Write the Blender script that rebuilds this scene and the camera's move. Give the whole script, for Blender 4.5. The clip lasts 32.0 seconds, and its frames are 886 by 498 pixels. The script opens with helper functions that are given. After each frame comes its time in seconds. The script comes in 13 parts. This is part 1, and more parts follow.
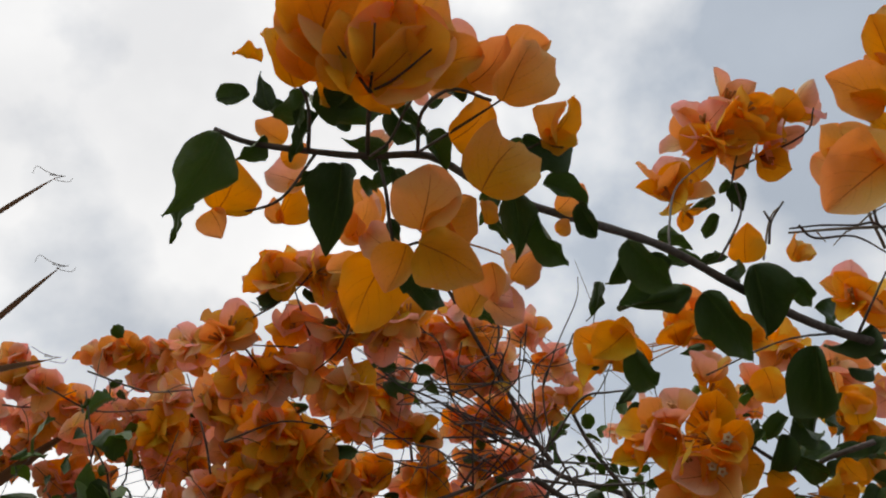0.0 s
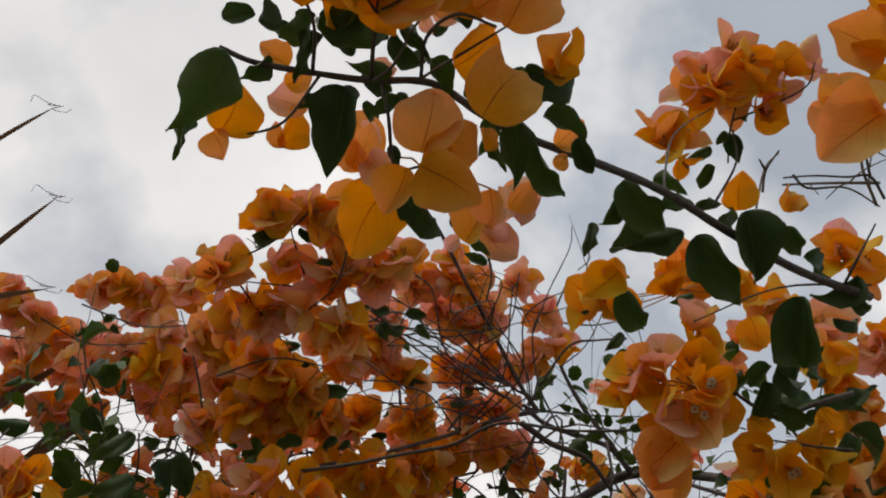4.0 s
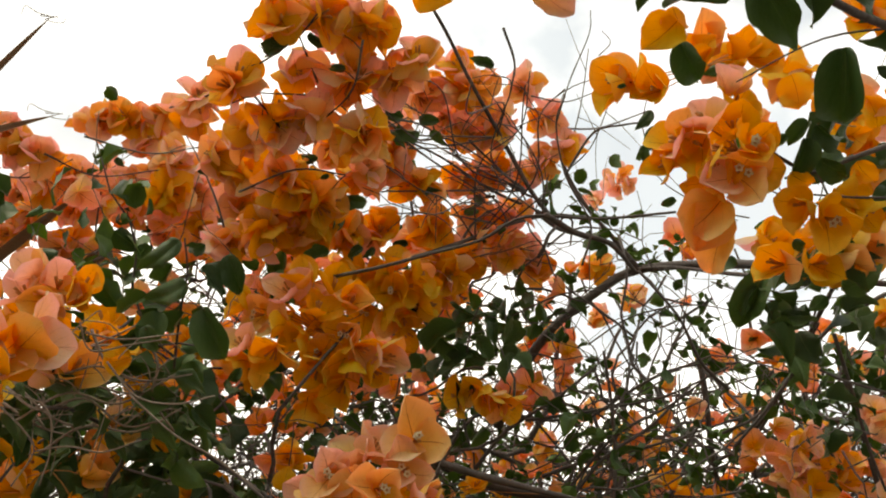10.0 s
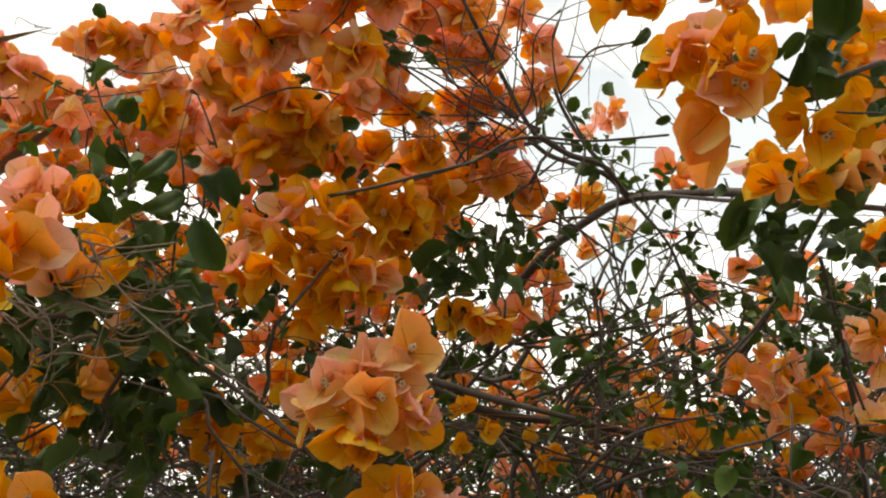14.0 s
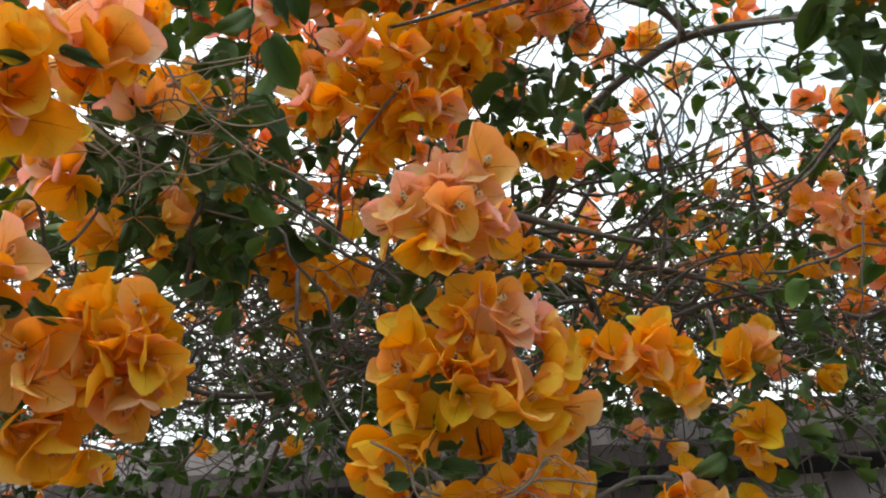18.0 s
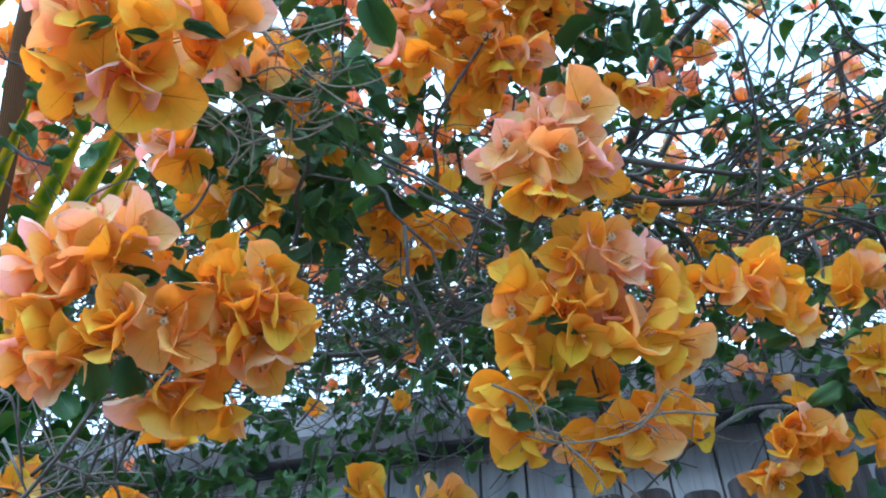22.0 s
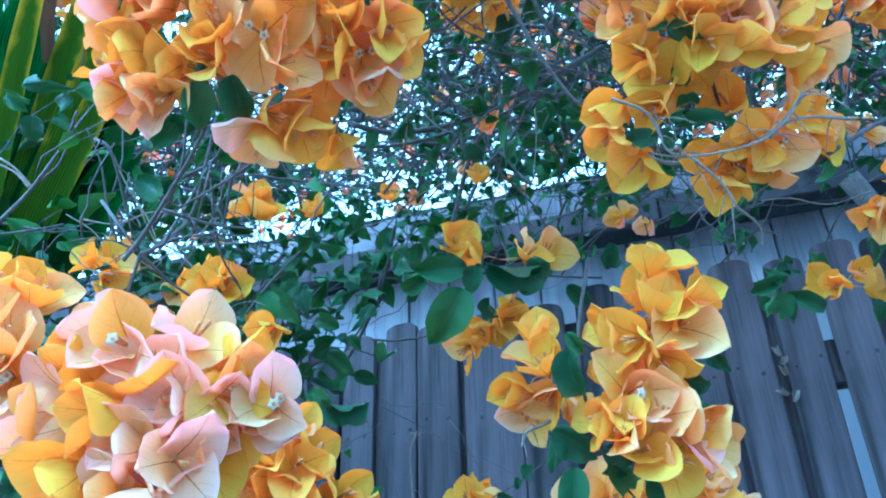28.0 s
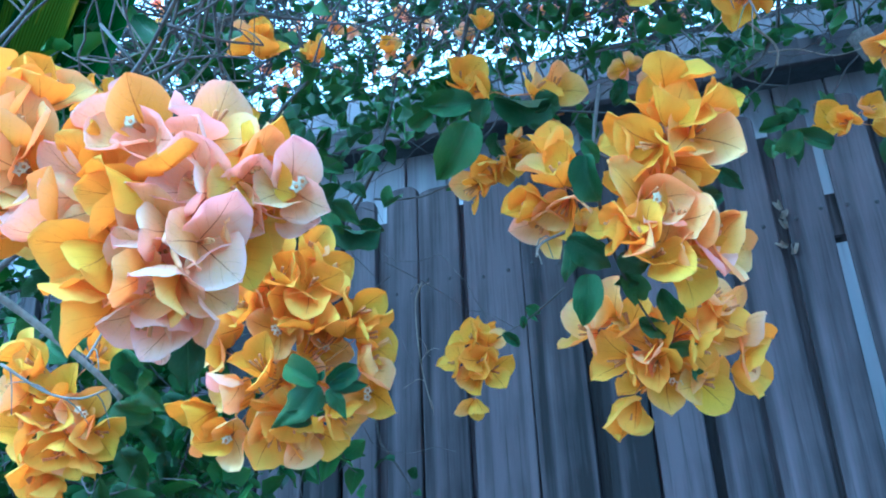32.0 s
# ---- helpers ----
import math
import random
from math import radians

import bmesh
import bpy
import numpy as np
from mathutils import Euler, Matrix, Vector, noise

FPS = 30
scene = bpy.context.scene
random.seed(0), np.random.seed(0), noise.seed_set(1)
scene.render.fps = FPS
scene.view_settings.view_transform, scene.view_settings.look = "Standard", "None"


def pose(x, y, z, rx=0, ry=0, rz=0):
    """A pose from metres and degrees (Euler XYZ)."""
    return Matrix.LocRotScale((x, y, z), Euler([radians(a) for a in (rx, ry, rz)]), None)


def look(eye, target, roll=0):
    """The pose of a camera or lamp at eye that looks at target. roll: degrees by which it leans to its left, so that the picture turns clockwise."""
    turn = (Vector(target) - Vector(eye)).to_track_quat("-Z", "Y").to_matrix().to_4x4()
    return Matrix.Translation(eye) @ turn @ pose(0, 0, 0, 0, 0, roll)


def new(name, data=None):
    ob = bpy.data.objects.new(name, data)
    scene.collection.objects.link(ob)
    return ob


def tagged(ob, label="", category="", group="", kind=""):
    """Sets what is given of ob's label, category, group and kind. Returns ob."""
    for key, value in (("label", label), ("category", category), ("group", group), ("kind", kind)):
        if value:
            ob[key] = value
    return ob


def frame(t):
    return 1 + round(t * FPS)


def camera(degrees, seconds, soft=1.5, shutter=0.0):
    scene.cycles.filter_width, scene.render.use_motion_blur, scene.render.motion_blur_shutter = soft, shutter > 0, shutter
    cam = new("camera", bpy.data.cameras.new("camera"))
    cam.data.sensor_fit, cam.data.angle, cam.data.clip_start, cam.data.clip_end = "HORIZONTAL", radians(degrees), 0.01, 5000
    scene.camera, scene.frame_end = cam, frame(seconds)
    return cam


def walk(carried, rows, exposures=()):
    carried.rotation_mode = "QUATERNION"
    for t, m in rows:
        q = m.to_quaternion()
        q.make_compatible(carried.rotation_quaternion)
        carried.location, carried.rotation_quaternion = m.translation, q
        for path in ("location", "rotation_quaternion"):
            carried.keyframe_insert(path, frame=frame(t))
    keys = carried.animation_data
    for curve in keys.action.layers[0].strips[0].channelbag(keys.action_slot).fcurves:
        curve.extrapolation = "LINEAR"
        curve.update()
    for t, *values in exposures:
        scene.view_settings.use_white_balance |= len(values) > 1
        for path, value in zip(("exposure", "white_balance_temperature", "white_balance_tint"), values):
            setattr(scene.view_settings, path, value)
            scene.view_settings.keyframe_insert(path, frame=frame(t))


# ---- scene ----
cam = camera(56.2, 32.0, soft=2.0)
METRES, EYE, TILT, LEAN, TURN = 0.55, 1.13, 72.0, -2.5, 0.0
ROWS = [
    (0.0, 0.0, 0.0, 0.0, 0.0, 0.0, 0.0),
    (0.5, 0.0055, -0.0089, -0.0053, 0.2, 0.3, -0.46),
    (1.0, 0.0058, -0.0064, 0.0056, 0.01, 0.15, -0.57),
    (1.5, 0.0078, -0.0055, 0.0113, 0.16, 0.38, -0.99),
    (2.0, -0.0014, -0.0061, 0.0152, -0.01, 0.48, -1.32),
    (2.5, -0.001, -0.0081, 0.008, 0.0, 0.35, -1.71),
    (4.5, -0.0053, -0.0155, -0.0304, -0.86, -4.9, -2.19),
    (5.0, -0.0099, -0.0199, -0.0304, -1.44, -6.94, -2.14),
    (5.5, -0.016, -0.0223, -0.0457, -1.42, -8.37, -2.04),
    (6.0, -0.0176, -0.0229, -0.0604, -1.49, -9.91, -1.88),
    (6.5, -0.0286, -0.0228, -0.0696, -1.65, -11.21, -1.52),
    (7.0, -0.0348, -0.0214, -0.0759, -1.79, -12.11, -1.5),
    (7.5, -0.0386, -0.0256, -0.0786, -1.91, -12.9, -0.99),
    (8.0, -0.046, -0.0243, -0.0858, -2.05, -13.56, -0.44),
    (8.5, -0.0654, -0.0261, -0.0987, -2.21, -14.06, 0.39),
    (9.0, -0.0896, -0.0232, -0.1118, -2.37, -14.25, 1.22),
    (9.5, -0.1045, -0.0198, -0.1119, -2.6, -14.14, 1.48),
    (10.0, -0.1039, -0.0217, -0.1096, -2.76, -13.99, 1.48),
    (10.5, -0.1001, -0.0285, -0.1122, -2.84, -14.4, 1.34),
    (11.0, -0.1055, -0.0309, -0.1124, -3.05, -14.84, 1.13),
    (11.5, -0.1095, -0.033, -0.129, -3.24, -15.28, 1.01),
    (12.0, -0.1097, -0.0333, -0.1279, -3.28, -15.64, 0.93),
    (12.5, -0.1117, -0.0326, -0.1359, -3.38, -16.06, 0.97),
    (13.0, -0.1118, -0.0341, -0.1352, -3.38, -16.65, 0.93),
    (13.5, -0.1164, -0.0377, -0.1349, -3.47, -17.19, 0.84),
    (14.0, -0.1194, -0.0444, -0.1481, -3.47, -18.08, 0.77),
    (14.5, -0.1251, -0.0508, -0.1665, -3.4, -19.52, 0.71),
    (16.5, -0.1592, -0.0715, -0.2272, -3.02, -23.11, 1.7),
    (17.0, -0.1674, -0.0797, -0.2417, -2.84, -23.98, 2.23),
    (17.5, -0.1772, -0.0907, -0.2601, -2.36, -24.74, 2.89),
    (18.0, -0.1891, -0.1019, -0.2697, -1.99, -25.35, 4.22),
    (18.5, -0.2091, -0.1059, -0.2678, -1.17, -25.82, 5.98),
    (19.0, -0.2214, -0.1161, -0.2514, -0.41, -25.75, 7.34),
    (19.5, -0.2334, -0.1231, -0.2288, 0.15, -25.78, 8.25),
    (20.0, -0.2425, -0.1285, -0.219, 0.32, -25.54, 8.69),
    (20.5, -0.2435, -0.1303, -0.2225, 0.26, -25.59, 8.78),
    (21.0, -0.244, -0.1311, -0.2337, 0.46, -26.04, 9.33),
    (21.5, -0.252, -0.1305, -0.2427, 0.6, -27.01, 9.91),
    (22.0, -0.2508, -0.1306, -0.2682, 0.57, -27.89, 10.1),
    (22.5, -0.258, -0.1298, -0.3047, 0.21, -30.27, 10.5),
    (23.0, -0.2607, -0.131, -0.3223, -0.12, -31.13, 10.7),
    (23.5, -0.2692, -0.1284, -0.3261, -0.26, -31.77, 11.08),
    (24.0, -0.2756, -0.1254, -0.3368, -0.27, -32.63, 11.73),
    (24.5, -0.2799, -0.1214, -0.356, -0.42, -34.82, 11.82),
    (25.0, -0.2982, -0.1204, -0.3695, -0.76, -36.03, 11.72),
    (25.5, -0.3, -0.1253, -0.3993, -0.89, -36.77, 11.74),
    (27.5, -0.3955, -0.1473, -0.4197, 0.31, -37.92, 13.85),
    (28.0, -0.4108, -0.1582, -0.4324, 0.55, -39.28, 14.33),
    (28.5, -0.4273, -0.1771, -0.4438, 0.51, -40.59, 14.53),
    (29.0, -0.4451, -0.189, -0.4433, 0.47, -40.97, 14.5),
    (29.5, -0.4445, -0.2028, -0.4592, 0.82, -41.26, 14.96),
    (30.0, -0.4519, -0.2122, -0.479, 0.55, -42.64, 15.05),
    (30.5, -0.4529, -0.221, -0.4895, 0.28, -43.62, 14.98),
    (31.0, -0.4574, -0.2262, -0.502, 0.26, -44.15, 14.74),
    (31.5, -0.4617, -0.231, -0.513, 0.14, -46.08, 14.53),
    (32.0, -0.4652, -0.2339, -0.5144, -0.24, -46.85, 14.37),
]
EXPOSURES = [
    (0.0, -0.44, 7500, 12), (1.0, -0.51, 7500, 12), (2.0, -0.72, 7550, 12), (2.5, -0.52, 7550, 12), (5.0, -0.68, 7800, 13), (7.0, -0.69, 8100, 14), (9.0, 0.28, 8700, 11), (14.0, 0.42, 8900, 9),
    (17.0, 0.72, 8500, 8), (19.0, 0.87, 5850, -2), (20.0, 0.96, 5050, -5), (22.0, 1.37, 4700, -9), (23.0, 1.62, 4380, -12), (25.0, 1.96, 3780, -15), (28.0, 1.99, 3500, -15), (32.0, 1.87, 3580, -15),
]
walk(cam, [(t, pose(0, 0, EYE, TILT, LEAN, TURN) @ pose(METRES * x, METRES * y, METRES * z, 90 + pitch, roll, yaw)) for t, x, y, z, yaw, pitch, roll in ROWS], EXPOSURES)

# ---- sky and light: thin bright overcast with grey cloud and a little blue ----
world = bpy.data.worlds.new("sky")
scene.world = world
world.use_nodes = True
wn, wl = world.node_tree.nodes, world.node_tree.links
wn.clear()
w_out, w_bg = wn.new("ShaderNodeOutputWorld"), wn.new("ShaderNodeBackground")
sky = wn.new("ShaderNodeTexSky")
sky.sky_type, sky.sun_disc, sky.sun_elevation, sky.sun_rotation = "NISHITA", False, radians(48), radians(200)
sky_gain = wn.new("ShaderNodeMix")
sky_gain.data_type, sky_gain.blend_type = "RGBA", "MULTIPLY"
sky_gain.inputs[0].default_value = 1.0
sky_gain.inputs[7].default_value = (1.1, 1.1, 1.1, 1)
w_co, w_big, w_fine = wn.new("ShaderNodeTexCoord"), wn.new("ShaderNodeTexNoise"), wn.new("ShaderNodeTexNoise")
w_map = wn.new("ShaderNodeMapping")
w_map.inputs["Location"].default_value = (0.35, 0.62, 0.1)
w_map.inputs["Scale"].default_value = (-1.0, 1.0, 1.0)
w_big.inputs["Scale"].default_value, w_big.inputs["Detail"].default_value, w_big.inputs["Roughness"].default_value = 2.1, 7.0, 0.5
w_fine.inputs["Scale"].default_value, w_fine.inputs["Detail"].default_value = 3.4, 6.0
w_cover, w_tone = wn.new("ShaderNodeValToRGB"), wn.new("ShaderNodeValToRGB")
w_cover.color_ramp.elements[0].position, w_cover.color_ramp.elements[0].color = 0.30, (0.72, 0.72, 0.72, 1)
w_cover.color_ramp.elements[1].position, w_cover.color_ramp.elements[1].color = 0.55, (1, 1, 1, 1)
w_tone.color_ramp.elements[0].position, w_tone.color_ramp.elements[0].color = 0.36, (6.1, 7.5, 9.6, 1)
w_tone.color_ramp.elements[1].position, w_tone.color_ramp.elements[1].color = 0.58, (13.4, 14.6, 16.2, 1)
w_mix = wn.new("ShaderNodeMix")
w_mix.data_type = "RGBA"
wl.new(w_co.outputs["Generated"], w_map.inputs["Vector"])
wl.new(w_map.outputs["Vector"], w_big.inputs["Vector"])
wl.new(w_map.outputs["Vector"], w_fine.inputs["Vector"])
wl.new(w_big.outputs["Fac"], w_cover.inputs["Fac"])
# the cloud thins out towards one side of the sky
w_side, w_add = wn.new("ShaderNodeVectorMath"), wn.new("ShaderNodeMath")
w_side.operation, w_add.operation = "DOT_PRODUCT", "MULTIPLY_ADD"
w_side.inputs[1].default_value = (-0.985, 0.138, -0.105)
w_add.inputs[1].default_value = 0.285
w_off = wn.new("ShaderNodeMath")
w_off.inputs[1].default_value = -0.000
wl.new(w_co.outputs["Generated"], w_side.inputs[0])
wl.new(w_side.outputs["Value"], w_add.inputs[0])
wl.new(w_fine.outputs["Fac"], w_off.inputs[0])
wl.new(w_off.outputs[0], w_add.inputs[2])
wl.new(w_add.outputs[0], w_tone.inputs["Fac"])
wl.new(w_cover.outputs["Color"], w_mix.inputs[0])
wl.new(sky.outputs["Color"], sky_gain.inputs[6])
wl.new(sky_gain.outputs[2], w_mix.inputs[6])
wl.new(w_tone.outputs["Color"], w_mix.inputs[7])
wl.new(w_mix.outputs[2], w_bg.inputs["Color"])
w_bg.inputs["Strength"].default_value = 0.1
wl.new(w_bg.outputs[0], w_out.inputs["Surface"])
sun_data = bpy.data.lights.new("sun", "SUN")
sun_data.energy, sun_data.angle, sun_data.color = 1.0, radians(14), (1.0, 0.95, 0.88)
sun_lamp = new("sun", sun_data)
sun_lamp.matrix_world = look((-1.5, -3.2, 6.5), (0, 1.0, 1.5))


# ---- materials ----
def material(name, rough=0.6):
    m = bpy.data.materials.new(name)
    m.use_nodes = True
    n, l = m.node_tree.nodes, m.node_tree.links
    bsdf = n["Principled BSDF"]
    bsdf.inputs["Roughness"].default_value = rough
    return m, n, l, bsdf


def maths(n, l, op, a, b=None, c=None, clamp=False):
    k = n.new("ShaderNodeMath")
    k.operation, k.use_clamp = op, clamp
    for i, v in enumerate((a, b, c)):
        if v is None:
            continue
        if isinstance(v, (int, float)):
            k.inputs[i].default_value = v
        else:
            l.new(v, k.inputs[i])
    return k.outputs[0]


def blend(n, l, fac, a, b, mode="MIX"):
    k = n.new("ShaderNodeMix")
    k.data_type, k.blend_type = "RGBA", mode
    for i, v in ((0, fac), (6, a), (7, b)):
        if isinstance(v, (int, float)):
            k.inputs[i].default_value = v
        elif isinstance(v, tuple):
            k.inputs[i].default_value = (*v, 1)
        else:
            l.new(v, k.inputs[i])
    return k.outputs[2]


def noise_fac(n, l, scale, detail=4.0, co="Object", stretch=None):
    c, t = n.new("ShaderNodeTexCoord"), n.new("ShaderNodeTexNoise")
    t.inputs["Scale"].default_value, t.inputs["Detail"].default_value = scale, detail
    src = c.outputs[co]
    if stretch:
        mp = n.new("ShaderNodeMapping")
        mp.inputs["Scale"].default_value = stretch
        l.new(src, mp.inputs["Vector"])
        src = mp.outputs["Vector"]
    l.new(src, t.inputs["Vector"])
    return t.outputs["Fac"]


def blade_material(name, base, edge, vein, rough, through_light, vein_count, vein_slant, vein_width, vary, relief, island=False, spec=0.3, tint=(1.0, 0.60, 0.45)):
    """Petal-like or leaf-like sheet: midrib and side veins laid out along its UV, two scales of mottling, light passing through."""
    m, n, l, bsdf = material(name, rough)
    uv = n.new("ShaderNodeUVMap")
    sp = n.new("ShaderNodeSeparateXYZ")
    l.new(uv.outputs["UV"], sp.inputs[0])
    u, v = sp.outputs[0], sp.outputs[1]
    au = maths(n, l, "ABSOLUTE", maths(n, l, "MULTIPLY_ADD", u, 2.0, -1.0))
    if island:
        rnd = n.new("ShaderNodeNewGeometry").outputs["Random Per Island"]
    else:
        rnd = n.new("ShaderNodeObjectInfo").outputs["Random"]
    warp = noise_fac(n, l, 60.0, 3.0)
    wv = maths(n, l, "ADD", v, maths(n, l, "MULTIPLY", maths(n, l, "SUBTRACT", warp, 0.5), 0.10))
    wu = maths(n, l, "ADD", au, maths(n, l, "MULTIPLY", maths(n, l, "SUBTRACT", warp, 0.5), 0.06))
    rib = maths(n, l, "LESS_THAN", wu, maths(n, l, "MULTIPLY_ADD", v, -vein_width * 1.2, vein_width * 1.5))
    ph = maths(n, l, "FRACT", maths(n, l, "MULTIPLY", maths(n, l, "SUBTRACT", wv, maths(n, l, "MULTIPLY", au, vein_slant)), vein_count))
    side = maths(n, l, "LESS_THAN", ph, maths(n, l, "MULTIPLY_ADD", au, -vein_width * 2.6, vein_width * 3.2))
    veins = maths(n, l, "MAXIMUM", rib, maths(n, l, "MULTIPLY", side, 0.42))
    big = noise_fac(n, l, 28.0, 3.0)
    fine = noise_fac(n, l, 420.0, 3.0)
    crease = noise_fac(n, l, 130.0, 3.0)
    # colour moves from the base of the sheet to its rim and tip
    rim = maths(n, l, "ADD", maths(n, l, "MULTIPLY", maths(n, l, "POWER", au, 2.0), 0.35), maths(n, l, "MULTIPLY", v, 0.68))
    rim = maths(n, l, "ADD", rim, maths(n, l, "MULTIPLY_ADD", rnd, 0.6, -0.34))
    rim = maths(n, l, "ADD", rim, maths(n, l, "MULTIPLY_ADD", big, 0.5, -0.25), clamp=True)
    col = blend(n, l, rim, base, edge)
    shade = maths(n, l, "ADD", maths(n, l, "MULTIPLY_ADD", rnd, vary, 1.0 - vary * 0.5), maths(n, l, "ADD", maths(n, l, "MULTIPLY_ADD", fine, 0.22, -0.11), maths(n, l, "MULTIPLY_ADD", crease, 0.22, -0.11)))
    grey = n.new("ShaderNodeCombineColor")
    for i in range(3):
        l.new(shade, grey.inputs[i])
    col = blend(n, l, 1.0, col, grey.outputs[0], "MULTIPLY")
    col = blend(n, l, maths(n, l, "MULTIPLY", veins, 0.75), col, vein)
    l.new(col, bsdf.inputs["Base Color"])
    bsdf.inputs["Specular IOR Level"].default_value = spec
    bump = n.new("ShaderNodeBump")
    bump.inputs["Strength"].default_value, bump.inputs["Distance"].default_value = relief, 0.0015
    l.new(maths(n, l, "SUBTRACT", maths(n, l, "MULTIPLY_ADD", fine, 0.4, maths(n, l, "MULTIPLY_ADD", crease, 0.55, big)), veins), bump.inputs["Height"])
    l.new(bump.outputs[0], bsdf.inputs["Normal"])
    tr, mx = n.new("ShaderNodeBsdfTranslucent"), n.new("ShaderNodeMixShader")
    l.new(blend(n, l, 1.0, col, tint, "MULTIPLY"), tr.inputs["Color"])
    l.new(bump.outputs[0], tr.inputs["Normal"])
    mx.inputs[0].default_value = through_light
    l.new(bsdf.outputs[0], mx.inputs[1])
    l.new(tr.outputs[0], mx.inputs[2])
    l.new(mx.outputs[0], n["Material Output"].inputs["Surface"])
    return m


ORANGE, PEACH, PINK = (0.95, 0.77, 0.03), (0.95, 0.79, 0.38), (0.95, 0.83, 0.68)
VEIN = (0.42, 0.13, 0.04)
GREEN_TINT = (0.95, 1.0, 0.28)
BRACTS = [
    blade_material("bract_orange", ORANGE, (0.95, 0.76, 0.12), VEIN, 0.6, 0.53, 4.0, 0.6, 0.018, 0.22, 0.5, spec=0.17, tint=(1.0, 0.31, 0.07)),
    blade_material("bract_peach", (0.95, 0.74, 0.06), PEACH, VEIN, 0.6, 0.53, 4.0, 0.6, 0.018, 0.20, 0.5, spec=0.17, tint=(1.0, 0.34, 0.22)),
    blade_material("bract_pink", (0.95, 0.77, 0.20), PINK, VEIN, 0.6, 0.53, 4.0, 0.6, 0.018, 0.18, 0.5, spec=0.17, tint=(1.0, 0.41, 0.53)),
]
FAR_BRACT = blade_material("bract_distant", (0.94, 0.62, 0.02), (0.93, 0.67, 0.50), VEIN, 0.65, 0.52, 4.0, 0.6, 0.028, 0.3, 0.3, island=True, spec=0.12, tint=(1.0, 0.33, 0.36))
LEAF = blade_material("leaf_green", (0.038, 0.086, 0.025), (0.078, 0.145, 0.038), (0.10, 0.165, 0.06), 0.38, 0.13, 6.0, 0.5, 0.020, 0.5, 0.6, spec=0.4, tint=GREEN_TINT)
FAR_LEAF = blade_material("leaf_distant", (0.032, 0.076, 0.017), (0.086, 0.155, 0.032), (0.08, 0.15, 0.05), 0.42, 0.18, 6.0, 0.5, 0.022, 0.6, 0.4, island=True, spec=0.25, tint=GREEN_TINT)


def bark_material(name, a, b, rough=0.85):
    m, n, l, bsdf = material(name, rough)
    big, fine = noise_fac(n, l, 22.0, 5.0), noise_fac(n, l, 260.0, 5.0, stretch=(1, 1, 0.35))
    col = blend(n, l, maths(n, l, "MULTIPLY_ADD", big, 2.2, -0.6, True), a, b)
    col = blend(n, l, maths(n, l, "MULTIPLY_ADD", fine, 1.6, -0.5, True), col, tuple(x * 0.5 for x in a))
    l.new(col, bsdf.inputs["Base Color"])
    bump = n.new("ShaderNodeBump")
    bump.inputs["Strength"].default_value, bump.inputs["Distance"].default_value = 0.7, 0.002
    l.new(fine, bump.inputs["Height"])
    l.new(bump.outputs[0], bsdf.inputs["Normal"])
    return m


BARK = bark_material("bark_grey_brown", (0.062, 0.051, 0.047), (0.185, 0.165, 0.157))
STEM = bark_material("green_brown_stem", (0.042, 0.033, 0.027), (0.115, 0.094, 0.080), 0.6)
DRY = bark_material("dry_twig", (0.20, 0.165, 0.13), (0.31, 0.26, 0.21), 0.8)
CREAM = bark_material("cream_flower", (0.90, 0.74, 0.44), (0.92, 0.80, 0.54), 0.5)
TUBE = bark_material("flower_tube", (0.55, 0.20, 0.05), (0.62, 0.30, 0.08), 0.6)


def board_material(name, dark, light, scale):
    """Weathered wood: long grain streaks along z, blotches and dark knots."""
    m, n, l, bsdf = material(name, 0.88)
    streak = noise_fac(n, l, scale, 6.0, stretch=(1.0, 1.0, 0.04))
    fine = noise_fac(n, l, scale * 5, 4.0, stretch=(1.0, 1.0, 0.03))
    blot = noise_fac(n, l, 5.0, 4.0)
    rnd = n.new("ShaderNodeObjectInfo").outputs["Random"]
    f = maths(n, l, "ADD", maths(n, l, "MULTIPLY_ADD", streak, 3.2, -1.3), maths(n, l, "MULTIPLY_ADD", blot, 1.0, -0.5))
    f = maths(n, l, "ADD", f, maths(n, l, "MULTIPLY_ADD", rnd, 1.2, -0.5), clamp=True)
    col = blend(n, l, f, dark, light)
    col = blend(n, l, maths(n, l, "MULTIPLY_ADD", fine, 3.0, -1.7, True), col, tuple(x * 0.45 for x in dark))
    l.new(col, bsdf.inputs["Base Color"])
    bump = n.new("ShaderNodeBump")
    bump.inputs["Strength"].default_value, bump.inputs["Distance"].default_value = 0.6, 0.004
    l.new(maths(n, l, "ADD", streak, fine), bump.inputs["Height"])
    l.new(bump.outputs[0], bsdf.inputs["Normal"])
    return m


WOOD = board_material("weathered_fence_board", (0.012, 0.0098, 0.0108), (0.108, 0.088, 0.096), 38.0)
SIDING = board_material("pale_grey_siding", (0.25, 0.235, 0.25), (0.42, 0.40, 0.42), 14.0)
FASCIA = board_material("grey_fascia_board", (0.050, 0.042, 0.045), (0.115, 0.096, 0.102), 9.0)
EAVE = board_material("pale_eave_board", (0.13, 0.12, 0.132), (0.27, 0.25, 0.27), 9.0)
FELT = bark_material("grey_roof_felt", (0.048, 0.043, 0.046), (0.095, 0.087, 0.09), 0.95)
SOIL = bark_material("dry_soil", (0.20, 0.16, 0.125), (0.31, 0.26, 0.215), 0.95)


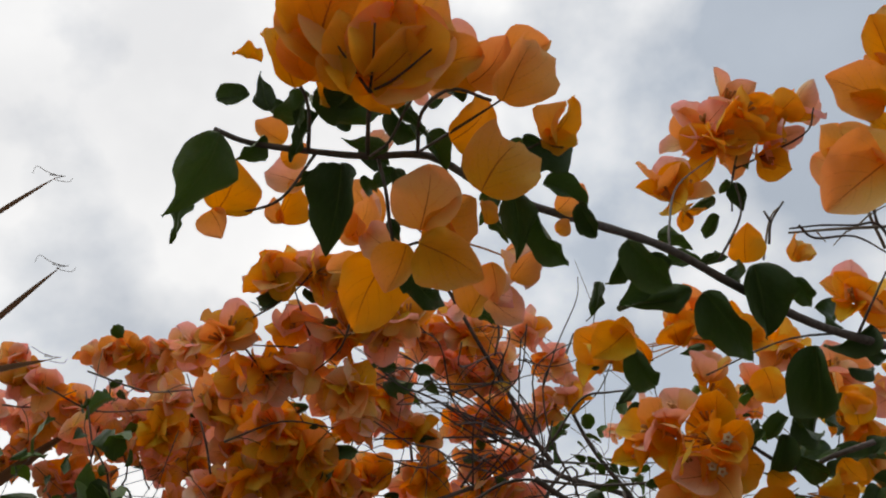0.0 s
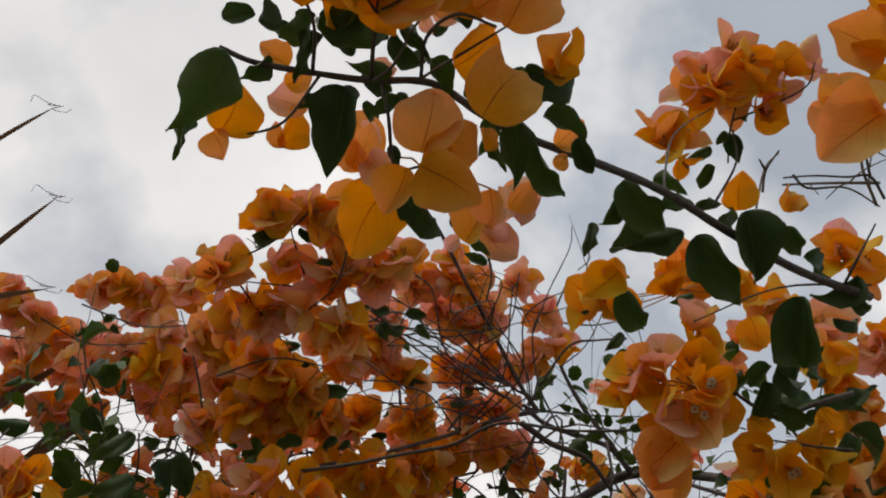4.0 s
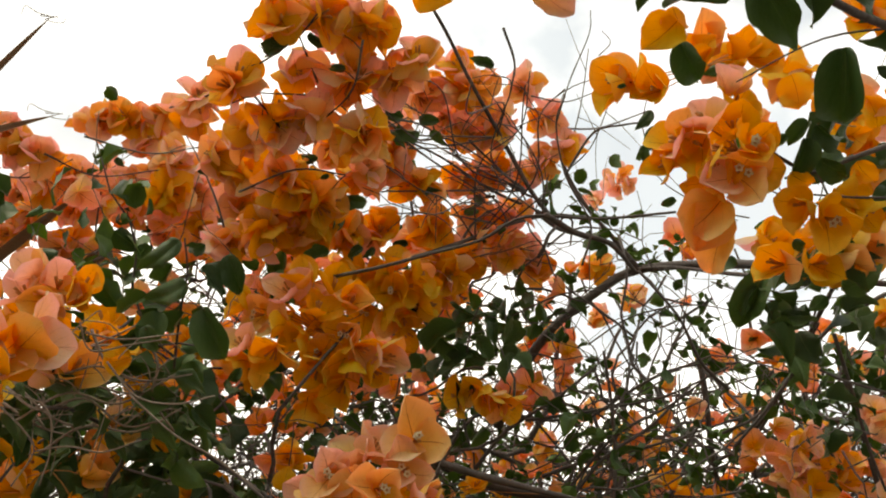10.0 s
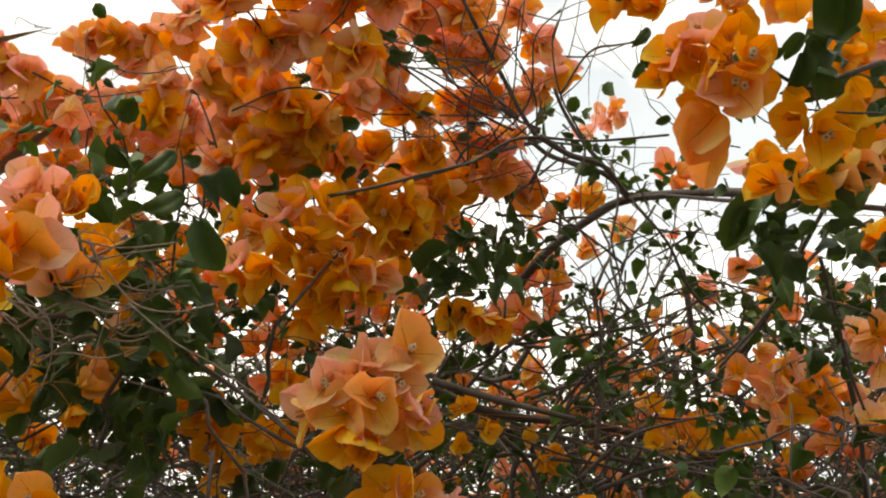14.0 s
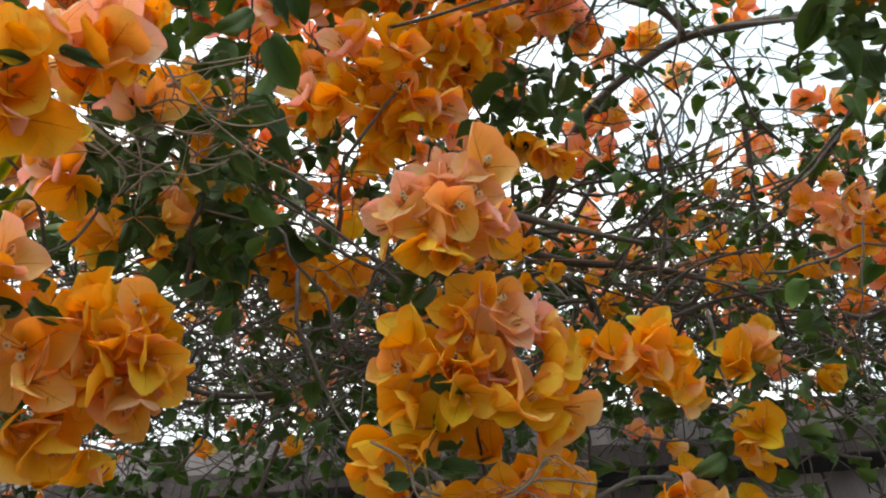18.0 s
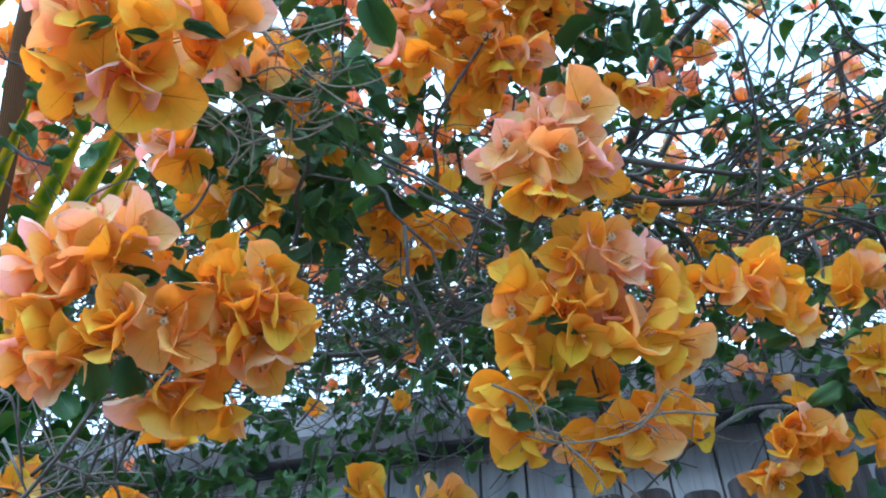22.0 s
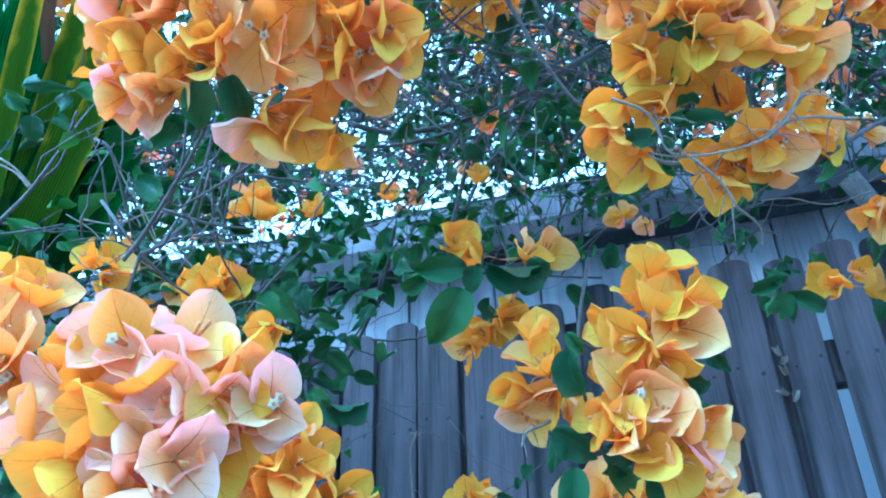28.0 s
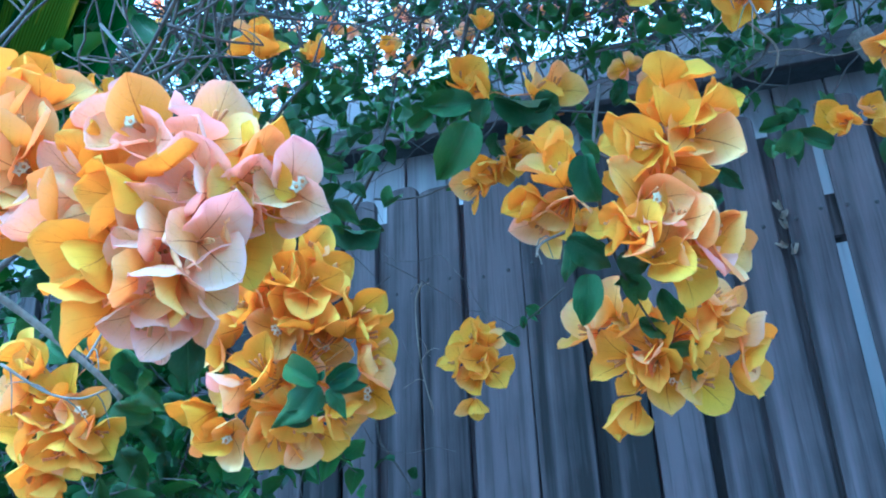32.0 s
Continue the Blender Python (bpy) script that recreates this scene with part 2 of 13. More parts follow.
def palm_material(name, a, b, tip):
    m, n, l, bsdf = material(name, 0.6)
    bsdf.inputs["Specular IOR Level"].default_value = 0.02
    uv = n.new("ShaderNodeUVMap")
    sp = n.new("ShaderNodeSeparateXYZ")
    l.new(uv.outputs["UV"], sp.inputs[0])
    line = maths(n, l, "SINE", maths(n, l, "MULTIPLY", sp.outputs[0], 75.0))
    blot = noise_fac(n, l, 30.0, 5.0)
    col = blend(n, l, maths(n, l, "MULTIPLY_ADD", line, 0.35, 0.45, True), a, b)
    rim = maths(n, l, "ABSOLUTE", maths(n, l, "MULTIPLY_ADD", sp.outputs[0], 2.0, -1.0))
    f = maths(n, l, "ADD", maths(n, l, "MULTIPLY", maths(n, l, "POWER", rim, 2.2), maths(n, l, "MULTIPLY", sp.outputs[1], 1.5)), maths(n, l, "MULTIPLY_ADD", sp.outputs[1], 1.9, -1.45))
    f = maths(n, l, "ADD", f, maths(n, l, "MULTIPLY_ADD", blot, 1.6, -0.9), clamp=True)
    col = blend(n, l, f, col, tip)
    l.new(col, bsdf.inputs["Base Color"])
    bump = n.new("ShaderNodeBump")
    bump.inputs["Strength"].default_value, bump.inputs["Distance"].default_value = 0.5, 0.002
    l.new(line, bump.inputs["Height"])
    l.new(bump.outputs[0], bsdf.inputs["Normal"])
    tr, mx = n.new("ShaderNodeBsdfTranslucent"), n.new("ShaderNodeMixShader")
    l.new(col, tr.inputs["Color"])
    mx.inputs[0].default_value = 0.32
    l.new(bsdf.outputs[0], mx.inputs[1])
    l.new(tr.outputs[0], mx.inputs[2])
    l.new(mx.outputs[0], n["Material Output"].inputs["Surface"])
    return m


PALM = palm_material("palm_leaf_green", (0.014, 0.048, 0.008), (0.028, 0.076, 0.011), (0.035, 0.09, 0.012))
PALM_TIP = palm_material("palm_leaf_yellowing", (0.055, 0.095, 0.004), (0.09, 0.13, 0.005), (0.52, 0.34, 0.008))
PALM_DRY = palm_material("palm_leaf_dry", (0.10, 0.052, 0.026), (0.18, 0.10, 0.055), (0.21, 0.125, 0.075))


# ---- shape helpers ----
def mesh_of(name, bm, mat, smooth=True):
    me = bpy.data.meshes.new(name)
    bm.to_mesh(me)
    bm.free()
    me.materials.append(mat)
    if smooth:
        me.polygons.foreach_set("use_smooth", [True] * len(me.polygons))
    return me


def part(name, bm, mat, parent, label="", smooth=True):
    ob = new(name, mesh_of(name, bm, mat, smooth))
    ob.parent = parent
    return tagged(ob, label)


def thing(name, label, category, group="", kind=""):
    return tagged(new(name), label, category, group, kind)


def box(bm, x0, y0, z0, x1, y1, z1, m=None):
    vs = [bm.verts.new((m or Matrix()) @ Vector((x, y, z))) for x in (x0, x1) for y in (y0, y1) for z in (z0, z1)]
    for f in ((0, 1, 3, 2), (4, 6, 7, 5), (0, 4, 5, 1), (2, 3, 7, 6), (0, 2, 6, 4), (1, 5, 7, 3)):
        bm.faces.new([vs[i] for i in f])


def smooth_line(points, steps=4):
    p = [Vector(q) for q in points]
    if len(p) < 3:
        return p
    out, ext = [], [p[0] * 2 - p[1], *p, p[-1] * 2 - p[-2]]
    for i in range(1, len(ext) - 2):
        a, b, c, d = ext[i - 1 : i + 3]
        for k in range(steps):
            t = k / steps
            out.append(0.5 * (2 * b + (c - a) * t + (2 * a - 5 * b + 4 * c - d) * t * t + (3 * b - a - 3 * c + d) * t**3))
    return out + [p[-1]]


def tube(bm, line, r0, r1, sides=6, knots=0.0, rng=random):
    """A tapered tube along a line of points, a little uneven, with closed ends."""
    rings, n = [], len(line)
    side = Vector((0.3, 0.2, 1)).normalized()
    for i, p in enumerate(line):
        d = (line[min(i + 1, n - 1)] - line[max(i - 1, 0)])
        d = d.normalized() if d.length > 1e-9 else Vector((0, 0, 1))
        a = d.cross(side)
        if a.length < 1e-3:
            a = d.cross(Vector((1, 0, 0)))
        a.normalize()
        b = d.cross(a)
        r = (r0 + (r1 - r0) * i / max(1, n - 1)) * (1 + knots * rng.uniform(-1, 1))
        rings.append([bm.verts.new(p + r * (a * math.cos(k * math.tau / sides) + b * math.sin(k * math.tau / sides))) for k in range(sides)])
    for a, b in zip(rings, rings[1:]):
        for k in range(sides):
            bm.faces.new((a[k], a[(k + 1) % sides], b[(k + 1) % sides], b[k]))
    bm.faces.new(rings[0][::-1])
    bm.faces.new(rings[-1])


def profile(kind, v):
    """Half width along a sheet of length 1: a broad round bract with a short point, or a leaf drawn out to a tip."""
    if kind == "bract":
        w = 0.505 * max(0.0, math.sin(math.pi * v**0.84)) ** 0.47
        return w if v < 0.84 else w * (1 - 0.38 * ((v - 0.84) / 0.16) ** 1.25)
    if kind == "loose_bract":
        w = 0.47 * max(0.0, math.sin(math.pi * v**0.74)) ** 0.56
        return w if v < 0.70 else w * (1 - 0.46 * ((v - 0.70) / 0.30) ** 1.1)
    w = 0.345 * max(0.0, math.sin(math.pi * v**0.70)) ** 0.66
    return w if v < 0.55 else w * (1 - 0.55 * ((v - 0.55) / 0.45) ** 0.8)


def sheet(bm, kind, rng, m, cup, curl, wave, nu=6, nv=9, fold=0.0, bend=0.0):
    """One bract or leaf of length 1 along y, its face to +z, cupped across, curled along, with a wavy rim."""
    uv = bm.loops.layers.uv.verify()
    p1, p2 = rng.uniform(0, 6.3), rng.uniform(0, 6.3)
    skew = rng.uniform(-0.06, 0.06)
    rows = []
    for j in range(nv + 1):
        v = 0.5 - 0.5 * math.cos(math.pi * j / nv)
        w = profile(kind, v)
        row = []
        for i in range(nu + 1):
            u = 2 * i / nu - 1
            rim = u * u
            x = u * w * (1 - 0.12 * abs(cup) * rim) + skew * math.sin(math.pi * v) + bend * v * v
            z = cup * rim * w + fold * abs(u) * w
            z += wave * rim * w * (math.sin(v * 8 + p1 + (2 if u > 0 else 0)) + 0.5 * math.sin(v * 17 + p2))
            z += 0.035 * math.sin(v * 5 + u * 2.5 + p2) + 0.014 * math.sin(v * 19 - abs(u) * 9 + p1) * abs(u)
            a = curl * 1.15 * v
            run, drop = (math.sin(a) / (curl * 1.15), (math.cos(a) - 1) / (curl * 1.15)) if abs(curl) > 0.02 else (v, 0.0)
            row.append(bm.verts.new(m @ Vector((x, run + z * math.sin(a), drop + z * math.cos(a)))))
        rows.append(row)
    for j in range(nv):
        for i in range(nu):
            f = bm.faces.new((rows[j][i], rows[j][i + 1], rows[j + 1][i + 1], rows[j + 1][i]))
            for lp, (a, b) in zip(f.loops, ((i, j), (i + 1, j), (i + 1, j + 1), (i, j + 1))):
                lp[uv].uv = (a / nu, 0.5 - 0.5 * math.cos(math.pi * b / nv))


rng0 = random.Random(4)
BRACT_MESH, LEAF_MESH = [], []
for kind_mat in BRACTS:
    forms = []
    for i in range(9):
        bm = bmesh.new()
        sheet(bm, "bract", rng0, Matrix(), rng0.uniform(0.18, 0.62), rng0.uniform(-0.55, 0.45), rng0.uniform(0.04, 0.16), 10, 16, fold=0.02 * i)
        forms.append(mesh_of("bract", bm, kind_mat))
    BRACT_MESH.append(forms)
for i in range(12):
    bm = bmesh.new()
    sheet(bm, "leaf", rng0, Matrix(), rng0.uniform(-0.9, 0.3), rng0.uniform(0.1, 1.7), rng0.uniform(0.15, 0.50), 8, 15, fold=rng0.uniform(0.3, 1.3), bend=rng0.uniform(-0.25, 0.25))
    LEAF_MESH.append(mesh_of("leaf", bm, LEAF))


# bracts that hang singly are more cupped and drawn out than those packed in a head
rng1 = random.Random(21)
LOOSE_MESH = []
for kind_mat in BRACTS:
    forms = []
    for i in range(9):
        bm = bmesh.new()
        sheet(bm, "loose_bract", rng1, Matrix(), rng1.uniform(0.25, 0.75), rng1.uniform(-0.2, 1.0), rng1.uniform(0.10, 0.30), 10, 16, fold=rng1.uniform(0.05, 0.40), bend=rng1.uniform(-0.15, 0.15))
        forms.append(mesh_of("bract", bm, kind_mat))
    LOOSE_MESH.append(forms)


def star_flower():
    """The small cream flower at the mouth of its tube: five notched lobes round a cup."""
    bm = bmesh.new()
    ring = []
    for k in range(10):
        a, r = k * math.tau / 10, (1.0 if k % 2 == 0 else 0.62)
        ring.append((bm.verts.new((r * math.cos(a), r * math.sin(a), 0.12 if k % 2 == 0 else 0.0)), bm.verts.new((0.3 * math.cos(a), 0.3 * math.sin(a), -0.1)),
                     bm.verts.new((0.9 * r * math.cos(a), 0.9 * r * math.sin(a), -0.14))))
    mid = bm.verts.new((0, 0, -0.5))
    for k in range(10):
        a, b = ring[k], ring[(k + 1) % 10]
        bm.faces.new((a[0], b[0], b[1], a[1]))
        bm.faces.new((a[1], b[1], mid))
        bm.faces.new((b[0], a[0], a[2], b[2]))
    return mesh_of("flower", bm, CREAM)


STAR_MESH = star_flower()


def frame_of(axis, spin=0.0):
    """A turn that takes z to the axis."""
    return Vector(axis).to_track_quat("Z", "Y").to_matrix().to_4x4() @ Matrix.Rotation(spin, 4, "Z")


def link(name, me, parent, m):
    ob = new(name, me)
    ob.parent = parent
    ob.matrix_basis = m
    return ob


class Cluster:
    """A flower cluster on a spray: its stalks are one mesh, its bracts and cream flowers are pieces under it."""

    # crowd: closest that two florets of a head may sit; apart: the room that they ease towards
    def __init__(self, spray, heart, seed, crowd=0.0145, apart=0.0235):
        self.crowd, self.apart = crowd, apart
        self.heart, self.rng = Vector(heart), random.Random(seed)
        self.florets = []
        self.bm = bmesh.new()
        self.ob = new("flower_head", bpy.data.meshes.new("flower_head"))
        self.ob.parent = spray

    def floret(self, x, y, z, ax, ay, az, kind=0, size=1.0, open_=None, flower=False):
        axis = Vector((ax, ay, az)).normalized()
        self.florets.append([Vector((x, y, z)), axis, kind, size, open_, flower])

    def settle(self):
        """Leave out florets that crowd a neighbour and ease the others apart along the head."""
        kept = []
        for f in sorted(self.florets, key=lambda f: (not f[5], -(f[0] - self.heart).length)):
            if all((f[0] - g[0]).length > self.crowd * f[3] for g in kept):
                kept.append(f)
        start = [f[0].copy() for f in kept]
        for turn in range(8):
            for i, f in enumerate(kept):
                push = (start[i] - f[0]) * 0.15
                for j, g in enumerate(kept):
                    d = f[0] - g[0]
                    if i != j and 1e-6 < d.length < self.apart * f[3]:
                        push += d.normalized() * (self.apart * f[3] - d.length) * 0.35
                f[0] = f[0] + push
                away = f[0] - start[i]
                if away.length > 0.010:
                    f[0] = start[i] + away.normalized() * 0.010
        return kept

    def build(self, centre, axis, kind, size, open_, flower):
        rng = self.rng
        length = 0.0370 * size
        base = centre - axis * length * 0.45
        q = frame_of(axis, rng.uniform(0, 6.3))
        spread = open_ if open_ is not None else rng.uniform(0.55, 1.05)
        for k in range(3):
            k_open = spread + rng.uniform(-0.12, 0.12)
            turn = Matrix.Rotation(k * math.tau / 3 + rng.uniform(-0.15, 0.15), 4, "Z")
            # y of the sheet runs up the axis and outwards, its face looks to the axis, each rim tucked behind the next
            m = Matrix.Translation(base) @ q @ turn @ Matrix.Translation((0, length * 0.03, 0)) @ Matrix.Rotation(math.pi / 2 - k_open, 4, "X") @ Matrix.Rotation(rng.uniform(0.22, 0.40), 4, "Y")
            kk = kind if rng.random() < 0.75 else max(0, min(2, kind + rng.choice((-1, 1))))
            link("bract", rng.choice(BRACT_MESH[kk]), self.ob, m @ Matrix.Diagonal((length * rng.uniform(0.92, 1.1), length * rng.uniform(0.92, 1.1), length, 1)))
        mid = (base + self.heart) / 2 + Vector((rng.uniform(-1, 1), rng.uniform(-1, 1), rng.uniform(-1, 1))) * 0.006
        tube(self.bm, smooth_line([self.heart, mid, base], 2), 0.0008, 0.0006, 4)
        for k in range(3):
            d = (axis + 0.25 * Vector((rng.uniform(-1, 1), rng.uniform(-1, 1), rng.uniform(-1, 1)))).normalized()
            end = base + d * length * rng.uniform(0.5, 0.64)
            tube(self.bm, [base, (base + end) / 2, end], 0.0009, 0.0014, 5)
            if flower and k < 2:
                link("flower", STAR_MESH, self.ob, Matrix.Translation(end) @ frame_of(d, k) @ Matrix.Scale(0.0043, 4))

    def done(self):
        for f in self.settle():
            self.build(*f)
        self.bm.to_mesh(self.ob.data)
        self.bm.free()
        self.ob.data.materials.append(TUBE)
        self.ob.data.polygons.foreach_set("use_smooth", [True] * len(self.ob.data.polygons))
        return self.ob


def round_cluster(spray, x, y, z, r, count, pink, seed, size=1.0):
    """A loose ball of florets facing outwards."""
    c = Cluster(spray, (x, y, z), seed, 0.008, 0.016)
    rng = c.rng
    for k in range(count):
        t = math.acos(1 - 2 * (k + 0.5) / count)
        p = k * 2.4 + rng.uniform(-0.4, 0.4)
        d = Vector((math.sin(t) * math.cos(p), math.sin(t) * math.sin(p), math.cos(t)))
        q = Vector((x, y, z)) + d * r * rng.uniform(0.55, 1.0)
        kind = 2 if rng.random() < pink * 0.85 else (1 if rng.random() < pink else 0)
        d += Vector((rng.uniform(-0.4, 0.4), rng.uniform(-0.4, 0.4), rng.uniform(-0.3, 0.5)))
        c.floret(q.x, q.y, q.z, d.x, d.y, d.z, kind, size * rng.uniform(0.95, 1.15))
    return c.done()


def blade(parent, name, forms, x, y, z, dx, dy, dz, nx, ny, nz, wide=1.0, pick=0):
    """A single bract or leaf: its base, the way to its tip, and the way its face looks."""
    d, nrm = Vector((dx, dy, dz)), Vector((nx, ny, nz))
    length = d.length
    yv = d / length
    xv = yv.cross(nrm).normalized()
    zv = xv.cross(yv)
    m = Matrix((( xv.x, yv.x, zv.x, x), (xv.y, yv.y, zv.y, y), (xv.z, yv.z, zv.z, z), (0, 0, 0, 1)))
    return link(name, forms[pick % len(forms)], parent, m @ Matrix.Diagonal((length * wide, length, length, 1)))


def leaf(parent, *a):
    return blade(parent, "leaf", LEAF_MESH, *a[:9], 0.79 * a[9], *a[10:])


def bract(parent, kind, *a):
    long = math.sqrt(a[3] ** 2 + a[4] ** 2 + a[5] ** 2)
    k = min(1.0, 0.045 / long)
    return blade(parent, "bract", LOOSE_MESH[kind], *a[:3], a[3] * k, a[4] * k, a[5] * k, *a[6:])


def branch(parent, r0, r1, *points, mat=None, name="branch"):
    bm = bmesh.new()
    tube(bm, smooth_line(points, 5), r0, r1, 7, 0.08, random.Random(len(points)))
    return part(name, bm, mat or BARK, parent)


def dry_twig(parent, seed, reach, *points, mat=None):
    """A thin stem with a few bare side shoots, each a piece under it."""
    rng = random.Random(seed)
    bm = bmesh.new()
    line = smooth_line(points, 5)
    tube(bm, line, 0.0019 if mat == BARK else 0.0015, 0.0009, 5)
    twig = part("twig", bm, mat or DRY, parent)
    for k in range(max(2, int(len(line) * 0.4))):
        p = rng.choice(line[1:])
        d = Vector((rng.uniform(-1, 1), rng.uniform(-1, 1), rng.uniform(-0.8, 0.8))).normalized()
        q = p + d * reach * rng.uniform(0.4, 1)
        bm = bmesh.new()
        tube(bm, smooth_line([p, p.lerp(q, 0.5) + Vector((0, 0, reach * 0.1)), q, q + (d + Vector((0, 0, -0.6))) * reach * 0.3], 2), 0.0008, 0.0004, 4)
        part("shoot", bm, mat or DRY, twig)
    return twig


def thicket(parent, seed, lo, hi, twigs, leaves, florets, leaf_size=0.03, thick=0.003, reach=1.0, climb=0.0):
    """A tangle inside a box, its floor climbing with y: wandering twigs, small leaves and small far florets, each kind one part."""
    rng = random.Random(seed)
    lo, hi = Vector(lo), Vector(hi)
    bt, bl, bf = bmesh.new(), bmesh.new(), bmesh.new()
    spots, leafy, bloom = [], [], []
    def inside():
        v = Vector([rng.uniform(a, b) for a, b in zip(lo, hi)])
        v.z += climb * (v.y - lo.y)
        return v
    for k in range(twigs):
        p = inside()
        d = Vector((rng.uniform(-1, 1), rng.uniform(-0.6, 0.6), rng.uniform(-0.5, 0.6)))
        d.normalize()
        line = [p]
        for s in range(rng.randint(5, 9)):
            d = (d + 0.45 * Vector((rng.uniform(-1, 1), rng.uniform(-1, 1), rng.uniform(-1, 1)))).normalized()
            p = p + d * rng.uniform(0.03, 0.075) * reach
            line.append(p)
        spots += line
        if rng.random() < 0.4:
            leafy += line[2:]
        if rng.random() < 0.3:
            bloom += line[-3:]
        r = thick * rng.choice((0.3, 0.35, 0.45, 0.6, 1.0))
        tube(bt, line, r, r * 0.5, 4)
    for k in range(int(leaves * 1.35)):
        p = rng.choice(leafy if rng.random() < 0.85 else spots) + Vector((rng.uniform(-1, 1), rng.uniform(-1, 1), rng.uniform(-1, 1))) * 0.025
        m = Matrix.Translation(p) @ Euler((rng.uniform(-1.2, 1.2), rng.uniform(-1, 1), rng.uniform(0, 6.3))).to_matrix().to_4x4() @ Matrix.Scale(leaf_size * rng.uniform(0.5, 1.25), 4)
        sheet(bl, "leaf", rng, m, rng.uniform(-0.5, 0.3), rng.uniform(0, 1.3), 0.2, 4, 5, rng.uniform(0.1, 0.9))
    for k in range(florets):
        p = rng.choice(bloom) + Vector((rng.uniform(-1, 1), rng.uniform(-1, 1), rng.uniform(-1, 1))) * 0.03
        for c in range(rng.choice((1, 2, 3, 4))):
            q = p + Vector((rng.uniform(-1, 1), rng.uniform(-1, 1), rng.uniform(-1, 1))) * 0.035
            axis = frame_of((rng.uniform(-1, 1), rng.uniform(-1, 1), rng.uniform(-0.6, 1)))
            for j in range(3):
                m = Matrix.Translation(q) @ axis @ Matrix.Rotation(j * 2.09, 4, "Z") @ Matrix.Rotation(rng.uniform(0.6, 1.1), 4, "X") @ Matrix.Scale(0.036 * rng.uniform(0.8, 1.1), 4)
                sheet(bf, "bract", rng, m, 0.4, 0.2, 0.12, 4, 4)
    for nm, b, mt in (("twig_tangle", bt, BARK), ("foliage", bl, FAR_LEAF), ("small_bloom", bf, FAR_BRACT)):
        if b.verts:
            tagged(part(nm, b, mt, parent), kind="stuff")
        else:
            b.free()

# ---- ground, fence and shed ----
bm = bmesh.new()
bmesh.ops.create_grid(bm, x_segments=2, y_segments=2, size=400)
ground = tagged(new("ground", mesh_of("ground", bm, SOIL, False)), "dry brown soil under the bushes and fence", "ground", kind="structure")

FENCE = Matrix.Translation((-0.7, 1.83, 0)) @ Matrix.Rotation(radians(-8), 4, "Z")
bm = bmesh.new()
for z in (0.35, 1.55):
    box(bm, -1.4, 0.022, z, 4.6, 0.06, z + 0.085, FENCE)
fence = tagged(new("fence", mesh_of("fence", bm, WOOD, False)), "weathered grey wooden picket fence with rounded board tops", "fence", kind="structure")


def picket_mesh(width, height, rng):
    """One board with a rounded top, a split and slightly worn edges."""
    bm = bmesh.new()
    r = width * 0.30
    out = [(-width / 2, 0.0), (width / 2, 0.0)]
    for k in range(5):
        a = k * math.pi / 8
        out.append((width / 2 - r + r * math.cos(a) + rng.uniform(-0.001, 0.001), height - r * 0.7 + r * 0.7 * math.sin(a)))
    for k in range(5):
        a = math.pi / 2 + k * math.pi / 8
        out.append((-width / 2 + r + r * math.cos(a) + rng.uniform(-0.001, 0.001), height - r * 0.7 + r * 0.7 * math.sin(a)))
    front = [bm.verts.new((x, -0.009, z)) for x, z in out]
    back = [bm.verts.new((x, 0.009, z)) for x, z in out]
    bm.faces.new(front)
    bm.faces.new(back[::-1])
    for i in range(len(out)):
        j = (i + 1) % len(out)
        bm.faces.new((front[j], front[i], back[i], back[j]))
    bmesh.ops.bevel(bm, geom=[e for e in bm.edges if all(v.co.y < 0 for v in e.verts)], offset=0.002, segments=1, affect="EDGES")
    return mesh_of("picket", bm, WOOD, False)


rng = random.Random(8)
edges = [-0.134, -0.044, 0.045, 0.143, 0.272, 0.392, 0.487, 0.587, 0.675, 0.772, 0.862]
while edges[0] > -1.3:
    edges.insert(0, edges[0] - rng.uniform(0.088, 0.112))
while edges[-1] < 4.4:
    edges.append(edges[-1] + rng.uniform(0.086, 0.11))
bm = bmesh.new()
bmesh.ops.create_uvsphere(bm, u_segments=7, v_segments=4, radius=0.0042, matrix=Matrix.Diagonal((1, 0.5, 1, 1)))
NAIL = mesh_of("nail", bm, FELT)
for a, b in zip(edges, edges[1:]):
    # a wide slot stays open beside one board, and the board next to it leans
    slot = 0.016 if abs(a - 0.772) < 0.01 else rng.choice((0.006, 0.007, 0.009, 0.011, 0.015))
    lean, shift = (1.0, -0.024) if abs(a - 0.772) < 0.01 else (rng.uniform(-0.35, 0.35), 0.0)
    me = picket_mesh(b - a - slot, 1.825 + rng.uniform(-0.016, 0.016), rng)
    board = link("picket", me, fence, FENCE @ Matrix.Translation(((a + b) / 2 + shift, rng.uniform(-0.005, 0.005), 0)) @ Matrix.Rotation(radians(lean), 4, "Y") @ Matrix.Rotation(radians(rng.uniform(-3, 3)), 4, "Z"))
    if -0.3 < a < 1.6:
        for side in (-0.22, 0.22):
            link("nail", NAIL, board, Matrix.Translation((side * (b - a) + rng.uniform(-0.006, 0.006), -0.0095, 1.592 + rng.uniform(-0.012, 0.012))))

# boards added behind the gaps, to keep them dark before the pale siding
for a in edges[1:-1]:
    if abs(a - 0.862) < 0.01:
        continue
    bm = bmesh.new()
    box(bm, -0.04, 0.0, 0.05, 0.04, 0.008, 1.775 + rng.uniform(-0.01, 0.005))
    ob = part("backing_board", bm, WOOD, fence, smooth=False)
    ob.matrix_basis = FENCE @ Matrix.Translation((a, 0.0135, 0))

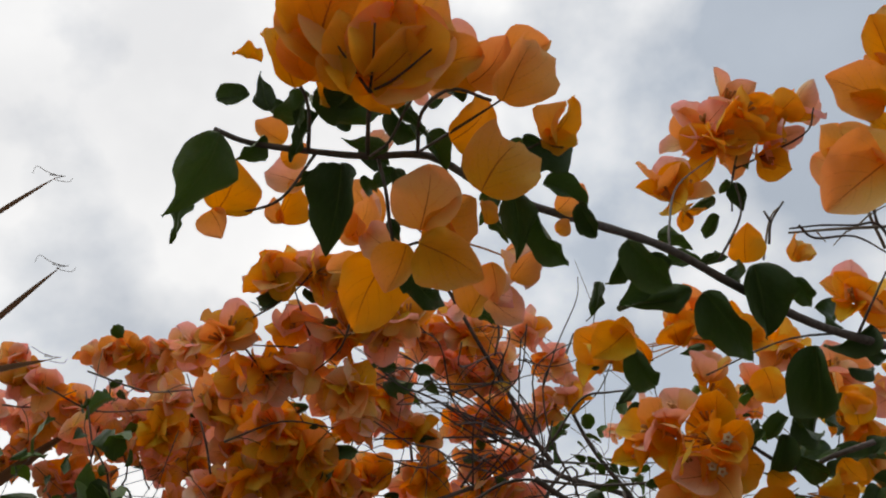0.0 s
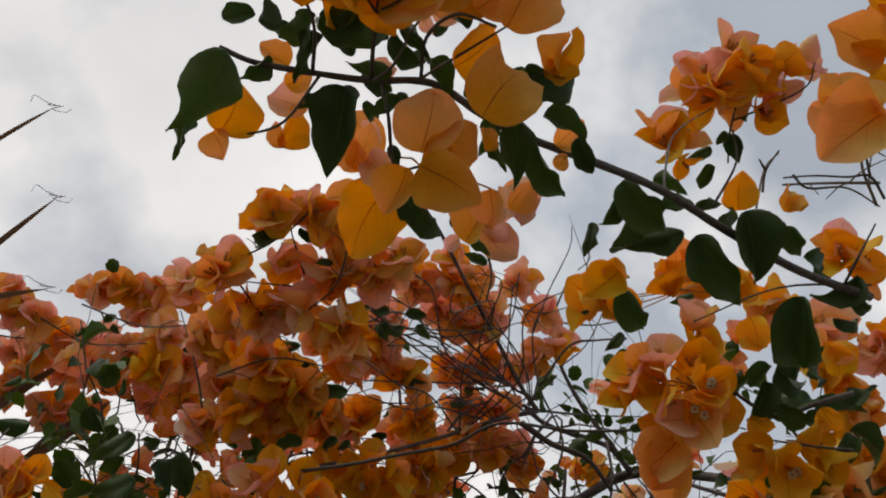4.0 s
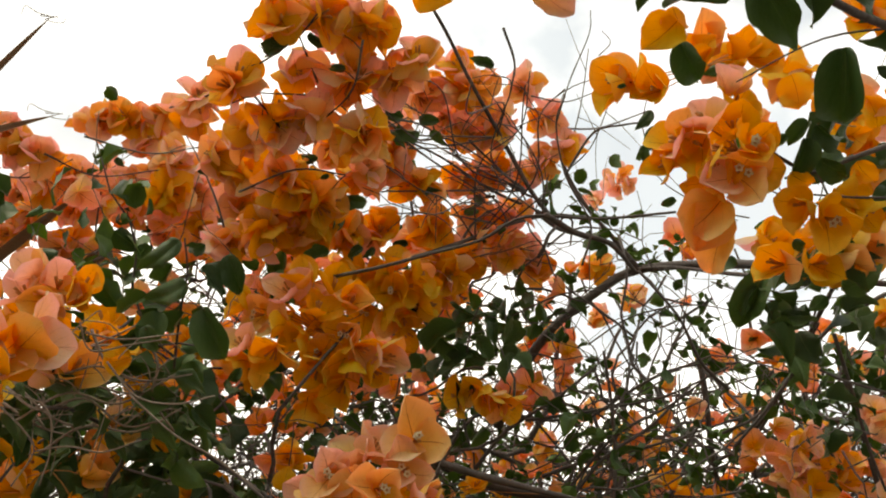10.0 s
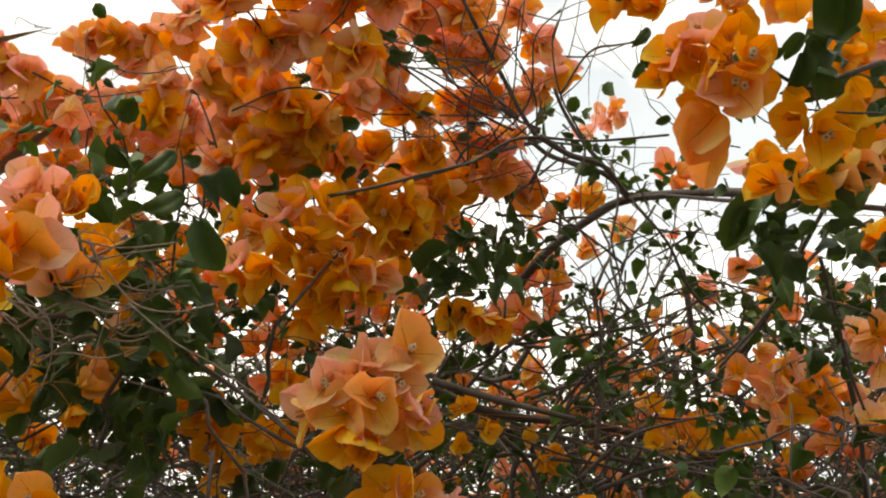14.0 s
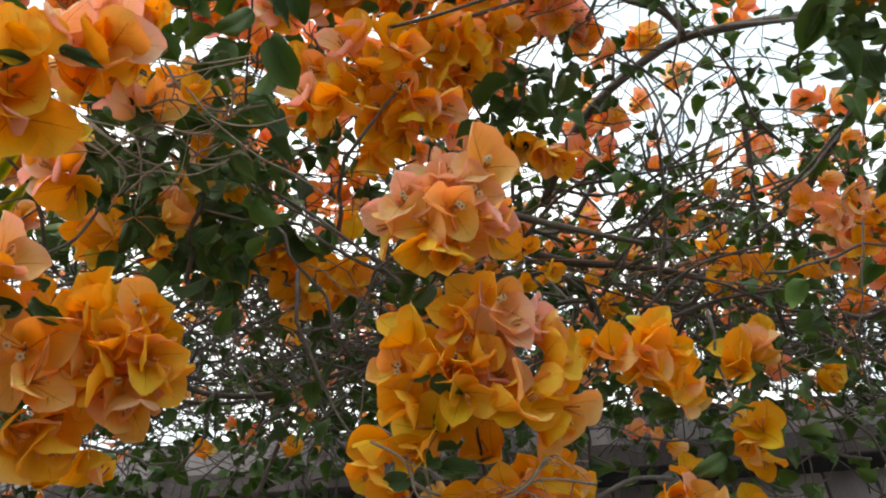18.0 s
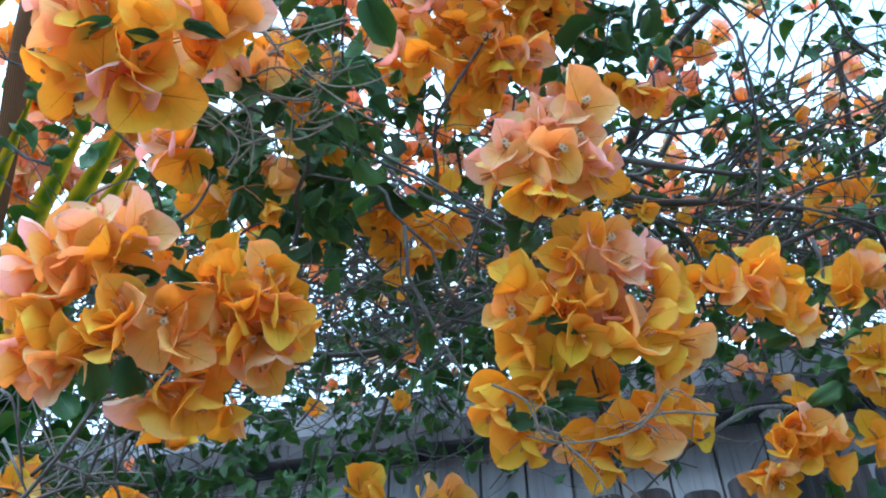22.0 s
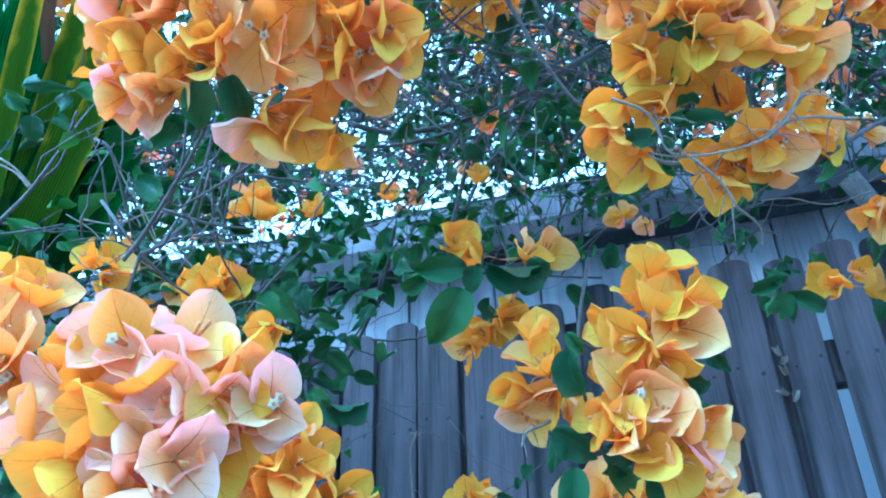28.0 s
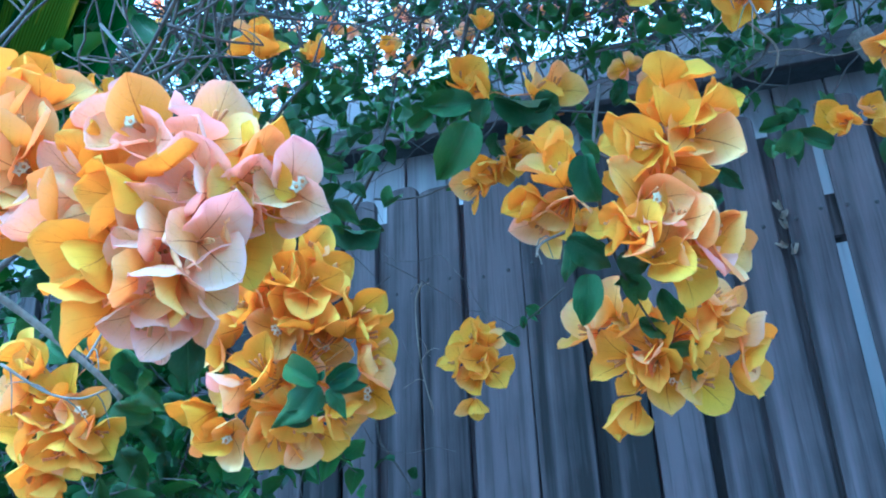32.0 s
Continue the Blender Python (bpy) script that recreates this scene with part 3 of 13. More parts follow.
litter = thing("dry_leaf_litter", "curled pale brown dry leaves caught between two fence boards", "dry leaves")
for dx, z, tilt in ((0.002, 1.610, 0.4), (-0.003, 1.592, -0.6), (0.004, 1.570, 0.2), (0.000, 1.535, 0.9), (0.003, 1.518, -0.3)):
    bm = bmesh.new()
    sheet(bm, "leaf", rng, FENCE @ Matrix.Translation((0.778 + dx, -0.004, z)) @ Matrix.Rotation(math.pi / 2 + 0.7, 4, "X") @ Matrix.Rotation(tilt, 4, "Z") @ Matrix.Scale(0.022, 4), 1.1, 1.8, 0.5, 4, 6, 1.0)
    part("dry_leaf", bm, DRY, litter)

# the shed stands well behind the fence; only the tops of its boards and the eave show
SHED = Matrix.Translation((-0.7, 2.76, 0)) @ Matrix.Rotation(radians(-3.0), 4, "Z")
shed = thing("shed", "pale grey board shed with a weathered eave behind the fence", "shed")
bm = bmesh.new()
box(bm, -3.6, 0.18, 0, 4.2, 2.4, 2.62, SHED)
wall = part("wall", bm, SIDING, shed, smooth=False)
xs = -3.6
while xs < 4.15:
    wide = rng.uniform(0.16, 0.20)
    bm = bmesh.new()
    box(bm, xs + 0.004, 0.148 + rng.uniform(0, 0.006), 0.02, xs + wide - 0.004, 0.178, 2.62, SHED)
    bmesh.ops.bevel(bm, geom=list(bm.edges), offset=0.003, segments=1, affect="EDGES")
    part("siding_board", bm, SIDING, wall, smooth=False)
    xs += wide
ROOF = SHED @ Matrix.Translation((0, 0, 2.80)) @ Matrix.Rotation(radians(7), 4, "X")
bm = bmesh.new()
box(bm, -3.7, 0.02, 0.0, 4.3, 2.6, 0.045, ROOF)
roof = part("roof", bm, FELT, shed, "grey weathered roofing felt", smooth=False)
for z0, z1, y0, mat in ((2.60, 2.70, 0.0, FASCIA), (2.704, 2.84, 0.018, EAVE)):
    xs = -3.72
    while xs < 4.3:
        wide = rng.uniform(0.9, 1.7)
        bm = bmesh.new()
        box(bm, xs, y0 + rng.uniform(-0.003, 0.003), z0 + rng.uniform(-0.003, 0.003), xs + wide - 0.005, y0 + 0.03, z1, SHED @ Matrix.Rotation(radians(rng.uniform(-0.15, 0.15)), 4, "Y"))
        bmesh.ops.bevel(bm, geom=list(bm.edges), offset=0.004, segments=1, affect="EDGES")
        part("fascia_board", bm, mat, roof, smooth=False)
        xs += wide


# ---- fan palm at the side ----
def palm_blade(parent, root, tip, width, mat, droop=0.05, name="leaflet", blunt=False):
    """One folded strap of a fan leaf, drawn out to a point, with a keel."""
    bm = bmesh.new()
    uv = bm.loops.layers.uv.verify()
    root, tip = Vector(root), Vector(tip)
    d = tip - root
    side = d.cross(Vector((0.3, -0.8, -0.5))).normalized()
    up = side.cross(d).normalized()
    rows, n = [], 10
    for j in range(n + 1):
        v = j / n
        w = width * (0.45 + 0.55 * min(1, v / 0.35)) * (1 - (0.85 * max(0, (v - 0.62) / 0.38) ** 2 if blunt else max(0, (v - 0.6) / 0.4) ** 2))
        p = root + d * v + Vector((0, 0, -droop)) * v * v
        rows.append([bm.verts.new(p + side * w * u + up * w * 0.35 * abs(u)) for u in (-1, -0.5, 0, 0.5, 1)])
    for j in range(n):
        for i in range(4):
            f = bm.faces.new((rows[j][i], rows[j][i + 1], rows[j + 1][i + 1], rows[j + 1][i]))
            for lp, (a, b) in zip(f.loops, ((i, j), (i + 1, j), (i + 1, j + 1), (i, j + 1))):
                lp[uv].uv = (a / 4, b / n)
    return part(name, bm, mat, parent)



# ---- the spray right overhead ----

spray = thing("bougainvillea_spray", "dark orange bougainvillea spray with large green leaves hanging overhead", "flowering branch", "bougainvillea sprays")
branch(spray, 0.0032, 0.0012, (0.276, 0.235, 1.655), (0.219, 0.213, 1.639), (0.161, 0.182, 1.625), (0.114, 0.154, 1.611), (0.063, 0.126, 1.565), (0.024, 0.108, 1.538), (0.001, 0.094, 1.521), (-0.023, 0.078, 1.509), (-0.051, 0.077, 1.503), (-0.074, 0.075, 1.502), (-0.105, 0.071, 1.502), (-0.121, 0.065, 1.503))
branch(spray, 0.0012, 0.0008, (-0.051, 0.077, 1.503), (-0.048, 0.057, 1.488), (-0.045, 0.044, 1.477), (-0.047, 0.027, 1.466), mat=STEM, name="stem")
branch(spray, 0.0010, 0.0007, (-0.028, 0.075, 1.504), (-0.025, 0.055, 1.49), (-0.012, 0.044, 1.483), (0.005, 0.048, 1.478), mat=STEM, name="stem")
branch(spray, 0.0010, 0.0007, (-0.046, 0.078, 1.503), (-0.041, 0.09, 1.488), (-0.037, 0.112, 1.481), (-0.026, 0.11, 1.477), mat=STEM, name="stem")
branch(spray, 0.0010, 0.0007, (-0.078, 0.075, 1.502), (-0.074, 0.053, 1.488), (-0.078, 0.038, 1.483), mat=STEM, name="stem")
branch(spray, 0.0009, 0.0006, (-0.074, 0.075, 1.502), (-0.099, 0.105, 1.534), (-0.119, 0.114, 1.54), (-0.138, 0.117, 1.549), mat=STEM, name="stem")
bract(spray, 0, -0.044, 0.044, 1.466, -0.004, -0.034, 0, 0.309, -0.042, -0.95, 1.25, 7)
bract(spray, 1, -0.044, 0.043, 1.467, 0.031, -0.029, -0.002, -0.266, -0.223, -0.938, 1.10, 8)
bract(spray, 0, -0.041, 0.04, 1.463, 0.015, -0.036, 0.012, 0.179, -0.252, -0.951, 1.10, 7)
bract(spray, 1, -0.058, 0.034, 1.474, -0.021, -0.033, 0.01, 0.326, -0.456, -0.828, 1.10, 7)
bract(spray, 0, -0.077, 0.043, 1.476, -0.008, -0.027, 0.009, 0.547, -0.389, -0.741, 0.95, 8)
bract(spray, 1, -0.063, 0.041, 1.482, -0.009, -0.029, 0.009, -0.135, -0.259, -0.957, 1.00, 3)
bract(spray, 0, -0.049, 0.037, 1.479, 0.014, 0.015, -0.004, -0.136, -0.143, -0.98, 0.90, 2)
bract(spray, 1, -0.023, 0.04, 1.474, 0.023, -0.016, -0.004, -0.382, -0.312, -0.87, 1.00, 8)
bract(spray, 0, -0.092, 0.033, 1.484, -0.012, -0.005, 0.001, 0.32, -0.816, -0.482, 0.70, 7)
bract(spray, 1, -0.034, 0.034, 1.47, -0.032, -0.035, 0.01, 0.16, -0.406, -0.9, 1.10, 2)
bract(spray, 0, -0.067, 0.03, 1.475, 0.011, -0.035, 0.012, 0.242, -0.243, -0.94, 1.20, 1)
bract(spray, 1, -0.012, 0.046, 1.493, 0.007, -0.023, 0.008, 0.552, -0.113, -0.826, 1.00, 7)
bract(spray, 0, -0.071, 0.041, 1.492, 0.006, 0.008, 0.019, 0.799, 0.392, -0.457, 1.00, 4)
bract(spray, 1, 0.009, 0.048, 1.478, 0.018, -0.027, -0.001, 0.259, 0.209, -0.943, 0.85, 2)
bract(spray, 0, -0.002, 0.046, 1.494, 0.01, -0.021, 0.007, -0.235, -0.413, -0.88, 1.00, 1)
bract(spray, 1, 0.014, 0.048, 1.499, 0.002, -0.021, 0.018, 0.57, -0.492, -0.658, 0.80, 8)
bract(spray, 0, 0.031, 0.066, 1.489, 0.016, -0.016, 0.006, 0.5, 0.184, -0.846, 0.70, 0)
bract(spray, 1, 0.034, 0.069, 1.49, -0.001, -0.021, 0.007, -0.651, -0.204, -0.731, 0.60, 6)
bract(spray, 0, 0.028, 0.063, 1.495, 0.015, 0.007, -0.001, -0.171, 0.167, -0.971, 0.80, 7)
bract(spray, 1, 0.001, 0.084, 1.466, 0.017, -0.026, 0.004, 0.073, -0.104, -0.992, 1.15, 2)
bract(spray, 0, -0.012, 0.067, 1.487, 0.022, -0.013, 0.005, 0.31, 0.153, -0.938, 1.10, 0)
bract(spray, 1, 0.004, 0.101, 1.476, 0.001, -0.011, 0.004, 0.491, -0.248, -0.835, 0.90, 8)
bract(spray, 1, -0.024, 0.099, 1.46, 0.002, -0.029, 0.004, -0.027, -0.15, -0.988, 1.10, 1)
bract(spray, 1, -0.024, 0.105, 1.463, 0.023, -0.014, 0.016, 0.565, -0.007, -0.825, 0.90, 0)
bract(spray, 1, -0.024, 0.104, 1.458, 0.026, 0.014, -0.009, -0.228, -0.178, -0.957, 0.95, 0)
bract(spray, 1, 0.006, 0.12, 1.481, 0.004, 0.017, -0.005, -0.344, -0.206, -0.916, 1.00, 3)
bract(spray, 1, 0.016, 0.131, 1.488, 0.01, -0.014, 0.005, 0.317, -0.1, -0.943, 0.90, 3)
bract(spray, 1, -0.003, 0.147, 1.482, 0.013, -0.022, 0.008, -0.455, -0.514, -0.727, 0.90, 0)
bract(spray, 0, -0.047, 0.144, 1.555, -0.022, 0.031, -0.022, 0.344, -0.363, -0.866, 1.00, 7)
bract(spray, 1, -0.064, 0.154, 1.561, -0.02, -0.003, 0, 0.109, -0.764, -0.636, 0.90, 5)
bract(spray, 0, -0.135, 0.114, 1.539, 0.013, -0.025, 0.009, 0.414, -0.103, -0.904, 1.15, 7)
bract(spray, 1, -0.139, 0.114, 1.54, 0.008, 0.013, -0.004, -0.075, -0.239, -0.968, 1.30, 3)
bract(spray, 0, -0.106, 0.122, 1.549, 0.012, -0.02, 0.007, 0.602, 0.074, -0.795, 0.80, 8)
bract(spray, 1, -0.103, 0.123, 1.549, -0.006, -0.013, 0.004, -0.127, -0.232, -0.964, 0.80, 3)
bract(spray, 1, -0.068, 0.131, 1.547, 0.014, -0.021, 0.007, 0.406, -0.055, -0.912, 0.90, 4)
bract(spray, 1, -0.061, 0.133, 1.547, -0.011, -0.019, 0.006, -0.335, -0.087, -0.938, 0.80, 7)
bract(spray, 1, -0.096, 0.077, 1.532, -0.014, -0.011, 0.003, 0.275, -0.553, -0.787, 0.90, 0)
bract(spray, 1, -0.099, 0.088, 1.539, 0.013, -0.009, 0.003, 0.256, -0.01, -0.966, 0.90, 1)
bract(spray, 1, 0.041, 0.114, 1.547, 0.013, -0.014, 0.005, 0.246, -0.123, -0.961, 1.00, 7)
bract(spray, 1, 0.041, 0.125, 1.544, 0.007, -0.006, 0.002, -0.009, -0.362, -0.932, 1.10, 4)
bract(spray, 1, -0.035, 0.023, 1.479, 0.023, -0.02, 0.007, 0.402, 0.122, -0.908, 1.10, 6)
bract(spray, 1, -0.044, 0.04, 1.464, 0.028, -0.017, -0.004, 0.107, 0.388, -0.915, 0.90, 8)
bract(spray, 1, -0.056, 0.042, 1.461, -0.001, -0.022, -0.003, -0.08, 0.155, -0.985, 0.80, 1)
bract(spray, 1, -0.004, 0.042, 1.484, 0.018, -0.017, 0.006, 0.304, -0.038, -0.952, 1.00, 4)
bract(spray, 1, 0.011, 0.039, 1.497, 0.019, -0.016, 0.006, -0.118, -0.47, -0.875, 0.80, 5)
bract(spray, 1, -0.031, 0.109, 1.472, -0.007, 0.021, -0.007, -0.247, -0.385, -0.889, 1.00, 3)
bract(spray, 1, -0.011, 0.114, 1.466, -0.008, -0.018, 0.006, -0.361, -0.136, -0.923, 1.00, 8)
bract(spray, 2, -0.022, 0.047, 1.503, 0.01, -0.016, 0.005, 0.284, -0.155, -0.946, 1.00, 4)
bract(spray, 2, -0.071, 0.022, 1.498, -0.015, -0.012, 0.003, -0.022, -0.234, -0.972, 1.10, 0)
bract(spray, 2, -0.007, 0.037, 1.502, -0.015, -0.019, 0.005, 0.061, -0.323, -0.944, 1.10, 1)
bract(spray, 2, -0.092, 0.104, 1.555, -0.021, -0.009, 0.002, 0.106, -0.453, -0.885, 1.00, 1)
bract(spray, 2, -0.042, 0.135, 1.537, -0.018, -0.014, 0.004, 0.067, -0.339, -0.938, 1.00, 6)
leaf(spray, -0.116, 0.065, 1.493, -0.013, 0.036, -0.023, 0.721, -0.174, -0.671, 1.15, 1)
leaf(spray, -0.135, 0.094, 1.494, -0.005, 0.022, -0.007, -0.334, -0.36, -0.871, 0.80, 4)
leaf(spray, -0.108, 0.051, 1.519, -0.018, 0.004, -0.002, 0.012, -0.412, -0.911, 1.10, 6)
leaf(spray, -0.095, 0.057, 1.507, -0.009, -0.017, 0.005, -0.243, -0.172, -0.955, 1.00, 1)
leaf(spray, -0.076, 0.048, 1.5, -0.017, 0.02, -0.007, -0.179, -0.466, -0.866, 1.00, 0)
leaf(spray, -0.074, 0.048, 1.501, 0.037, 0.016, -0.004, -0.107, 0.021, -0.994, 1.00, 10)
leaf(spray, -0.062, 0.048, 1.512, -0.013, 0.016, -0.006, 0.565, 0.157, -0.81, 1.10, 0)
leaf(spray, -0.061, 0.078, 1.491, -0.001, 0.036, -0.022, -0.077, -0.527, -0.847, 1.00, 3)
leaf(spray, -0.072, 0.082, 1.511, -0.012, 0.014, -0.005, 0.432, 0.027, -0.901, 1.00, 3)
leaf(spray, -0.056, 0.09, 1.519, 0.009, 0.011, -0.003, -0.077, -0.219, -0.973, 0.90, 0)
leaf(spray, -0.007, 0.052, 1.502, -0.009, -0.01, 0.003, 0.199, -0.436, -0.878, 1.10, 7)
leaf(spray, -0.024, 0.067, 1.507, 0.014, 0.014, -0.004, 0.347, -0.557, -0.755, 1.10, 6)
leaf(spray, 0.02, 0.067, 1.504, 0.027, 0.013, -0.003, -0.185, 0.147, -0.972, 1.05, 11)
leaf(spray, 0.031, 0.094, 1.522, 0.026, 0.004, 0, 0.096, -0.671, -0.736, 0.90, 6)
leaf(spray, 0.05, 0.105, 1.53, 0.011, 0.018, -0.005, -0.394, -0.041, -0.918, 1.00, 6)
leaf(spray, 0.014, 0.087, 1.481, 0.008, 0.03, -0.009, 0.282, -0.354, -0.892, 0.95, 1)
leaf(spray, 0.025, 0.097, 1.489, 0.014, 0.028, -0.009, -0.507, -0.006, -0.862, 0.85, 9)
leaf(spray, -0.037, 0.136, 1.526, 0.019, 0.036, -0.011, -0.147, -0.214, -0.966, 0.75, 10)
leaf(spray, -0.043, 0.11, 1.513, 0.007, 0.009, -0.003, 0.069, -0.327, -0.942, 1.00, 3)
leaf(spray, -0.011, 0.148, 1.523, 0.004, 0.009, -0.003, 0.047, -0.312, -0.949, 1.00, 10)
leaf(spray, -0.001, 0.167, 1.539, 0.012, 0.006, -0.001, -0.089, -0.044, -0.995, 1.00, 4)
leaf(spray, -0.041, 0.056, 1.51, 0.012, 0.017, -0.005, -0.344, -0.04, -0.938, 0.90, 5)
leaf(spray, -0.041, 0.073, 1.504, -0.023, -0.001, -0.001, 0.018, 0.153, -0.988, 0.80, 1)
leaf(spray, 0.004, 0.102, 1.497, 0.011, 0.012, -0.004, -0.395, 0.074, -0.916, 0.90, 4)
leaf(spray, -0.056, 0.074, 1.524, 0.014, 0.013, -0.004, -0.214, -0.044, -0.976, 1.00, 5)
leaf(spray, -0.035, 0.072, 1.526, 0.011, -0.01, 0.004, -0.117, -0.45, -0.886, 1.00, 0)
leaf(spray, -0.041, 0.089, 1.531, -0.011, 0.011, -0.004, -0.006, -0.353, -0.936, 1.00, 6)
leaf(spray, -0.024, 0.059, 1.531, 0.008, -0.008, 0.003, 0.135, -0.218, -0.967, 1.00, 1)
leaf(spray, -0.062, 0.069, 1.526, -0.011, -0.008, 0.002, 0.115, -0.403, -0.908, 1.10, 2)
leaf(spray, -0.005, 0.087, 1.522, 0.014, 0.008, -0.002, -0.008, -0.228, -0.974, 1.00, 3)
leaf(spray, -0.016, 0.089, 1.532, -0.008, 0.011, -0.004, 0.085, -0.278, -0.957, 1.00, 11)
leaf(spray, 0.009, 0.1, 1.529, -0.008, 0.016, -0.006, -0.292, -0.444, -0.847, 1.00, 1)
leaf(spray, -0.045, 0.06, 1.519, -0.011, -0.008, 0.002, -0.011, -0.24, -0.971, 1.10, 0)
leaf(spray, -0.092, 0.055, 1.519, -0.013, 0.005, -0.002, 0.129, -0.097, -0.987, 1.00, 0)
bract(spray, 2, -0.021, 0.053, 1.522, 0.005, -0.016, 0.006, 0.265, -0.235, -0.935, 1.00, 7)
bract(spray, 2, -0.054, 0.083, 1.543, 0.008, -0.011, 0.004, 0.287, -0.119, -0.951, 1.00, 7)
bract(spray, 2, -0.03, 0.052, 1.533, 0.006, 0.006, -0.002, -0.031, -0.252, -0.967, 1.00, 2)
bract(spray, 2, 0.007, 0.144, 1.504, 0.005, -0.013, 0.004, 0.135, -0.272, -0.953, 1.00, 8)
bract(spray, 2, -0.007, 0.166, 1.539, -0.009, 0.004, -0.002, 0.007, -0.371, -0.929, 1.00, 3)
c = Cluster(spray, (-0.03, 0.157, 1.625), 101)
c.floret(-0.071, 0.136, 1.614, -0.757, -0.58, -0.302, 1, 0.90)
c.floret(-0.063, 0.141, 1.608, -0.809, -0.386, -0.442, 0, 0.80)
c.floret(0.016, 0.184, 1.609, 0.915, -0.027, -0.402, 2, 0.80)
c.floret(0.028, 0.166, 1.626, 0.858, -0.108, -0.503, 2, 0.80)
c.done()
leaf(spray, -0.036, 0.078, 1.482, 0.009, 0.022, -0.007, -0.485, -0.074, -0.872, 0.80, 10)
leaf(spray, -0.019, 0.088, 1.49, 0.008, 0.017, -0.005, 0.604, -0.476, -0.639, 0.80, 9)
leaf(spray, -0.007, 0.082, 1.498, 0.007, -0.012, 0.004, 0.488, -0.007, -0.873, 0.90, 1)
leaf(spray, 0.013, 0.069, 1.498, 0.014, 0.01, -0.003, 0.249, -0.568, -0.784, 0.90, 0)
leaf(spray, -0.074, 0.057, 1.503, -0.01, 0.022, -0.008, -0.326, -0.437, -0.838, 0.80, 2)
leaf(spray, -0.098, 0.068, 1.504, -0.013, 0.015, -0.005, 0.522, 0.145, -0.841, 0.80, 3)
leaf(spray, -0.063, 0.054, 1.499, 0.012, -0.017, 0.006, 0.574, 0.134, -0.808, 0.80, 7)
leaf(spray, -0.037, 0.051, 1.496, 0.015, 0.013, -0.004, -0.247, 0.02, -0.969, 0.80, 4)
leaf(spray, 0.008, 0.085, 1.492, -0.007, 0.014, -0.005, -0.287, -0.442, -0.85, 0.80, 0)
branch(spray, 0.0008, 0.0005, (-0.049, 0.076, 1.498), (-0.039, 0.067, 1.486), (-0.031, 0.052, 1.475), (-0.024, 0.042, 1.473), mat=STEM, name="stem")
branch(spray, 0.0008, 0.0005, (-0.027, 0.074, 1.499), (-0.014, 0.064, 1.487), (-0.001, 0.055, 1.483), (0.009, 0.048, 1.48), mat=STEM, name="stem")
branch(spray, 0.0007, 0.0005, (0.001, 0.094, 1.521), (0.014, 0.078, 1.505), (0.026, 0.07, 1.498), (0.03, 0.066, 1.494), mat=STEM, name="stem")
branch(spray, 0.0007, 0.0004, (-0.044, 0.043, 1.464), (-0.049, 0.035, 1.462), (-0.057, 0.023, 1.462), mat=STEM, name="stem")
branch(spray, 0.0007, 0.0004, (-0.044, 0.043, 1.464), (-0.033, 0.037, 1.462), (-0.019, 0.026, 1.464), mat=STEM, name="stem")
branch(spray, 0.0006, 0.0004, (-0.044, 0.043, 1.464), (-0.042, 0.031, 1.461), (-0.041, 0.016, 1.462), mat=STEM, name="stem")

spray = thing("bougainvillea_spray", "dark green leafy bougainvillea branch with a few orange bracts", "flowering branch", "bougainvillea sprays")
leaf(spray, 0.09, 0.149, 1.612, 0.027, 0.028, -0.018, -0.48, -0.11, -0.87, 1.10, 9)
leaf(spray, 0.089, 0.162, 1.618, -0.005, 0.021, -0.007, 0.178, -0.276, -0.945, 1.00, 5)
leaf(spray, 0.117, 0.157, 1.652, 0.025, 0.008, -0.002, -0.124, 0.196, -0.973, 1.00, 4)
leaf(spray, 0.126, 0.18, 1.656, 0.024, -0.008, 0.004, -0.17, -0.778, -0.604, 1.00, 6)
leaf(spray, 0.151, 0.181, 1.667, 0.02, -0.004, 0.002, 0.095, -0.042, -0.995, 1.00, 1)
leaf(spray, 0.137, 0.188, 1.633, -0.038, 0.016, -0.007, 0.154, -0.068, -0.986, 0.80, 1)
leaf(spray, 0.08, 0.187, 1.641, -0.006, 0.022, -0.008, -0.603, -0.393, -0.694, 1.00, 1)
leaf(spray, 0.142, 0.186, 1.623, 0.035, 0.038, -0.021, -0.416, -0.125, -0.901, 0.95, 3)
leaf(spray, 0.172, 0.17, 1.629, 0.018, 0.041, -0.023, -0.009, -0.486, -0.874, 1.10, 9)
leaf(spray, 0.162, 0.186, 1.645, 0.022, -0.012, 0.005, 0.117, -0.184, -0.976, 1.00, 10)
leaf(spray, 0.209, 0.188, 1.657, 0.018, 0.019, -0.005, -0.285, 0.003, -0.959, 1.10, 3)
leaf(spray, 0.228, 0.211, 1.661, 0.032, 0.005, 0, 0.094, -0.603, -0.792, 1.00, 0)
leaf(spray, 0.1, 0.224, 1.619, 0.017, 0.029, -0.009, -0.38, -0.061, -0.923, 1.20, 9)
leaf(spray, 0.253, 0.26, 1.709, 0.002, 0.06, -0.03, -0.599, -0.339, -0.726, 0.95, 5)
leaf(spray, 0.267, 0.222, 1.659, -0.025, 0.023, -0.009, 0.127, -0.22, -0.967, 1.00, 5)
leaf(spray, 0.264, 0.231, 1.656, 0.015, 0.018, -0.005, -0.446, 0.126, -0.886, 1.00, 9)
leaf(spray, 0.129, 0.201, 1.638, -0.039, -0.005, 0, 0.116, -0.856, -0.504, 0.80, 7)
leaf(spray, 0.114, 0.173, 1.658, 0.017, 0.018, -0.005, 0.165, -0.412, -0.896, 0.90, 2)
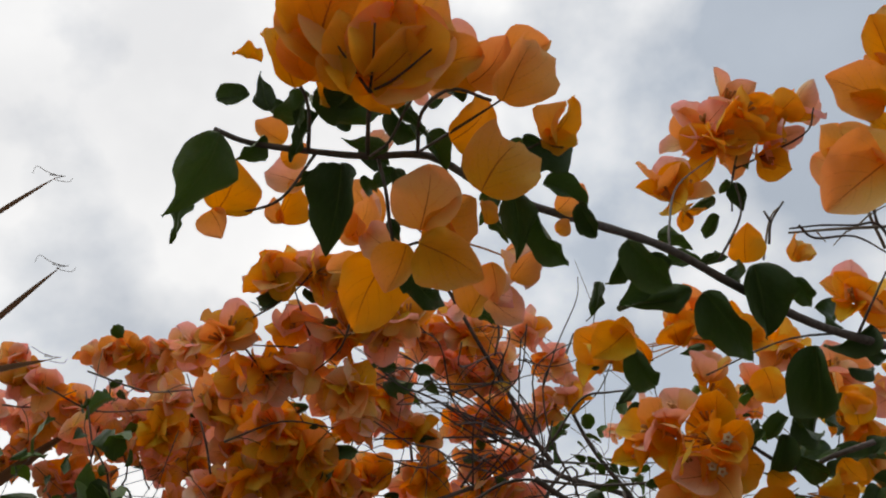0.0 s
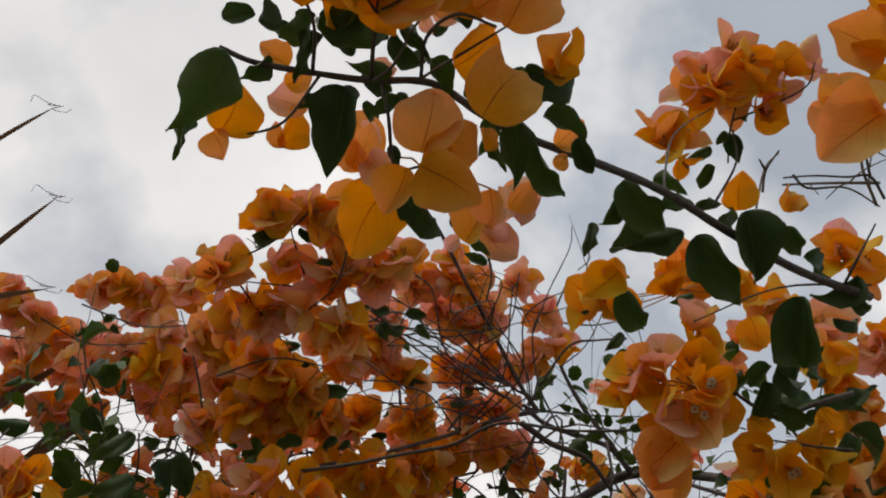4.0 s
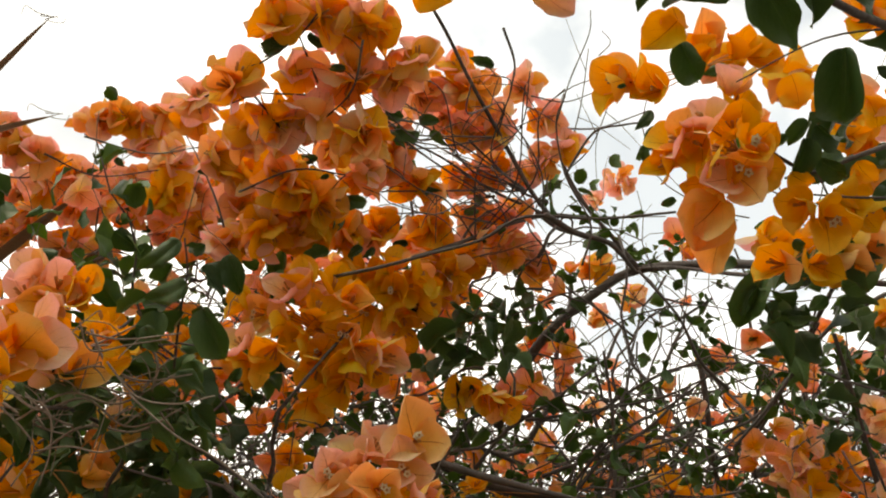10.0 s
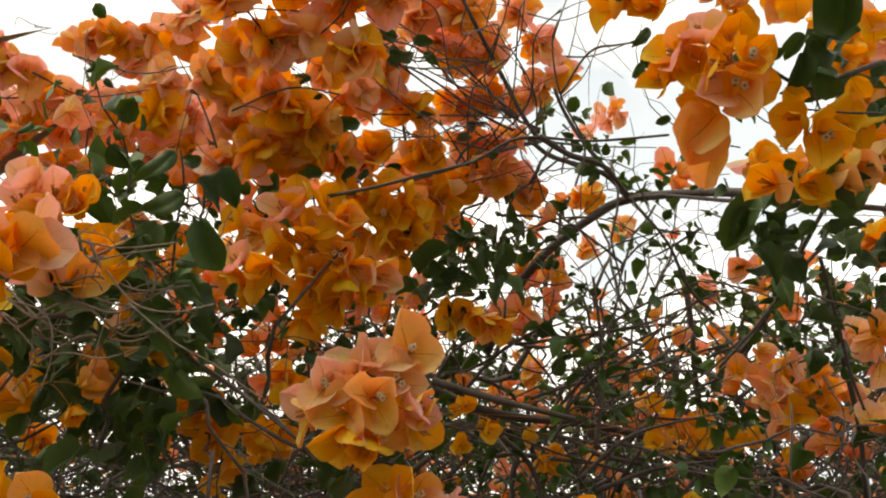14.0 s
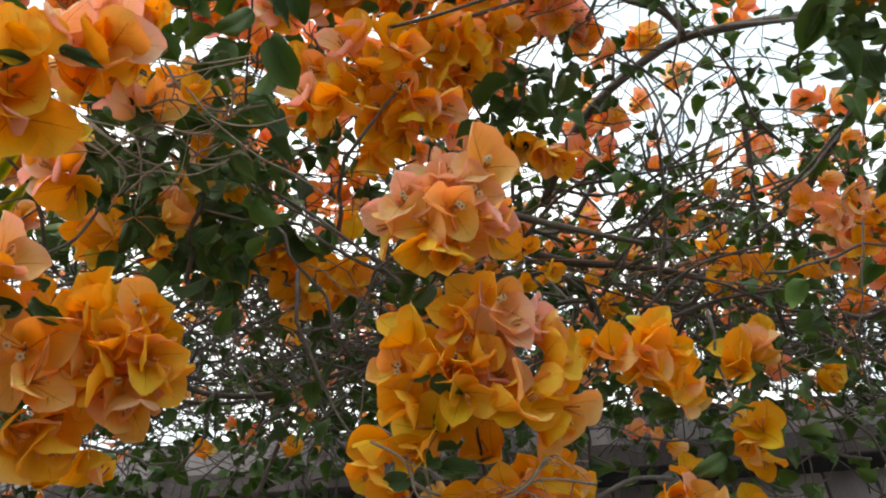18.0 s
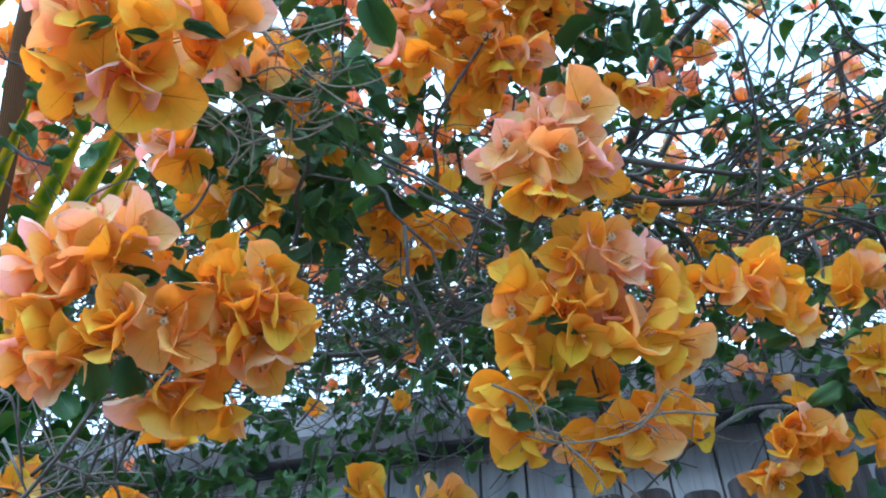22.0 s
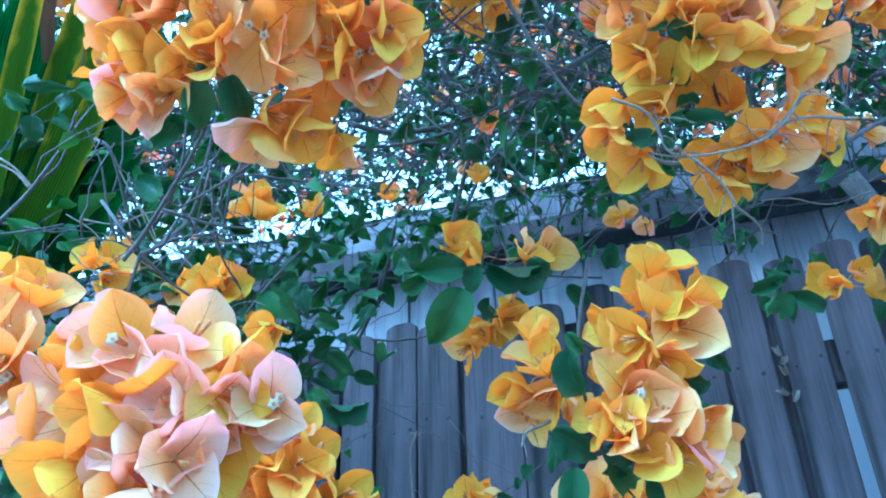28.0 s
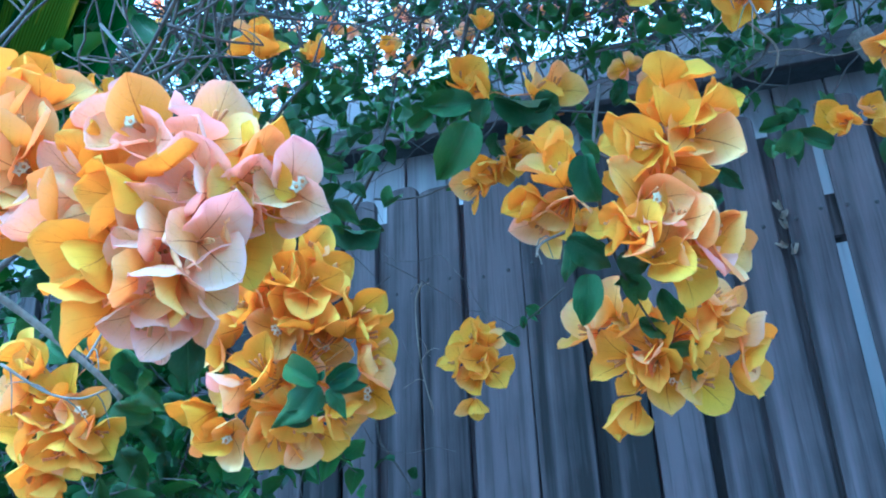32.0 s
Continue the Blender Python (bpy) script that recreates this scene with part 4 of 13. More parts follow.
leaf(spray, 0.269, 0.267, 1.686, 0.025, 0.004, 0, -0.03, 0.143, -0.989, 1.00, 9)
leaf(spray, 0.104, 0.311, 1.77, -0.007, 0.002, -0.001, -0.022, -0.476, -0.879, 1.00, 7)
bract(spray, 0, 0.095, 0.209, 1.613, -0.02, 0.019, -0.007, -0.239, -0.546, -0.803, 1.10, 2)
bract(spray, 1, 0.091, 0.201, 1.616, 0.007, 0.016, -0.005, -0.564, -0.024, -0.826, 1.00, 6)
bract(spray, 0, 0.181, 0.182, 1.668, -0.003, -0.026, 0.008, -0.129, -0.287, -0.949, 1.00, 2)
bract(spray, 1, 0.219, 0.187, 1.689, 0.01, -0.018, 0.006, 0.031, -0.314, -0.949, 0.90, 2)
bract(spray, 0, 0.223, 0.187, 1.689, 0.014, -0.008, 0.003, -0.265, -0.702, -0.662, 0.90, 4)
branch(spray, 0.0009, 0.0006, (0.116, 0.154, 1.611), (0.12, 0.147, 1.635), (0.144, 0.142, 1.722), (0.191, 0.139, 1.809), mat=STEM, name="stem")
branch(spray, 0.0010, 0.0006, (0.281, 0.231, 1.667), (0.227, 0.247, 1.691), (0.175, 0.286, 1.708), mat=STEM, name="stem")
branch(spray, 0.0008, 0.0005, (0.193, 0.18, 1.669), (0.2, 0.157, 1.687), (0.209, 0.146, 1.691), mat=DRY, name="twig")
dry_twig(spray, 102, 0.030, (0.32, 0.184, 1.768), (0.276, 0.183, 1.756), (0.236, 0.183, 1.744))
dry_twig(spray, 103, 0.030, (0.344, 0.216, 1.812), (0.328, 0.18, 1.823), (0.344, 0.166, 1.828))
branch(spray, 0.0010, 0.0006, (0.253, 0.223, 1.647), (0.271, 0.184, 1.661), mat=STEM, name="stem")

spray = thing("bougainvillea_spray", "pink and orange bougainvillea cluster against the sky", "flowering branch", "bougainvillea sprays")
c = Cluster(spray, (0.224, 0.136, 1.853), 104)
c.floret(0.213, 0.092, 1.855, 0.135, -0.913, -0.385, 2, 0.85)
c.floret(0.187, 0.114, 1.839, -0.32, -0.609, -0.726, 2, 0.85)
c.floret(0.177, 0.127, 1.842, -0.726, -0.411, -0.551, 2, 0.80)
c.floret(0.204, 0.117, 1.816, 0.367, -0.515, -0.774, 0, 0.85)
c.floret(0.233, 0.112, 1.828, 0.611, -0.702, -0.367, 0, 0.90)
c.floret(0.226, 0.101, 1.833, 0.516, -0.65, -0.558, 0, 0.80)
c.floret(0.265, 0.104, 1.856, 0.75, -0.631, -0.198, 0, 0.85)
c.floret(0.288, 0.103, 1.869, 0.819, -0.445, -0.362, 2, 0.80)
c.floret(0.189, 0.135, 1.821, -0.772, -0.029, -0.635, 0, 0.85)
c.floret(0.242, 0.142, 1.824, 0.363, -0.08, -0.928, 0, 0.80)
c.floret(0.213, 0.133, 1.825, 0.146, -0.668, -0.73, 1, 0.80)
c.floret(0.253, 0.128, 1.828, 0.537, -0.04, -0.843, 2, 0.70)
c.floret(0.23, 0.137, 1.854, -0.986, 0.163, 0.019, 2, 0.92)
c.floret(0.249, 0.124, 1.88, 0.551, -0.821, 0.145, 0, 0.99)
c.floret(0.248, 0.111, 1.861, 0.784, 0.203, 0.587, 0, 0.86)
c.floret(0.209, 0.127, 1.867, 0.768, -0.613, -0.185, 0, 0.86)
c.floret(0.221, 0.138, 1.858, 0.664, -0.5, -0.556, 0, 0.89)
c.floret(0.216, 0.121, 1.873, 0.571, -0.191, -0.798, 2, 0.89)
c.done()
c = Cluster(spray, (0.158, 0.174, 1.796), 105)
c.floret(0.153, 0.153, 1.796, -0.259, -0.962, -0.089, 1, 0.90)
c.floret(0.169, 0.159, 1.8, 0.424, -0.871, -0.248, 0, 0.85)
c.floret(0.15, 0.161, 1.781, -0.51, -0.667, -0.543, 0, 0.80)
c.floret(0.174, 0.185, 1.795, 0.59, 0.452, -0.669, 0, 0.50)
c.done()
branch(spray, 0.0012, 0.0008, (0.22, 0.132, 1.833), (0.214, 0.161, 1.824), (0.214, 0.186, 1.815), mat=STEM, name="stem")
branch(spray, 0.0010, 0.0007, (0.216, 0.152, 1.827), (0.273, 0.125, 1.838), (0.282, 0.103, 1.846), mat=STEM, name="stem")
leaf(spray, 0.211, 0.161, 1.813, 0.013, 0.021, -0.006, -0.378, -0.042, -0.925, 1.20, 2)
leaf(spray, 0.197, 0.173, 1.809, -0.019, 0.009, -0.004, -0.08, -0.521, -0.85, 1.00, 1)
leaf(spray, 0.199, 0.186, 1.804, -0.011, 0.02, -0.007, -0.335, -0.476, -0.813, 0.90, 7)
leaf(spray, 0.208, 0.159, 1.814, -0.007, 0.011, -0.004, -0.172, -0.42, -0.891, 1.00, 7)
leaf(spray, 0.224, 0.099, 1.834, -0.007, -0.002, 0, -0.042, -0.053, -0.998, 1.00, 4)
leaf(spray, 0.22, 0.141, 1.83, 0.01, 0.011, -0.003, -0.216, -0.095, -0.972, 1.00, 3)

spray = thing("bougainvillea_spray", "orange and pink bougainvillea blooms high over the path", "flowering branch", "bougainvillea sprays")
bract(spray, 1, 0.224, 0.109, 1.631, -0.002, -0.031, 0.01, -0.069, -0.302, -0.951, 1.40, 6)
bract(spray, 1, 0.24, 0.103, 1.623, -0.037, 0.017, -0.018, -0.004, -0.731, -0.683, 1.20, 6)
bract(spray, 1, 0.243, 0.109, 1.631, -0.041, -0.003, -0.001, 0.004, 0.171, -0.985, 1.00, 8)
bract(spray, 1, 0.245, 0.07, 1.644, -0.037, -0.013, 0.003, -0.014, -0.159, -0.987, 1.00, 7)
bract(spray, 0, 0.244, 0.073, 1.643, -0.022, -0.006, 0.001, -0.094, 0.15, -0.984, 1.00, 5)
bract(spray, 1, 0.254, 0.056, 1.67, -0.014, -0.01, 0.003, -0.234, 0.056, -0.971, 1.10, 7)
bract(spray, 0, 0.257, 0.049, 1.672, -0.016, -0.027, 0.008, -0.258, -0.13, -0.957, 1.00, 5)
bract(spray, 1, 0.258, 0.032, 1.678, -0.007, -0.019, 0.006, -0.444, -0.098, -0.891, 1.10, 1)
bract(spray, 0, 0.249, 0.089, 1.638, -0.01, -0.013, 0.004, -0.326, -0.013, -0.945, 1.00, 0)
c = Cluster(spray, (0.381, 0.301, 1.912), 106)
c.floret(0.358, 0.284, 1.883, -0.398, -0.791, -0.466, 0, 0.96)
c.floret(0.377, 0.29, 1.884, 0.733, -0.429, -0.528, 0, 1.02)
c.floret(0.358, 0.288, 1.908, -0.756, -0.617, -0.218, 1, 0.96)
c.floret(0.4, 0.316, 1.907, 0.899, 0.014, -0.438, 0, 0.94)
c.done()

# ---- sprays beside the overhead one ----

spray = thing("bougainvillea_spray", "large orange bougainvillea cluster with pink rims on a dark branch", "flowering branch", "bougainvillea sprays")
c = Cluster(spray, (0.19, 0.348, 1.716), 107)
c.floret(0.19, 0.303, 1.757, -0.041, -0.987, 0.154, 2, 0.78)
c.floret(0.154, 0.316, 1.712, -0.614, -0.79, 0, 2, 0.77)
c.floret(0.127, 0.357, 1.709, -0.888, -0.229, -0.399, 0, 0.74)
c.floret(0.135, 0.336, 1.713, -0.798, -0.544, -0.26, 1, 0.86)
c.floret(0.15, 0.335, 1.7, -0.529, -0.447, -0.721, 0, 0.85)
c.floret(0.182, 0.326, 1.718, -0.365, -0.886, -0.287, 0, 0.85)
c.floret(0.186, 0.321, 1.674, 0.064, -0.637, -0.768, 0, 0.76, 0.95, True)
c.floret(0.176, 0.346, 1.67, -0.144, -0.544, -0.827, 1, 0.92, 0.95, True)
c.floret(0.202, 0.349, 1.686, 0.597, -0.567, -0.567, 0, 0.78)
c.floret(0.162, 0.346, 1.681, -0.05, 0.038, -0.998, 0, 0.85)
c.floret(0.194, 0.321, 1.745, 0.365, -0.906, -0.213, 0, 0.77)
c.floret(0.16, 0.368, 1.685, -0.716, 0.154, -0.681, 0, 0.86)
c.floret(0.199, 0.337, 1.74, -0.969, -0.071, -0.235, 0, 0.79)
c.floret(0.142, 0.349, 1.719, -0.44, -0.687, 0.579, 1, 0.74)
c.floret(0.189, 0.374, 1.731, 0.205, -0.929, -0.309, 0, 0.74)
c.floret(0.176, 0.377, 1.73, -0.453, -0.786, -0.42, 0, 0.75)
c.floret(0.18, 0.352, 1.733, -0.827, -0.529, -0.187, 0, 0.68)
c.floret(0.191, 0.333, 1.745, -0.027, -0.62, 0.784, 0, 0.73)
c.done()
bract(spray, 0, 0.222, 0.285, 1.721, 0.00902, 0.02296, -0.01476, -0.542, -0.289, -0.789, 1.10, 6)
bract(spray, 0, 0.22, 0.298, 1.724, 0.02214, 0.00984, -0.00574, 0.083, -0.659, -0.748, 1.00, 4)
bract(spray, 0, 0.294, 0.325, 1.707, -0.00574, -0.02214, 0.01394, -0.139, -0.503, -0.853, 1.10, 3)
bract(spray, 0, 0.224, 0.355, 1.688, 0.01804, 0.00984, -0.00574, -0.308, -0.001, -0.952, 1.00, 7)
bract(spray, 0, 0.288, 0.357, 1.711, 0.01312, 0.0164, -0.00984, -0.347, -0.28, -0.895, 1.00, 7)
bract(spray, 1, 0.17, 0.372, 1.678, -0.03034, 0.01886, -0.02132, -0.102, -0.816, -0.569, 1.10, 2)
bract(spray, 1, 0.159, 0.378, 1.685, -0.00574, 0.03444, -0.02214, -0.027, -0.537, -0.843, 1.10, 5)
bract(spray, 1, 0.178, 0.399, 1.684, -0.01968, 0.03854, -0.0246, -0.478, -0.628, -0.613, 0.85, 6)
bract(spray, 1, 0.3, 0.306, 1.719, -0.01148, 0.0123, -0.0082, -0.235, -0.662, -0.712, 1.20, 7)
c = Cluster(spray, (0.259, 0.37, 1.679), 108)
c.floret(0.248, 0.377, 1.65, 0.001, -0.357, -0.934, 0, 0.83, 0.90, True)
c.floret(0.229, 0.374, 1.666, -0.894, -0.045, -0.446, 0, 0.77)
c.floret(0.291, 0.387, 1.68, 0.612, 0.135, -0.779, 0, 0.77)
c.floret(0.283, 0.382, 1.695, 0.736, -0.252, -0.628, 0, 0.85)
c.done()
c = Cluster(spray, (0.322, 0.485, 1.796), 109)
c.floret(0.272, 0.501, 1.776, -0.812, -0.323, -0.486, 0, 1.02)
c.floret(0.31, 0.489, 1.761, 0.249, -0.613, -0.749, 0, 0.92)
c.floret(0.353, 0.491, 1.773, 0.856, -0.247, -0.454, 1, 1.01)
c.floret(0.336, 0.499, 1.766, 0.49, 0.138, -0.861, 0, 0.95)
c.floret(0.376, 0.483, 1.791, 0.88, -0.168, -0.445, 1, 1.07)
c.done()
c = Cluster(spray, (0.218, 0.344, 1.908), 110)
c.floret(0.209, 0.311, 1.894, -0.172, -0.801, -0.574, 1, 1.02)
c.floret(0.245, 0.321, 1.897, 0.239, -0.947, -0.214, 0, 0.95)
c.floret(0.265, 0.326, 1.887, 0.864, -0.272, -0.424, 0, 0.93)
c.floret(0.196, 0.323, 1.879, -0.212, -0.958, -0.192, 0, 1.01)
c.floret(0.129, 0.353, 1.9, -0.909, -0.297, -0.292, 1, 1.05)
c.floret(0.119, 0.354, 1.888, -0.887, -0.158, -0.434, 0, 1.05)
c.floret(0.156, 0.355, 1.875, -0.688, -0.4, -0.606, 0, 0.97)
c.floret(0.154, 0.354, 1.9, 0.528, -0.719, -0.452, 0, 0.88)
c.floret(0.237, 0.357, 1.932, -0.641, 0, -0.767, 1, 0.96)
c.floret(0.246, 0.338, 1.917, -0.483, -0.454, 0.749, 0, 0.91)
c.done()
leaf(spray, 0.24, 0.321, 1.71, -0.018, 0.015, -0.01, -0.361, -0.769, -0.528, 1.00, 5)
leaf(spray, 0.246, 0.323, 1.709, 0.022, 0.019, -0.012, -0.484, 0.014, -0.875, 1.10, 11)
leaf(spray, 0.237, 0.332, 1.703, -0.007, 0.032, -0.02, -0.031, -0.538, -0.842, 0.90, 5)
leaf(spray, 0.246, 0.346, 1.694, 0.029, 0.014, -0.008, -0.29, 0.025, -0.957, 1.10, 6)
leaf(spray, 0.222, 0.33, 1.704, -0.011, 0.009, -0.006, -0.247, -0.713, -0.657, 1.00, 3)
leaf(spray, 0.278, 0.529, 1.803, -0.031, 0.051, -0.032, -0.44, -0.653, -0.617, 1.00, 9)
leaf(spray, 0.266, 0.539, 1.797, -0.012, 0.029, -0.018, -0.819, -0.504, -0.274, 1.00, 2)
leaf(spray, 0.151, 0.367, 1.846, -0.016, 0.016, -0.01, -0.186, -0.655, -0.732, 1.00, 1)
leaf(spray, 0.156, 0.381, 1.837, -0.017, 0.018, -0.012, -0.224, -0.657, -0.719, 1.20, 8)
leaf(spray, 0.145, 0.395, 1.829, -0.006, 0.018, -0.012, -0.353, -0.574, -0.739, 1.00, 0)
leaf(spray, 0.172, 0.439, 1.801, -0.014, 0.007, -0.004, -0.042, -0.594, -0.803, 1.00, 5)
leaf(spray, 0.205, 0.313, 1.821, -0.021, 0.008, -0.005, 0.024, -0.494, -0.869, 1.00, 1)
leaf(spray, 0.351, 0.484, 1.773, 0.022, 0.014, -0.009, -0.173, -0.317, -0.933, 1.00, 11)
leaf(spray, 0.286, 0.474, 1.779, 0.016, 0.014, -0.009, -0.207, -0.336, -0.919, 1.00, 10)
round_cluster(spray, 0.329, 0.374, 1.96, 0.012, 4, 0.30, 111)
round_cluster(spray, 0.366, 0.408, 1.88, 0.012, 4, 0.40, 112)
round_cluster(spray, 0.392, 0.442, 1.858, 0.012, 4, 0.20, 113)
round_cluster(spray, 0.375, 0.567, 1.898, 0.013, 5, 0.20, 114)
round_cluster(spray, 0.401, 0.537, 1.857, 0.014, 5, 0.30, 115)
round_cluster(spray, 0.426, 0.507, 1.877, 0.012, 4, 0.40, 116)
round_cluster(spray, 0.323, 0.555, 1.905, 0.012, 3, 0.10, 117)
round_cluster(spray, 0.391, 0.405, 1.965, 0.012, 4, 0.50, 118)
round_cluster(spray, 0.452, 0.413, 1.936, 0.017, 6, 0.40, 119)
round_cluster(spray, 0.463, 0.528, 1.864, 0.017, 6, 0.30, 120)
round_cluster(spray, 0.498, 0.661, 1.898, 0.017, 5, 0.20, 121)
leaf(spray, 0.329, 0.378, 1.744, 0.013, -0.028, 0.002, -0.903, -0.429, -0.006, 1.18, 2)
leaf(spray, 0.35, 0.418, 1.778, 0.03, 0.011, -0.025, 0.03, -0.93, -0.365, 0.90, 5)
leaf(spray, 0.326, 0.389, 1.72, -0.016, 0.015, -0.02, -0.352, -0.856, -0.378, 1.05, 7)
leaf(spray, 0.324, 0.411, 1.79, 0.032, -0.026, -0.006, -0.635, -0.749, -0.19, 0.96, 6)
leaf(spray, 0.233, 0.364, 1.762, -0.021, -0.006, -0.029, 0.262, -0.965, 0.024, 1.09, 8)
leaf(spray, 0.285, 0.381, 1.724, 0.022, -0.015, -0.009, -0.613, -0.761, -0.213, 1.18, 6)
leaf(spray, 0.264, 0.374, 1.761, 0.004, -0.012, -0.044, 0.85, -0.483, 0.212, 1.13, 9)
leaf(spray, 0.255, 0.379, 1.81, -0.014, 0.023, 0.001, 0.843, 0.511, -0.169, 1.17, 6)
leaf(spray, 0.333, 0.385, 1.806, -0.036, -0.027, 0.004, -0.572, 0.8, 0.183, 1.11, 0)
leaf(spray, 0.296, 0.372, 1.749, -0.025, -0.003, -0.024, 0.165, -0.985, -0.044, 1.07, 6)
leaf(spray, 0.295, 0.416, 1.794, -0.022, -0.013, -0.025, -0.036, -0.876, 0.48, 1.15, 4)
leaf(spray, 0.273, 0.401, 1.774, 0.029, 0.004, 0.003, -0.106, 0.117, 0.987, 1.16, 0)
leaf(spray, 0.299, 0.35, 1.769, -0.021, -0.017, -0.016, 0.735, -0.475, -0.484, 0.97, 5)
leaf(spray, 0.287, 0.372, 1.765, -0.001, -0.041, 0.011, -0.091, 0.268, 0.959, 1.13, 7)
leaf(spray, 0.383, 0.589, 1.898, -0.023, 0.004, 0.029, 0.699, -0.384, 0.603, 1.03, 5)
leaf(spray, 0.364, 0.553, 1.806, 0.013, -0.035, -0.034, -0.795, 0.249, -0.552, 0.99, 10)
leaf(spray, 0.384, 0.593, 1.821, 0.027, -0.019, 0.01, -0.485, -0.262, 0.834, 1.00, 7)
leaf(spray, 0.42, 0.668, 1.879, 0.036, -0.01, 0.004, -0.226, -0.507, 0.832, 1.17, 3)
leaf(spray, 0.262, 0.546, 1.739, 0.047, -0.005, 0.01, -0.115, -0.993, 0.018, 1.08, 2)
leaf(spray, 0.344, 0.645, 1.88, -0.02, -0.035, -0.014, -0.074, -0.329, 0.941, 1.14, 1)
leaf(spray, 0.385, 0.564, 1.851, -0.012, -0.016, -0.031, -0.885, -0.173, 0.431, 1.14, 6)
leaf(spray, 0.347, 0.58, 1.893, 0.003, 0.014, -0.035, 0.988, -0.151, 0.028, 1.06, 11)
leaf(spray, 0.262, 0.532, 1.753, 0.017, 0.016, -0.018, 0.533, -0.816, -0.225, 1.06, 0)
leaf(spray, 0.399, 0.631, 1.87, -0.009, -0.014, -0.045, 0.771, -0.635, 0.05, 0.96, 6)
leaf(spray, 0.408, 0.599, 1.91, -0.003, 0.008, -0.032, 0.943, 0.333, -0.007, 0.91, 7)
leaf(spray, 0.393, 0.494, 1.792, -0.028, -0.023, -0.03, 0.413, -0.868, 0.276, 0.98, 2)
leaf(spray, 0.449, 0.631, 1.828, 0.041, -0.004, 0.007, -0.162, 0.078, 0.984, 1.13, 1)
leaf(spray, 0.323, 0.502, 1.773, 0.037, 0.01, -0.02, 0.507, -0.532, 0.678, 1.10, 3)
leaf(spray, 0.475, 0.659, 1.876, -0.008, -0.038, -0.034, -0.756, -0.343, 0.557, 1.17, 8)
leaf(spray, 0.316, 0.611, 1.839, 0.001, -0.032, -0.01, -0.998, -0.023, -0.064, 0.94, 5)
leaf(spray, 0.295, 0.546, 1.756, -0.005, -0.024, 0.037, 0.966, -0.255, -0.035, 1.03, 10)
leaf(spray, 0.277, 0.569, 1.768, 0.005, -0.007, -0.05, -0.406, -0.909, 0.09, 0.99, 7)
leaf(spray, 0.353, 0.492, 1.785, -0.048, 0.005, -0.006, -0.127, -0.941, 0.313, 1.16, 11)
leaf(spray, 0.409, 0.56, 1.858, -0.005, -0.045, 0.02, -0.995, 0.099, -0.017, 1.01, 8)
leaf(spray, 0.434, 0.648, 1.848, 0.004, -0.026, -0.028, -0.709, -0.568, 0.418, 1.04, 10)
leaf(spray, 0.304, 0.555, 1.75, -0.034, -0.032, -0.004, 0.016, -0.141, 0.99, 1.08, 1)
leaf(spray, 0.339, 0.586, 1.942, -0.011, 0.017, -0.046, 0.532, -0.741, -0.409, 0.94, 11)
leaf(spray, 0.341, 0.551, 1.828, -0.052, -0.015, -0.003, 0.121, -0.58, 0.806, 0.91, 5)
leaf(spray, 0.311, 0.552, 1.834, 0.005, -0.025, -0.026, -0.917, -0.365, 0.163, 1.06, 4)
leaf(spray, 0.375, 0.563, 1.841, -0.038, 0.007, 0.018, 0.375, -0.232, 0.898, 1.18, 10)
leaf(spray, 0.358, 0.556, 1.759, -0.002, -0.013, -0.029, 0.434, -0.829, 0.353, 1.04, 11)
leaf(spray, 0.31, 0.617, 1.817, 0.01, -0.006, -0.051, 0.963, -0.179, 0.202, 0.94, 0)
leaf(spray, 0.31, 0.579, 1.77, 0.008, 0.015, -0.04, -0.493, -0.779, -0.388, 1.20, 10)
leaf(spray, 0.335, 0.64, 1.875, 0.048, 0, -0.008, -0.066, -0.918, -0.392, 1.06, 1)
leaf(spray, 0.381, 0.55, 1.854, -0.03, -0.004, -0.034, -0.663, -0.425, 0.616, 1.19, 9)
leaf(spray, 0.332, 0.607, 1.907, 0.032, -0.003, -0.017, 0.408, -0.422, 0.81, 1.11, 6)
leaf(spray, 0.339, 0.589, 1.928, -0.018, -0.007, -0.023, 0.242, -0.966, 0.085, 1.03, 6)
leaf(spray, 0.365, 0.575, 1.788, 0.007, -0.026, -0.031, -0.214, -0.767, 0.605, 1.11, 8)
leaf(spray, 0.554, 0.811, 1.938, 0.044, 0.017, 0.017, 0.199, -0.901, 0.385, 1.07, 2)
leaf(spray, 0.439, 0.816, 1.909, 0.026, -0.022, 0.002, 0.257, 0.211, -0.943, 0.97, 4)
leaf(spray, 0.397, 0.737, 1.921, -0.006, -0.007, -0.048, -0.495, -0.851, 0.177, 0.99, 5)
leaf(spray, 0.53, 0.908, 1.972, -0.004, -0.036, -0.041, 0.438, -0.693, 0.573, 1.01, 7)
leaf(spray, 0.423, 0.827, 1.94, 0.01, -0.009, -0.054, 0.897, -0.384, 0.218, 1.15, 4)
leaf(spray, 0.478, 0.738, 1.83, 0.018, 0.02, -0.019, 0.825, -0.349, 0.444, 0.96, 2)
leaf(spray, 0.479, 0.746, 1.873, -0.026, 0.014, -0.017, -0.385, 0.32, 0.866, 0.95, 3)
leaf(spray, 0.393, 0.723, 1.826, 0.042, -0.01, -0.012, -0.237, -0.971, -0.029, 0.98, 9)
leaf(spray, 0.44, 0.8, 1.974, -0.025, -0.022, -0.013, 0.644, -0.341, -0.685, 1.04, 9)
leaf(spray, 0.456, 0.822, 1.885, -0.039, -0.005, -0.008, -0.13, -0.423, 0.897, 1.05, 10)
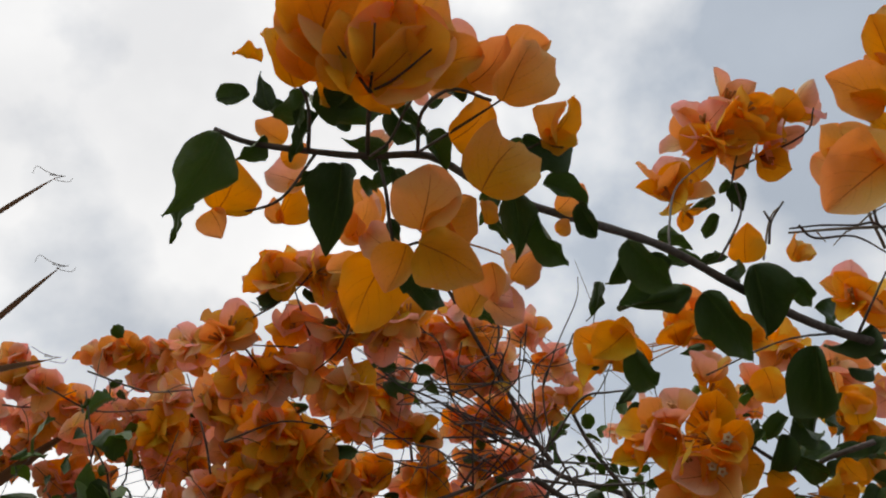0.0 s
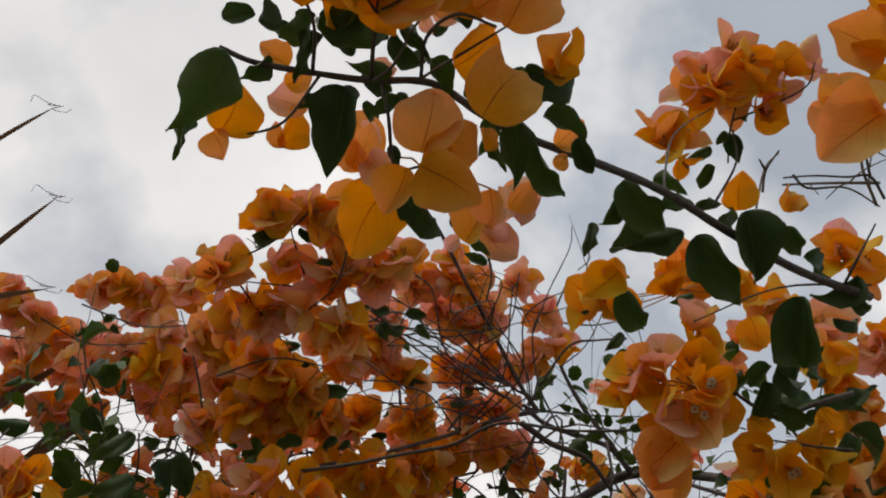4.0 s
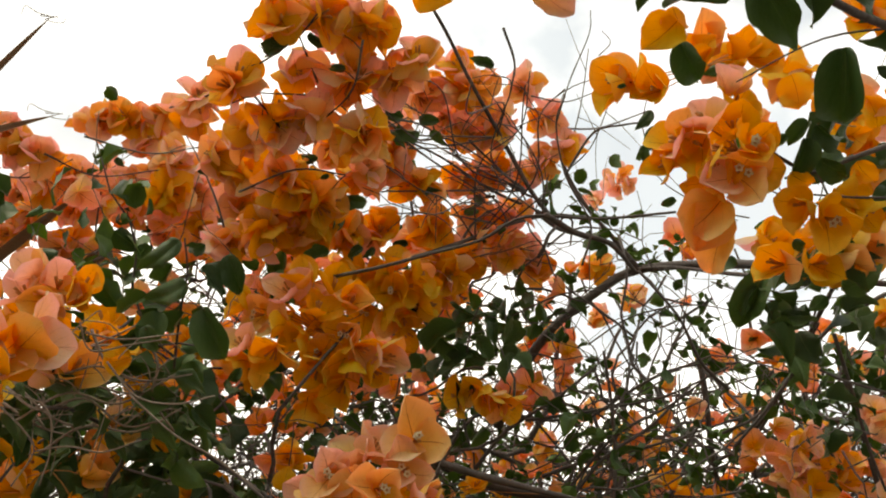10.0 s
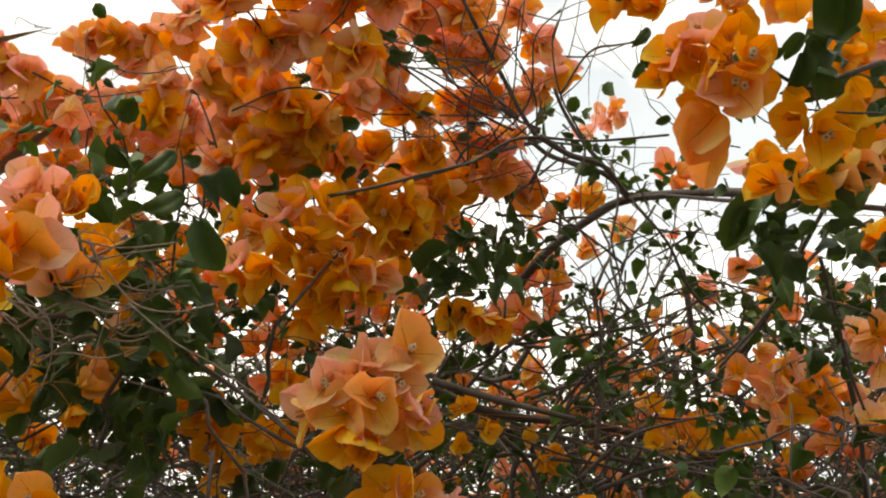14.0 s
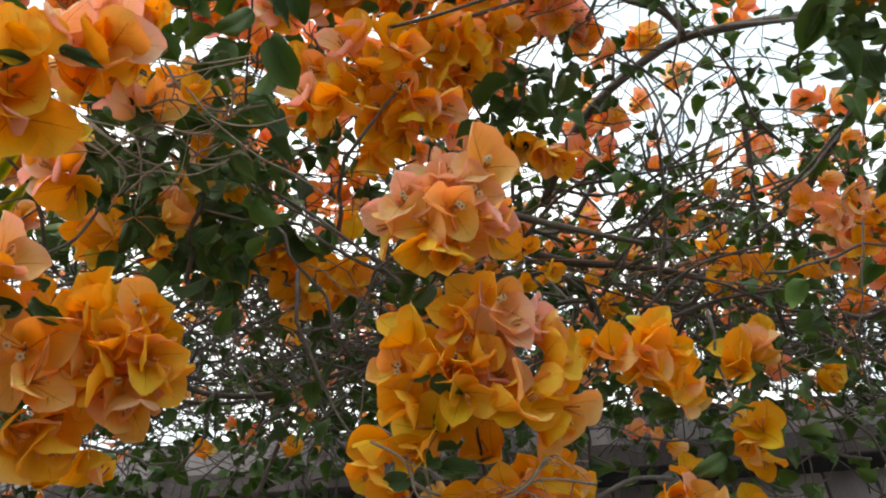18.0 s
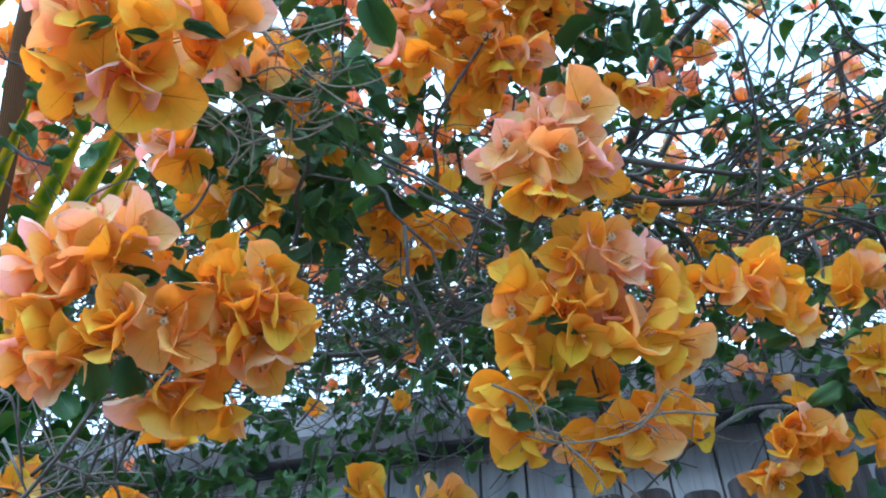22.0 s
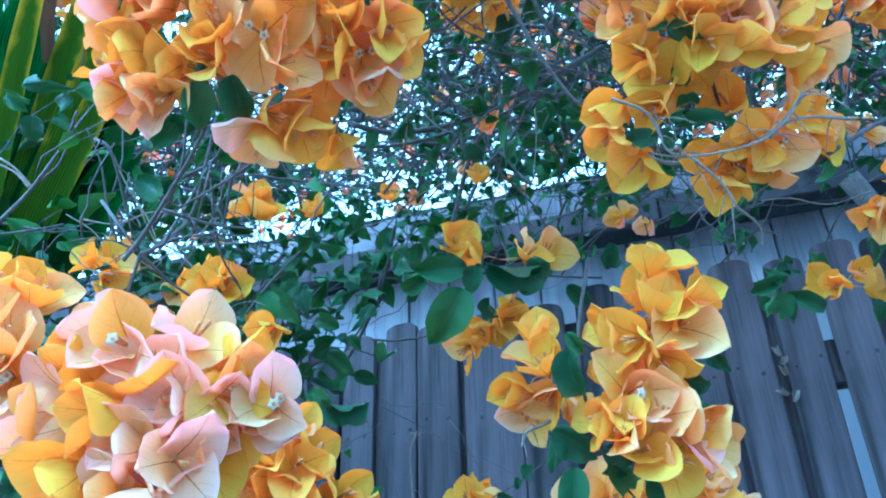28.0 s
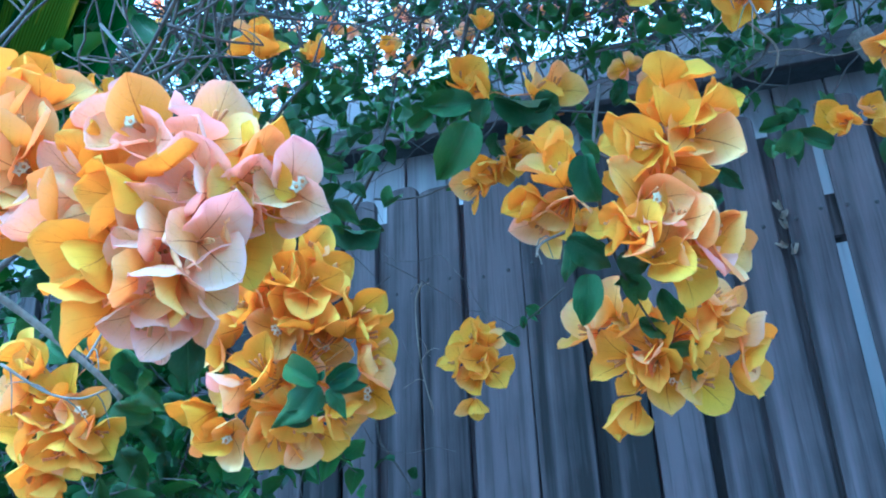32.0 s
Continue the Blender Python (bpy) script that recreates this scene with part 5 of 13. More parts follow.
leaf(spray, 0.557, 0.858, 1.996, -0.029, 0.01, -0.035, -0.728, -0.493, 0.476, 1.14, 11)
leaf(spray, 0.403, 0.732, 1.859, 0.008, -0.007, -0.045, 0.639, -0.736, 0.224, 0.95, 2)
leaf(spray, 0.527, 0.843, 1.962, 0.001, 0.021, 0.024, -0.48, -0.642, 0.598, 1.07, 11)
leaf(spray, 0.414, 0.714, 1.897, -0.041, -0.017, -0.007, 0.407, -0.907, -0.111, 1.15, 2)
leaf(spray, 0.455, 0.754, 1.927, 0.025, -0.002, -0.03, 0.617, -0.567, 0.545, 1.19, 2)
leaf(spray, 0.53, 0.891, 1.985, -0.031, -0.009, 0, -0.263, 0.89, -0.372, 1.02, 4)
leaf(spray, 0.525, 0.907, 1.971, 0.034, 0.012, 0.03, -0.285, -0.726, 0.625, 1.03, 1)
leaf(spray, 0.514, 0.74, 1.889, 0.03, 0, -0.029, 0.21, -0.953, 0.219, 1.11, 9)
leaf(spray, 0.584, 0.806, 2.001, 0.025, -0.015, -0.014, -0.053, -0.727, 0.684, 1.14, 7)
leaf(spray, 0.426, 0.746, 1.923, -0.033, -0.019, 0.03, 0.614, -0.764, 0.199, 0.92, 11)
leaf(spray, 0.453, 0.846, 1.906, 0.005, 0.021, -0.04, 0.319, -0.853, -0.414, 0.92, 11)
leaf(spray, 0.573, 0.81, 1.971, 0.015, 0.013, -0.034, 0.446, -0.884, -0.14, 1.00, 8)
leaf(spray, 0.511, 0.778, 1.945, -0.001, -0.03, -0.016, -0.556, -0.383, 0.737, 1.11, 8)
leaf(spray, 0.532, 0.793, 1.97, 0.013, -0.023, -0.028, 0.34, -0.637, 0.692, 1.16, 3)
leaf(spray, 0.427, 0.785, 1.941, -0.04, 0.017, 0, -0.192, -0.481, 0.855, 1.10, 1)
leaf(spray, 0.56, 0.783, 1.966, 0.021, 0.028, 0.011, 0.554, -0.63, 0.545, 1.02, 0)
branch(spray, 0.0040, 0.0025, (0.542, 0.603, 1.875), (0.457, 0.597, 1.879), (0.383, 0.618, 1.925), (0.354, 0.697, 2.052), (0.322, 0.798, 2.225), (0.302, 0.882, 2.349))
branch(spray, 0.0024, 0.0012, (0.314, 0.346, 1.718), (0.283, 0.355, 1.712), (0.25, 0.364, 1.706), (0.209, 0.344, 1.719), (0.191, 0.325, 1.731))
branch(spray, 0.0012, 0.0008, (0.303, 0.373, 1.677), (0.273, 0.372, 1.677), (0.241, 0.37, 1.679), mat=STEM, name="stem")
branch(spray, 0.0015, 0.0010, (0.388, 0.53, 1.803), (0.335, 0.465, 1.784), (0.264, 0.373, 1.724))

# ---- the flowering canopy behind ----

spray = thing("bougainvillea_spray", "canopy of orange and pink bougainvillea clusters on thin dark twigs", "flowering branch", "flowering canopy")
round_cluster(spray, -0.234, 0.326, 2.024, 0.021, 6, 0.30, 122)
round_cluster(spray, -0.186, 0.33, 2.046, 0.022, 6, 0.40, 123)
round_cluster(spray, -0.135, 0.338, 2.041, 0.025, 7, 0.60, 124)
round_cluster(spray, -0.08, 0.368, 2.022, 0.012, 3, 0.50, 125)
round_cluster(spray, -0.282, 0.385, 1.987, 0.023, 5, 0.50, 126)
round_cluster(spray, -0.219, 0.39, 2.031, 0.012, 3, 0.30, 127)
round_cluster(spray, -0.157, 0.395, 2.029, 0.027, 7, 0.60, 128)
round_cluster(spray, -0.11, 0.398, 2.027, 0.012, 4, 0.50, 129)
round_cluster(spray, -0.359, 0.445, 2.091, 0.016, 4, 0.90, 130)
round_cluster(spray, -0.202, 0.432, 1.993, 0.019, 5, 0.80, 131)
round_cluster(spray, -0.241, 0.437, 1.99, 0.022, 6, 0.60, 132)
round_cluster(spray, -0.142, 0.445, 1.973, 0.022, 6, 0.30, 133)
round_cluster(spray, -0.287, 0.462, 2.022, 0.019, 6, 0.80, 134)
round_cluster(spray, -0.471, 0.549, 2.297, 0.023, 5, 0.80, 135)
round_cluster(spray, -0.423, 0.541, 2.267, 0.016, 4, 0.80, 136)
round_cluster(spray, -0.575, 0.559, 2.29, 0.028, 6, 0.60, 137)
round_cluster(spray, -0.529, 0.544, 2.276, 0.012, 3, 0.40, 138)
round_cluster(spray, -0.494, 0.582, 2.265, 0.012, 4, 0.50, 139)
round_cluster(spray, -0.348, 0.526, 2.099, 0.017, 6, 0.40, 140)
round_cluster(spray, -0.437, 0.572, 2.188, 0.012, 4, 0.70, 141)
round_cluster(spray, -0.519, 0.567, 2.286, 0.012, 3, 0.60, 142)
round_cluster(spray, -0.082, 0.511, 2.286, 0.027, 7, 0.90, 143)
round_cluster(spray, -0.009, 0.512, 2.286, 0.033, 7, 0.50, 144)
round_cluster(spray, -0.03, 0.483, 2.304, 0.012, 3, 0.40, 145)
round_cluster(spray, 0.086, 0.549, 2.381, 0.021, 5, 0.80, 146)
round_cluster(spray, 0.126, 0.604, 2.382, 0.024, 6, 0.70, 147)
round_cluster(spray, 0.154, 0.628, 2.332, 0.014, 4, 0.50, 148)
round_cluster(spray, 0.036, 0.579, 2.303, 0.030, 7, 0.80, 149)
round_cluster(spray, -0.008, 0.59, 2.296, 0.026, 6, 0.70, 150)
round_cluster(spray, -0.044, 0.567, 2.31, 0.021, 5, 0.70, 151)
round_cluster(spray, -0.126, 0.576, 2.187, 0.031, 8, 0.60, 152)
round_cluster(spray, -0.086, 0.62, 2.182, 0.023, 6, 0.50, 153)
round_cluster(spray, -0.162, 0.57, 2.131, 0.025, 7, 0.70, 154)
round_cluster(spray, -0.194, 0.519, 2.104, 0.016, 5, 0.60, 155)
round_cluster(spray, 0.029, 0.658, 2.313, 0.027, 7, 0.60, 156)
round_cluster(spray, 0.088, 0.68, 2.334, 0.019, 5, 0.70, 157)
round_cluster(spray, -0.017, 0.673, 2.303, 0.023, 6, 0.70, 158)
round_cluster(spray, 0.116, 0.664, 2.344, 0.014, 4, 0.60, 159)
round_cluster(spray, -0.118, 0.541, 2.208, 0.015, 5, 0.80, 160)
round_cluster(spray, -0.252, 0.534, 2.035, 0.032, 9, 0.20, 161)
round_cluster(spray, -0.214, 0.573, 2.046, 0.030, 9, 0.10, 162)
round_cluster(spray, -0.307, 0.55, 2.084, 0.020, 7, 0.50, 163)
round_cluster(spray, -0.281, 0.597, 2.031, 0.030, 9, 0.20, 164)
round_cluster(spray, -0.229, 0.614, 2.044, 0.023, 8, 0.10, 165)
round_cluster(spray, -0.327, 0.606, 2.108, 0.021, 6, 0.40, 166)
round_cluster(spray, -0.186, 0.64, 2.087, 0.021, 7, 0.20, 167)
round_cluster(spray, -0.151, 0.665, 2.13, 0.023, 7, 0.30, 168)
round_cluster(spray, -0.338, 0.626, 2.036, 0.016, 6, 0.20, 169)
round_cluster(spray, 0.002, 0.742, 2.295, 0.024, 6, 0.50, 170)
round_cluster(spray, -0.071, 0.692, 2.173, 0.024, 7, 0.30, 171)
round_cluster(spray, -0.019, 0.755, 2.192, 0.030, 8, 0.30, 172)
round_cluster(spray, 0.04, 0.79, 2.264, 0.024, 7, 0.50, 173)
round_cluster(spray, 0.093, 0.802, 2.281, 0.019, 6, 0.60, 174)
round_cluster(spray, 0.107, 0.826, 2.266, 0.012, 3, 0.60, 175)
round_cluster(spray, -0.046, 0.722, 2.095, 0.019, 6, 0.30, 176)
round_cluster(spray, 0.06, 0.745, 2.317, 0.019, 5, 0.50, 177)
round_cluster(spray, -0.688, 0.664, 2.307, 0.037, 8, 0.50, 178)
round_cluster(spray, -0.642, 0.661, 2.309, 0.014, 4, 0.70, 179)
round_cluster(spray, -0.74, 0.731, 2.324, 0.019, 5, 0.90, 180)
round_cluster(spray, -0.704, 0.554, 2.258, 0.012, 4, 0.90, 181)
round_cluster(spray, -0.695, 0.579, 2.242, 0.012, 4, 0.50, 182)
round_cluster(spray, -0.653, 0.588, 2.237, 0.012, 3, 0.70, 183)
round_cluster(spray, -0.449, 0.615, 2.161, 0.023, 7, 0.10, 184)
round_cluster(spray, -0.536, 0.654, 2.255, 0.017, 5, 0.80, 185)
round_cluster(spray, -0.505, 0.639, 2.264, 0.012, 4, 0.80, 186)
round_cluster(spray, -0.451, 0.632, 2.269, 0.013, 4, 0.80, 187)
round_cluster(spray, -0.626, 0.724, 2.329, 0.024, 6, 0.90, 188)
round_cluster(spray, -0.578, 0.732, 2.323, 0.015, 5, 0.90, 189)
round_cluster(spray, -0.684, 0.784, 2.291, 0.034, 8, 0.90, 190)
round_cluster(spray, -0.627, 0.796, 2.283, 0.024, 6, 0.90, 191)
round_cluster(spray, -0.765, 0.73, 2.383, 0.016, 5, 0.80, 192)
round_cluster(spray, -0.696, 0.755, 2.367, 0.026, 6, 0.80, 193)
round_cluster(spray, -0.774, 0.763, 2.303, 0.019, 5, 0.80, 194)
round_cluster(spray, -0.449, 0.732, 2.265, 0.023, 6, 0.80, 195)
round_cluster(spray, -0.512, 0.765, 2.303, 0.015, 5, 0.80, 196)
round_cluster(spray, -0.449, 0.685, 2.294, 0.023, 6, 0.80, 197)
round_cluster(spray, -0.606, 0.675, 2.359, 0.012, 4, 0.90, 198)
round_cluster(spray, -0.835, 0.682, 2.354, 0.034, 7, 0.80, 199)
round_cluster(spray, -0.827, 0.779, 2.293, 0.029, 7, 0.80, 200)
round_cluster(spray, -0.855, 0.73, 2.324, 0.034, 7, 0.80, 201)
branch(spray, 0.0042, 0.0020, (0.122, 0.727, 2.281), (0.092, 0.685, 2.284), (0.043, 0.59, 2.273), (-0.007, 0.487, 2.243), (-0.043, 0.394, 2.183), (-0.071, 0.322, 2.11))
branch(spray, 0.0040, 0.0020, (0.122, 0.727, 2.281), (0.052, 0.71, 2.22), (-0.02, 0.706, 2.164), (-0.086, 0.686, 2.093), (-0.158, 0.659, 2.016), (-0.19, 0.641, 1.979))
branch(spray, 0.0055, 0.0040, (0.302, 0.882, 2.349), (0.262, 0.847, 2.371), (0.192, 0.804, 2.339), (0.141, 0.766, 2.304), (0.104, 0.725, 2.282))
branch(spray, 0.0050, 0.0020, (0.302, 0.882, 2.349), (0.262, 0.839, 2.376), (0.211, 0.787, 2.409), (0.171, 0.726, 2.447), (0.156, 0.665, 2.486), (0.187, 0.651, 2.613))
branch(spray, 0.0025, 0.0010, (0.113, 0.726, 2.282), (0.026, 0.665, 2.249), (-0.053, 0.598, 2.232), (-0.115, 0.528, 2.158), (-0.145, 0.462, 2.081))
branch(spray, 0.0025, 0.0010, (0.113, 0.726, 2.282), (0.231, 0.802, 2.399), (0.408, 0.903, 2.573))
branch(spray, 0.0020, 0.0010, (0.156, 0.665, 2.486), (0.233, 0.666, 2.485), (0.275, 0.562, 2.314))
branch(spray, 0.0015, 0.0006, (-0.193, 0.408, 2.02), (-0.212, 0.352, 2.032), (-0.219, 0.33, 2.046), mat=STEM, name="stem")
branch(spray, 0.0018, 0.0008, (-0.338, 0.619, 2.04), (-0.358, 0.584, 2.086), (-0.389, 0.552, 2.142), (-0.42, 0.546, 2.205), mat=STEM, name="stem")
branch(spray, 0.0016, 0.0008, (-0.615, 0.738, 2.26), (-0.595, 0.678, 2.263), (-0.575, 0.608, 2.283), (-0.602, 0.574, 2.281), mat=STEM, name="stem")
branch(spray, 0.0012, 0.0006, (-0.177, 0.414, 2.017), (-0.252, 0.403, 1.999), (-0.273, 0.393, 1.982), mat=STEM, name="stem")
dry_twig(spray, 202, 0.050, (-0.115, 0.528, 2.158), (-0.036, 0.62, 2.218), (0.053, 0.688, 2.234), mat=BARK)
dry_twig(spray, 203, 0.050, (-0.119, 0.488, 2.124), (-0.069, 0.542, 2.208), (-0.002, 0.62, 2.218), mat=BARK)
dry_twig(spray, 204, 0.050, (0.083, 0.685, 2.284), (0.035, 0.665, 2.249), (-0.036, 0.613, 2.223), mat=BARK)
dry_twig(spray, 205, 0.050, (0.113, 0.718, 2.287), (0.135, 0.648, 2.354), (0.157, 0.608, 2.403), mat=BARK)
dry_twig(spray, 206, 0.050, (0.035, 0.71, 2.22), (-0.053, 0.67, 2.186), (-0.135, 0.645, 2.143), mat=BARK)
dry_twig(spray, 207, 0.050, (0.017, 0.665, 2.249), (-0.07, 0.627, 2.178), (-0.147, 0.594, 2.116), mat=BARK)
dry_twig(spray, 208, 0.050, (-0.01, 0.577, 2.245), (0.075, 0.689, 2.293), (0.096, 0.743, 2.294), mat=BARK)
dry_twig(spray, 209, 0.050, (0.034, 0.582, 2.266), (-0.016, 0.548, 2.194), (-0.093, 0.516, 2.133), (-0.13, 0.477, 2.099), mat=STEM)
dry_twig(spray, 210, 0.050, (0.05, 0.695, 2.194), (0.023, 0.61, 2.114), (0.006, 0.566, 2.025), (-0.008, 0.521, 1.969), mat=STEM)
dry_twig(spray, 211, 0.050, (0.102, 0.685, 2.201), (0.088, 0.581, 2.137), (0.048, 0.492, 2.081), (0.018, 0.455, 2.023), mat=STEM)
dry_twig(spray, 212, 0.050, (0.034, 0.582, 2.266), (0.035, 0.492, 2.181), (-0.018, 0.463, 2.075), (-0.017, 0.405, 2.023), mat=STEM)
dry_twig(spray, 213, 0.050, (0.05, 0.695, 2.194), (-0.013, 0.624, 2.136), (-0.063, 0.6, 2.06), (-0.119, 0.56, 2.02), mat=STEM)
dry_twig(spray, 214, 0.050, (0.077, 0.652, 2.222), (-0.032, 0.541, 2.161), (-0.081, 0.498, 2.075), (-0.111, 0.447, 2.025), mat=STEM)
dry_twig(spray, 215, 0.050, (0.102, 0.685, 2.201), (0.036, 0.593, 2.122), (0.011, 0.525, 2.045), (-0.024, 0.49, 1.98), mat=STEM)
dry_twig(spray, 216, 0.050, (0.077, 0.652, 2.222), (0.02, 0.579, 2.195), (0.047, 0.475, 2.197), (0.017, 0.447, 2.169), mat=STEM)
dry_twig(spray, 217, 0.050, (0.077, 0.652, 2.222), (-0.029, 0.558, 2.14), (-0.037, 0.501, 2.052), (-0.091, 0.468, 1.984), mat=STEM)
dry_twig(spray, 218, 0.050, (0.05, 0.695, 2.194), (0.055, 0.635, 2.115), (0.087, 0.566, 2.056), (0.079, 0.544, 1.996), mat=STEM)
dry_twig(spray, 219, 0.050, (-0.002, 0.715, 2.182), (0.002, 0.591, 2.185), (0.058, 0.522, 2.163), (0.068, 0.442, 2.167), mat=STEM)
dry_twig(spray, 220, 0.050, (-0.002, 0.715, 2.182), (-0.044, 0.61, 2.113), (-0.082, 0.547, 2.033), (-0.118, 0.491, 1.985), mat=STEM)
dry_twig(spray, 221, 0.050, (-0.002, 0.715, 2.182), (0.075, 0.586, 2.125), (0.072, 0.471, 2.076), (0.094, 0.413, 2.026), mat=STEM)
dry_twig(spray, 222, 0.050, (0.034, 0.582, 2.266), (-0.049, 0.557, 2.186), (-0.066, 0.5, 2.138), (-0.101, 0.458, 2.104), mat=STEM)
dry_twig(spray, 223, 0.050, (-0.002, 0.715, 2.182), (0.054, 0.608, 2.16), (0.059, 0.492, 2.154), (0.058, 0.446, 2.127), mat=STEM)
dry_twig(spray, 224, 0.050, (0.077, 0.652, 2.222), (-0.021, 0.574, 2.159), (-0.049, 0.458, 2.134), (-0.09, 0.417, 2.089), mat=STEM)
dry_twig(spray, 225, 0.030, (-0.312, 0.387, 2.021), (-0.266, 0.372, 1.996), (-0.213, 0.342, 2.003), (-0.188, 0.318, 2.018), mat=STEM)
dry_twig(spray, 226, 0.030, (-0.266, 0.393, 1.982), (-0.245, 0.428, 1.984), (-0.222, 0.482, 2.009), mat=STEM)
dry_twig(spray, 227, 0.030, (-0.138, 0.343, 2.002), (-0.152, 0.394, 1.982), (-0.195, 0.438, 1.99), mat=STEM)
dry_twig(spray, 228, 0.030, (-0.201, 0.454, 2.027), (-0.149, 0.474, 2.038), (-0.094, 0.468, 2.077), mat=STEM)
dry_twig(spray, 229, 0.030, (-0.411, 0.473, 2.132), (-0.317, 0.418, 2.049), (-0.272, 0.372, 1.996), mat=STEM)
dry_twig(spray, 230, 0.030, (-0.567, 0.545, 2.205), (-0.47, 0.558, 2.173), (-0.374, 0.518, 2.104), mat=STEM)
dry_twig(spray, 231, 0.030, (-0.297, 0.522, 1.984), (-0.225, 0.491, 1.98), (-0.168, 0.506, 1.994), mat=STEM)
dry_twig(spray, 232, 0.030, (-0.625, 0.565, 2.192), (-0.56, 0.602, 2.192), (-0.444, 0.565, 2.133), mat=STEM)
dry_twig(spray, 233, 0.120, (0.171, 0.726, 2.447), (0.211, 0.65, 2.554), (0.236, 0.577, 2.659), mat=STEM)
dry_twig(spray, 234, 0.100, (0.171, 0.734, 2.442), (0.222, 0.692, 2.469), (0.264, 0.605, 2.523), mat=STEM)
dry_twig(spray, 235, 0.050, (-0.744, 0.637, 2.265), (-0.691, 0.638, 2.264), (-0.628, 0.616, 2.278), mat=STEM)
leaf(spray, -0.217, 0.346, 2.024, -0.042, 0.019, -0.012, 0.023, -0.499, -0.866, 0.80, 7)
leaf(spray, -0.222, 0.338, 2.041, 0.026, -0.003, 0.002, 0.035, -0.272, -0.962, 0.80, 6)
leaf(spray, -0.203, 0.346, 2.036, 0.019, 0.014, -0.009, -0.173, -0.339, -0.925, 0.80, 5)
leaf(spray, -0.162, 0.383, 2.024, -0.029, 0, 0, 0.002, -0.493, -0.87, 0.70, 4)
leaf(spray, -0.123, 0.462, 2.081, 0.025, 0.006, -0.004, -0.086, -0.253, -0.964, 1.20, 7)
leaf(spray, -0.109, 0.481, 2.081, 0.032, 0.016, -0.01, -0.215, -0.155, -0.964, 1.00, 11)
leaf(spray, -0.117, 0.488, 2.077, 0.022, 0.015, -0.01, 0.179, -0.69, -0.702, 1.00, 4)
leaf(spray, -0.142, 0.472, 2.086, 0.018, -0.006, 0.004, 0.068, -0.381, -0.922, 1.00, 3)
leaf(spray, -0.067, 0.504, 2.114, 0.022, 0.013, -0.008, -0.061, -0.451, -0.89, 1.00, 2)
leaf(spray, -0.082, 0.491, 2.122, 0.03, -0.003, 0.002, 0.021, -0.391, -0.92, 1.00, 6)
leaf(spray, 0.026, 0.466, 2.256, -0.038, -0.009, 0.005, -0.012, -0.488, -0.873, 0.80, 3)
leaf(spray, -0.352, 0.537, 2.092, 0.026, -0.006, 0.004, 0.095, -0.218, -0.971, 1.00, 7)
leaf(spray, -0.374, 0.54, 2.09, 0.026, 0.007, -0.004, -0.053, -0.366, -0.929, 1.00, 2)
leaf(spray, -0.187, 0.576, 2.068, 0.041, 0.007, -0.004, -0.039, -0.339, -0.94, 0.80, 5)
leaf(spray, -0.187, 0.576, 2.068, 0.022, 0.019, -0.012, 0.031, -0.557, -0.83, 1.00, 10)
leaf(spray, -0.195, 0.614, 2.044, 0.011, -0.019, 0.012, 0.117, -0.479, -0.87, 1.00, 11)
leaf(spray, -0.197, 0.615, 1.996, -0.04, 0.012, -0.008, -0.096, -0.744, -0.661, 0.90, 3)
leaf(spray, -0.156, 0.623, 2.015, -0.03, 0.009, -0.006, -0.102, -0.749, -0.655, 1.00, 8)
leaf(spray, -0.141, 0.623, 2.015, -0.015, 0.012, -0.008, 0.048, -0.493, -0.869, 1.00, 1)
leaf(spray, -0.1, 0.654, 2.078, -0.024, 0.006, -0.004, 0.011, -0.511, -0.859, 1.00, 11)
leaf(spray, -0.209, 0.51, 2.051, -0.025, 0.003, -0.002, 0.02, -0.415, -0.91, 1.00, 5)
leaf(spray, -0.195, 0.528, 2.039, -0.011, 0.006, -0.004, 0.087, -0.417, -0.905, 1.00, 6)
leaf(spray, -0.606, 0.634, 2.267, 0.018, -0.005, 0.003, 0.076, -0.336, -0.939, 1.20, 2)
leaf(spray, -0.575, 0.61, 2.282, 0.018, -0.009, 0.006, 0.154, -0.291, -0.944, 1.20, 7)
leaf(spray, -0.562, 0.616, 2.278, 0.015, 0.009, -0.006, 0.078, -0.619, -0.782, 1.20, 9)
leaf(spray, -0.086, 0.618, 2.16, 0.033, -0.003, 0.002, 0.05, -0.137, -0.989, 0.80, 4)
leaf(spray, -0.018, 0.695, 2.23, 0.027, -0.007, 0.005, 0.014, -0.502, -0.865, 1.00, 11)
leaf(spray, 0.137, 0.705, 2.342, 0.019, 0.008, -0.005, -0.058, -0.429, -0.901, 1.00, 8)
leaf(spray, -0.505, 0.706, 2.222, -0.018, 0.011, -0.007, 0.139, -0.361, -0.922, 1.00, 4)
leaf(spray, -0.479, 0.692, 2.231, 0.026, 0.011, -0.007, 0.049, -0.609, -0.792, 1.00, 11)

# ---- full orange heads under the canopy ----

spray = thing("bougainvillea_spray", "dense orange bougainvillea head with small cream flowers", "flowering branch", "bougainvillea sprays")
c = Cluster(spray, (-0.195, 0.661, 1.885), 236)
c.floret(-0.236, 0.608, 1.903, -0.239, -0.892, -0.384, 2, 1.07)
c.floret(-0.274, 0.637, 1.893, -0.28, -0.631, -0.723, 1, 0.98, 0.95, True)
c.floret(-0.198, 0.668, 1.849, -0.077, -0.562, -0.824, 0, 1.04, 0.95, True)
c.floret(-0.168, 0.644, 1.863, -0.058, -0.614, -0.787, 0, 0.93, 0.95, True)
c.floret(-0.158, 0.61, 1.882, 0.366, -0.854, -0.37, 1, 1.05)
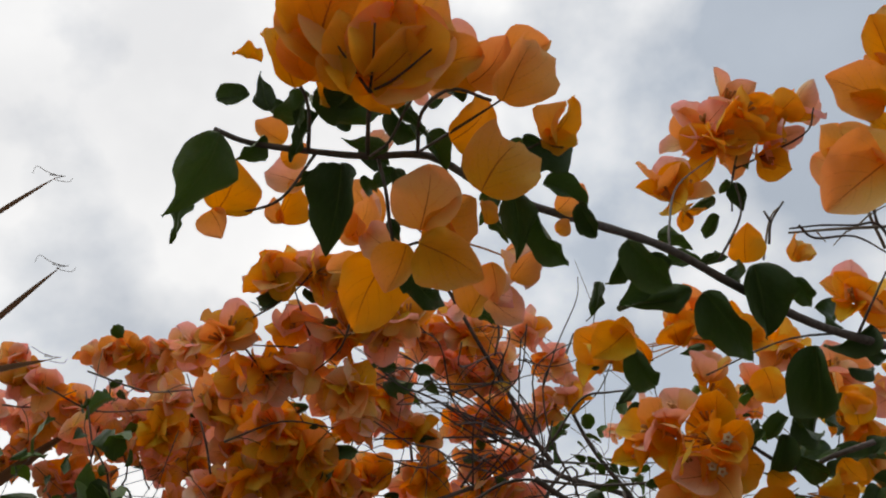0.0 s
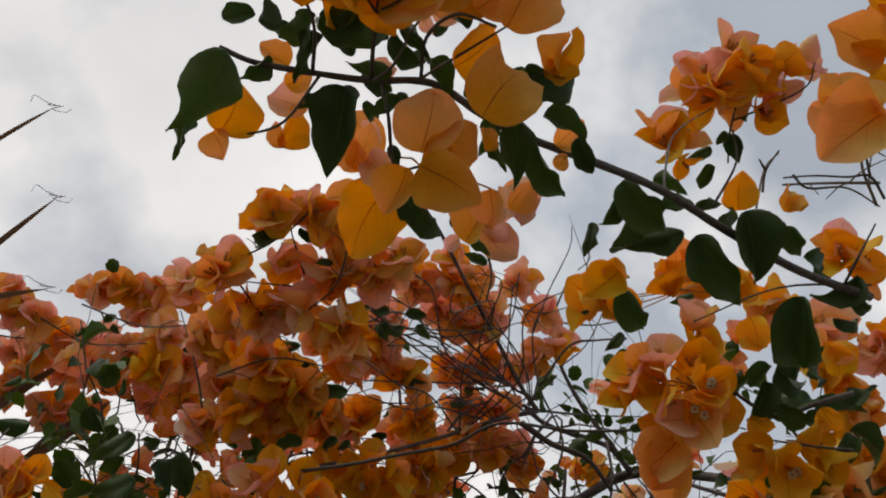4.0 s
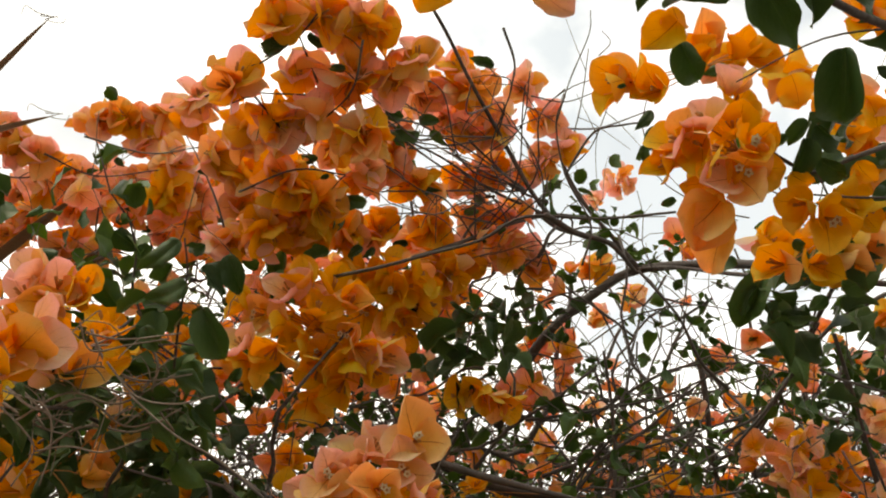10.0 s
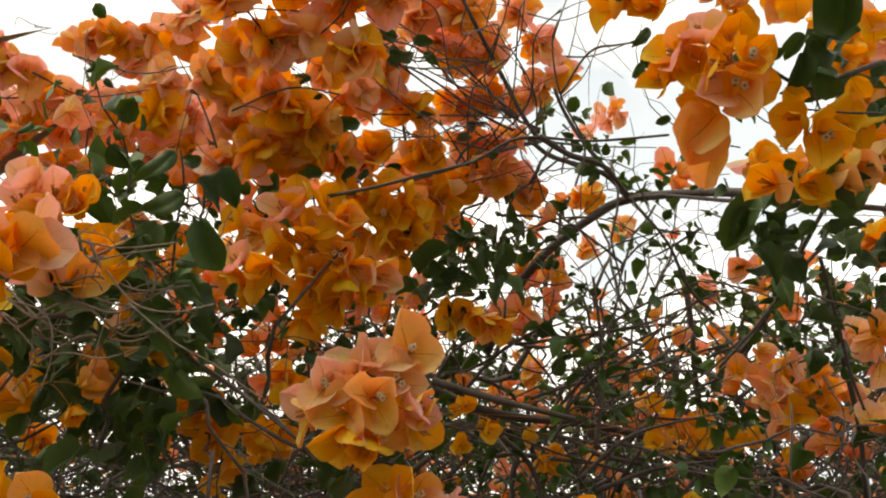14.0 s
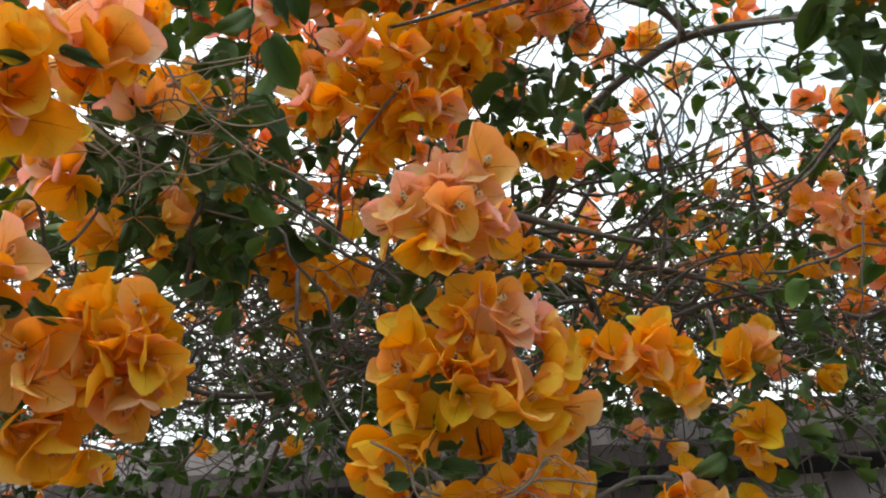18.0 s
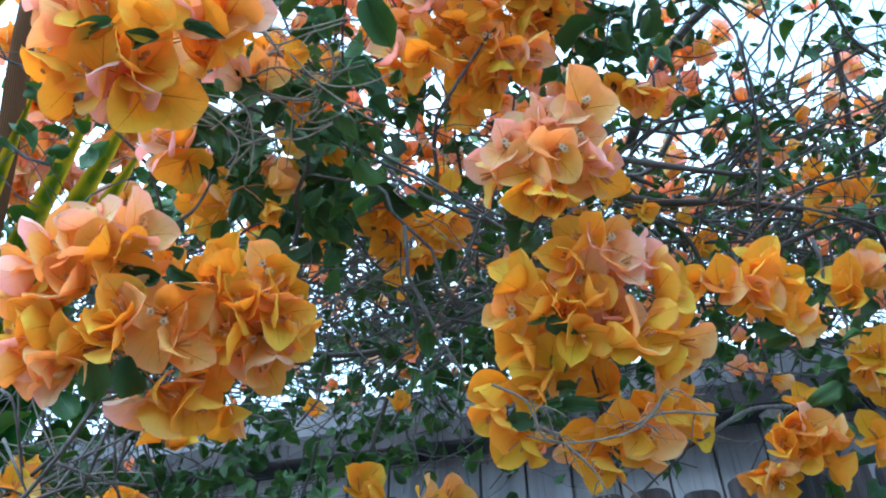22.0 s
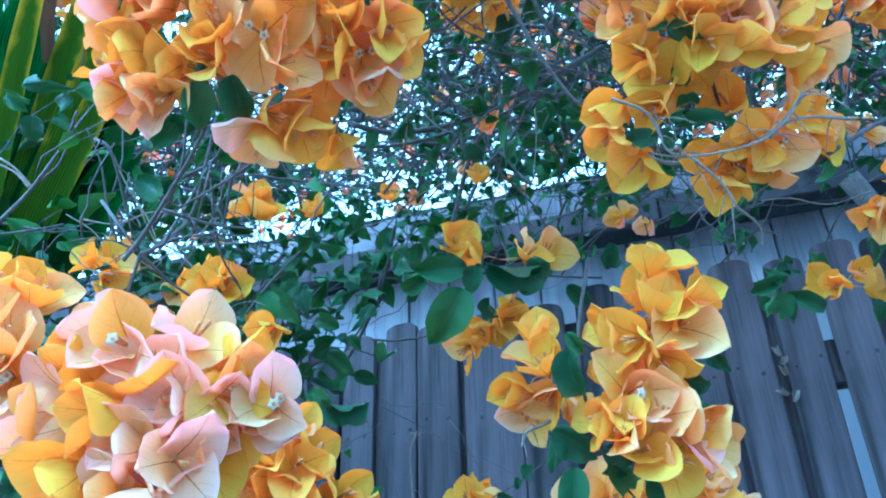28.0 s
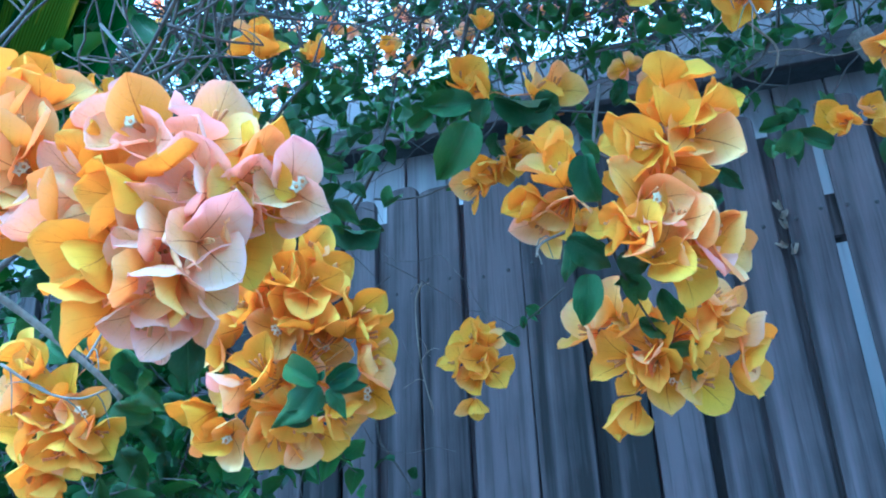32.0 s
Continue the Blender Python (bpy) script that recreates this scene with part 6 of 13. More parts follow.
c.floret(-0.146, 0.665, 1.858, 0.721, -0.236, -0.652, 1, 0.97)
c.floret(-0.198, 0.728, 1.835, -0.45, 0.129, -0.884, 0, 0.95)
c.floret(-0.172, 0.701, 1.829, -0.156, 0.104, -0.982, 0, 1.02)
c.floret(-0.249, 0.631, 1.868, -0.835, -0.462, -0.3, 0, 0.99)
c.floret(-0.22, 0.596, 1.915, -0.29, -0.955, 0.061, 0, 1.03)
c.floret(-0.133, 0.688, 1.844, 0.702, -0.04, -0.711, 1, 0.92)
c.floret(-0.223, 0.648, 1.858, -0.673, -0.304, -0.674, 0, 0.96)
c.floret(-0.197, 0.614, 1.877, 0.238, -0.97, -0.043, 0, 0.92)
c.floret(-0.295, 0.623, 1.903, -0.659, -0.749, -0.073, 0, 0.93)
c.floret(-0.179, 0.6, 1.903, 0.383, -0.923, -0.018, 0, 1.05)
c.floret(-0.165, 0.682, 1.837, -0.005, 0.277, -0.961, 0, 1.05)
c.floret(-0.221, 0.734, 1.827, -0.308, 0.441, -0.843, 0, 0.95)
c.floret(-0.119, 0.671, 1.854, 0.762, -0.376, -0.527, 1, 1.05)
c.floret(-0.204, 0.681, 1.836, -0.288, 0.031, -0.957, 0, 1.03)
c.floret(-0.193, 0.674, 1.881, 0.052, 0.986, -0.159, 0, 0.87)
c.floret(-0.207, 0.657, 1.902, -0.528, -0.835, -0.156, 0, 0.89)
c.floret(-0.21, 0.721, 1.868, -0.471, -0.702, 0.534, 0, 0.88)
c.floret(-0.206, 0.701, 1.883, 0.251, -0.954, -0.164, 0, 0.91)
c.floret(-0.219, 0.633, 1.922, 0.683, -0.573, 0.453, 0, 0.91)
c.floret(-0.192, 0.639, 1.902, 0.787, -0.507, 0.351, 0, 0.93)
c.floret(-0.173, 0.686, 1.899, -0.759, 0.346, -0.551, 0, 0.95)
c.floret(-0.185, 0.715, 1.885, -0.329, -0.942, -0.06, 0, 0.87)
c.floret(-0.161, 0.702, 1.89, -0.161, -0.093, -0.983, 1, 0.94)
c.floret(-0.243, 0.654, 1.905, -0.697, 0.703, 0.142, 0, 0.98)
c.done()
c = Cluster(spray, (-0.247, 0.628, 1.822), 237)
c.floret(-0.277, 0.618, 1.819, -0.223, -0.951, -0.215, 2, 0.93)
c.floret(-0.261, 0.643, 1.801, -0.696, 0.166, -0.698, 0, 0.95)
c.floret(-0.282, 0.652, 1.808, -0.805, 0.305, -0.508, 0, 1.05)
c.floret(-0.239, 0.623, 1.796, -0.24, 0, -0.971, 0, 1.03)
c.done()
c = Cluster(spray, (-0.122, 0.696, 2.016), 238)
c.floret(-0.12, 0.674, 1.991, -0.063, -0.625, -0.778, 0, 1.07, 0.95, True)
c.floret(-0.16, 0.712, 1.994, -0.028, -0.533, -0.845, 0, 0.99, 0.95, True)
c.floret(-0.095, 0.677, 2.001, 0.742, -0.391, -0.545, 0, 0.92)
c.floret(-0.135, 0.653, 2.007, -0.635, -0.681, -0.365, 0, 0.98)
c.floret(-0.106, 0.719, 1.983, 0.175, 0.08, -0.981, 0, 0.92)
c.floret(-0.083, 0.664, 2.01, 0.863, -0.369, -0.346, 0, 1.00)
c.floret(-0.1, 0.744, 1.986, 0.604, 0.175, -0.777, 0, 0.98)
c.floret(-0.151, 0.677, 2.003, -0.366, -0.884, -0.292, 0, 1.08)
c.floret(-0.069, 0.701, 1.996, 0.906, -0.119, -0.407, 0, 1.03)
c.floret(-0.121, 0.712, 1.975, 0.289, 0.356, -0.889, 0, 1.01)
c.floret(-0.174, 0.665, 2.025, -0.788, -0.597, -0.152, 0, 1.03)
c.floret(-0.114, 0.651, 2.031, 0.039, -0.999, 0.03, 0, 0.98)
c.floret(-0.112, 0.712, 2.014, -0.833, 0.553, -0.013, 0, 0.90)
c.floret(-0.143, 0.68, 2.037, -0.203, 0.495, -0.845, 0, 0.90)
c.floret(-0.072, 0.693, 2.023, -0.854, -0.496, -0.158, 0, 0.92)
c.floret(-0.121, 0.708, 2.037, -0.737, -0.372, -0.565, 0, 0.97)
c.floret(-0.091, 0.717, 2.015, 0.479, 0.004, -0.878, 0, 0.98)
c.floret(-0.131, 0.698, 2.017, 0.609, -0.782, 0.135, 0, 0.98)
c.done()
branch(spray, 0.0016, 0.0010, (-0.19, 0.641, 1.979), (-0.183, 0.638, 1.911), (-0.193, 0.655, 1.877), mat=STEM, name="stem")
branch(spray, 0.0016, 0.0010, (-0.116, 0.68, 2.062), (-0.122, 0.696, 2.016), mat=STEM, name="stem")

spray = thing("bougainvillea_spray", "small pair of orange bougainvillea blooms under dark leaves", "flowering branch", "bougainvillea sprays")
c = Cluster(spray, (0, 0.801, 1.96), 239)
c.floret(-0.038, 0.812, 1.937, -0.778, -0.209, -0.592, 0, 0.93)
c.floret(-0.016, 0.798, 1.931, -0.333, -0.376, -0.865, 0, 0.90)
c.floret(0.018, 0.81, 1.924, 0.283, 0.047, -0.958, 1, 1.01)
c.floret(0.038, 0.824, 1.932, 0.773, 0.03, -0.633, 0, 0.95)
c.floret(0.002, 0.801, 1.923, 0.243, 0.108, -0.964, 0, 1.07)
c.done()
leaf(spray, 0.018, 0.804, 1.972, -0.028, 0.018, 0.003, -0.529, -0.843, 0.099, 0.98, 2)
leaf(spray, 0.037, 0.803, 2.002, 0.045, -0.015, -0.02, -0.095, -0.883, 0.459, 0.92, 8)
leaf(spray, -0.026, 0.88, 2.087, -0.035, -0.006, -0.037, -0.018, -0.983, 0.181, 1.14, 2)
leaf(spray, -0.079, 0.749, 2.056, 0.022, 0.008, -0.025, 0.689, 0.247, 0.681, 1.17, 1)
leaf(spray, -0.082, 0.829, 2.046, -0.024, 0.03, 0.021, 0.41, -0.269, 0.872, 1.11, 10)
leaf(spray, 0.048, 0.793, 1.999, -0.026, 0.009, -0.034, -0.586, -0.772, 0.246, 1.00, 9)
leaf(spray, -0.039, 0.835, 2.141, 0.022, 0.009, -0.029, 0.389, -0.921, 0.008, 1.03, 9)
leaf(spray, -0.032, 0.807, 2.054, 0.033, -0.013, -0.002, -0.169, -0.545, 0.822, 0.99, 1)
leaf(spray, 0.014, 0.855, 2.115, -0.027, 0.02, -0.023, -0.689, -0.693, 0.211, 1.03, 4)
leaf(spray, -0.05, 0.85, 2.062, -0.026, -0.014, -0.043, -0.415, -0.758, 0.503, 1.15, 9)
leaf(spray, -0.079, 0.821, 2.034, -0.015, 0.006, -0.025, -0.865, -0.122, 0.486, 1.14, 0)
leaf(spray, 0.005, 0.732, 2.009, -0.04, -0.009, -0.021, 0.061, -0.96, 0.273, 1.14, 6)
leaf(spray, 0.036, 0.849, 2.069, 0.031, -0.022, -0.012, -0.014, -0.481, 0.876, 0.96, 5)
leaf(spray, 0.029, 0.767, 1.992, 0.027, -0.036, 0.013, 0.289, 0.513, 0.809, 1.19, 7)
leaf(spray, 0.026, 0.771, 2.069, -0.048, 0.016, 0.014, -0.199, -0.914, 0.355, 1.06, 1)
leaf(spray, 0.032, 0.825, 2.148, 0.006, -0.033, -0.032, -0.045, -0.694, 0.719, 0.97, 9)
leaf(spray, -0.031, 0.737, 2.037, -0.012, -0.009, -0.048, -0.964, -0.066, 0.258, 1.19, 8)
leaf(spray, -0.07, 0.875, 2.108, 0.019, -0.029, 0.005, -0.28, -0.021, 0.96, 1.01, 4)
leaf(spray, -0.014, 0.724, 2.022, -0.033, 0.037, -0.011, -0.731, -0.672, -0.118, 0.98, 1)
leaf(spray, 0.01, 0.847, 2.112, -0.024, 0.02, -0.01, 0.673, 0.593, -0.441, 1.09, 4)
leaf(spray, 0.019, 0.773, 2.046, -0.01, -0.013, -0.037, -0.148, -0.921, 0.362, 0.92, 8)
leaf(spray, -0.035, 0.829, 2.107, 0.013, 0.005, -0.036, 0.846, -0.472, 0.247, 1.12, 5)
leaf(spray, -0.034, 0.798, 1.954, 0.012, 0.028, -0.032, 0.29, -0.767, -0.573, 1.08, 5)
leaf(spray, -0.067, 0.801, 2.111, -0.016, 0.017, -0.038, 0.574, 0.812, 0.106, 1.01, 1)
leaf(spray, 0.063, 0.824, 2.164, 0.025, 0.007, -0.015, 0.532, -0.203, 0.822, 0.92, 7)
leaf(spray, 0.028, 0.861, 2.223, 0.028, 0.001, -0.032, 0.276, -0.937, 0.214, 1.12, 6)
leaf(spray, 0.082, 0.893, 2.267, 0.02, -0.018, -0.027, -0.348, -0.881, 0.32, 1.14, 7)
leaf(spray, 0.068, 0.826, 2.16, -0.033, 0.012, -0.004, -0.362, -0.912, 0.19, 1.19, 8)
leaf(spray, 0.035, 0.837, 2.157, -0.012, -0.022, 0.01, 0.178, 0.319, 0.931, 1.18, 3)
leaf(spray, 0.133, 0.878, 2.202, 0.02, -0.016, 0.003, -0.501, -0.523, 0.689, 0.96, 5)
leaf(spray, 0.156, 0.848, 2.201, 0.03, 0.004, -0.019, -0.068, -0.944, -0.322, 1.11, 6)
leaf(spray, 0.072, 0.838, 2.181, -0.025, 0.008, -0.012, -0.488, -0.381, 0.786, 1.11, 6)
leaf(spray, 0.166, 0.791, 2.202, -0.009, -0.006, -0.024, -0.751, -0.53, 0.393, 1.05, 2)
leaf(spray, 0.026, 0.867, 2.222, 0.005, -0.018, -0.039, 0.975, -0.125, 0.184, 1.14, 3)
leaf(spray, -0.015, 0.753, 1.962, -0.041, 0.014, -0.019, -0.054, -0.858, -0.51, 1.00, 3)
leaf(spray, -0.022, 0.751, 1.962, 0.027, 0.026, -0.021, -0.221, -0.461, -0.859, 1.00, 8)
leaf(spray, -0.036, 0.716, 1.965, -0.055, 0.014, -0.021, -0.005, -0.839, -0.544, 1.00, 11)
leaf(spray, 0.01, 0.785, 1.976, -0.019, -0.031, 0.027, 0.187, -0.704, -0.685, 1.00, 9)
leaf(spray, -0.058, 0.735, 1.972, 0.027, 0.026, -0.021, -0.338, -0.352, -0.873, 1.00, 5)
leaf(spray, -0.1, 0.723, 2.019, 0.038, 0.011, -0.005, 0.033, -0.517, -0.855, 1.00, 1)

spray = thing("bougainvillea_spray", "pink and peach bougainvillea cluster beside dark green leaves", "flowering branch", "bougainvillea sprays")
c = Cluster(spray, (-0.405, 0.473, 1.683), 240)
c.floret(-0.397, 0.431, 1.681, -0.372, -0.907, -0.197, 2, 0.80)
c.floret(-0.374, 0.441, 1.671, 0.372, -0.768, -0.521, 2, 0.78)
c.floret(-0.407, 0.447, 1.671, -0.256, -0.958, -0.13, 2, 0.80)
c.floret(-0.38, 0.449, 1.65, 0.007, -0.407, -0.913, 1, 0.78)
c.floret(-0.412, 0.471, 1.656, -0.71, -0.289, -0.643, 0, 0.71)
c.floret(-0.361, 0.448, 1.668, 0.395, -0.901, -0.177, 0, 0.79)
c.floret(-0.358, 0.45, 1.684, 0.659, -0.75, -0.059, 0, 0.75)
c.floret(-0.376, 0.475, 1.646, 0.038, -0.378, -0.925, 0, 0.70)
c.floret(-0.402, 0.493, 1.653, 0.053, 0.098, -0.994, 0, 0.75)
c.floret(-0.444, 0.455, 1.684, -0.758, -0.644, -0.103, 1, 0.75)
c.floret(-0.438, 0.479, 1.667, -0.834, -0.304, -0.46, 0, 0.73)
c.floret(-0.405, 0.48, 1.69, -0.494, -0.667, 0.558, 0, 0.70)
c.floret(-0.424, 0.491, 1.706, -0.971, -0.095, -0.221, 2, 0.73)
c.floret(-0.443, 0.495, 1.704, 0.356, -0.927, -0.121, 0, 0.64)
c.floret(-0.427, 0.507, 1.683, 0.727, -0.511, 0.46, 0, 0.65)
c.floret(-0.39, 0.487, 1.675, 0.966, 0.223, -0.134, 0, 0.64)
c.floret(-0.412, 0.522, 1.686, -0.904, -0.352, -0.243, 0, 0.70)
c.done()
c = Cluster(spray, (-0.393, 0.574, 1.738), 241)
c.floret(-0.389, 0.546, 1.738, 0.269, -0.936, -0.228, 0, 0.74)
c.floret(-0.373, 0.554, 1.731, 0.244, -0.779, -0.577, 0, 0.78)
c.floret(-0.422, 0.566, 1.746, -0.911, -0.312, -0.269, 0, 0.78)
c.floret(-0.367, 0.559, 1.745, 0.699, -0.712, -0.07, 0, 0.77)
c.done()
leaf(spray, -0.287, 0.436, 1.73, -0.041, 0.023, -0.015, -0.084, -0.635, -0.768, 0.90, 1)
leaf(spray, -0.268, 0.444, 1.737, -0.023, 0.013, -0.008, 0.188, -0.261, -0.947, 1.00, 0)
leaf(spray, -0.297, 0.459, 1.728, -0.018, 0.019, -0.012, -0.076, -0.583, -0.809, 1.10, 5)
leaf(spray, -0.278, 0.463, 1.702, -0.042, 0.014, -0.009, -0.063, -0.661, -0.748, 1.05, 1)
leaf(spray, -0.32, 0.482, 1.713, -0.033, 0.016, -0.01, -0.184, -0.769, -0.612, 0.90, 3)
leaf(spray, -0.245, 0.447, 1.723, 0.016, 0.031, -0.019, 0.058, -0.554, -0.831, 1.00, 6)
leaf(spray, -0.268, 0.456, 1.718, 0.025, 0.019, -0.012, 0.45, -0.813, -0.369, 1.20, 3)
leaf(spray, -0.303, 0.484, 1.689, -0.007, 0.022, -0.026, 0.198, -0.718, -0.668, 1.35, 6)
leaf(spray, -0.265, 0.482, 1.69, 0.023, 0.035, -0.034, -0.052, -0.678, -0.734, 1.00, 5)
leaf(spray, -0.287, 0.496, 1.705, -0.021, 0.021, -0.014, -0.243, -0.675, -0.697, 1.00, 5)
leaf(spray, -0.283, 0.539, 1.689, 0, 0.028, -0.018, 0.124, -0.528, -0.84, 1.40, 3)
leaf(spray, -0.292, 0.554, 1.656, -0.035, 0.002, -0.001, -0.033, -0.909, -0.415, 0.80, 5)
leaf(spray, -0.44, 0.544, 1.71, 0.018, 0.014, -0.009, 0.03, -0.56, -0.828, 1.10, 6)
leaf(spray, -0.461, 0.57, 1.717, 0.024, 0.009, -0.006, 0.062, -0.64, -0.766, 1.00, 0)
leaf(spray, -0.347, 0.608, 1.693, -0.017, 0.021, -0.013, 0.023, -0.521, -0.853, 1.00, 3)
leaf(spray, -0.389, 0.632, 1.737, -0.023, -0.01, 0.006, 0.146, -0.745, -0.65, 1.00, 4)
leaf(spray, -0.373, 0.718, 1.741, 0.025, -0.005, 0.003, -0.033, -0.65, -0.759, 1.00, 0)
leaf(spray, -0.261, 0.604, 1.755, -0.012, 0.015, -0.009, 0.11, -0.467, -0.877, 1.00, 9)
leaf(spray, -0.274, 0.696, 1.815, 0.019, 0.006, -0.003, 0.076, -0.702, -0.708, 1.00, 5)
leaf(spray, -0.428, 0.639, 1.785, -0.005, -0.028, 0.011, -0.954, 0.242, 0.178, 1.14, 5)
leaf(spray, -0.496, 0.659, 1.759, 0.017, -0.005, -0.02, -0.066, -0.982, 0.177, 1.12, 3)
leaf(spray, -0.388, 0.66, 1.745, -0.024, 0.006, -0.019, -0.537, 0.339, 0.773, 1.01, 1)
leaf(spray, -0.301, 0.583, 1.712, 0.031, 0.012, -0.029, 0.47, -0.869, 0.154, 1.12, 7)
leaf(spray, -0.299, 0.612, 1.677, -0.025, 0.012, -0.012, -0.529, -0.764, 0.369, 0.97, 5)
leaf(spray, -0.426, 0.623, 1.688, 0.013, 0.013, -0.023, 0.754, 0.275, 0.597, 1.18, 7)
leaf(spray, -0.482, 0.7, 1.797, -0.036, 0.017, 0.017, -0.188, -0.863, 0.468, 1.07, 4)
leaf(spray, -0.421, 0.643, 1.761, 0.025, -0.005, 0.013, -0.314, -0.926, 0.208, 1.13, 10)
leaf(spray, -0.408, 0.587, 1.749, 0.015, -0.046, 0.008, -0.243, 0.083, 0.967, 1.04, 3)
leaf(spray, -0.51, 0.649, 1.779, -0.014, -0.004, -0.03, -0.72, -0.556, 0.414, 1.19, 0)
leaf(spray, -0.479, 0.656, 1.739, 0.01, -0.006, -0.024, -0.282, -0.95, 0.132, 1.09, 5)
leaf(spray, -0.398, 0.639, 1.799, -0.029, -0.027, -0.009, 0.383, -0.65, 0.656, 1.18, 7)
leaf(spray, -0.506, 0.709, 1.776, 0.037, -0.028, -0.015, -0.3, -0.721, 0.624, 0.97, 9)
leaf(spray, -0.429, 0.629, 1.724, 0.01, 0.001, -0.036, -0.858, -0.448, -0.25, 1.10, 10)
leaf(spray, -0.502, 0.605, 1.725, 0.011, 0.002, -0.027, 0.411, -0.905, 0.111, 1.19, 4)
leaf(spray, -0.397, 0.573, 1.747, -0.024, -0.001, -0.013, -0.151, -0.914, 0.377, 1.01, 0)
leaf(spray, -0.328, 0.63, 1.752, -0.024, 0.017, -0.018, -0.72, -0.484, 0.497, 1.14, 10)
leaf(spray, -0.352, 0.682, 1.783, 0.026, 0.015, 0.005, 0.494, -0.863, 0.105, 1.18, 0)
leaf(spray, -0.326, 0.642, 1.742, 0.025, 0.007, -0.04, 0.839, 0.077, 0.538, 0.98, 4)
leaf(spray, -0.326, 0.583, 1.722, 0.029, 0.014, 0.025, -0.619, -0.089, 0.78, 1.16, 6)
leaf(spray, -0.367, 0.671, 1.744, 0.033, 0.001, -0.013, 0.001, -0.996, -0.088, 1.14, 3)
leaf(spray, -0.445, 0.597, 1.699, -0.036, -0.012, -0.019, -0.259, -0.513, 0.818, 0.93, 5)
leaf(spray, -0.322, 0.641, 1.707, 0.042, 0, 0.014, -0.175, -0.822, 0.541, 1.05, 0)
leaf(spray, -0.464, 0.596, 1.687, 0.03, -0.007, -0.036, -0.047, -0.988, 0.148, 1.00, 5)
leaf(spray, -0.493, 0.703, 1.781, 0.005, -0.04, 0.019, 0.973, 0.01, -0.232, 1.04, 6)
leaf(spray, -0.376, 0.653, 1.769, 0.029, 0.013, -0.022, 0.571, -0.749, 0.335, 1.13, 0)
leaf(spray, -0.429, 0.658, 1.832, 0.03, -0.002, 0.014, 0.069, -0.953, -0.297, 0.92, 1)
leaf(spray, -0.314, 0.582, 1.737, 0.023, -0.002, -0.029, 0.766, -0.117, 0.632, 1.05, 11)
leaf(spray, -0.452, 0.626, 1.706, 0.024, -0.009, -0.03, -0.298, -0.954, 0.045, 1.01, 11)
leaf(spray, -0.413, 0.585, 1.705, 0.036, 0.012, -0.013, -0.45, 0.677, -0.582, 0.99, 3)
leaf(spray, -0.357, 0.659, 1.753, 0.014, 0.01, -0.022, -0.396, -0.716, -0.575, 1.10, 3)
leaf(spray, -0.44, 0.631, 1.78, -0.015, -0.034, 0.004, -0.017, 0.113, 0.993, 1.01, 8)
leaf(spray, -0.318, 0.644, 1.727, 0.021, 0.01, -0.036, 0.869, -0.248, 0.428, 1.03, 10)
leaf(spray, -0.429, 0.592, 1.696, 0.019, 0.016, -0.026, 0.755, -0.635, 0.162, 0.93, 6)
leaf(spray, -0.526, 0.866, 1.882, -0.023, 0.015, -0.035, 0.847, 0.321, -0.424, 1.08, 11)
leaf(spray, -0.328, 0.746, 1.773, -0.004, -0.039, -0.007, -0.422, -0.116, 0.899, 1.08, 11)
leaf(spray, -0.416, 0.787, 1.862, -0.021, 0.03, -0.038, 0.693, -0.325, -0.644, 1.17, 6)
leaf(spray, -0.313, 0.669, 1.728, -0.005, -0.005, -0.029, -0.445, -0.863, 0.242, 0.90, 8)
leaf(spray, -0.369, 0.865, 1.834, -0.014, -0.026, -0.031, -0.581, -0.463, 0.669, 0.94, 4)
leaf(spray, -0.371, 0.837, 1.788, -0.027, -0.035, 0.01, -0.229, -0.113, -0.967, 0.92, 9)
leaf(spray, -0.569, 0.882, 1.832, -0.037, 0.007, -0.004, -0.215, -0.879, 0.426, 0.99, 7)
leaf(spray, -0.27, 0.769, 1.734, 0.001, -0.035, -0.027, -0.264, -0.597, 0.757, 1.14, 6)
leaf(spray, -0.495, 0.772, 1.823, 0.034, -0.012, -0.012, 0.113, -0.519, 0.847, 1.04, 0)
leaf(spray, -0.421, 0.717, 1.697, 0.02, -0.037, 0.007, -0.612, -0.455, -0.646, 1.01, 7)
leaf(spray, -0.333, 0.732, 1.692, -0.024, -0.024, -0.002, -0.071, -0.004, 0.998, 1.00, 7)
leaf(spray, -0.287, 0.674, 1.717, -0.019, -0.03, 0.009, -0.782, 0.57, 0.252, 0.95, 2)
leaf(spray, -0.498, 0.809, 1.763, 0.003, -0.043, 0.022, 0.309, 0.441, 0.843, 1.05, 6)
leaf(spray, -0.294, 0.73, 1.754, -0.015, -0.007, 0.047, 0.604, -0.793, 0.076, 1.02, 10)
leaf(spray, -0.301, 0.756, 1.743, -0.04, 0.022, 0.008, 0.12, -0.159, 0.98, 1.02, 8)
leaf(spray, -0.488, 0.821, 1.811, 0.025, -0.019, -0.029, -0.138, -0.884, 0.446, 0.91, 4)
leaf(spray, -0.355, 0.745, 1.688, 0.026, -0.021, -0.021, -0.028, -0.731, 0.682, 1.18, 6)
leaf(spray, -0.335, 0.706, 1.707, 0.018, -0.031, 0, 0.018, 0.018, 1, 1.14, 9)
leaf(spray, -0.252, 0.703, 1.696, 0.025, 0.023, -0.01, 0.559, -0.254, 0.789, 1.06, 10)
leaf(spray, -0.515, 0.81, 1.86, -0.027, -0.029, -0.026, 0.138, -0.737, 0.662, 1.12, 7)
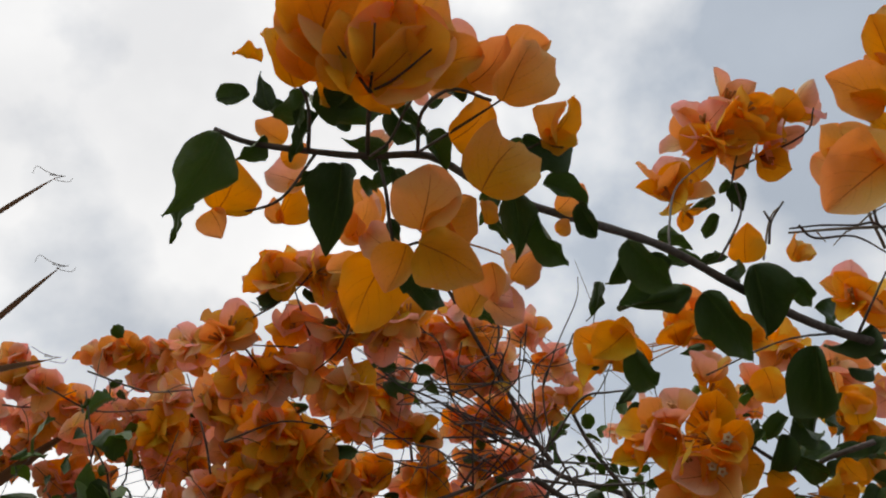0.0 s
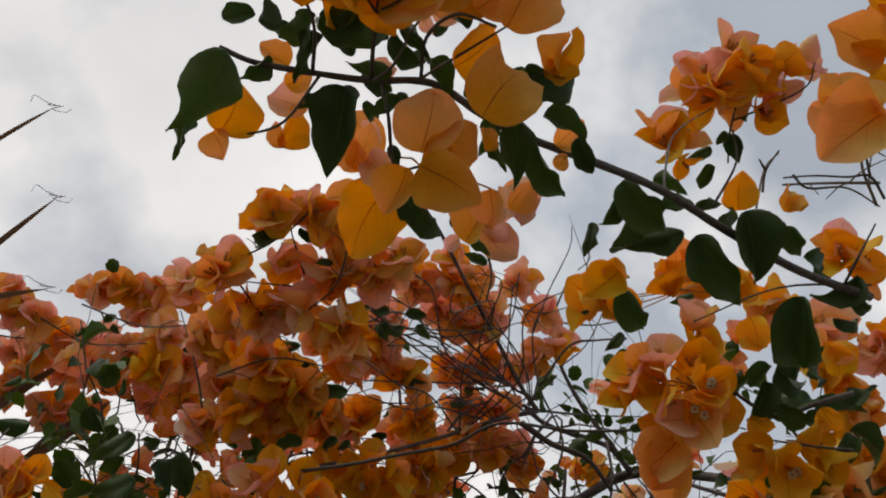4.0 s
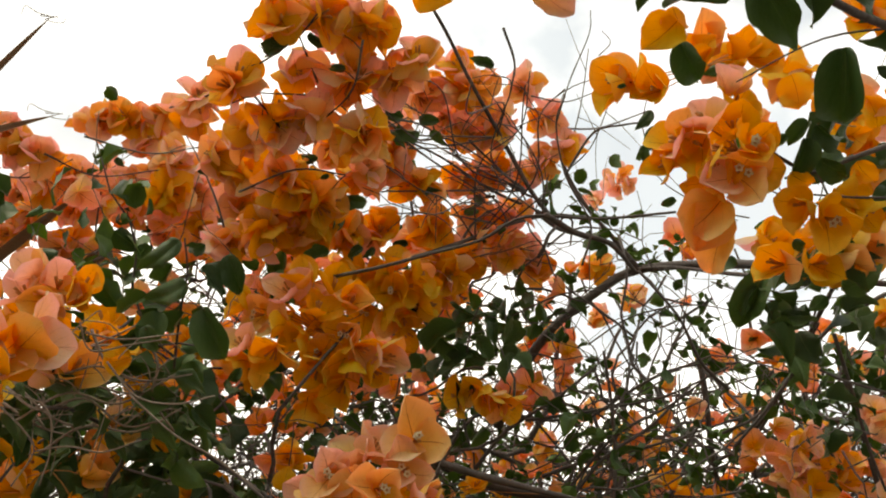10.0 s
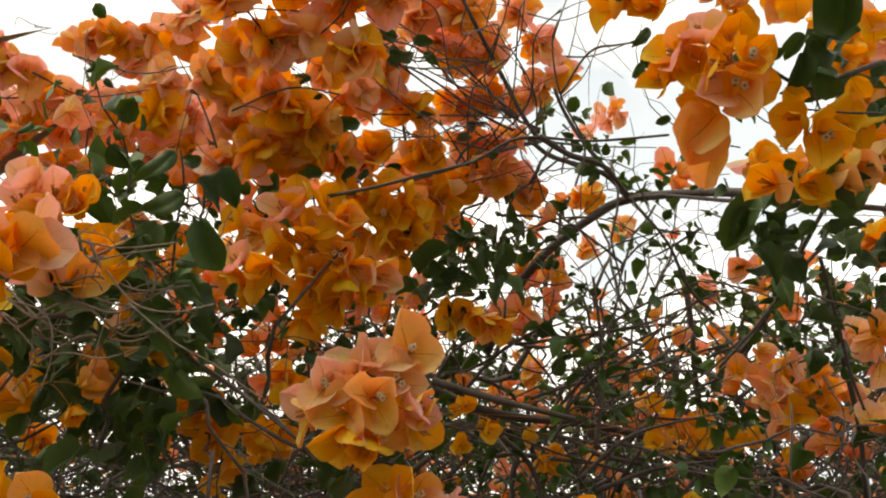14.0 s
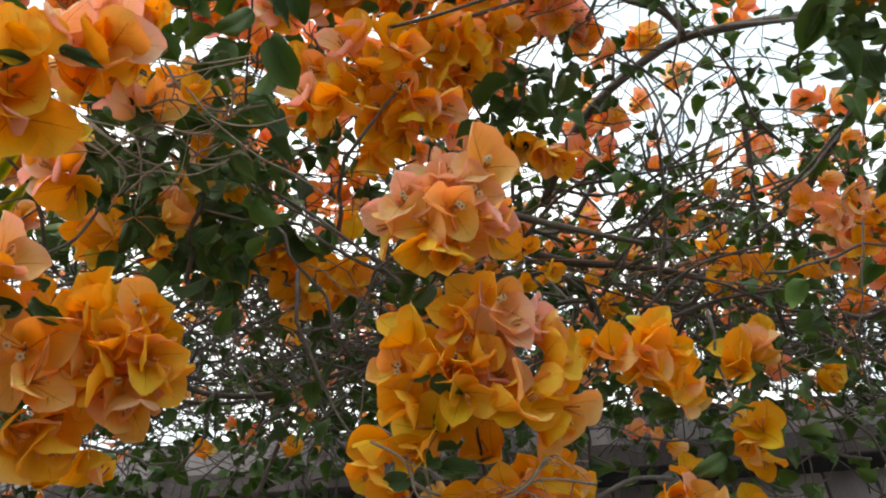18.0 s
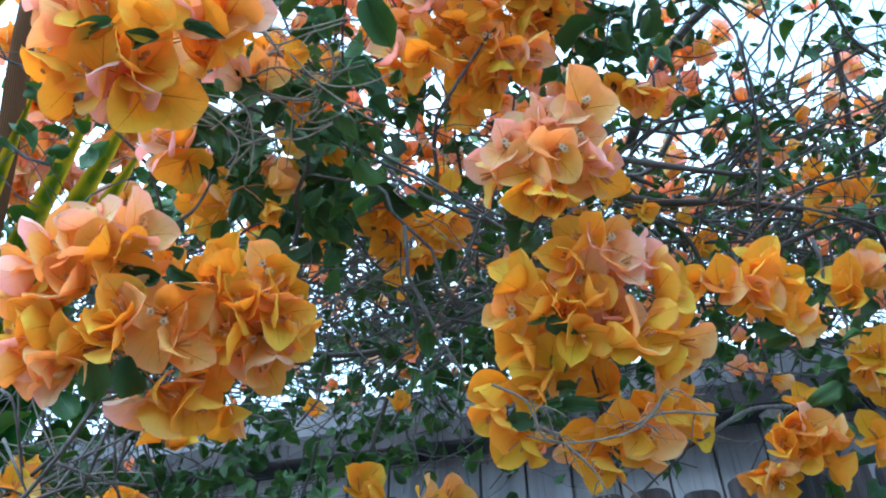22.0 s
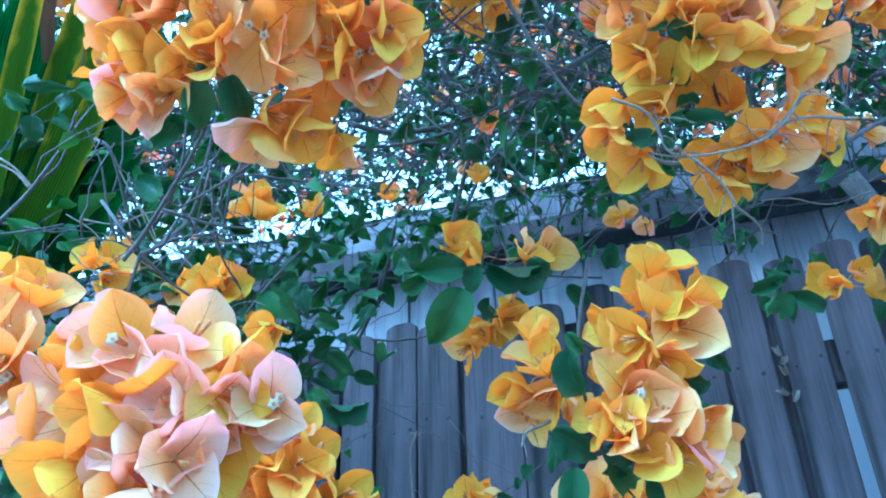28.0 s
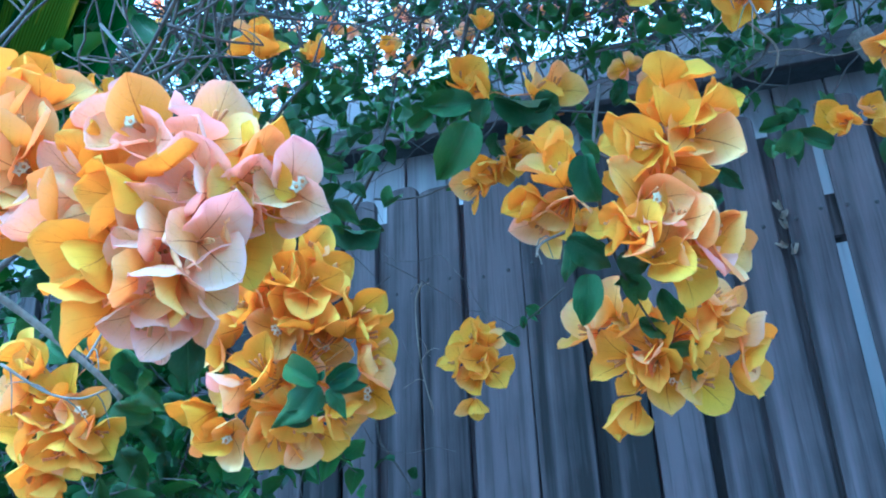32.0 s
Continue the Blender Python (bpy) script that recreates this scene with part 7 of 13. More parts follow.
leaf(spray, -0.382, 0.889, 1.812, 0.026, 0.005, -0.018, 0.594, -0.238, 0.769, 0.99, 10)
leaf(spray, -0.43, 0.743, 1.721, 0, 0.02, -0.03, 0.901, -0.353, -0.253, 0.96, 3)
leaf(spray, -0.445, 0.856, 1.792, -0.046, 0.001, -0.007, 0.037, -0.911, -0.411, 1.02, 9)
leaf(spray, -0.384, 0.703, 1.707, -0.03, 0.015, -0.016, -0.554, -0.276, 0.785, 0.95, 8)
leaf(spray, -0.547, 0.826, 1.805, 0.016, -0.014, -0.022, 0.467, 0.862, -0.199, 1.02, 3)
leaf(spray, -0.319, 0.843, 1.824, 0.024, 0.006, -0.043, -0.412, -0.838, -0.357, 0.91, 10)
leaf(spray, -0.384, 0.667, 1.728, 0.029, -0.001, 0.01, -0.113, -0.96, 0.257, 0.93, 3)
leaf(spray, -0.461, 0.705, 1.711, 0.031, 0.011, -0.021, 0.25, -0.96, -0.126, 0.99, 9)
leaf(spray, -0.578, 0.896, 1.846, -0.018, 0.027, 0.018, -0.811, -0.583, 0.041, 1.14, 5)
leaf(spray, -0.29, 0.778, 1.838, -0.028, -0.025, -0.04, -0.708, -0.257, 0.658, 1.09, 5)
branch(spray, 0.0014, 0.0008, (-0.307, 0.558, 1.701), (-0.291, 0.496, 1.705), (-0.281, 0.46, 1.715), (-0.28, 0.429, 1.723), mat=STEM, name="stem")
dry_twig(spray, 242, 0.050, (-0.451, 0.563, 1.662), (-0.42, 0.581, 1.651), (-0.403, 0.611, 1.667))
dry_twig(spray, 243, 0.050, (-0.467, 0.557, 1.701), (-0.415, 0.579, 1.663), (-0.387, 0.602, 1.673), (-0.342, 0.598, 1.699))
dry_twig(spray, 244, 0.050, (-0.435, 0.535, 1.715), (-0.393, 0.533, 1.704), (-0.337, 0.525, 1.698))
dry_twig(spray, 245, 0.050, (-0.414, 0.548, 1.707), (-0.371, 0.535, 1.715), (-0.335, 0.516, 1.715))
dry_twig(spray, 246, 0.050, (-0.478, 0.616, 1.688), (-0.423, 0.607, 1.693), (-0.388, 0.607, 1.717))
dry_twig(spray, 247, 0.050, (-0.412, 0.575, 1.714), (-0.369, 0.589, 1.705), (-0.309, 0.594, 1.702))
branch(spray, 0.0022, 0.0012, (-0.325, 0.662, 1.718), (-0.271, 0.684, 1.692), (-0.227, 0.698, 1.66), (-0.174, 0.72, 1.623))
c = Cluster(spray, (-0.47, 0.764, 1.795), 248)
c.floret(-0.432, 0.749, 1.771, -0.007, -0.94, -0.34, 0, 1.04)
c.floret(-0.546, 0.78, 1.776, -0.847, -0.281, -0.45, 0, 1.07)
c.floret(-0.521, 0.756, 1.779, -0.625, -0.713, -0.317, 0, 1.08)
c.floret(-0.377, 0.746, 1.804, 0.775, -0.626, -0.092, 0, 0.80)
c.floret(-0.557, 0.797, 1.766, -0.746, 0.121, -0.655, 0, 1.04)
c.done()
c = Cluster(spray, (-0.49, 0.598, 1.667), 249)
c.floret(-0.487, 0.572, 1.643, -0.355, -0.831, -0.428, 2, 0.97)
c.floret(-0.474, 0.606, 1.638, 0.165, -0.071, -0.984, 0, 1.06)
c.floret(-0.478, 0.577, 1.657, -0.083, -0.977, -0.195, 1, 1.03)
c.floret(-0.469, 0.568, 1.688, 0.598, -0.762, 0.248, 0, 0.70)
c.floret(-0.506, 0.577, 1.662, -0.813, -0.523, -0.256, 1, 0.92)
c.done()
c = Cluster(spray, (-0.455, 0.687, 1.698), 250)
c.floret(-0.484, 0.677, 1.67, -0.685, -0.703, -0.193, 1, 1.02)
c.floret(-0.5, 0.684, 1.671, -0.691, -0.27, -0.671, 0, 1.00)
c.floret(-0.406, 0.681, 1.692, 0.88, -0.474, 0.01, 1, 0.99)
c.floret(-0.42, 0.697, 1.662, 0.571, -0.045, -0.82, 0, 0.70)
c.floret(-0.391, 0.655, 1.734, 0.856, -0.505, 0.112, 1, 1.05)
c.done()
bract(spray, 0, -0.334, 0.51, 1.641, 0.003, -0.018, 0.019, 0.454, -0.609, -0.651, 1.00, 3)
bract(spray, 0, -0.341, 0.506, 1.643, 0.021, -0.005, 0.009, 0.347, -0.177, -0.921, 0.90, 2)
c = Cluster(spray, (-0.391, 0.53, 1.654), 251)
c.floret(-0.386, 0.515, 1.658, -0.106, -0.991, 0.081, 2, 0.99)
c.floret(-0.399, 0.514, 1.652, -0.391, -0.91, 0.137, 2, 1.03)
c.floret(-0.375, 0.525, 1.666, 0.736, -0.677, 0.004, 1, 0.93)
c.done()

spray = thing("bougainvillea_spray", "orange and pale pink bougainvillea blooms on a shaded twig", "flowering branch", "bougainvillea sprays")
bract(spray, 0, -0.366, 0.364, 1.468, 0.008, -0.021, 0.023, 0.466, -0.566, -0.68, 1.20, 7)
bract(spray, 0, -0.353, 0.37, 1.478, 0.004, -0.021, 0.022, 0.705, -0.453, -0.545, 1.00, 4)
bract(spray, 0, -0.371, 0.353, 1.478, 0.019, 0.016, -0.013, 0.009, -0.639, -0.769, 1.00, 4)
c = Cluster(spray, (-0.401, 0.393, 1.504), 252)
c.floret(-0.4, 0.359, 1.498, 0.213, -0.968, -0.136, 0, 0.94)
c.floret(-0.422, 0.361, 1.501, -0.7, -0.688, -0.194, 0, 0.92)
c.floret(-0.431, 0.361, 1.496, -0.703, -0.708, -0.068, 1, 0.94)
c.floret(-0.376, 0.384, 1.471, 0.657, -0.423, -0.624, 0, 1.10)
c.floret(-0.386, 0.398, 1.461, 0.519, -0.667, -0.535, 0, 1.10)
c.floret(-0.372, 0.4, 1.463, 0.777, -0.344, -0.527, 0, 1.08)
c.floret(-0.409, 0.383, 1.464, -0.107, -0.787, -0.608, 0, 0.99)
c.floret(-0.439, 0.385, 1.469, -0.718, -0.357, -0.598, 0, 1.02)
c.floret(-0.397, 0.393, 1.46, -0.123, -0.116, -0.986, 2, 0.94)
c.floret(-0.32, 0.384, 1.523, 0.857, -0.491, 0.157, 2, 1.05)
c.floret(-0.333, 0.382, 1.51, 0.863, -0.502, -0.056, 0, 1.05)
c.floret(-0.345, 0.374, 1.506, 0.885, -0.465, -0.032, 2, 0.98)
c.floret(-0.401, 0.35, 1.518, -0.094, -0.943, 0.318, 2, 0.93)
c.floret(-0.436, 0.351, 1.523, -0.567, -0.81, 0.149, 2, 0.94)
c.floret(-0.436, 0.377, 1.518, 0.818, 0.009, -0.575, 0, 0.96)
c.floret(-0.412, 0.373, 1.526, 0.822, -0.146, 0.551, 0, 0.88)
c.floret(-0.41, 0.393, 1.501, 0.877, 0.319, 0.36, 0, 1.00)
c.floret(-0.387, 0.412, 1.494, -0.808, -0.586, 0.064, 0, 0.99)
c.floret(-0.386, 0.4, 1.503, -0.373, 0.881, -0.291, 0, 0.99)
c.floret(-0.423, 0.388, 1.526, 0.331, 0.855, -0.4, 0, 0.98)
c.floret(-0.344, 0.392, 1.532, 0.663, -0.69, 0.29, 2, 0.86)
c.done()
c = Cluster(spray, (-0.359, 0.417, 1.53), 253)
c.floret(-0.346, 0.398, 1.495, 0.269, -0.743, -0.613, 0, 0.80)
c.floret(-0.343, 0.398, 1.5, 0.228, -0.709, -0.667, 0, 0.70)
c.done()
c = Cluster(spray, (-0.959, 0.803, 2.212), 254)
c.floret(-0.94, 0.732, 2.271, -0.058, -0.953, 0.299, 2, 1.02)
c.floret(-0.919, 0.761, 2.223, 0.55, -0.834, 0.049, 0, 1.06)
c.floret(-0.961, 0.781, 2.197, -0.177, -0.961, -0.214, 1, 0.98)
c.floret(-0.944, 0.855, 2.134, 0.07, -0.164, -0.984, 2, 0.98)
c.floret(-0.94, 0.883, 2.123, 0.543, 0.047, -0.839, 1, 1.03)
c.floret(-0.939, 0.754, 2.235, 0.079, -0.988, 0.129, 2, 0.96)
c.done()
leaf(spray, -0.355, 0.367, 1.467, -0.025, -0.001, -0.004, 0.125, -0.675, -0.727, 0.90, 5)
leaf(spray, -0.386, 0.361, 1.482, -0.031, 0.002, -0.007, 0.088, -0.811, -0.578, 0.80, 9)
leaf(spray, -0.343, 0.368, 1.482, 0.024, 0.011, -0.007, -0.115, -0.362, -0.925, 0.80, 1)
leaf(spray, -0.458, 0.389, 1.469, 0.018, 0.01, -0.007, -0.047, -0.513, -0.857, 0.90, 2)
leaf(spray, -0.39, 0.485, 1.599, 0.008, 0.008, -0.007, 0.16, -0.728, -0.667, 1.00, 4)
leaf(spray, -0.304, 0.474, 1.655, 0.012, 0.016, -0.014, 0.082, -0.698, -0.712, 1.20, 9)
branch(spray, 0.0013, 0.0008, (-0.392, 0.405, 1.479), (-0.39, 0.384, 1.486), (-0.396, 0.364, 1.491), mat=STEM, name="stem")

# ---- heads lower down, seen against the thicket ----

spray = thing("bougainvillea_spray", "pale pink bougainvillea head with cream flowers on a brown stem", "flowering branch", "bougainvillea sprays")
c = Cluster(spray, (-0.12, 0.641, 1.616), 255)
c.floret(-0.079, 0.602, 1.654, 0.185, -0.874, -0.449, 2, 1.20, 0.95, True)
c.floret(-0.157, 0.61, 1.615, 0.084, -0.821, -0.565, 2, 0.93, 0.95, True)
c.floret(-0.112, 0.608, 1.598, 0.246, -0.782, -0.573, 1, 0.96, 0.95, True)
c.floret(-0.09, 0.615, 1.626, 0.216, -0.82, -0.53, 2, 0.90, 0.95, True)
c.floret(-0.071, 0.634, 1.602, 0.838, -0.433, -0.331, 2, 0.96)
c.floret(-0.08, 0.627, 1.612, 0.542, -0.835, -0.091, 2, 1.05)
c.floret(-0.067, 0.649, 1.598, 0.764, -0.108, -0.636, 1, 0.93)
c.floret(-0.168, 0.63, 1.601, -0.692, -0.325, -0.645, 2, 0.99)
c.floret(-0.179, 0.634, 1.603, -0.819, -0.283, -0.5, 1, 0.99)
c.floret(-0.12, 0.609, 1.649, 0.429, -0.895, 0.123, 2, 1.07)
c.floret(-0.127, 0.645, 1.578, 0.072, -0.426, -0.902, 0, 1.01)
c.floret(-0.14, 0.639, 1.57, -0.047, 0.001, -0.999, 0, 1.01)
c.floret(-0.117, 0.642, 1.568, -0.197, -0.256, -0.946, 0, 0.95)
c.floret(-0.107, 0.639, 1.587, 0.593, -0.724, -0.354, 2, 1.07)
c.floret(-0.141, 0.621, 1.593, -0.251, -0.818, -0.518, 1, 1.04)
c.floret(-0.14, 0.613, 1.641, -0.439, -0.894, 0.088, 2, 0.99)
c.floret(-0.135, 0.633, 1.627, 0.96, 0.069, -0.27, 1, 0.93)
c.floret(-0.154, 0.638, 1.626, -0.398, -0.917, 0.017, 0, 0.88)
c.floret(-0.121, 0.665, 1.619, -0.524, -0.586, 0.619, 0, 0.89)
c.floret(-0.136, 0.643, 1.633, 0.178, -0.15, -0.973, 0, 0.91)
c.floret(-0.093, 0.653, 1.638, 0.927, -0.329, -0.18, 0, 0.90)
c.floret(-0.105, 0.665, 1.613, -0.988, -0.142, -0.068, 0, 0.96)
c.floret(-0.131, 0.657, 1.612, 0.049, -0.998, -0.039, 0, 0.94)
c.floret(-0.101, 0.663, 1.637, 0.265, -0.93, 0.256, 2, 0.90)
c.done()
branch(spray, 0.0020, 0.0010, (-0.121, 0.652, 1.62), (-0.131, 0.694, 1.603), (-0.145, 0.708, 1.587), mat=STEM, name="stem")
dry_twig(spray, 256, 0.030, (-0.175, 0.677, 1.584), (-0.132, 0.675, 1.579), (-0.094, 0.68, 1.581), mat=STEM)

spray = thing("bougainvillea_spray", "large orange and pink bougainvillea head above weathered boards", "flowering branch", "bougainvillea sprays")
c = Cluster(spray, (-0.085, 0.719, 1.542), 257)
c.floret(-0.103, 0.678, 1.547, -0.544, -0.836, -0.074, 0, 1.05)
c.floret(-0.073, 0.68, 1.543, 0.257, -0.824, -0.504, 2, 1.02, 0.95, True)
c.floret(-0.041, 0.709, 1.547, 0.828, -0.541, -0.147, 2, 0.99)
c.floret(-0.026, 0.729, 1.542, 0.917, -0.389, -0.094, 1, 1.07)
c.floret(-0.06, 0.695, 1.53, 0.721, -0.669, -0.181, 2, 0.93)
c.floret(-0.102, 0.701, 1.521, -0.095, -0.776, -0.624, 2, 1.00, 0.95, True)
c.floret(-0.075, 0.733, 1.503, 0.269, -0.941, -0.204, 2, 0.94)
c.floret(-0.09, 0.747, 1.509, 0.221, 0.273, -0.936, 2, 0.97)
c.floret(-0.111, 0.688, 1.532, -0.592, -0.682, -0.429, 0, 1.06)
c.floret(-0.081, 0.72, 1.553, 0.04, -0.98, 0.193, 2, 0.98)
c.floret(-0.097, 0.741, 1.552, -0.193, -0.224, -0.955, 0, 0.91)
c.floret(-0.08, 0.733, 1.529, -0.861, -0.456, -0.225, 2, 0.93)
c.floret(-0.07, 0.722, 1.566, 0.66, 0.118, -0.742, 2, 0.96)
c.done()
c = Cluster(spray, (-0.108, 0.749, 1.493), 258)
c.floret(-0.164, 0.687, 1.518, -0.494, -0.853, 0.169, 0, 1.02)
c.floret(-0.173, 0.711, 1.497, -0.176, -0.813, -0.554, 1, 0.92, 0.95, True)
c.floret(-0.143, 0.701, 1.497, -0.564, -0.813, -0.142, 0, 0.98)
c.floret(-0.122, 0.71, 1.491, 0.045, -0.786, -0.617, 0, 0.98)
c.floret(-0.053, 0.735, 1.476, 0.695, -0.717, -0.042, 0, 1.20)
c.floret(-0.02, 0.731, 1.521, 0.774, -0.622, -0.12, 0, 1.07)
c.floret(-0.013, 0.775, 1.484, 0.496, -0.509, -0.703, 1, 1.25)
c.floret(-0.074, 0.732, 1.472, 0.822, -0.564, -0.079, 0, 1.05)
c.floret(-0.164, 0.734, 1.47, -0.581, -0.678, -0.451, 0, 1.20)
c.floret(-0.196, 0.772, 1.449, -0.767, -0.065, -0.638, 0, 1.10)
c.floret(-0.153, 0.747, 1.458, -0.598, -0.728, -0.335, 0, 1.04)
c.floret(-0.18, 0.801, 1.411, -0.536, -0.106, -0.838, 0, 1.10)
c.floret(-0.201, 0.782, 1.432, -0.556, -0.055, -0.83, 0, 1.03)
c.floret(-0.035, 0.743, 1.492, 0.937, -0.279, -0.211, 0, 0.99)
c.floret(-0.094, 0.707, 1.505, 0.361, -0.93, 0.074, 0, 0.93)
c.floret(-0.03, 0.775, 1.463, 0.724, -0.037, -0.689, 0, 1.01)
c.floret(-0.161, 0.764, 1.44, -0.582, -0.498, -0.643, 0, 0.94)
c.floret(-0.085, 0.734, 1.466, 0.483, -0.37, -0.793, 0, 0.98)
c.floret(-0.11, 0.724, 1.468, 0.115, -0.496, -0.861, 0, 0.97)
c.floret(-0.144, 0.723, 1.521, -0.61, -0.716, -0.338, 0, 0.90)
c.floret(-0.158, 0.754, 1.486, 0.578, -0.316, 0.752, 0, 0.89)
c.floret(-0.141, 0.742, 1.536, 0.916, -0.364, 0.171, 0, 0.97)
c.floret(-0.135, 0.792, 1.473, 0.687, 0.522, -0.506, 0, 0.88)
c.floret(-0.108, 0.763, 1.515, 0.892, 0.035, 0.451, 0, 0.98)
c.floret(-0.138, 0.755, 1.501, 0.718, -0.559, 0.415, 0, 0.95)
c.floret(-0.066, 0.766, 1.522, 0.647, -0.676, 0.352, 0, 0.92)
c.floret(-0.1, 0.787, 1.495, 0.623, -0.182, -0.761, 0, 0.94)
c.floret(-0.083, 0.774, 1.497, 0.847, -0.458, 0.269, 0, 0.86)
c.floret(-0.156, 0.732, 1.521, 0.006, -0.235, -0.972, 0, 0.92)
c.done()
c = Cluster(spray, (-0.063, 0.83, 1.447), 259)
c.floret(-0.095, 0.795, 1.466, -0.369, -0.918, 0.142, 0, 0.90)
c.floret(-0.112, 0.84, 1.426, -0.744, -0.119, -0.657, 0, 1.02)
c.floret(-0.083, 0.804, 1.421, -0.369, -0.668, -0.646, 0, 0.95)
c.floret(-0.058, 0.808, 1.414, 0.207, -0.718, -0.665, 1, 0.95, 0.95, True)
c.floret(-0.018, 0.828, 1.447, 0.895, -0.435, -0.094, 0, 1.01)
c.floret(-0.01, 0.844, 1.443, 0.845, -0.407, -0.346, 0, 0.97)
c.floret(-0.033, 0.799, 1.442, 0.861, -0.507, -0.044, 0, 1.04)
c.floret(-0.069, 0.833, 1.412, -0.36, -0.268, -0.894, 0, 0.98)
c.floret(-0.107, 0.846, 1.405, -0.609, -0.159, -0.777, 0, 1.01)
c.floret(-0.055, 0.849, 1.467, -0.621, -0.758, -0.2, 0, 0.93)
c.floret(-0.077, 0.866, 1.44, 0.602, -0.431, 0.672, 0, 0.91)
c.floret(-0.037, 0.869, 1.455, 0.711, 0.09, -0.698, 0, 0.94)
c.floret(-0.078, 0.84, 1.434, 0.04, -0.992, 0.123, 0, 0.86)
c.done()
leaf(spray, -0.14, 0.708, 1.486, -0.016, 0.004, -0.007, -0.007, -0.881, -0.474, 1.20, 2)
leaf(spray, -0.141, 0.713, 1.481, 0.031, 0.009, -0.004, 0.041, -0.504, -0.863, 1.10, 4)
leaf(spray, -0.131, 0.748, 1.476, 0, 0.018, -0.018, -0.346, -0.677, -0.649, 1.20, 7)
leaf(spray, -0.102, 0.783, 1.43, -0.038, -0.01, 0.004, 0.228, -0.941, -0.252, 0.80, 9)
leaf(spray, -0.161, 0.771, 1.418, -0.028, 0.001, -0.005, 0.052, -0.928, -0.368, 1.20, 6)
leaf(spray, -0.149, 0.771, 1.434, 0.018, 0, 0.004, 0.116, -0.735, -0.668, 1.00, 5)
leaf(spray, -0.154, 0.779, 1.425, 0.014, 0.008, -0.006, 0.095, -0.685, -0.722, 1.00, 10)
leaf(spray, -0.157, 0.699, 1.565, 0.037, -0.005, 0.012, 0.186, -0.54, -0.821, 1.10, 8)
leaf(spray, -0.148, 0.692, 1.603, -0.018, 0.024, -0.028, -0.404, -0.806, -0.432, 1.00, 3)
leaf(spray, -0.12, 0.776, 1.449, -0.02, -0.007, 0.004, 0.27, -0.916, -0.297, 1.00, 11)
leaf(spray, -0.173, 0.684, 1.65, -0.036, 0.002, -0.008, 0.059, -0.882, -0.467, 1.00, 11)
branch(spray, 0.0026, 0.0016, (0.096, 0.893, 1.482), (0.052, 0.87, 1.469), (0.007, 0.86, 1.442), (-0.03, 0.859, 1.423), (-0.069, 0.85, 1.41), (-0.094, 0.826, 1.417))
dry_twig(spray, 260, 0.035, (-0.041, 0.764, 1.432), (-0.059, 0.778, 1.414), (-0.085, 0.784, 1.403), (-0.136, 0.781, 1.398), (-0.17, 0.779, 1.408))
dry_twig(spray, 261, 0.035, (0.005, 0.805, 1.427), (-0.042, 0.786, 1.423), (-0.079, 0.791, 1.412))
dry_twig(spray, 262, 0.030, (-0.194, 0.734, 1.436), (-0.166, 0.749, 1.425), (-0.155, 0.772, 1.403), (-0.136, 0.781, 1.398))
dry_twig(spray, 263, 0.030, (-0.136, 0.781, 1.398), (-0.114, 0.801, 1.381), (-0.102, 0.82, 1.363))
dry_twig(spray, 264, 0.030, (-0.069, 0.792, 1.412), (-0.047, 0.77, 1.425), (-0.038, 0.764, 1.432))
branch(spray, 0.0018, 0.0010, (-0.093, 0.844, 1.427), (-0.098, 0.809, 1.462), (-0.103, 0.77, 1.502), (-0.084, 0.727, 1.549), mat=STEM, name="stem")

spray = thing("bougainvillea_spray", "orange bougainvillea bloom group with peach centre", "flowering branch", "bougainvillea sprays")
c = Cluster(spray, (0.09, 0.853, 1.594), 265)
c.floret(0.024, 0.824, 1.599, -0.729, -0.593, -0.343, 0, 1.01)
c.floret(0.045, 0.813, 1.589, -0.141, -0.971, -0.195, 1, 1.15)
c.floret(0.092, 0.812, 1.615, -0.081, -0.968, 0.236, 0, 1.10)
c.floret(0.083, 0.808, 1.58, 0.471, -0.702, -0.535, 0, 1.06)
c.floret(0.115, 0.825, 1.598, 0.644, -0.761, -0.079, 0, 0.92)
c.floret(0.122, 0.855, 1.571, 0.544, -0.516, -0.661, 0, 1.07)
c.floret(0.136, 0.872, 1.57, 0.759, -0.381, -0.529, 1, 1.03)
c.floret(0.099, 0.832, 1.567, 0.74, -0.541, -0.401, 0, 0.99)
c.floret(0.069, 0.82, 1.577, -0.451, -0.757, -0.473, 0, 1.06)
c.floret(0.107, 0.874, 1.615, -0.582, -0.335, -0.741, 0, 0.92)
c.floret(0.087, 0.871, 1.601, 0.956, 0.265, -0.124, 0, 0.87)
c.floret(0.074, 0.857, 1.61, 0.945, 0.314, -0.086, 0, 0.92)
c.floret(0.132, 0.873, 1.61, -0.385, -0.915, -0.121, 0, 0.89)
c.done()
leaf(spray, 0.071, 0.848, 1.553, 0.035, 0.008, -0.002, 0.098, -0.633, -0.768, 1.00, 2)
leaf(spray, 0.034, 0.837, 1.572, -0.015, 0.002, -0.004, 0.072, -0.828, -0.556, 1.00, 8)
leaf(spray, 0.03, 0.84, 1.568, 0.016, 0.015, -0.013, -0.011, -0.64, -0.768, 1.20, 7)
leaf(spray, 0.146, 0.876, 1.58, 0.023, 0.01, -0.007, 0.002, -0.541, -0.841, 1.00, 1)
leaf(spray, 0.119, 0.888, 1.563, -0.032, 0.003, -0.009, 0.005, -0.935, -0.354, 1.00, 3)

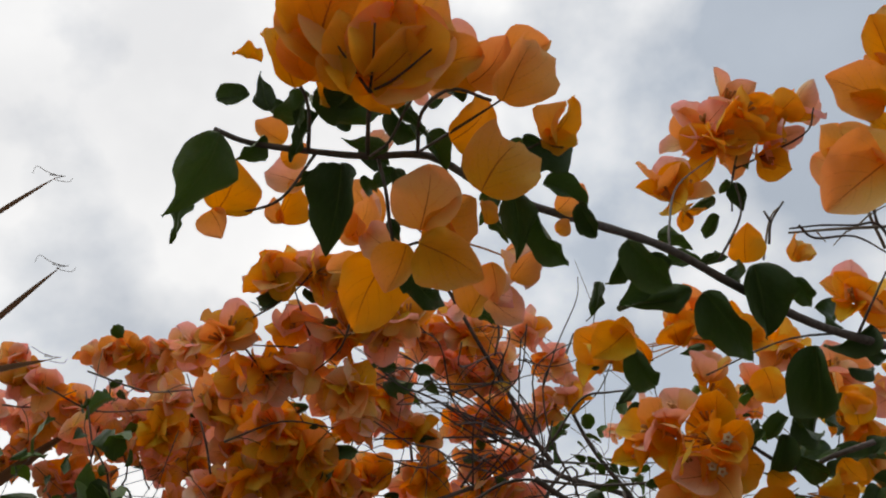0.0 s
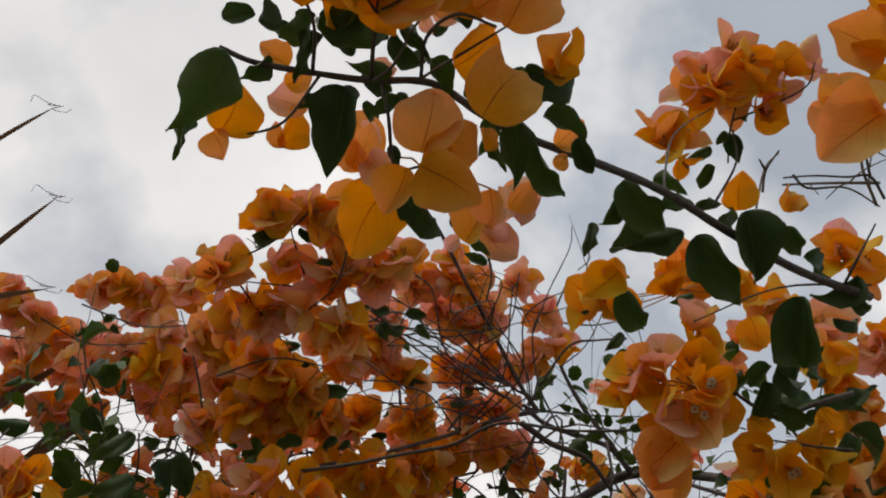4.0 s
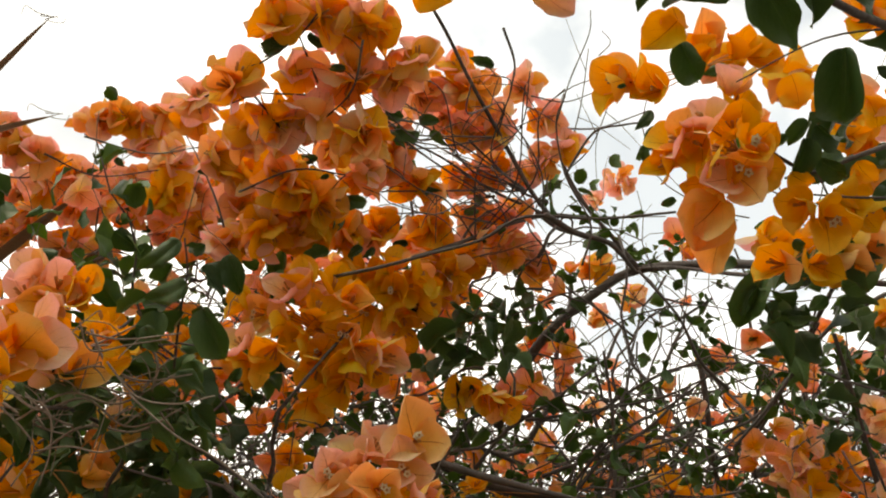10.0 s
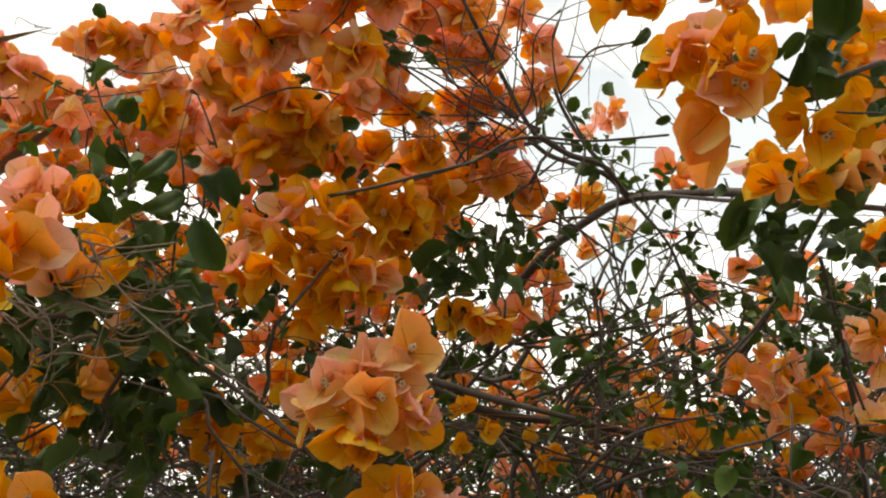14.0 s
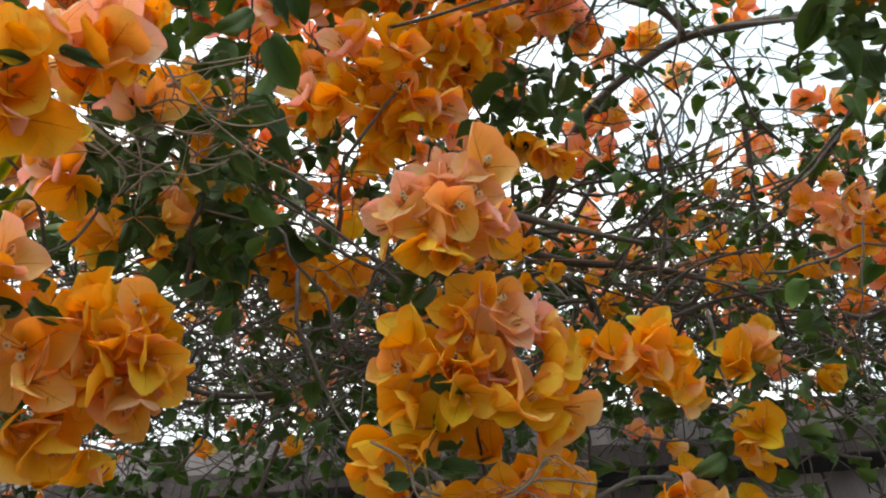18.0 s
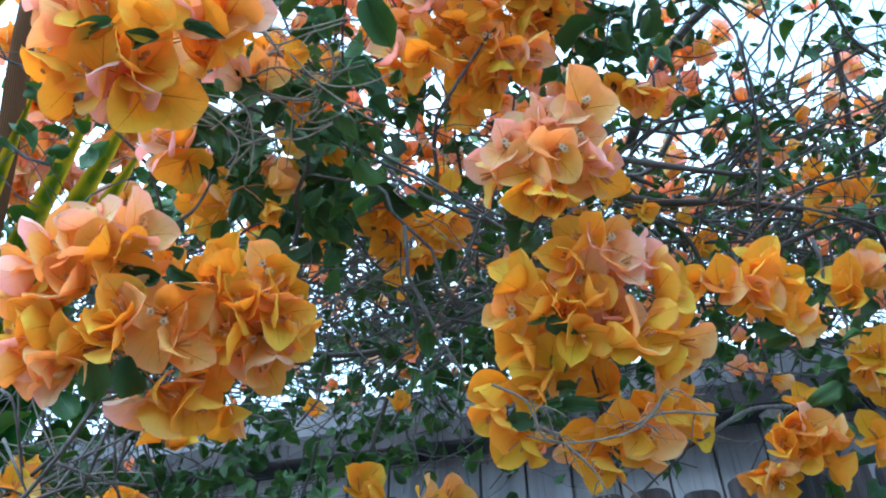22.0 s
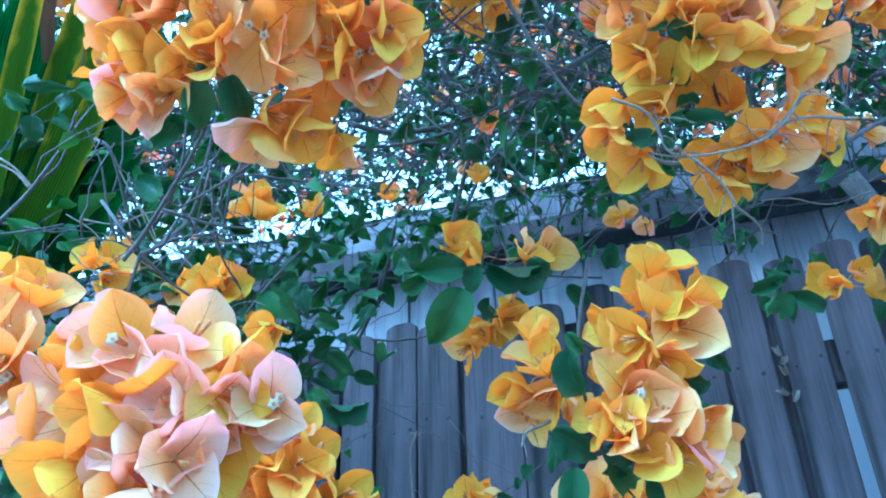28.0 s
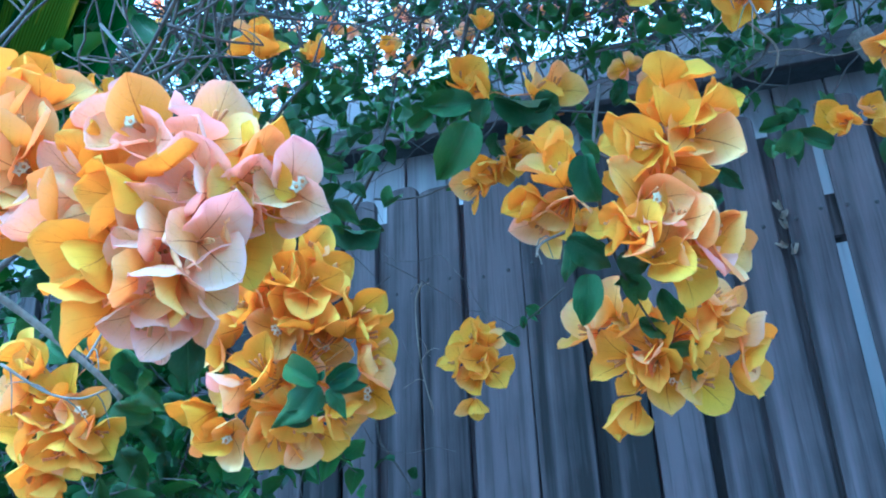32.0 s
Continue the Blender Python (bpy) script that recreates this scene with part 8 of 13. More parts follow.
spray = thing("bougainvillea_spray", "orange bougainvillea spray hanging against the grey boards", "flowering branch", "bougainvillea sprays")
c = Cluster(spray, (0.24, 0.972, 1.671), 266)
c.floret(0.257, 0.943, 1.698, 0.308, -0.833, 0.46, 1, 1.07)
c.floret(0.218, 0.942, 1.681, -0.62, -0.775, 0.122, 0, 1.06)
c.floret(0.219, 0.946, 1.661, -0.708, -0.692, -0.138, 0, 0.95)
c.floret(0.262, 0.952, 1.687, 0.685, -0.65, 0.33, 1, 0.94)
c.done()
c = Cluster(spray, (0.258, 1.029, 1.616), 267)
c.floret(0.242, 0.993, 1.609, -0.432, -0.9, -0.051, 0, 1.20)
c.floret(0.228, 1.015, 1.593, -0.453, -0.25, -0.856, 0, 0.98)
c.floret(0.254, 1.052, 1.591, -0.376, 0.03, -0.926, 0, 1.01)
c.floret(0.241, 1.005, 1.635, -0.083, -0.954, 0.288, 0, 0.96)
c.done()
c = Cluster(spray, (0.157, 1.085, 1.541), 268)
c.floret(0.154, 1.036, 1.543, 0.232, -0.964, -0.131, 1, 1.01)
c.floret(0.184, 1.052, 1.538, 0.839, -0.527, -0.138, 0, 0.93)
c.floret(0.119, 1.044, 1.529, -0.107, -0.994, -0.03, 0, 1.06)
c.floret(0.131, 1.04, 1.541, 0.149, -0.918, -0.369, 0, 1.04)
c.floret(0.099, 1.096, 1.522, -0.8, -0.122, -0.587, 0, 1.10)
c.floret(0.114, 1.102, 1.5, 0.044, -0.662, -0.749, 1, 1.02, 0.95, True)
c.floret(0.14, 1.056, 1.518, -0.429, -0.811, -0.398, 0, 0.94)
c.floret(0.193, 1.095, 1.512, 0.854, -0.147, -0.5, 0, 1.05)
c.floret(0.09, 1.103, 1.511, -0.836, -0.132, -0.533, 0, 0.94)
c.floret(0.161, 1.055, 1.524, 0.023, -0.992, -0.126, 0, 1.03)
c.floret(0.157, 1.043, 1.584, 0.071, -0.916, 0.394, 0, 0.90)
c.floret(0.142, 1.086, 1.556, -0.377, 0.503, -0.778, 0, 0.99)
c.floret(0.129, 1.11, 1.52, 0.3, 0.042, -0.953, 0, 0.93)
c.floret(0.149, 1.104, 1.563, 0.974, -0.015, 0.227, 0, 0.91)
c.floret(0.11, 1.114, 1.527, -0.386, 0.09, -0.918, 0, 0.87)
c.floret(0.169, 1.07, 1.559, -0.765, -0.578, -0.284, 0, 0.99)
c.floret(0.17, 1.09, 1.538, -0.538, -0.704, -0.463, 0, 0.94)
c.done()
c = Cluster(spray, (0.245, 1.096, 1.545), 269)
c.floret(0.228, 1.062, 1.54, -0.488, -0.869, 0.086, 0, 0.99)
c.floret(0.246, 1.091, 1.528, 0.22, -0.006, -0.975, 0, 0.92)
c.done()
leaf(spray, 0.21, 1.009, 1.599, -0.02, 0.016, -0.02, -0.357, -0.872, -0.334, 1.10, 0)
leaf(spray, 0.2, 1.022, 1.585, -0.047, 0.011, -0.02, -0.112, -0.956, -0.272, 1.00, 1)
leaf(spray, 0.2, 1.022, 1.585, 0.009, 0.028, -0.027, -0.404, -0.567, -0.718, 1.10, 6)
leaf(spray, 0.21, 1.004, 1.604, -0.028, 0.002, -0.007, 0.003, -0.948, -0.317, 1.00, 2)
leaf(spray, 0.237, 0.971, 1.644, -0.023, 0.01, -0.015, -0.228, -0.924, -0.308, 1.00, 10)
leaf(spray, 0.108, 1.166, 1.51, 0.018, 0.03, 0.001, 0.466, -0.295, 0.834, 0.98, 10)
leaf(spray, 0.132, 1.158, 1.509, 0.004, -0.028, 0.003, 0.517, 0.16, 0.841, 0.97, 1)
leaf(spray, 0.11, 1.181, 1.466, 0.03, -0.026, -0.03, 0.592, -0.212, 0.778, 1.08, 3)
leaf(spray, 0.192, 1.191, 1.511, -0.015, -0.004, -0.041, 0.854, -0.444, -0.27, 0.91, 5)
leaf(spray, 0.156, 1.175, 1.633, -0.021, 0.019, 0.006, -0.327, -0.595, 0.734, 0.99, 9)
leaf(spray, 0.182, 1.305, 1.489, -0.031, -0.004, -0.023, -0.495, -0.425, 0.757, 0.97, 4)
leaf(spray, 0.253, 1.16, 1.644, -0.041, 0.008, -0.014, -0.338, -0.169, 0.926, 0.94, 8)
leaf(spray, 0.163, 1.188, 1.485, 0.035, -0.003, 0.024, -0.327, -0.867, 0.376, 1.01, 6)
leaf(spray, 0.174, 1.257, 1.466, -0.016, -0.033, -0.017, 0.022, -0.472, 0.881, 0.94, 5)
leaf(spray, 0.195, 1.245, 1.503, 0.039, -0.016, 0, -0.171, -0.408, 0.897, 1.07, 1)
leaf(spray, 0.212, 1.159, 1.498, -0.01, 0.036, 0.001, -0.112, 0.002, -0.994, 0.95, 11)
leaf(spray, 0.13, 1.166, 1.509, -0.03, 0.003, -0.028, -0.685, -0.153, 0.712, 1.14, 2)
leaf(spray, 0.228, 1.165, 1.547, 0.041, 0, 0.024, -0.424, -0.527, 0.736, 0.96, 9)
leaf(spray, 0.216, 1.184, 1.569, 0.008, 0.018, -0.031, 0.135, -0.871, -0.472, 0.97, 5)
leaf(spray, 0.212, 1.185, 1.591, -0.007, 0.031, 0.011, 0.855, 0.004, 0.518, 0.98, 11)
leaf(spray, 0.276, 1.272, 1.569, 0.021, 0.001, -0.047, -0.235, -0.964, -0.124, 1.17, 6)
leaf(spray, 0.189, 1.291, 1.465, -0.018, 0.01, -0.021, 0.281, -0.747, -0.603, 0.95, 7)
leaf(spray, 0.149, 1.239, 1.579, -0.023, 0.006, -0.031, -0.238, -0.971, -0.01, 0.97, 1)
leaf(spray, 0.223, 1.2, 1.487, -0.014, -0.01, -0.047, -0.097, -0.968, 0.23, 1.14, 4)
leaf(spray, 0.167, 1.146, 1.634, -0.025, -0.011, -0.013, -0.551, 0.428, 0.716, 1.16, 0)
leaf(spray, 0.145, 1.255, 1.441, 0.001, -0.024, -0.037, -0.6, -0.679, 0.423, 1.06, 3)
leaf(spray, 0.233, 1.26, 1.485, -0.033, -0.019, 0.016, -0.351, -0.158, -0.923, 1.13, 6)
leaf(spray, 0.245, 1.206, 1.606, -0.024, -0.019, -0.01, 0.119, -0.557, 0.822, 1.03, 11)
leaf(spray, 0.261, 1.237, 1.563, -0.001, -0.014, -0.042, 0.898, -0.422, 0.126, 1.06, 5)
leaf(spray, 0.044, 1.265, 1.531, 0.028, -0.02, 0.006, 0.253, 0.079, -0.964, 1.00, 8)
leaf(spray, 0.005, 1.291, 1.504, 0.02, -0.003, -0.03, 0.201, -0.953, 0.226, 1.04, 11)
leaf(spray, 0.01, 1.352, 1.544, -0.016, 0.023, 0.001, -0.323, -0.263, 0.909, 1.13, 7)
leaf(spray, 0.041, 1.311, 1.573, -0.036, -0.021, 0.002, 0.172, -0.201, 0.964, 1.08, 8)
leaf(spray, 0.026, 1.318, 1.561, -0.025, 0.013, -0.019, -0.643, -0.673, 0.367, 1.04, 8)
leaf(spray, -0.002, 1.219, 1.514, 0.032, 0.016, 0.01, 0.375, -0.897, 0.234, 1.09, 2)
leaf(spray, 0.016, 1.29, 1.509, -0.035, -0.027, -0.004, 0.365, -0.577, 0.731, 1.03, 10)
leaf(spray, 0.056, 1.284, 1.559, 0.034, -0.002, -0.02, 0, -0.996, 0.091, 0.98, 3)
leaf(spray, 0.294, 1.051, 1.676, -0.046, -0.021, -0.017, -0.359, 0.043, 0.932, 1.14, 4)
leaf(spray, 0.308, 1.05, 1.627, 0.039, -0.015, -0.006, 0.171, 0.059, 0.984, 1.17, 6)
leaf(spray, 0.276, 1.062, 1.757, 0.024, 0.031, -0.029, 0.847, -0.212, 0.488, 1.08, 7)
leaf(spray, 0.356, 1.134, 1.655, 0.029, -0.022, -0.023, 0.553, -0.147, 0.82, 0.91, 5)
leaf(spray, 0.316, 1.041, 1.788, 0.019, 0.023, -0.019, 0.734, -0.674, -0.084, 1.07, 2)
leaf(spray, 0.33, 0.988, 1.746, 0.04, -0.03, -0.007, -0.556, -0.8, 0.228, 1.10, 5)
leaf(spray, 0.302, 1.067, 1.62, -0.005, -0.01, -0.03, -0.399, -0.855, 0.331, 0.99, 3)
leaf(spray, 0.226, 0.979, 1.67, 0.035, -0.02, -0.002, 0.248, 0.328, 0.912, 1.15, 6)
leaf(spray, 0.366, 1.07, 1.723, -0.036, -0.014, -0.023, -0.568, 0.105, 0.816, 1.03, 7)
leaf(spray, 0.308, 0.916, 1.736, 0.03, -0.013, -0.003, -0.261, -0.712, 0.652, 1.06, 5)
leaf(spray, 0.283, 1.014, 1.753, 0.012, 0.015, -0.032, 0.915, -0.363, 0.177, 1.10, 1)
leaf(spray, 0.301, 1.077, 1.655, -0.035, -0.017, -0.004, 0.033, -0.298, 0.954, 1.10, 11)
leaf(spray, 0.304, 1.102, 1.707, -0.041, -0.014, -0.018, -0.104, -0.665, 0.739, 0.91, 3)
leaf(spray, 0.347, 0.978, 1.769, 0.004, -0.029, -0.044, 0.965, -0.171, 0.199, 1.12, 9)
leaf(spray, 0.283, 1.037, 1.832, -0.004, 0.025, -0.014, 0.331, 0.506, 0.796, 1.00, 3)
leaf(spray, 0.319, 1.044, 1.668, -0.005, -0.02, -0.023, 0.861, -0.466, 0.203, 1.18, 8)
leaf(spray, 0.334, 1.167, 1.623, 0.029, 0.001, -0.043, 0.701, -0.539, 0.467, 1.05, 3)
leaf(spray, 0.293, 0.936, 1.756, 0.029, -0.039, -0.024, 0.272, -0.348, 0.897, 1.19, 6)
leaf(spray, 0.269, 1.112, 1.637, 0.025, -0.038, 0.014, -0.836, -0.414, 0.359, 1.04, 10)
leaf(spray, 0.239, 1.173, 1.658, -0.018, -0.031, 0.009, 0.638, -0.153, 0.755, 1.15, 11)
leaf(spray, 0.314, 1.054, 1.63, 0.033, -0.021, -0.012, -0.524, -0.851, 0.018, 0.95, 0)
leaf(spray, 0.342, 0.938, 1.751, 0.029, 0.004, 0.016, -0.413, -0.339, 0.845, 1.11, 4)
leaf(spray, 0.333, 0.967, 1.692, 0.012, -0.024, -0.025, -0.906, -0.421, -0.041, 1.13, 5)
leaf(spray, 0.335, 1.106, 1.695, -0.016, -0.044, -0.005, -0.311, 0.007, 0.95, 1.02, 3)
leaf(spray, 0.042, 1.216, 1.453, -0.046, -0.019, 0.013, 0.234, -0.867, -0.441, 0.90, 6)
leaf(spray, -0.009, 1.186, 1.482, -0.037, -0.001, -0.011, 0.097, -0.97, -0.224, 1.00, 7)
leaf(spray, 0.003, 1.197, 1.47, -0.027, 0.017, -0.036, -0.262, -0.933, -0.247, 1.20, 0)
leaf(spray, -0.002, 1.188, 1.482, -0.026, -0.014, 0.013, 0.203, -0.831, -0.517, 1.00, 2)
c = Cluster(spray, (0.08, 1.226, 1.49), 270)
c.floret(0.047, 1.21, 1.487, -0.364, -0.93, 0.054, 0, 1.10)
c.floret(0.057, 1.193, 1.471, -0.551, -0.766, -0.332, 0, 0.95)
c.floret(0.093, 1.198, 1.489, 0.463, -0.883, -0.072, 0, 0.80)
c.floret(0.119, 1.237, 1.486, 0.957, -0.274, -0.096, 0, 1.01)
c.done()
c = Cluster(spray, (0.319, 1.18, 2.078), 271)
c.floret(0.331, 1.179, 2.039, 0.237, -0.736, -0.634, 0, 0.90)
c.floret(0.327, 1.13, 2.079, -0.027, -0.996, 0.081, 0, 0.97)
c.floret(0.395, 1.168, 2.058, 0.314, -0.801, -0.509, 0, 1.00)
c.floret(0.386, 1.177, 2.055, 0.753, -0.401, -0.521, 0, 0.99)
c.floret(0.423, 1.176, 2.069, 0.732, -0.68, -0.027, 0, 1.00)
c.floret(0.131, 1.195, 2.001, -0.442, -0.671, -0.596, 0, 0.70)
c.floret(0.034, 1.159, 2.051, -0.677, -0.719, -0.159, 0, 0.70)
c.floret(-0.017, 1.124, 2.06, -0.733, -0.676, -0.075, 0, 0.70)
c.floret(0.367, 1.187, 2.098, -0.387, -0.66, 0.644, 0, 0.92)
c.floret(0.339, 1.204, 2.079, 0.992, -0.121, -0.046, 0, 0.87)
c.floret(0.37, 1.206, 2.103, 0.905, 0.198, -0.377, 0, 1.00)
c.floret(0.115, 1.2, 2.065, 0.981, 0.157, -0.112, 0, 0.87)
c.done()

spray = thing("bougainvillea_spray", "large orange and pale peach bougainvillea head with cream flowers", "flowering branch", "bougainvillea sprays")
c = Cluster(spray, (-0.512, 0.57, 1.476), 272)
c.floret(-0.497, 0.527, 1.497, -0.078, -0.952, 0.295, 2, 0.98)
c.floret(-0.465, 0.554, 1.504, 0.834, -0.538, 0.123, 2, 1.15)
c.floret(-0.541, 0.541, 1.475, -0.801, -0.552, -0.231, 2, 1.06)
c.floret(-0.483, 0.536, 1.47, -0.005, -0.973, 0.23, 0, 0.98)
c.floret(-0.51, 0.553, 1.453, -0.224, -0.967, -0.121, 1, 1.10)
c.floret(-0.464, 0.56, 1.464, 0.854, -0.194, -0.483, 0, 1.07)
c.floret(-0.517, 0.534, 1.474, -0.295, -0.898, -0.326, 1, 0.93)
c.floret(-0.485, 0.552, 1.499, 0.619, -0.743, 0.253, 1, 1.07)
c.floret(-0.567, 0.571, 1.459, -0.855, -0.457, -0.246, 1, 1.00)
c.floret(-0.541, 0.576, 1.448, -0.575, -0.39, -0.719, 0, 0.95)
c.floret(-0.561, 0.554, 1.468, -0.849, -0.482, -0.216, 1, 0.97)
c.floret(-0.516, 0.57, 1.477, 0.869, 0.029, -0.495, 0, 0.91)
c.floret(-0.484, 0.579, 1.469, 0.017, -0.489, 0.872, 0, 0.86)
c.floret(-0.54, 0.576, 1.463, -0.085, 0.809, -0.582, 0, 0.93)
c.floret(-0.513, 0.579, 1.505, -0.018, -0.5, 0.866, 0, 0.99)
c.floret(-0.506, 0.565, 1.499, -0.607, -0.681, -0.409, 2, 0.88)
c.floret(-0.532, 0.572, 1.468, -0.658, -0.753, 0.003, 1, 0.90)
c.done()
c = Cluster(spray, (-0.496, 0.608, 1.425), 273)
c.floret(-0.565, 0.582, 1.432, -0.464, -0.885, -0.022, 0, 1.03)
c.floret(-0.546, 0.596, 1.404, -0.353, -0.458, -0.816, 1, 1.20)
c.floret(-0.519, 0.595, 1.391, -0.175, -0.516, -0.839, 1, 1.00)
c.floret(-0.474, 0.574, 1.408, -0.09, -0.929, -0.358, 0, 1.02)
c.floret(-0.466, 0.565, 1.422, 0.063, -0.99, -0.127, 0, 1.10)
c.floret(-0.437, 0.585, 1.428, 0.261, -0.782, -0.565, 1, 1.30, 1.05, True)
c.floret(-0.422, 0.6, 1.415, 0.894, -0.445, -0.059, 1, 1.00)
c.floret(-0.458, 0.638, 1.37, -0.14, 0.183, -0.973, 1, 1.20)
c.floret(-0.441, 0.63, 1.384, 0.79, -0.051, -0.611, 1, 0.95)
c.floret(-0.427, 0.644, 1.402, 0.899, -0.314, -0.307, 0, 1.20)
c.floret(-0.426, 0.646, 1.382, 0.557, 0.144, -0.818, 0, 1.05)
c.floret(-0.512, 0.582, 1.413, -0.504, -0.713, -0.487, 0, 0.92)
c.floret(-0.542, 0.575, 1.424, -0.578, -0.616, -0.535, 0, 1.00)
c.floret(-0.566, 0.594, 1.407, -0.811, -0.478, -0.338, 0, 0.92)
c.floret(-0.48, 0.661, 1.397, 0.203, -0.733, 0.649, 1, 0.93)
c.floret(-0.499, 0.607, 1.438, -0.527, -0.803, 0.277, 0, 0.90)
c.floret(-0.522, 0.613, 1.434, 0.751, 0.039, -0.659, 0, 0.95)
c.floret(-0.475, 0.633, 1.445, 0.704, -0.288, 0.649, 1, 0.94)
c.floret(-0.531, 0.622, 1.436, 0.316, -0.948, 0.042, 0, 0.99)
c.floret(-0.511, 0.61, 1.441, -0.799, 0.422, -0.428, 0, 0.98)
c.floret(-0.482, 0.606, 1.44, -0.945, 0.08, -0.316, 0, 0.90)
c.done()
c = Cluster(spray, (-0.399, 0.629, 1.464), 274)
c.floret(-0.396, 0.579, 1.471, -0.309, -0.94, 0.146, 0, 1.05)
c.floret(-0.406, 0.584, 1.459, -0.149, -0.973, 0.177, 0, 0.98)
c.floret(-0.36, 0.593, 1.472, 0.322, -0.785, -0.529, 1, 0.92, 0.95, True)
c.floret(-0.352, 0.611, 1.462, 0.805, -0.592, -0.031, 0, 0.97)
c.floret(-0.374, 0.626, 1.428, 0.31, -0.684, -0.66, 1, 1.20, 0.95, True)
c.floret(-0.374, 0.639, 1.416, 0.336, -0.178, -0.925, 1, 1.15)
c.floret(-0.41, 0.609, 1.447, -0.61, -0.538, -0.582, 0, 0.99)
c.floret(-0.45, 0.589, 1.492, -0.476, -0.869, 0.135, 0, 0.80)
c.floret(-0.378, 0.595, 1.446, 0.34, -0.934, -0.11, 0, 0.93)
c.floret(-0.35, 0.614, 1.44, 0.669, -0.518, -0.533, 0, 0.97)
c.floret(-0.395, 0.609, 1.43, -0.491, -0.74, -0.46, 0, 1.07)
c.floret(-0.348, 0.637, 1.439, 0.834, 0, -0.552, 0, 1.02)
c.floret(-0.412, 0.687, 1.393, 0.128, 0.235, -0.964, 0, 0.80)
c.floret(-0.396, 0.64, 1.424, 0.371, 0.054, -0.927, 0, 0.99)
c.floret(-0.414, 0.623, 1.505, 0.691, -0.546, -0.473, 0, 0.88)
c.floret(-0.408, 0.624, 1.47, 0.389, 0.132, -0.912, 0, 0.89)
c.floret(-0.435, 0.621, 1.482, 0.969, -0.103, 0.224, 0, 0.86)
c.floret(-0.41, 0.632, 1.477, 0.901, -0.365, -0.236, 0, 0.91)
c.floret(-0.375, 0.635, 1.465, -0.881, 0.123, -0.457, 0, 0.88)
c.floret(-0.417, 0.659, 1.46, 0.81, 0.5, -0.307, 0, 0.93)
c.floret(-0.39, 0.633, 1.462, 0.889, 0.307, -0.34, 0, 0.94)
c.done()
leaf(spray, -0.416, 0.552, 1.468, -0.017, 0.005, -0.008, 0.205, -0.582, -0.787, 1.20, 0)
leaf(spray, -0.429, 0.559, 1.458, 0.024, 0.017, -0.013, 0.022, -0.631, -0.776, 0.90, 9)
leaf(spray, -0.441, 0.571, 1.459, -0.04, 0.003, -0.01, 0.06, -0.871, -0.488, 0.90, 3)
leaf(spray, -0.492, 0.592, 1.399, 0.005, 0.026, -0.026, 0.353, -0.691, -0.632, 1.30, 6)
leaf(spray, -0.465, 0.595, 1.401, 0.006, 0.028, -0.028, 0.153, -0.711, -0.686, 1.10, 5)
leaf(spray, -0.49, 0.601, 1.419, -0.015, -0.006, 0.003, 0.202, -0.826, -0.526, 1.20, 0)
leaf(spray, -0.472, 0.562, 1.462, 0.026, 0.011, -0.007, 0.182, -0.79, -0.585, 0.90, 2)
branch(spray, 0.0022, 0.0012, (-0.636, 0.745, 1.361), (-0.607, 0.726, 1.371), (-0.55, 0.683, 1.397), (-0.51, 0.645, 1.414), (-0.501, 0.615, 1.432))
dry_twig(spray, 275, 0.040, (-0.633, 0.67, 1.439), (-0.616, 0.675, 1.422), (-0.617, 0.725, 1.371), mat=BARK)
dry_twig(spray, 276, 0.040, (-0.47, 0.683, 1.411), (-0.502, 0.7, 1.402), (-0.592, 0.728, 1.387), mat=BARK)
dry_twig(spray, 277, 0.040, (-0.585, 0.716, 1.386), (-0.547, 0.733, 1.375), (-0.513, 0.752, 1.376), mat=BARK)
dry_twig(spray, 278, 0.040, (-0.537, 0.703, 1.408), (-0.568, 0.742, 1.376), mat=BARK)
dry_twig(spray, 279, 0.040, (-0.517, 0.706, 1.407), (-0.543, 0.747, 1.376), mat=BARK)

spray = thing("bougainvillea_spray", "drooping orange bougainvillea spray under dark leaves", "flowering branch", "bougainvillea sprays")
c = Cluster(spray, (-0.335, 0.844, 1.804), 280)
c.floret(-0.335, 0.818, 1.782, -0.286, -0.792, -0.539, 0, 1.20)
c.floret(-0.397, 0.856, 1.779, -0.845, -0.105, -0.525, 0, 1.10)
c.floret(-0.33, 0.865, 1.766, -0.197, -0.46, -0.866, 0, 1.15)
c.floret(-0.36, 0.83, 1.783, -0.605, -0.592, -0.533, 0, 0.94)
c.floret(-0.305, 0.89, 1.749, 0.376, 0.248, -0.893, 0, 1.00)
c.floret(-0.328, 0.898, 1.731, -0.11, 0.41, -0.905, 0, 0.80)
c.floret(-0.311, 0.844, 1.773, 0.863, -0.262, -0.433, 0, 0.97)
c.floret(-0.321, 0.874, 1.808, 0.358, -0.885, -0.297, 0, 0.98)
c.floret(-0.369, 0.867, 1.804, 0.637, -0.753, 0.162, 0, 0.91)
c.floret(-0.343, 0.859, 1.819, -0.651, 0.131, -0.747, 0, 0.87)
c.done()
c = Cluster(spray, (-0.258, 0.883, 1.82), 281)
c.floret(-0.276, 0.894, 1.796, -0.561, -0.069, -0.825, 0, 0.99)
c.floret(-0.255, 0.907, 1.8, 0.113, 0.147, -0.983, 0, 0.93)
c.floret(-0.25, 0.879, 1.798, 0.42, -0.01, -0.908, 0, 1.05)
c.floret(-0.287, 0.89, 1.81, -0.868, -0.375, -0.324, 0, 1.07)
c.done()
bract(spray, 0, -0.238, 0.783, 1.753, 0.003, -0.019, 0.02, 0.114, -0.712, -0.693, 1.10, 5)
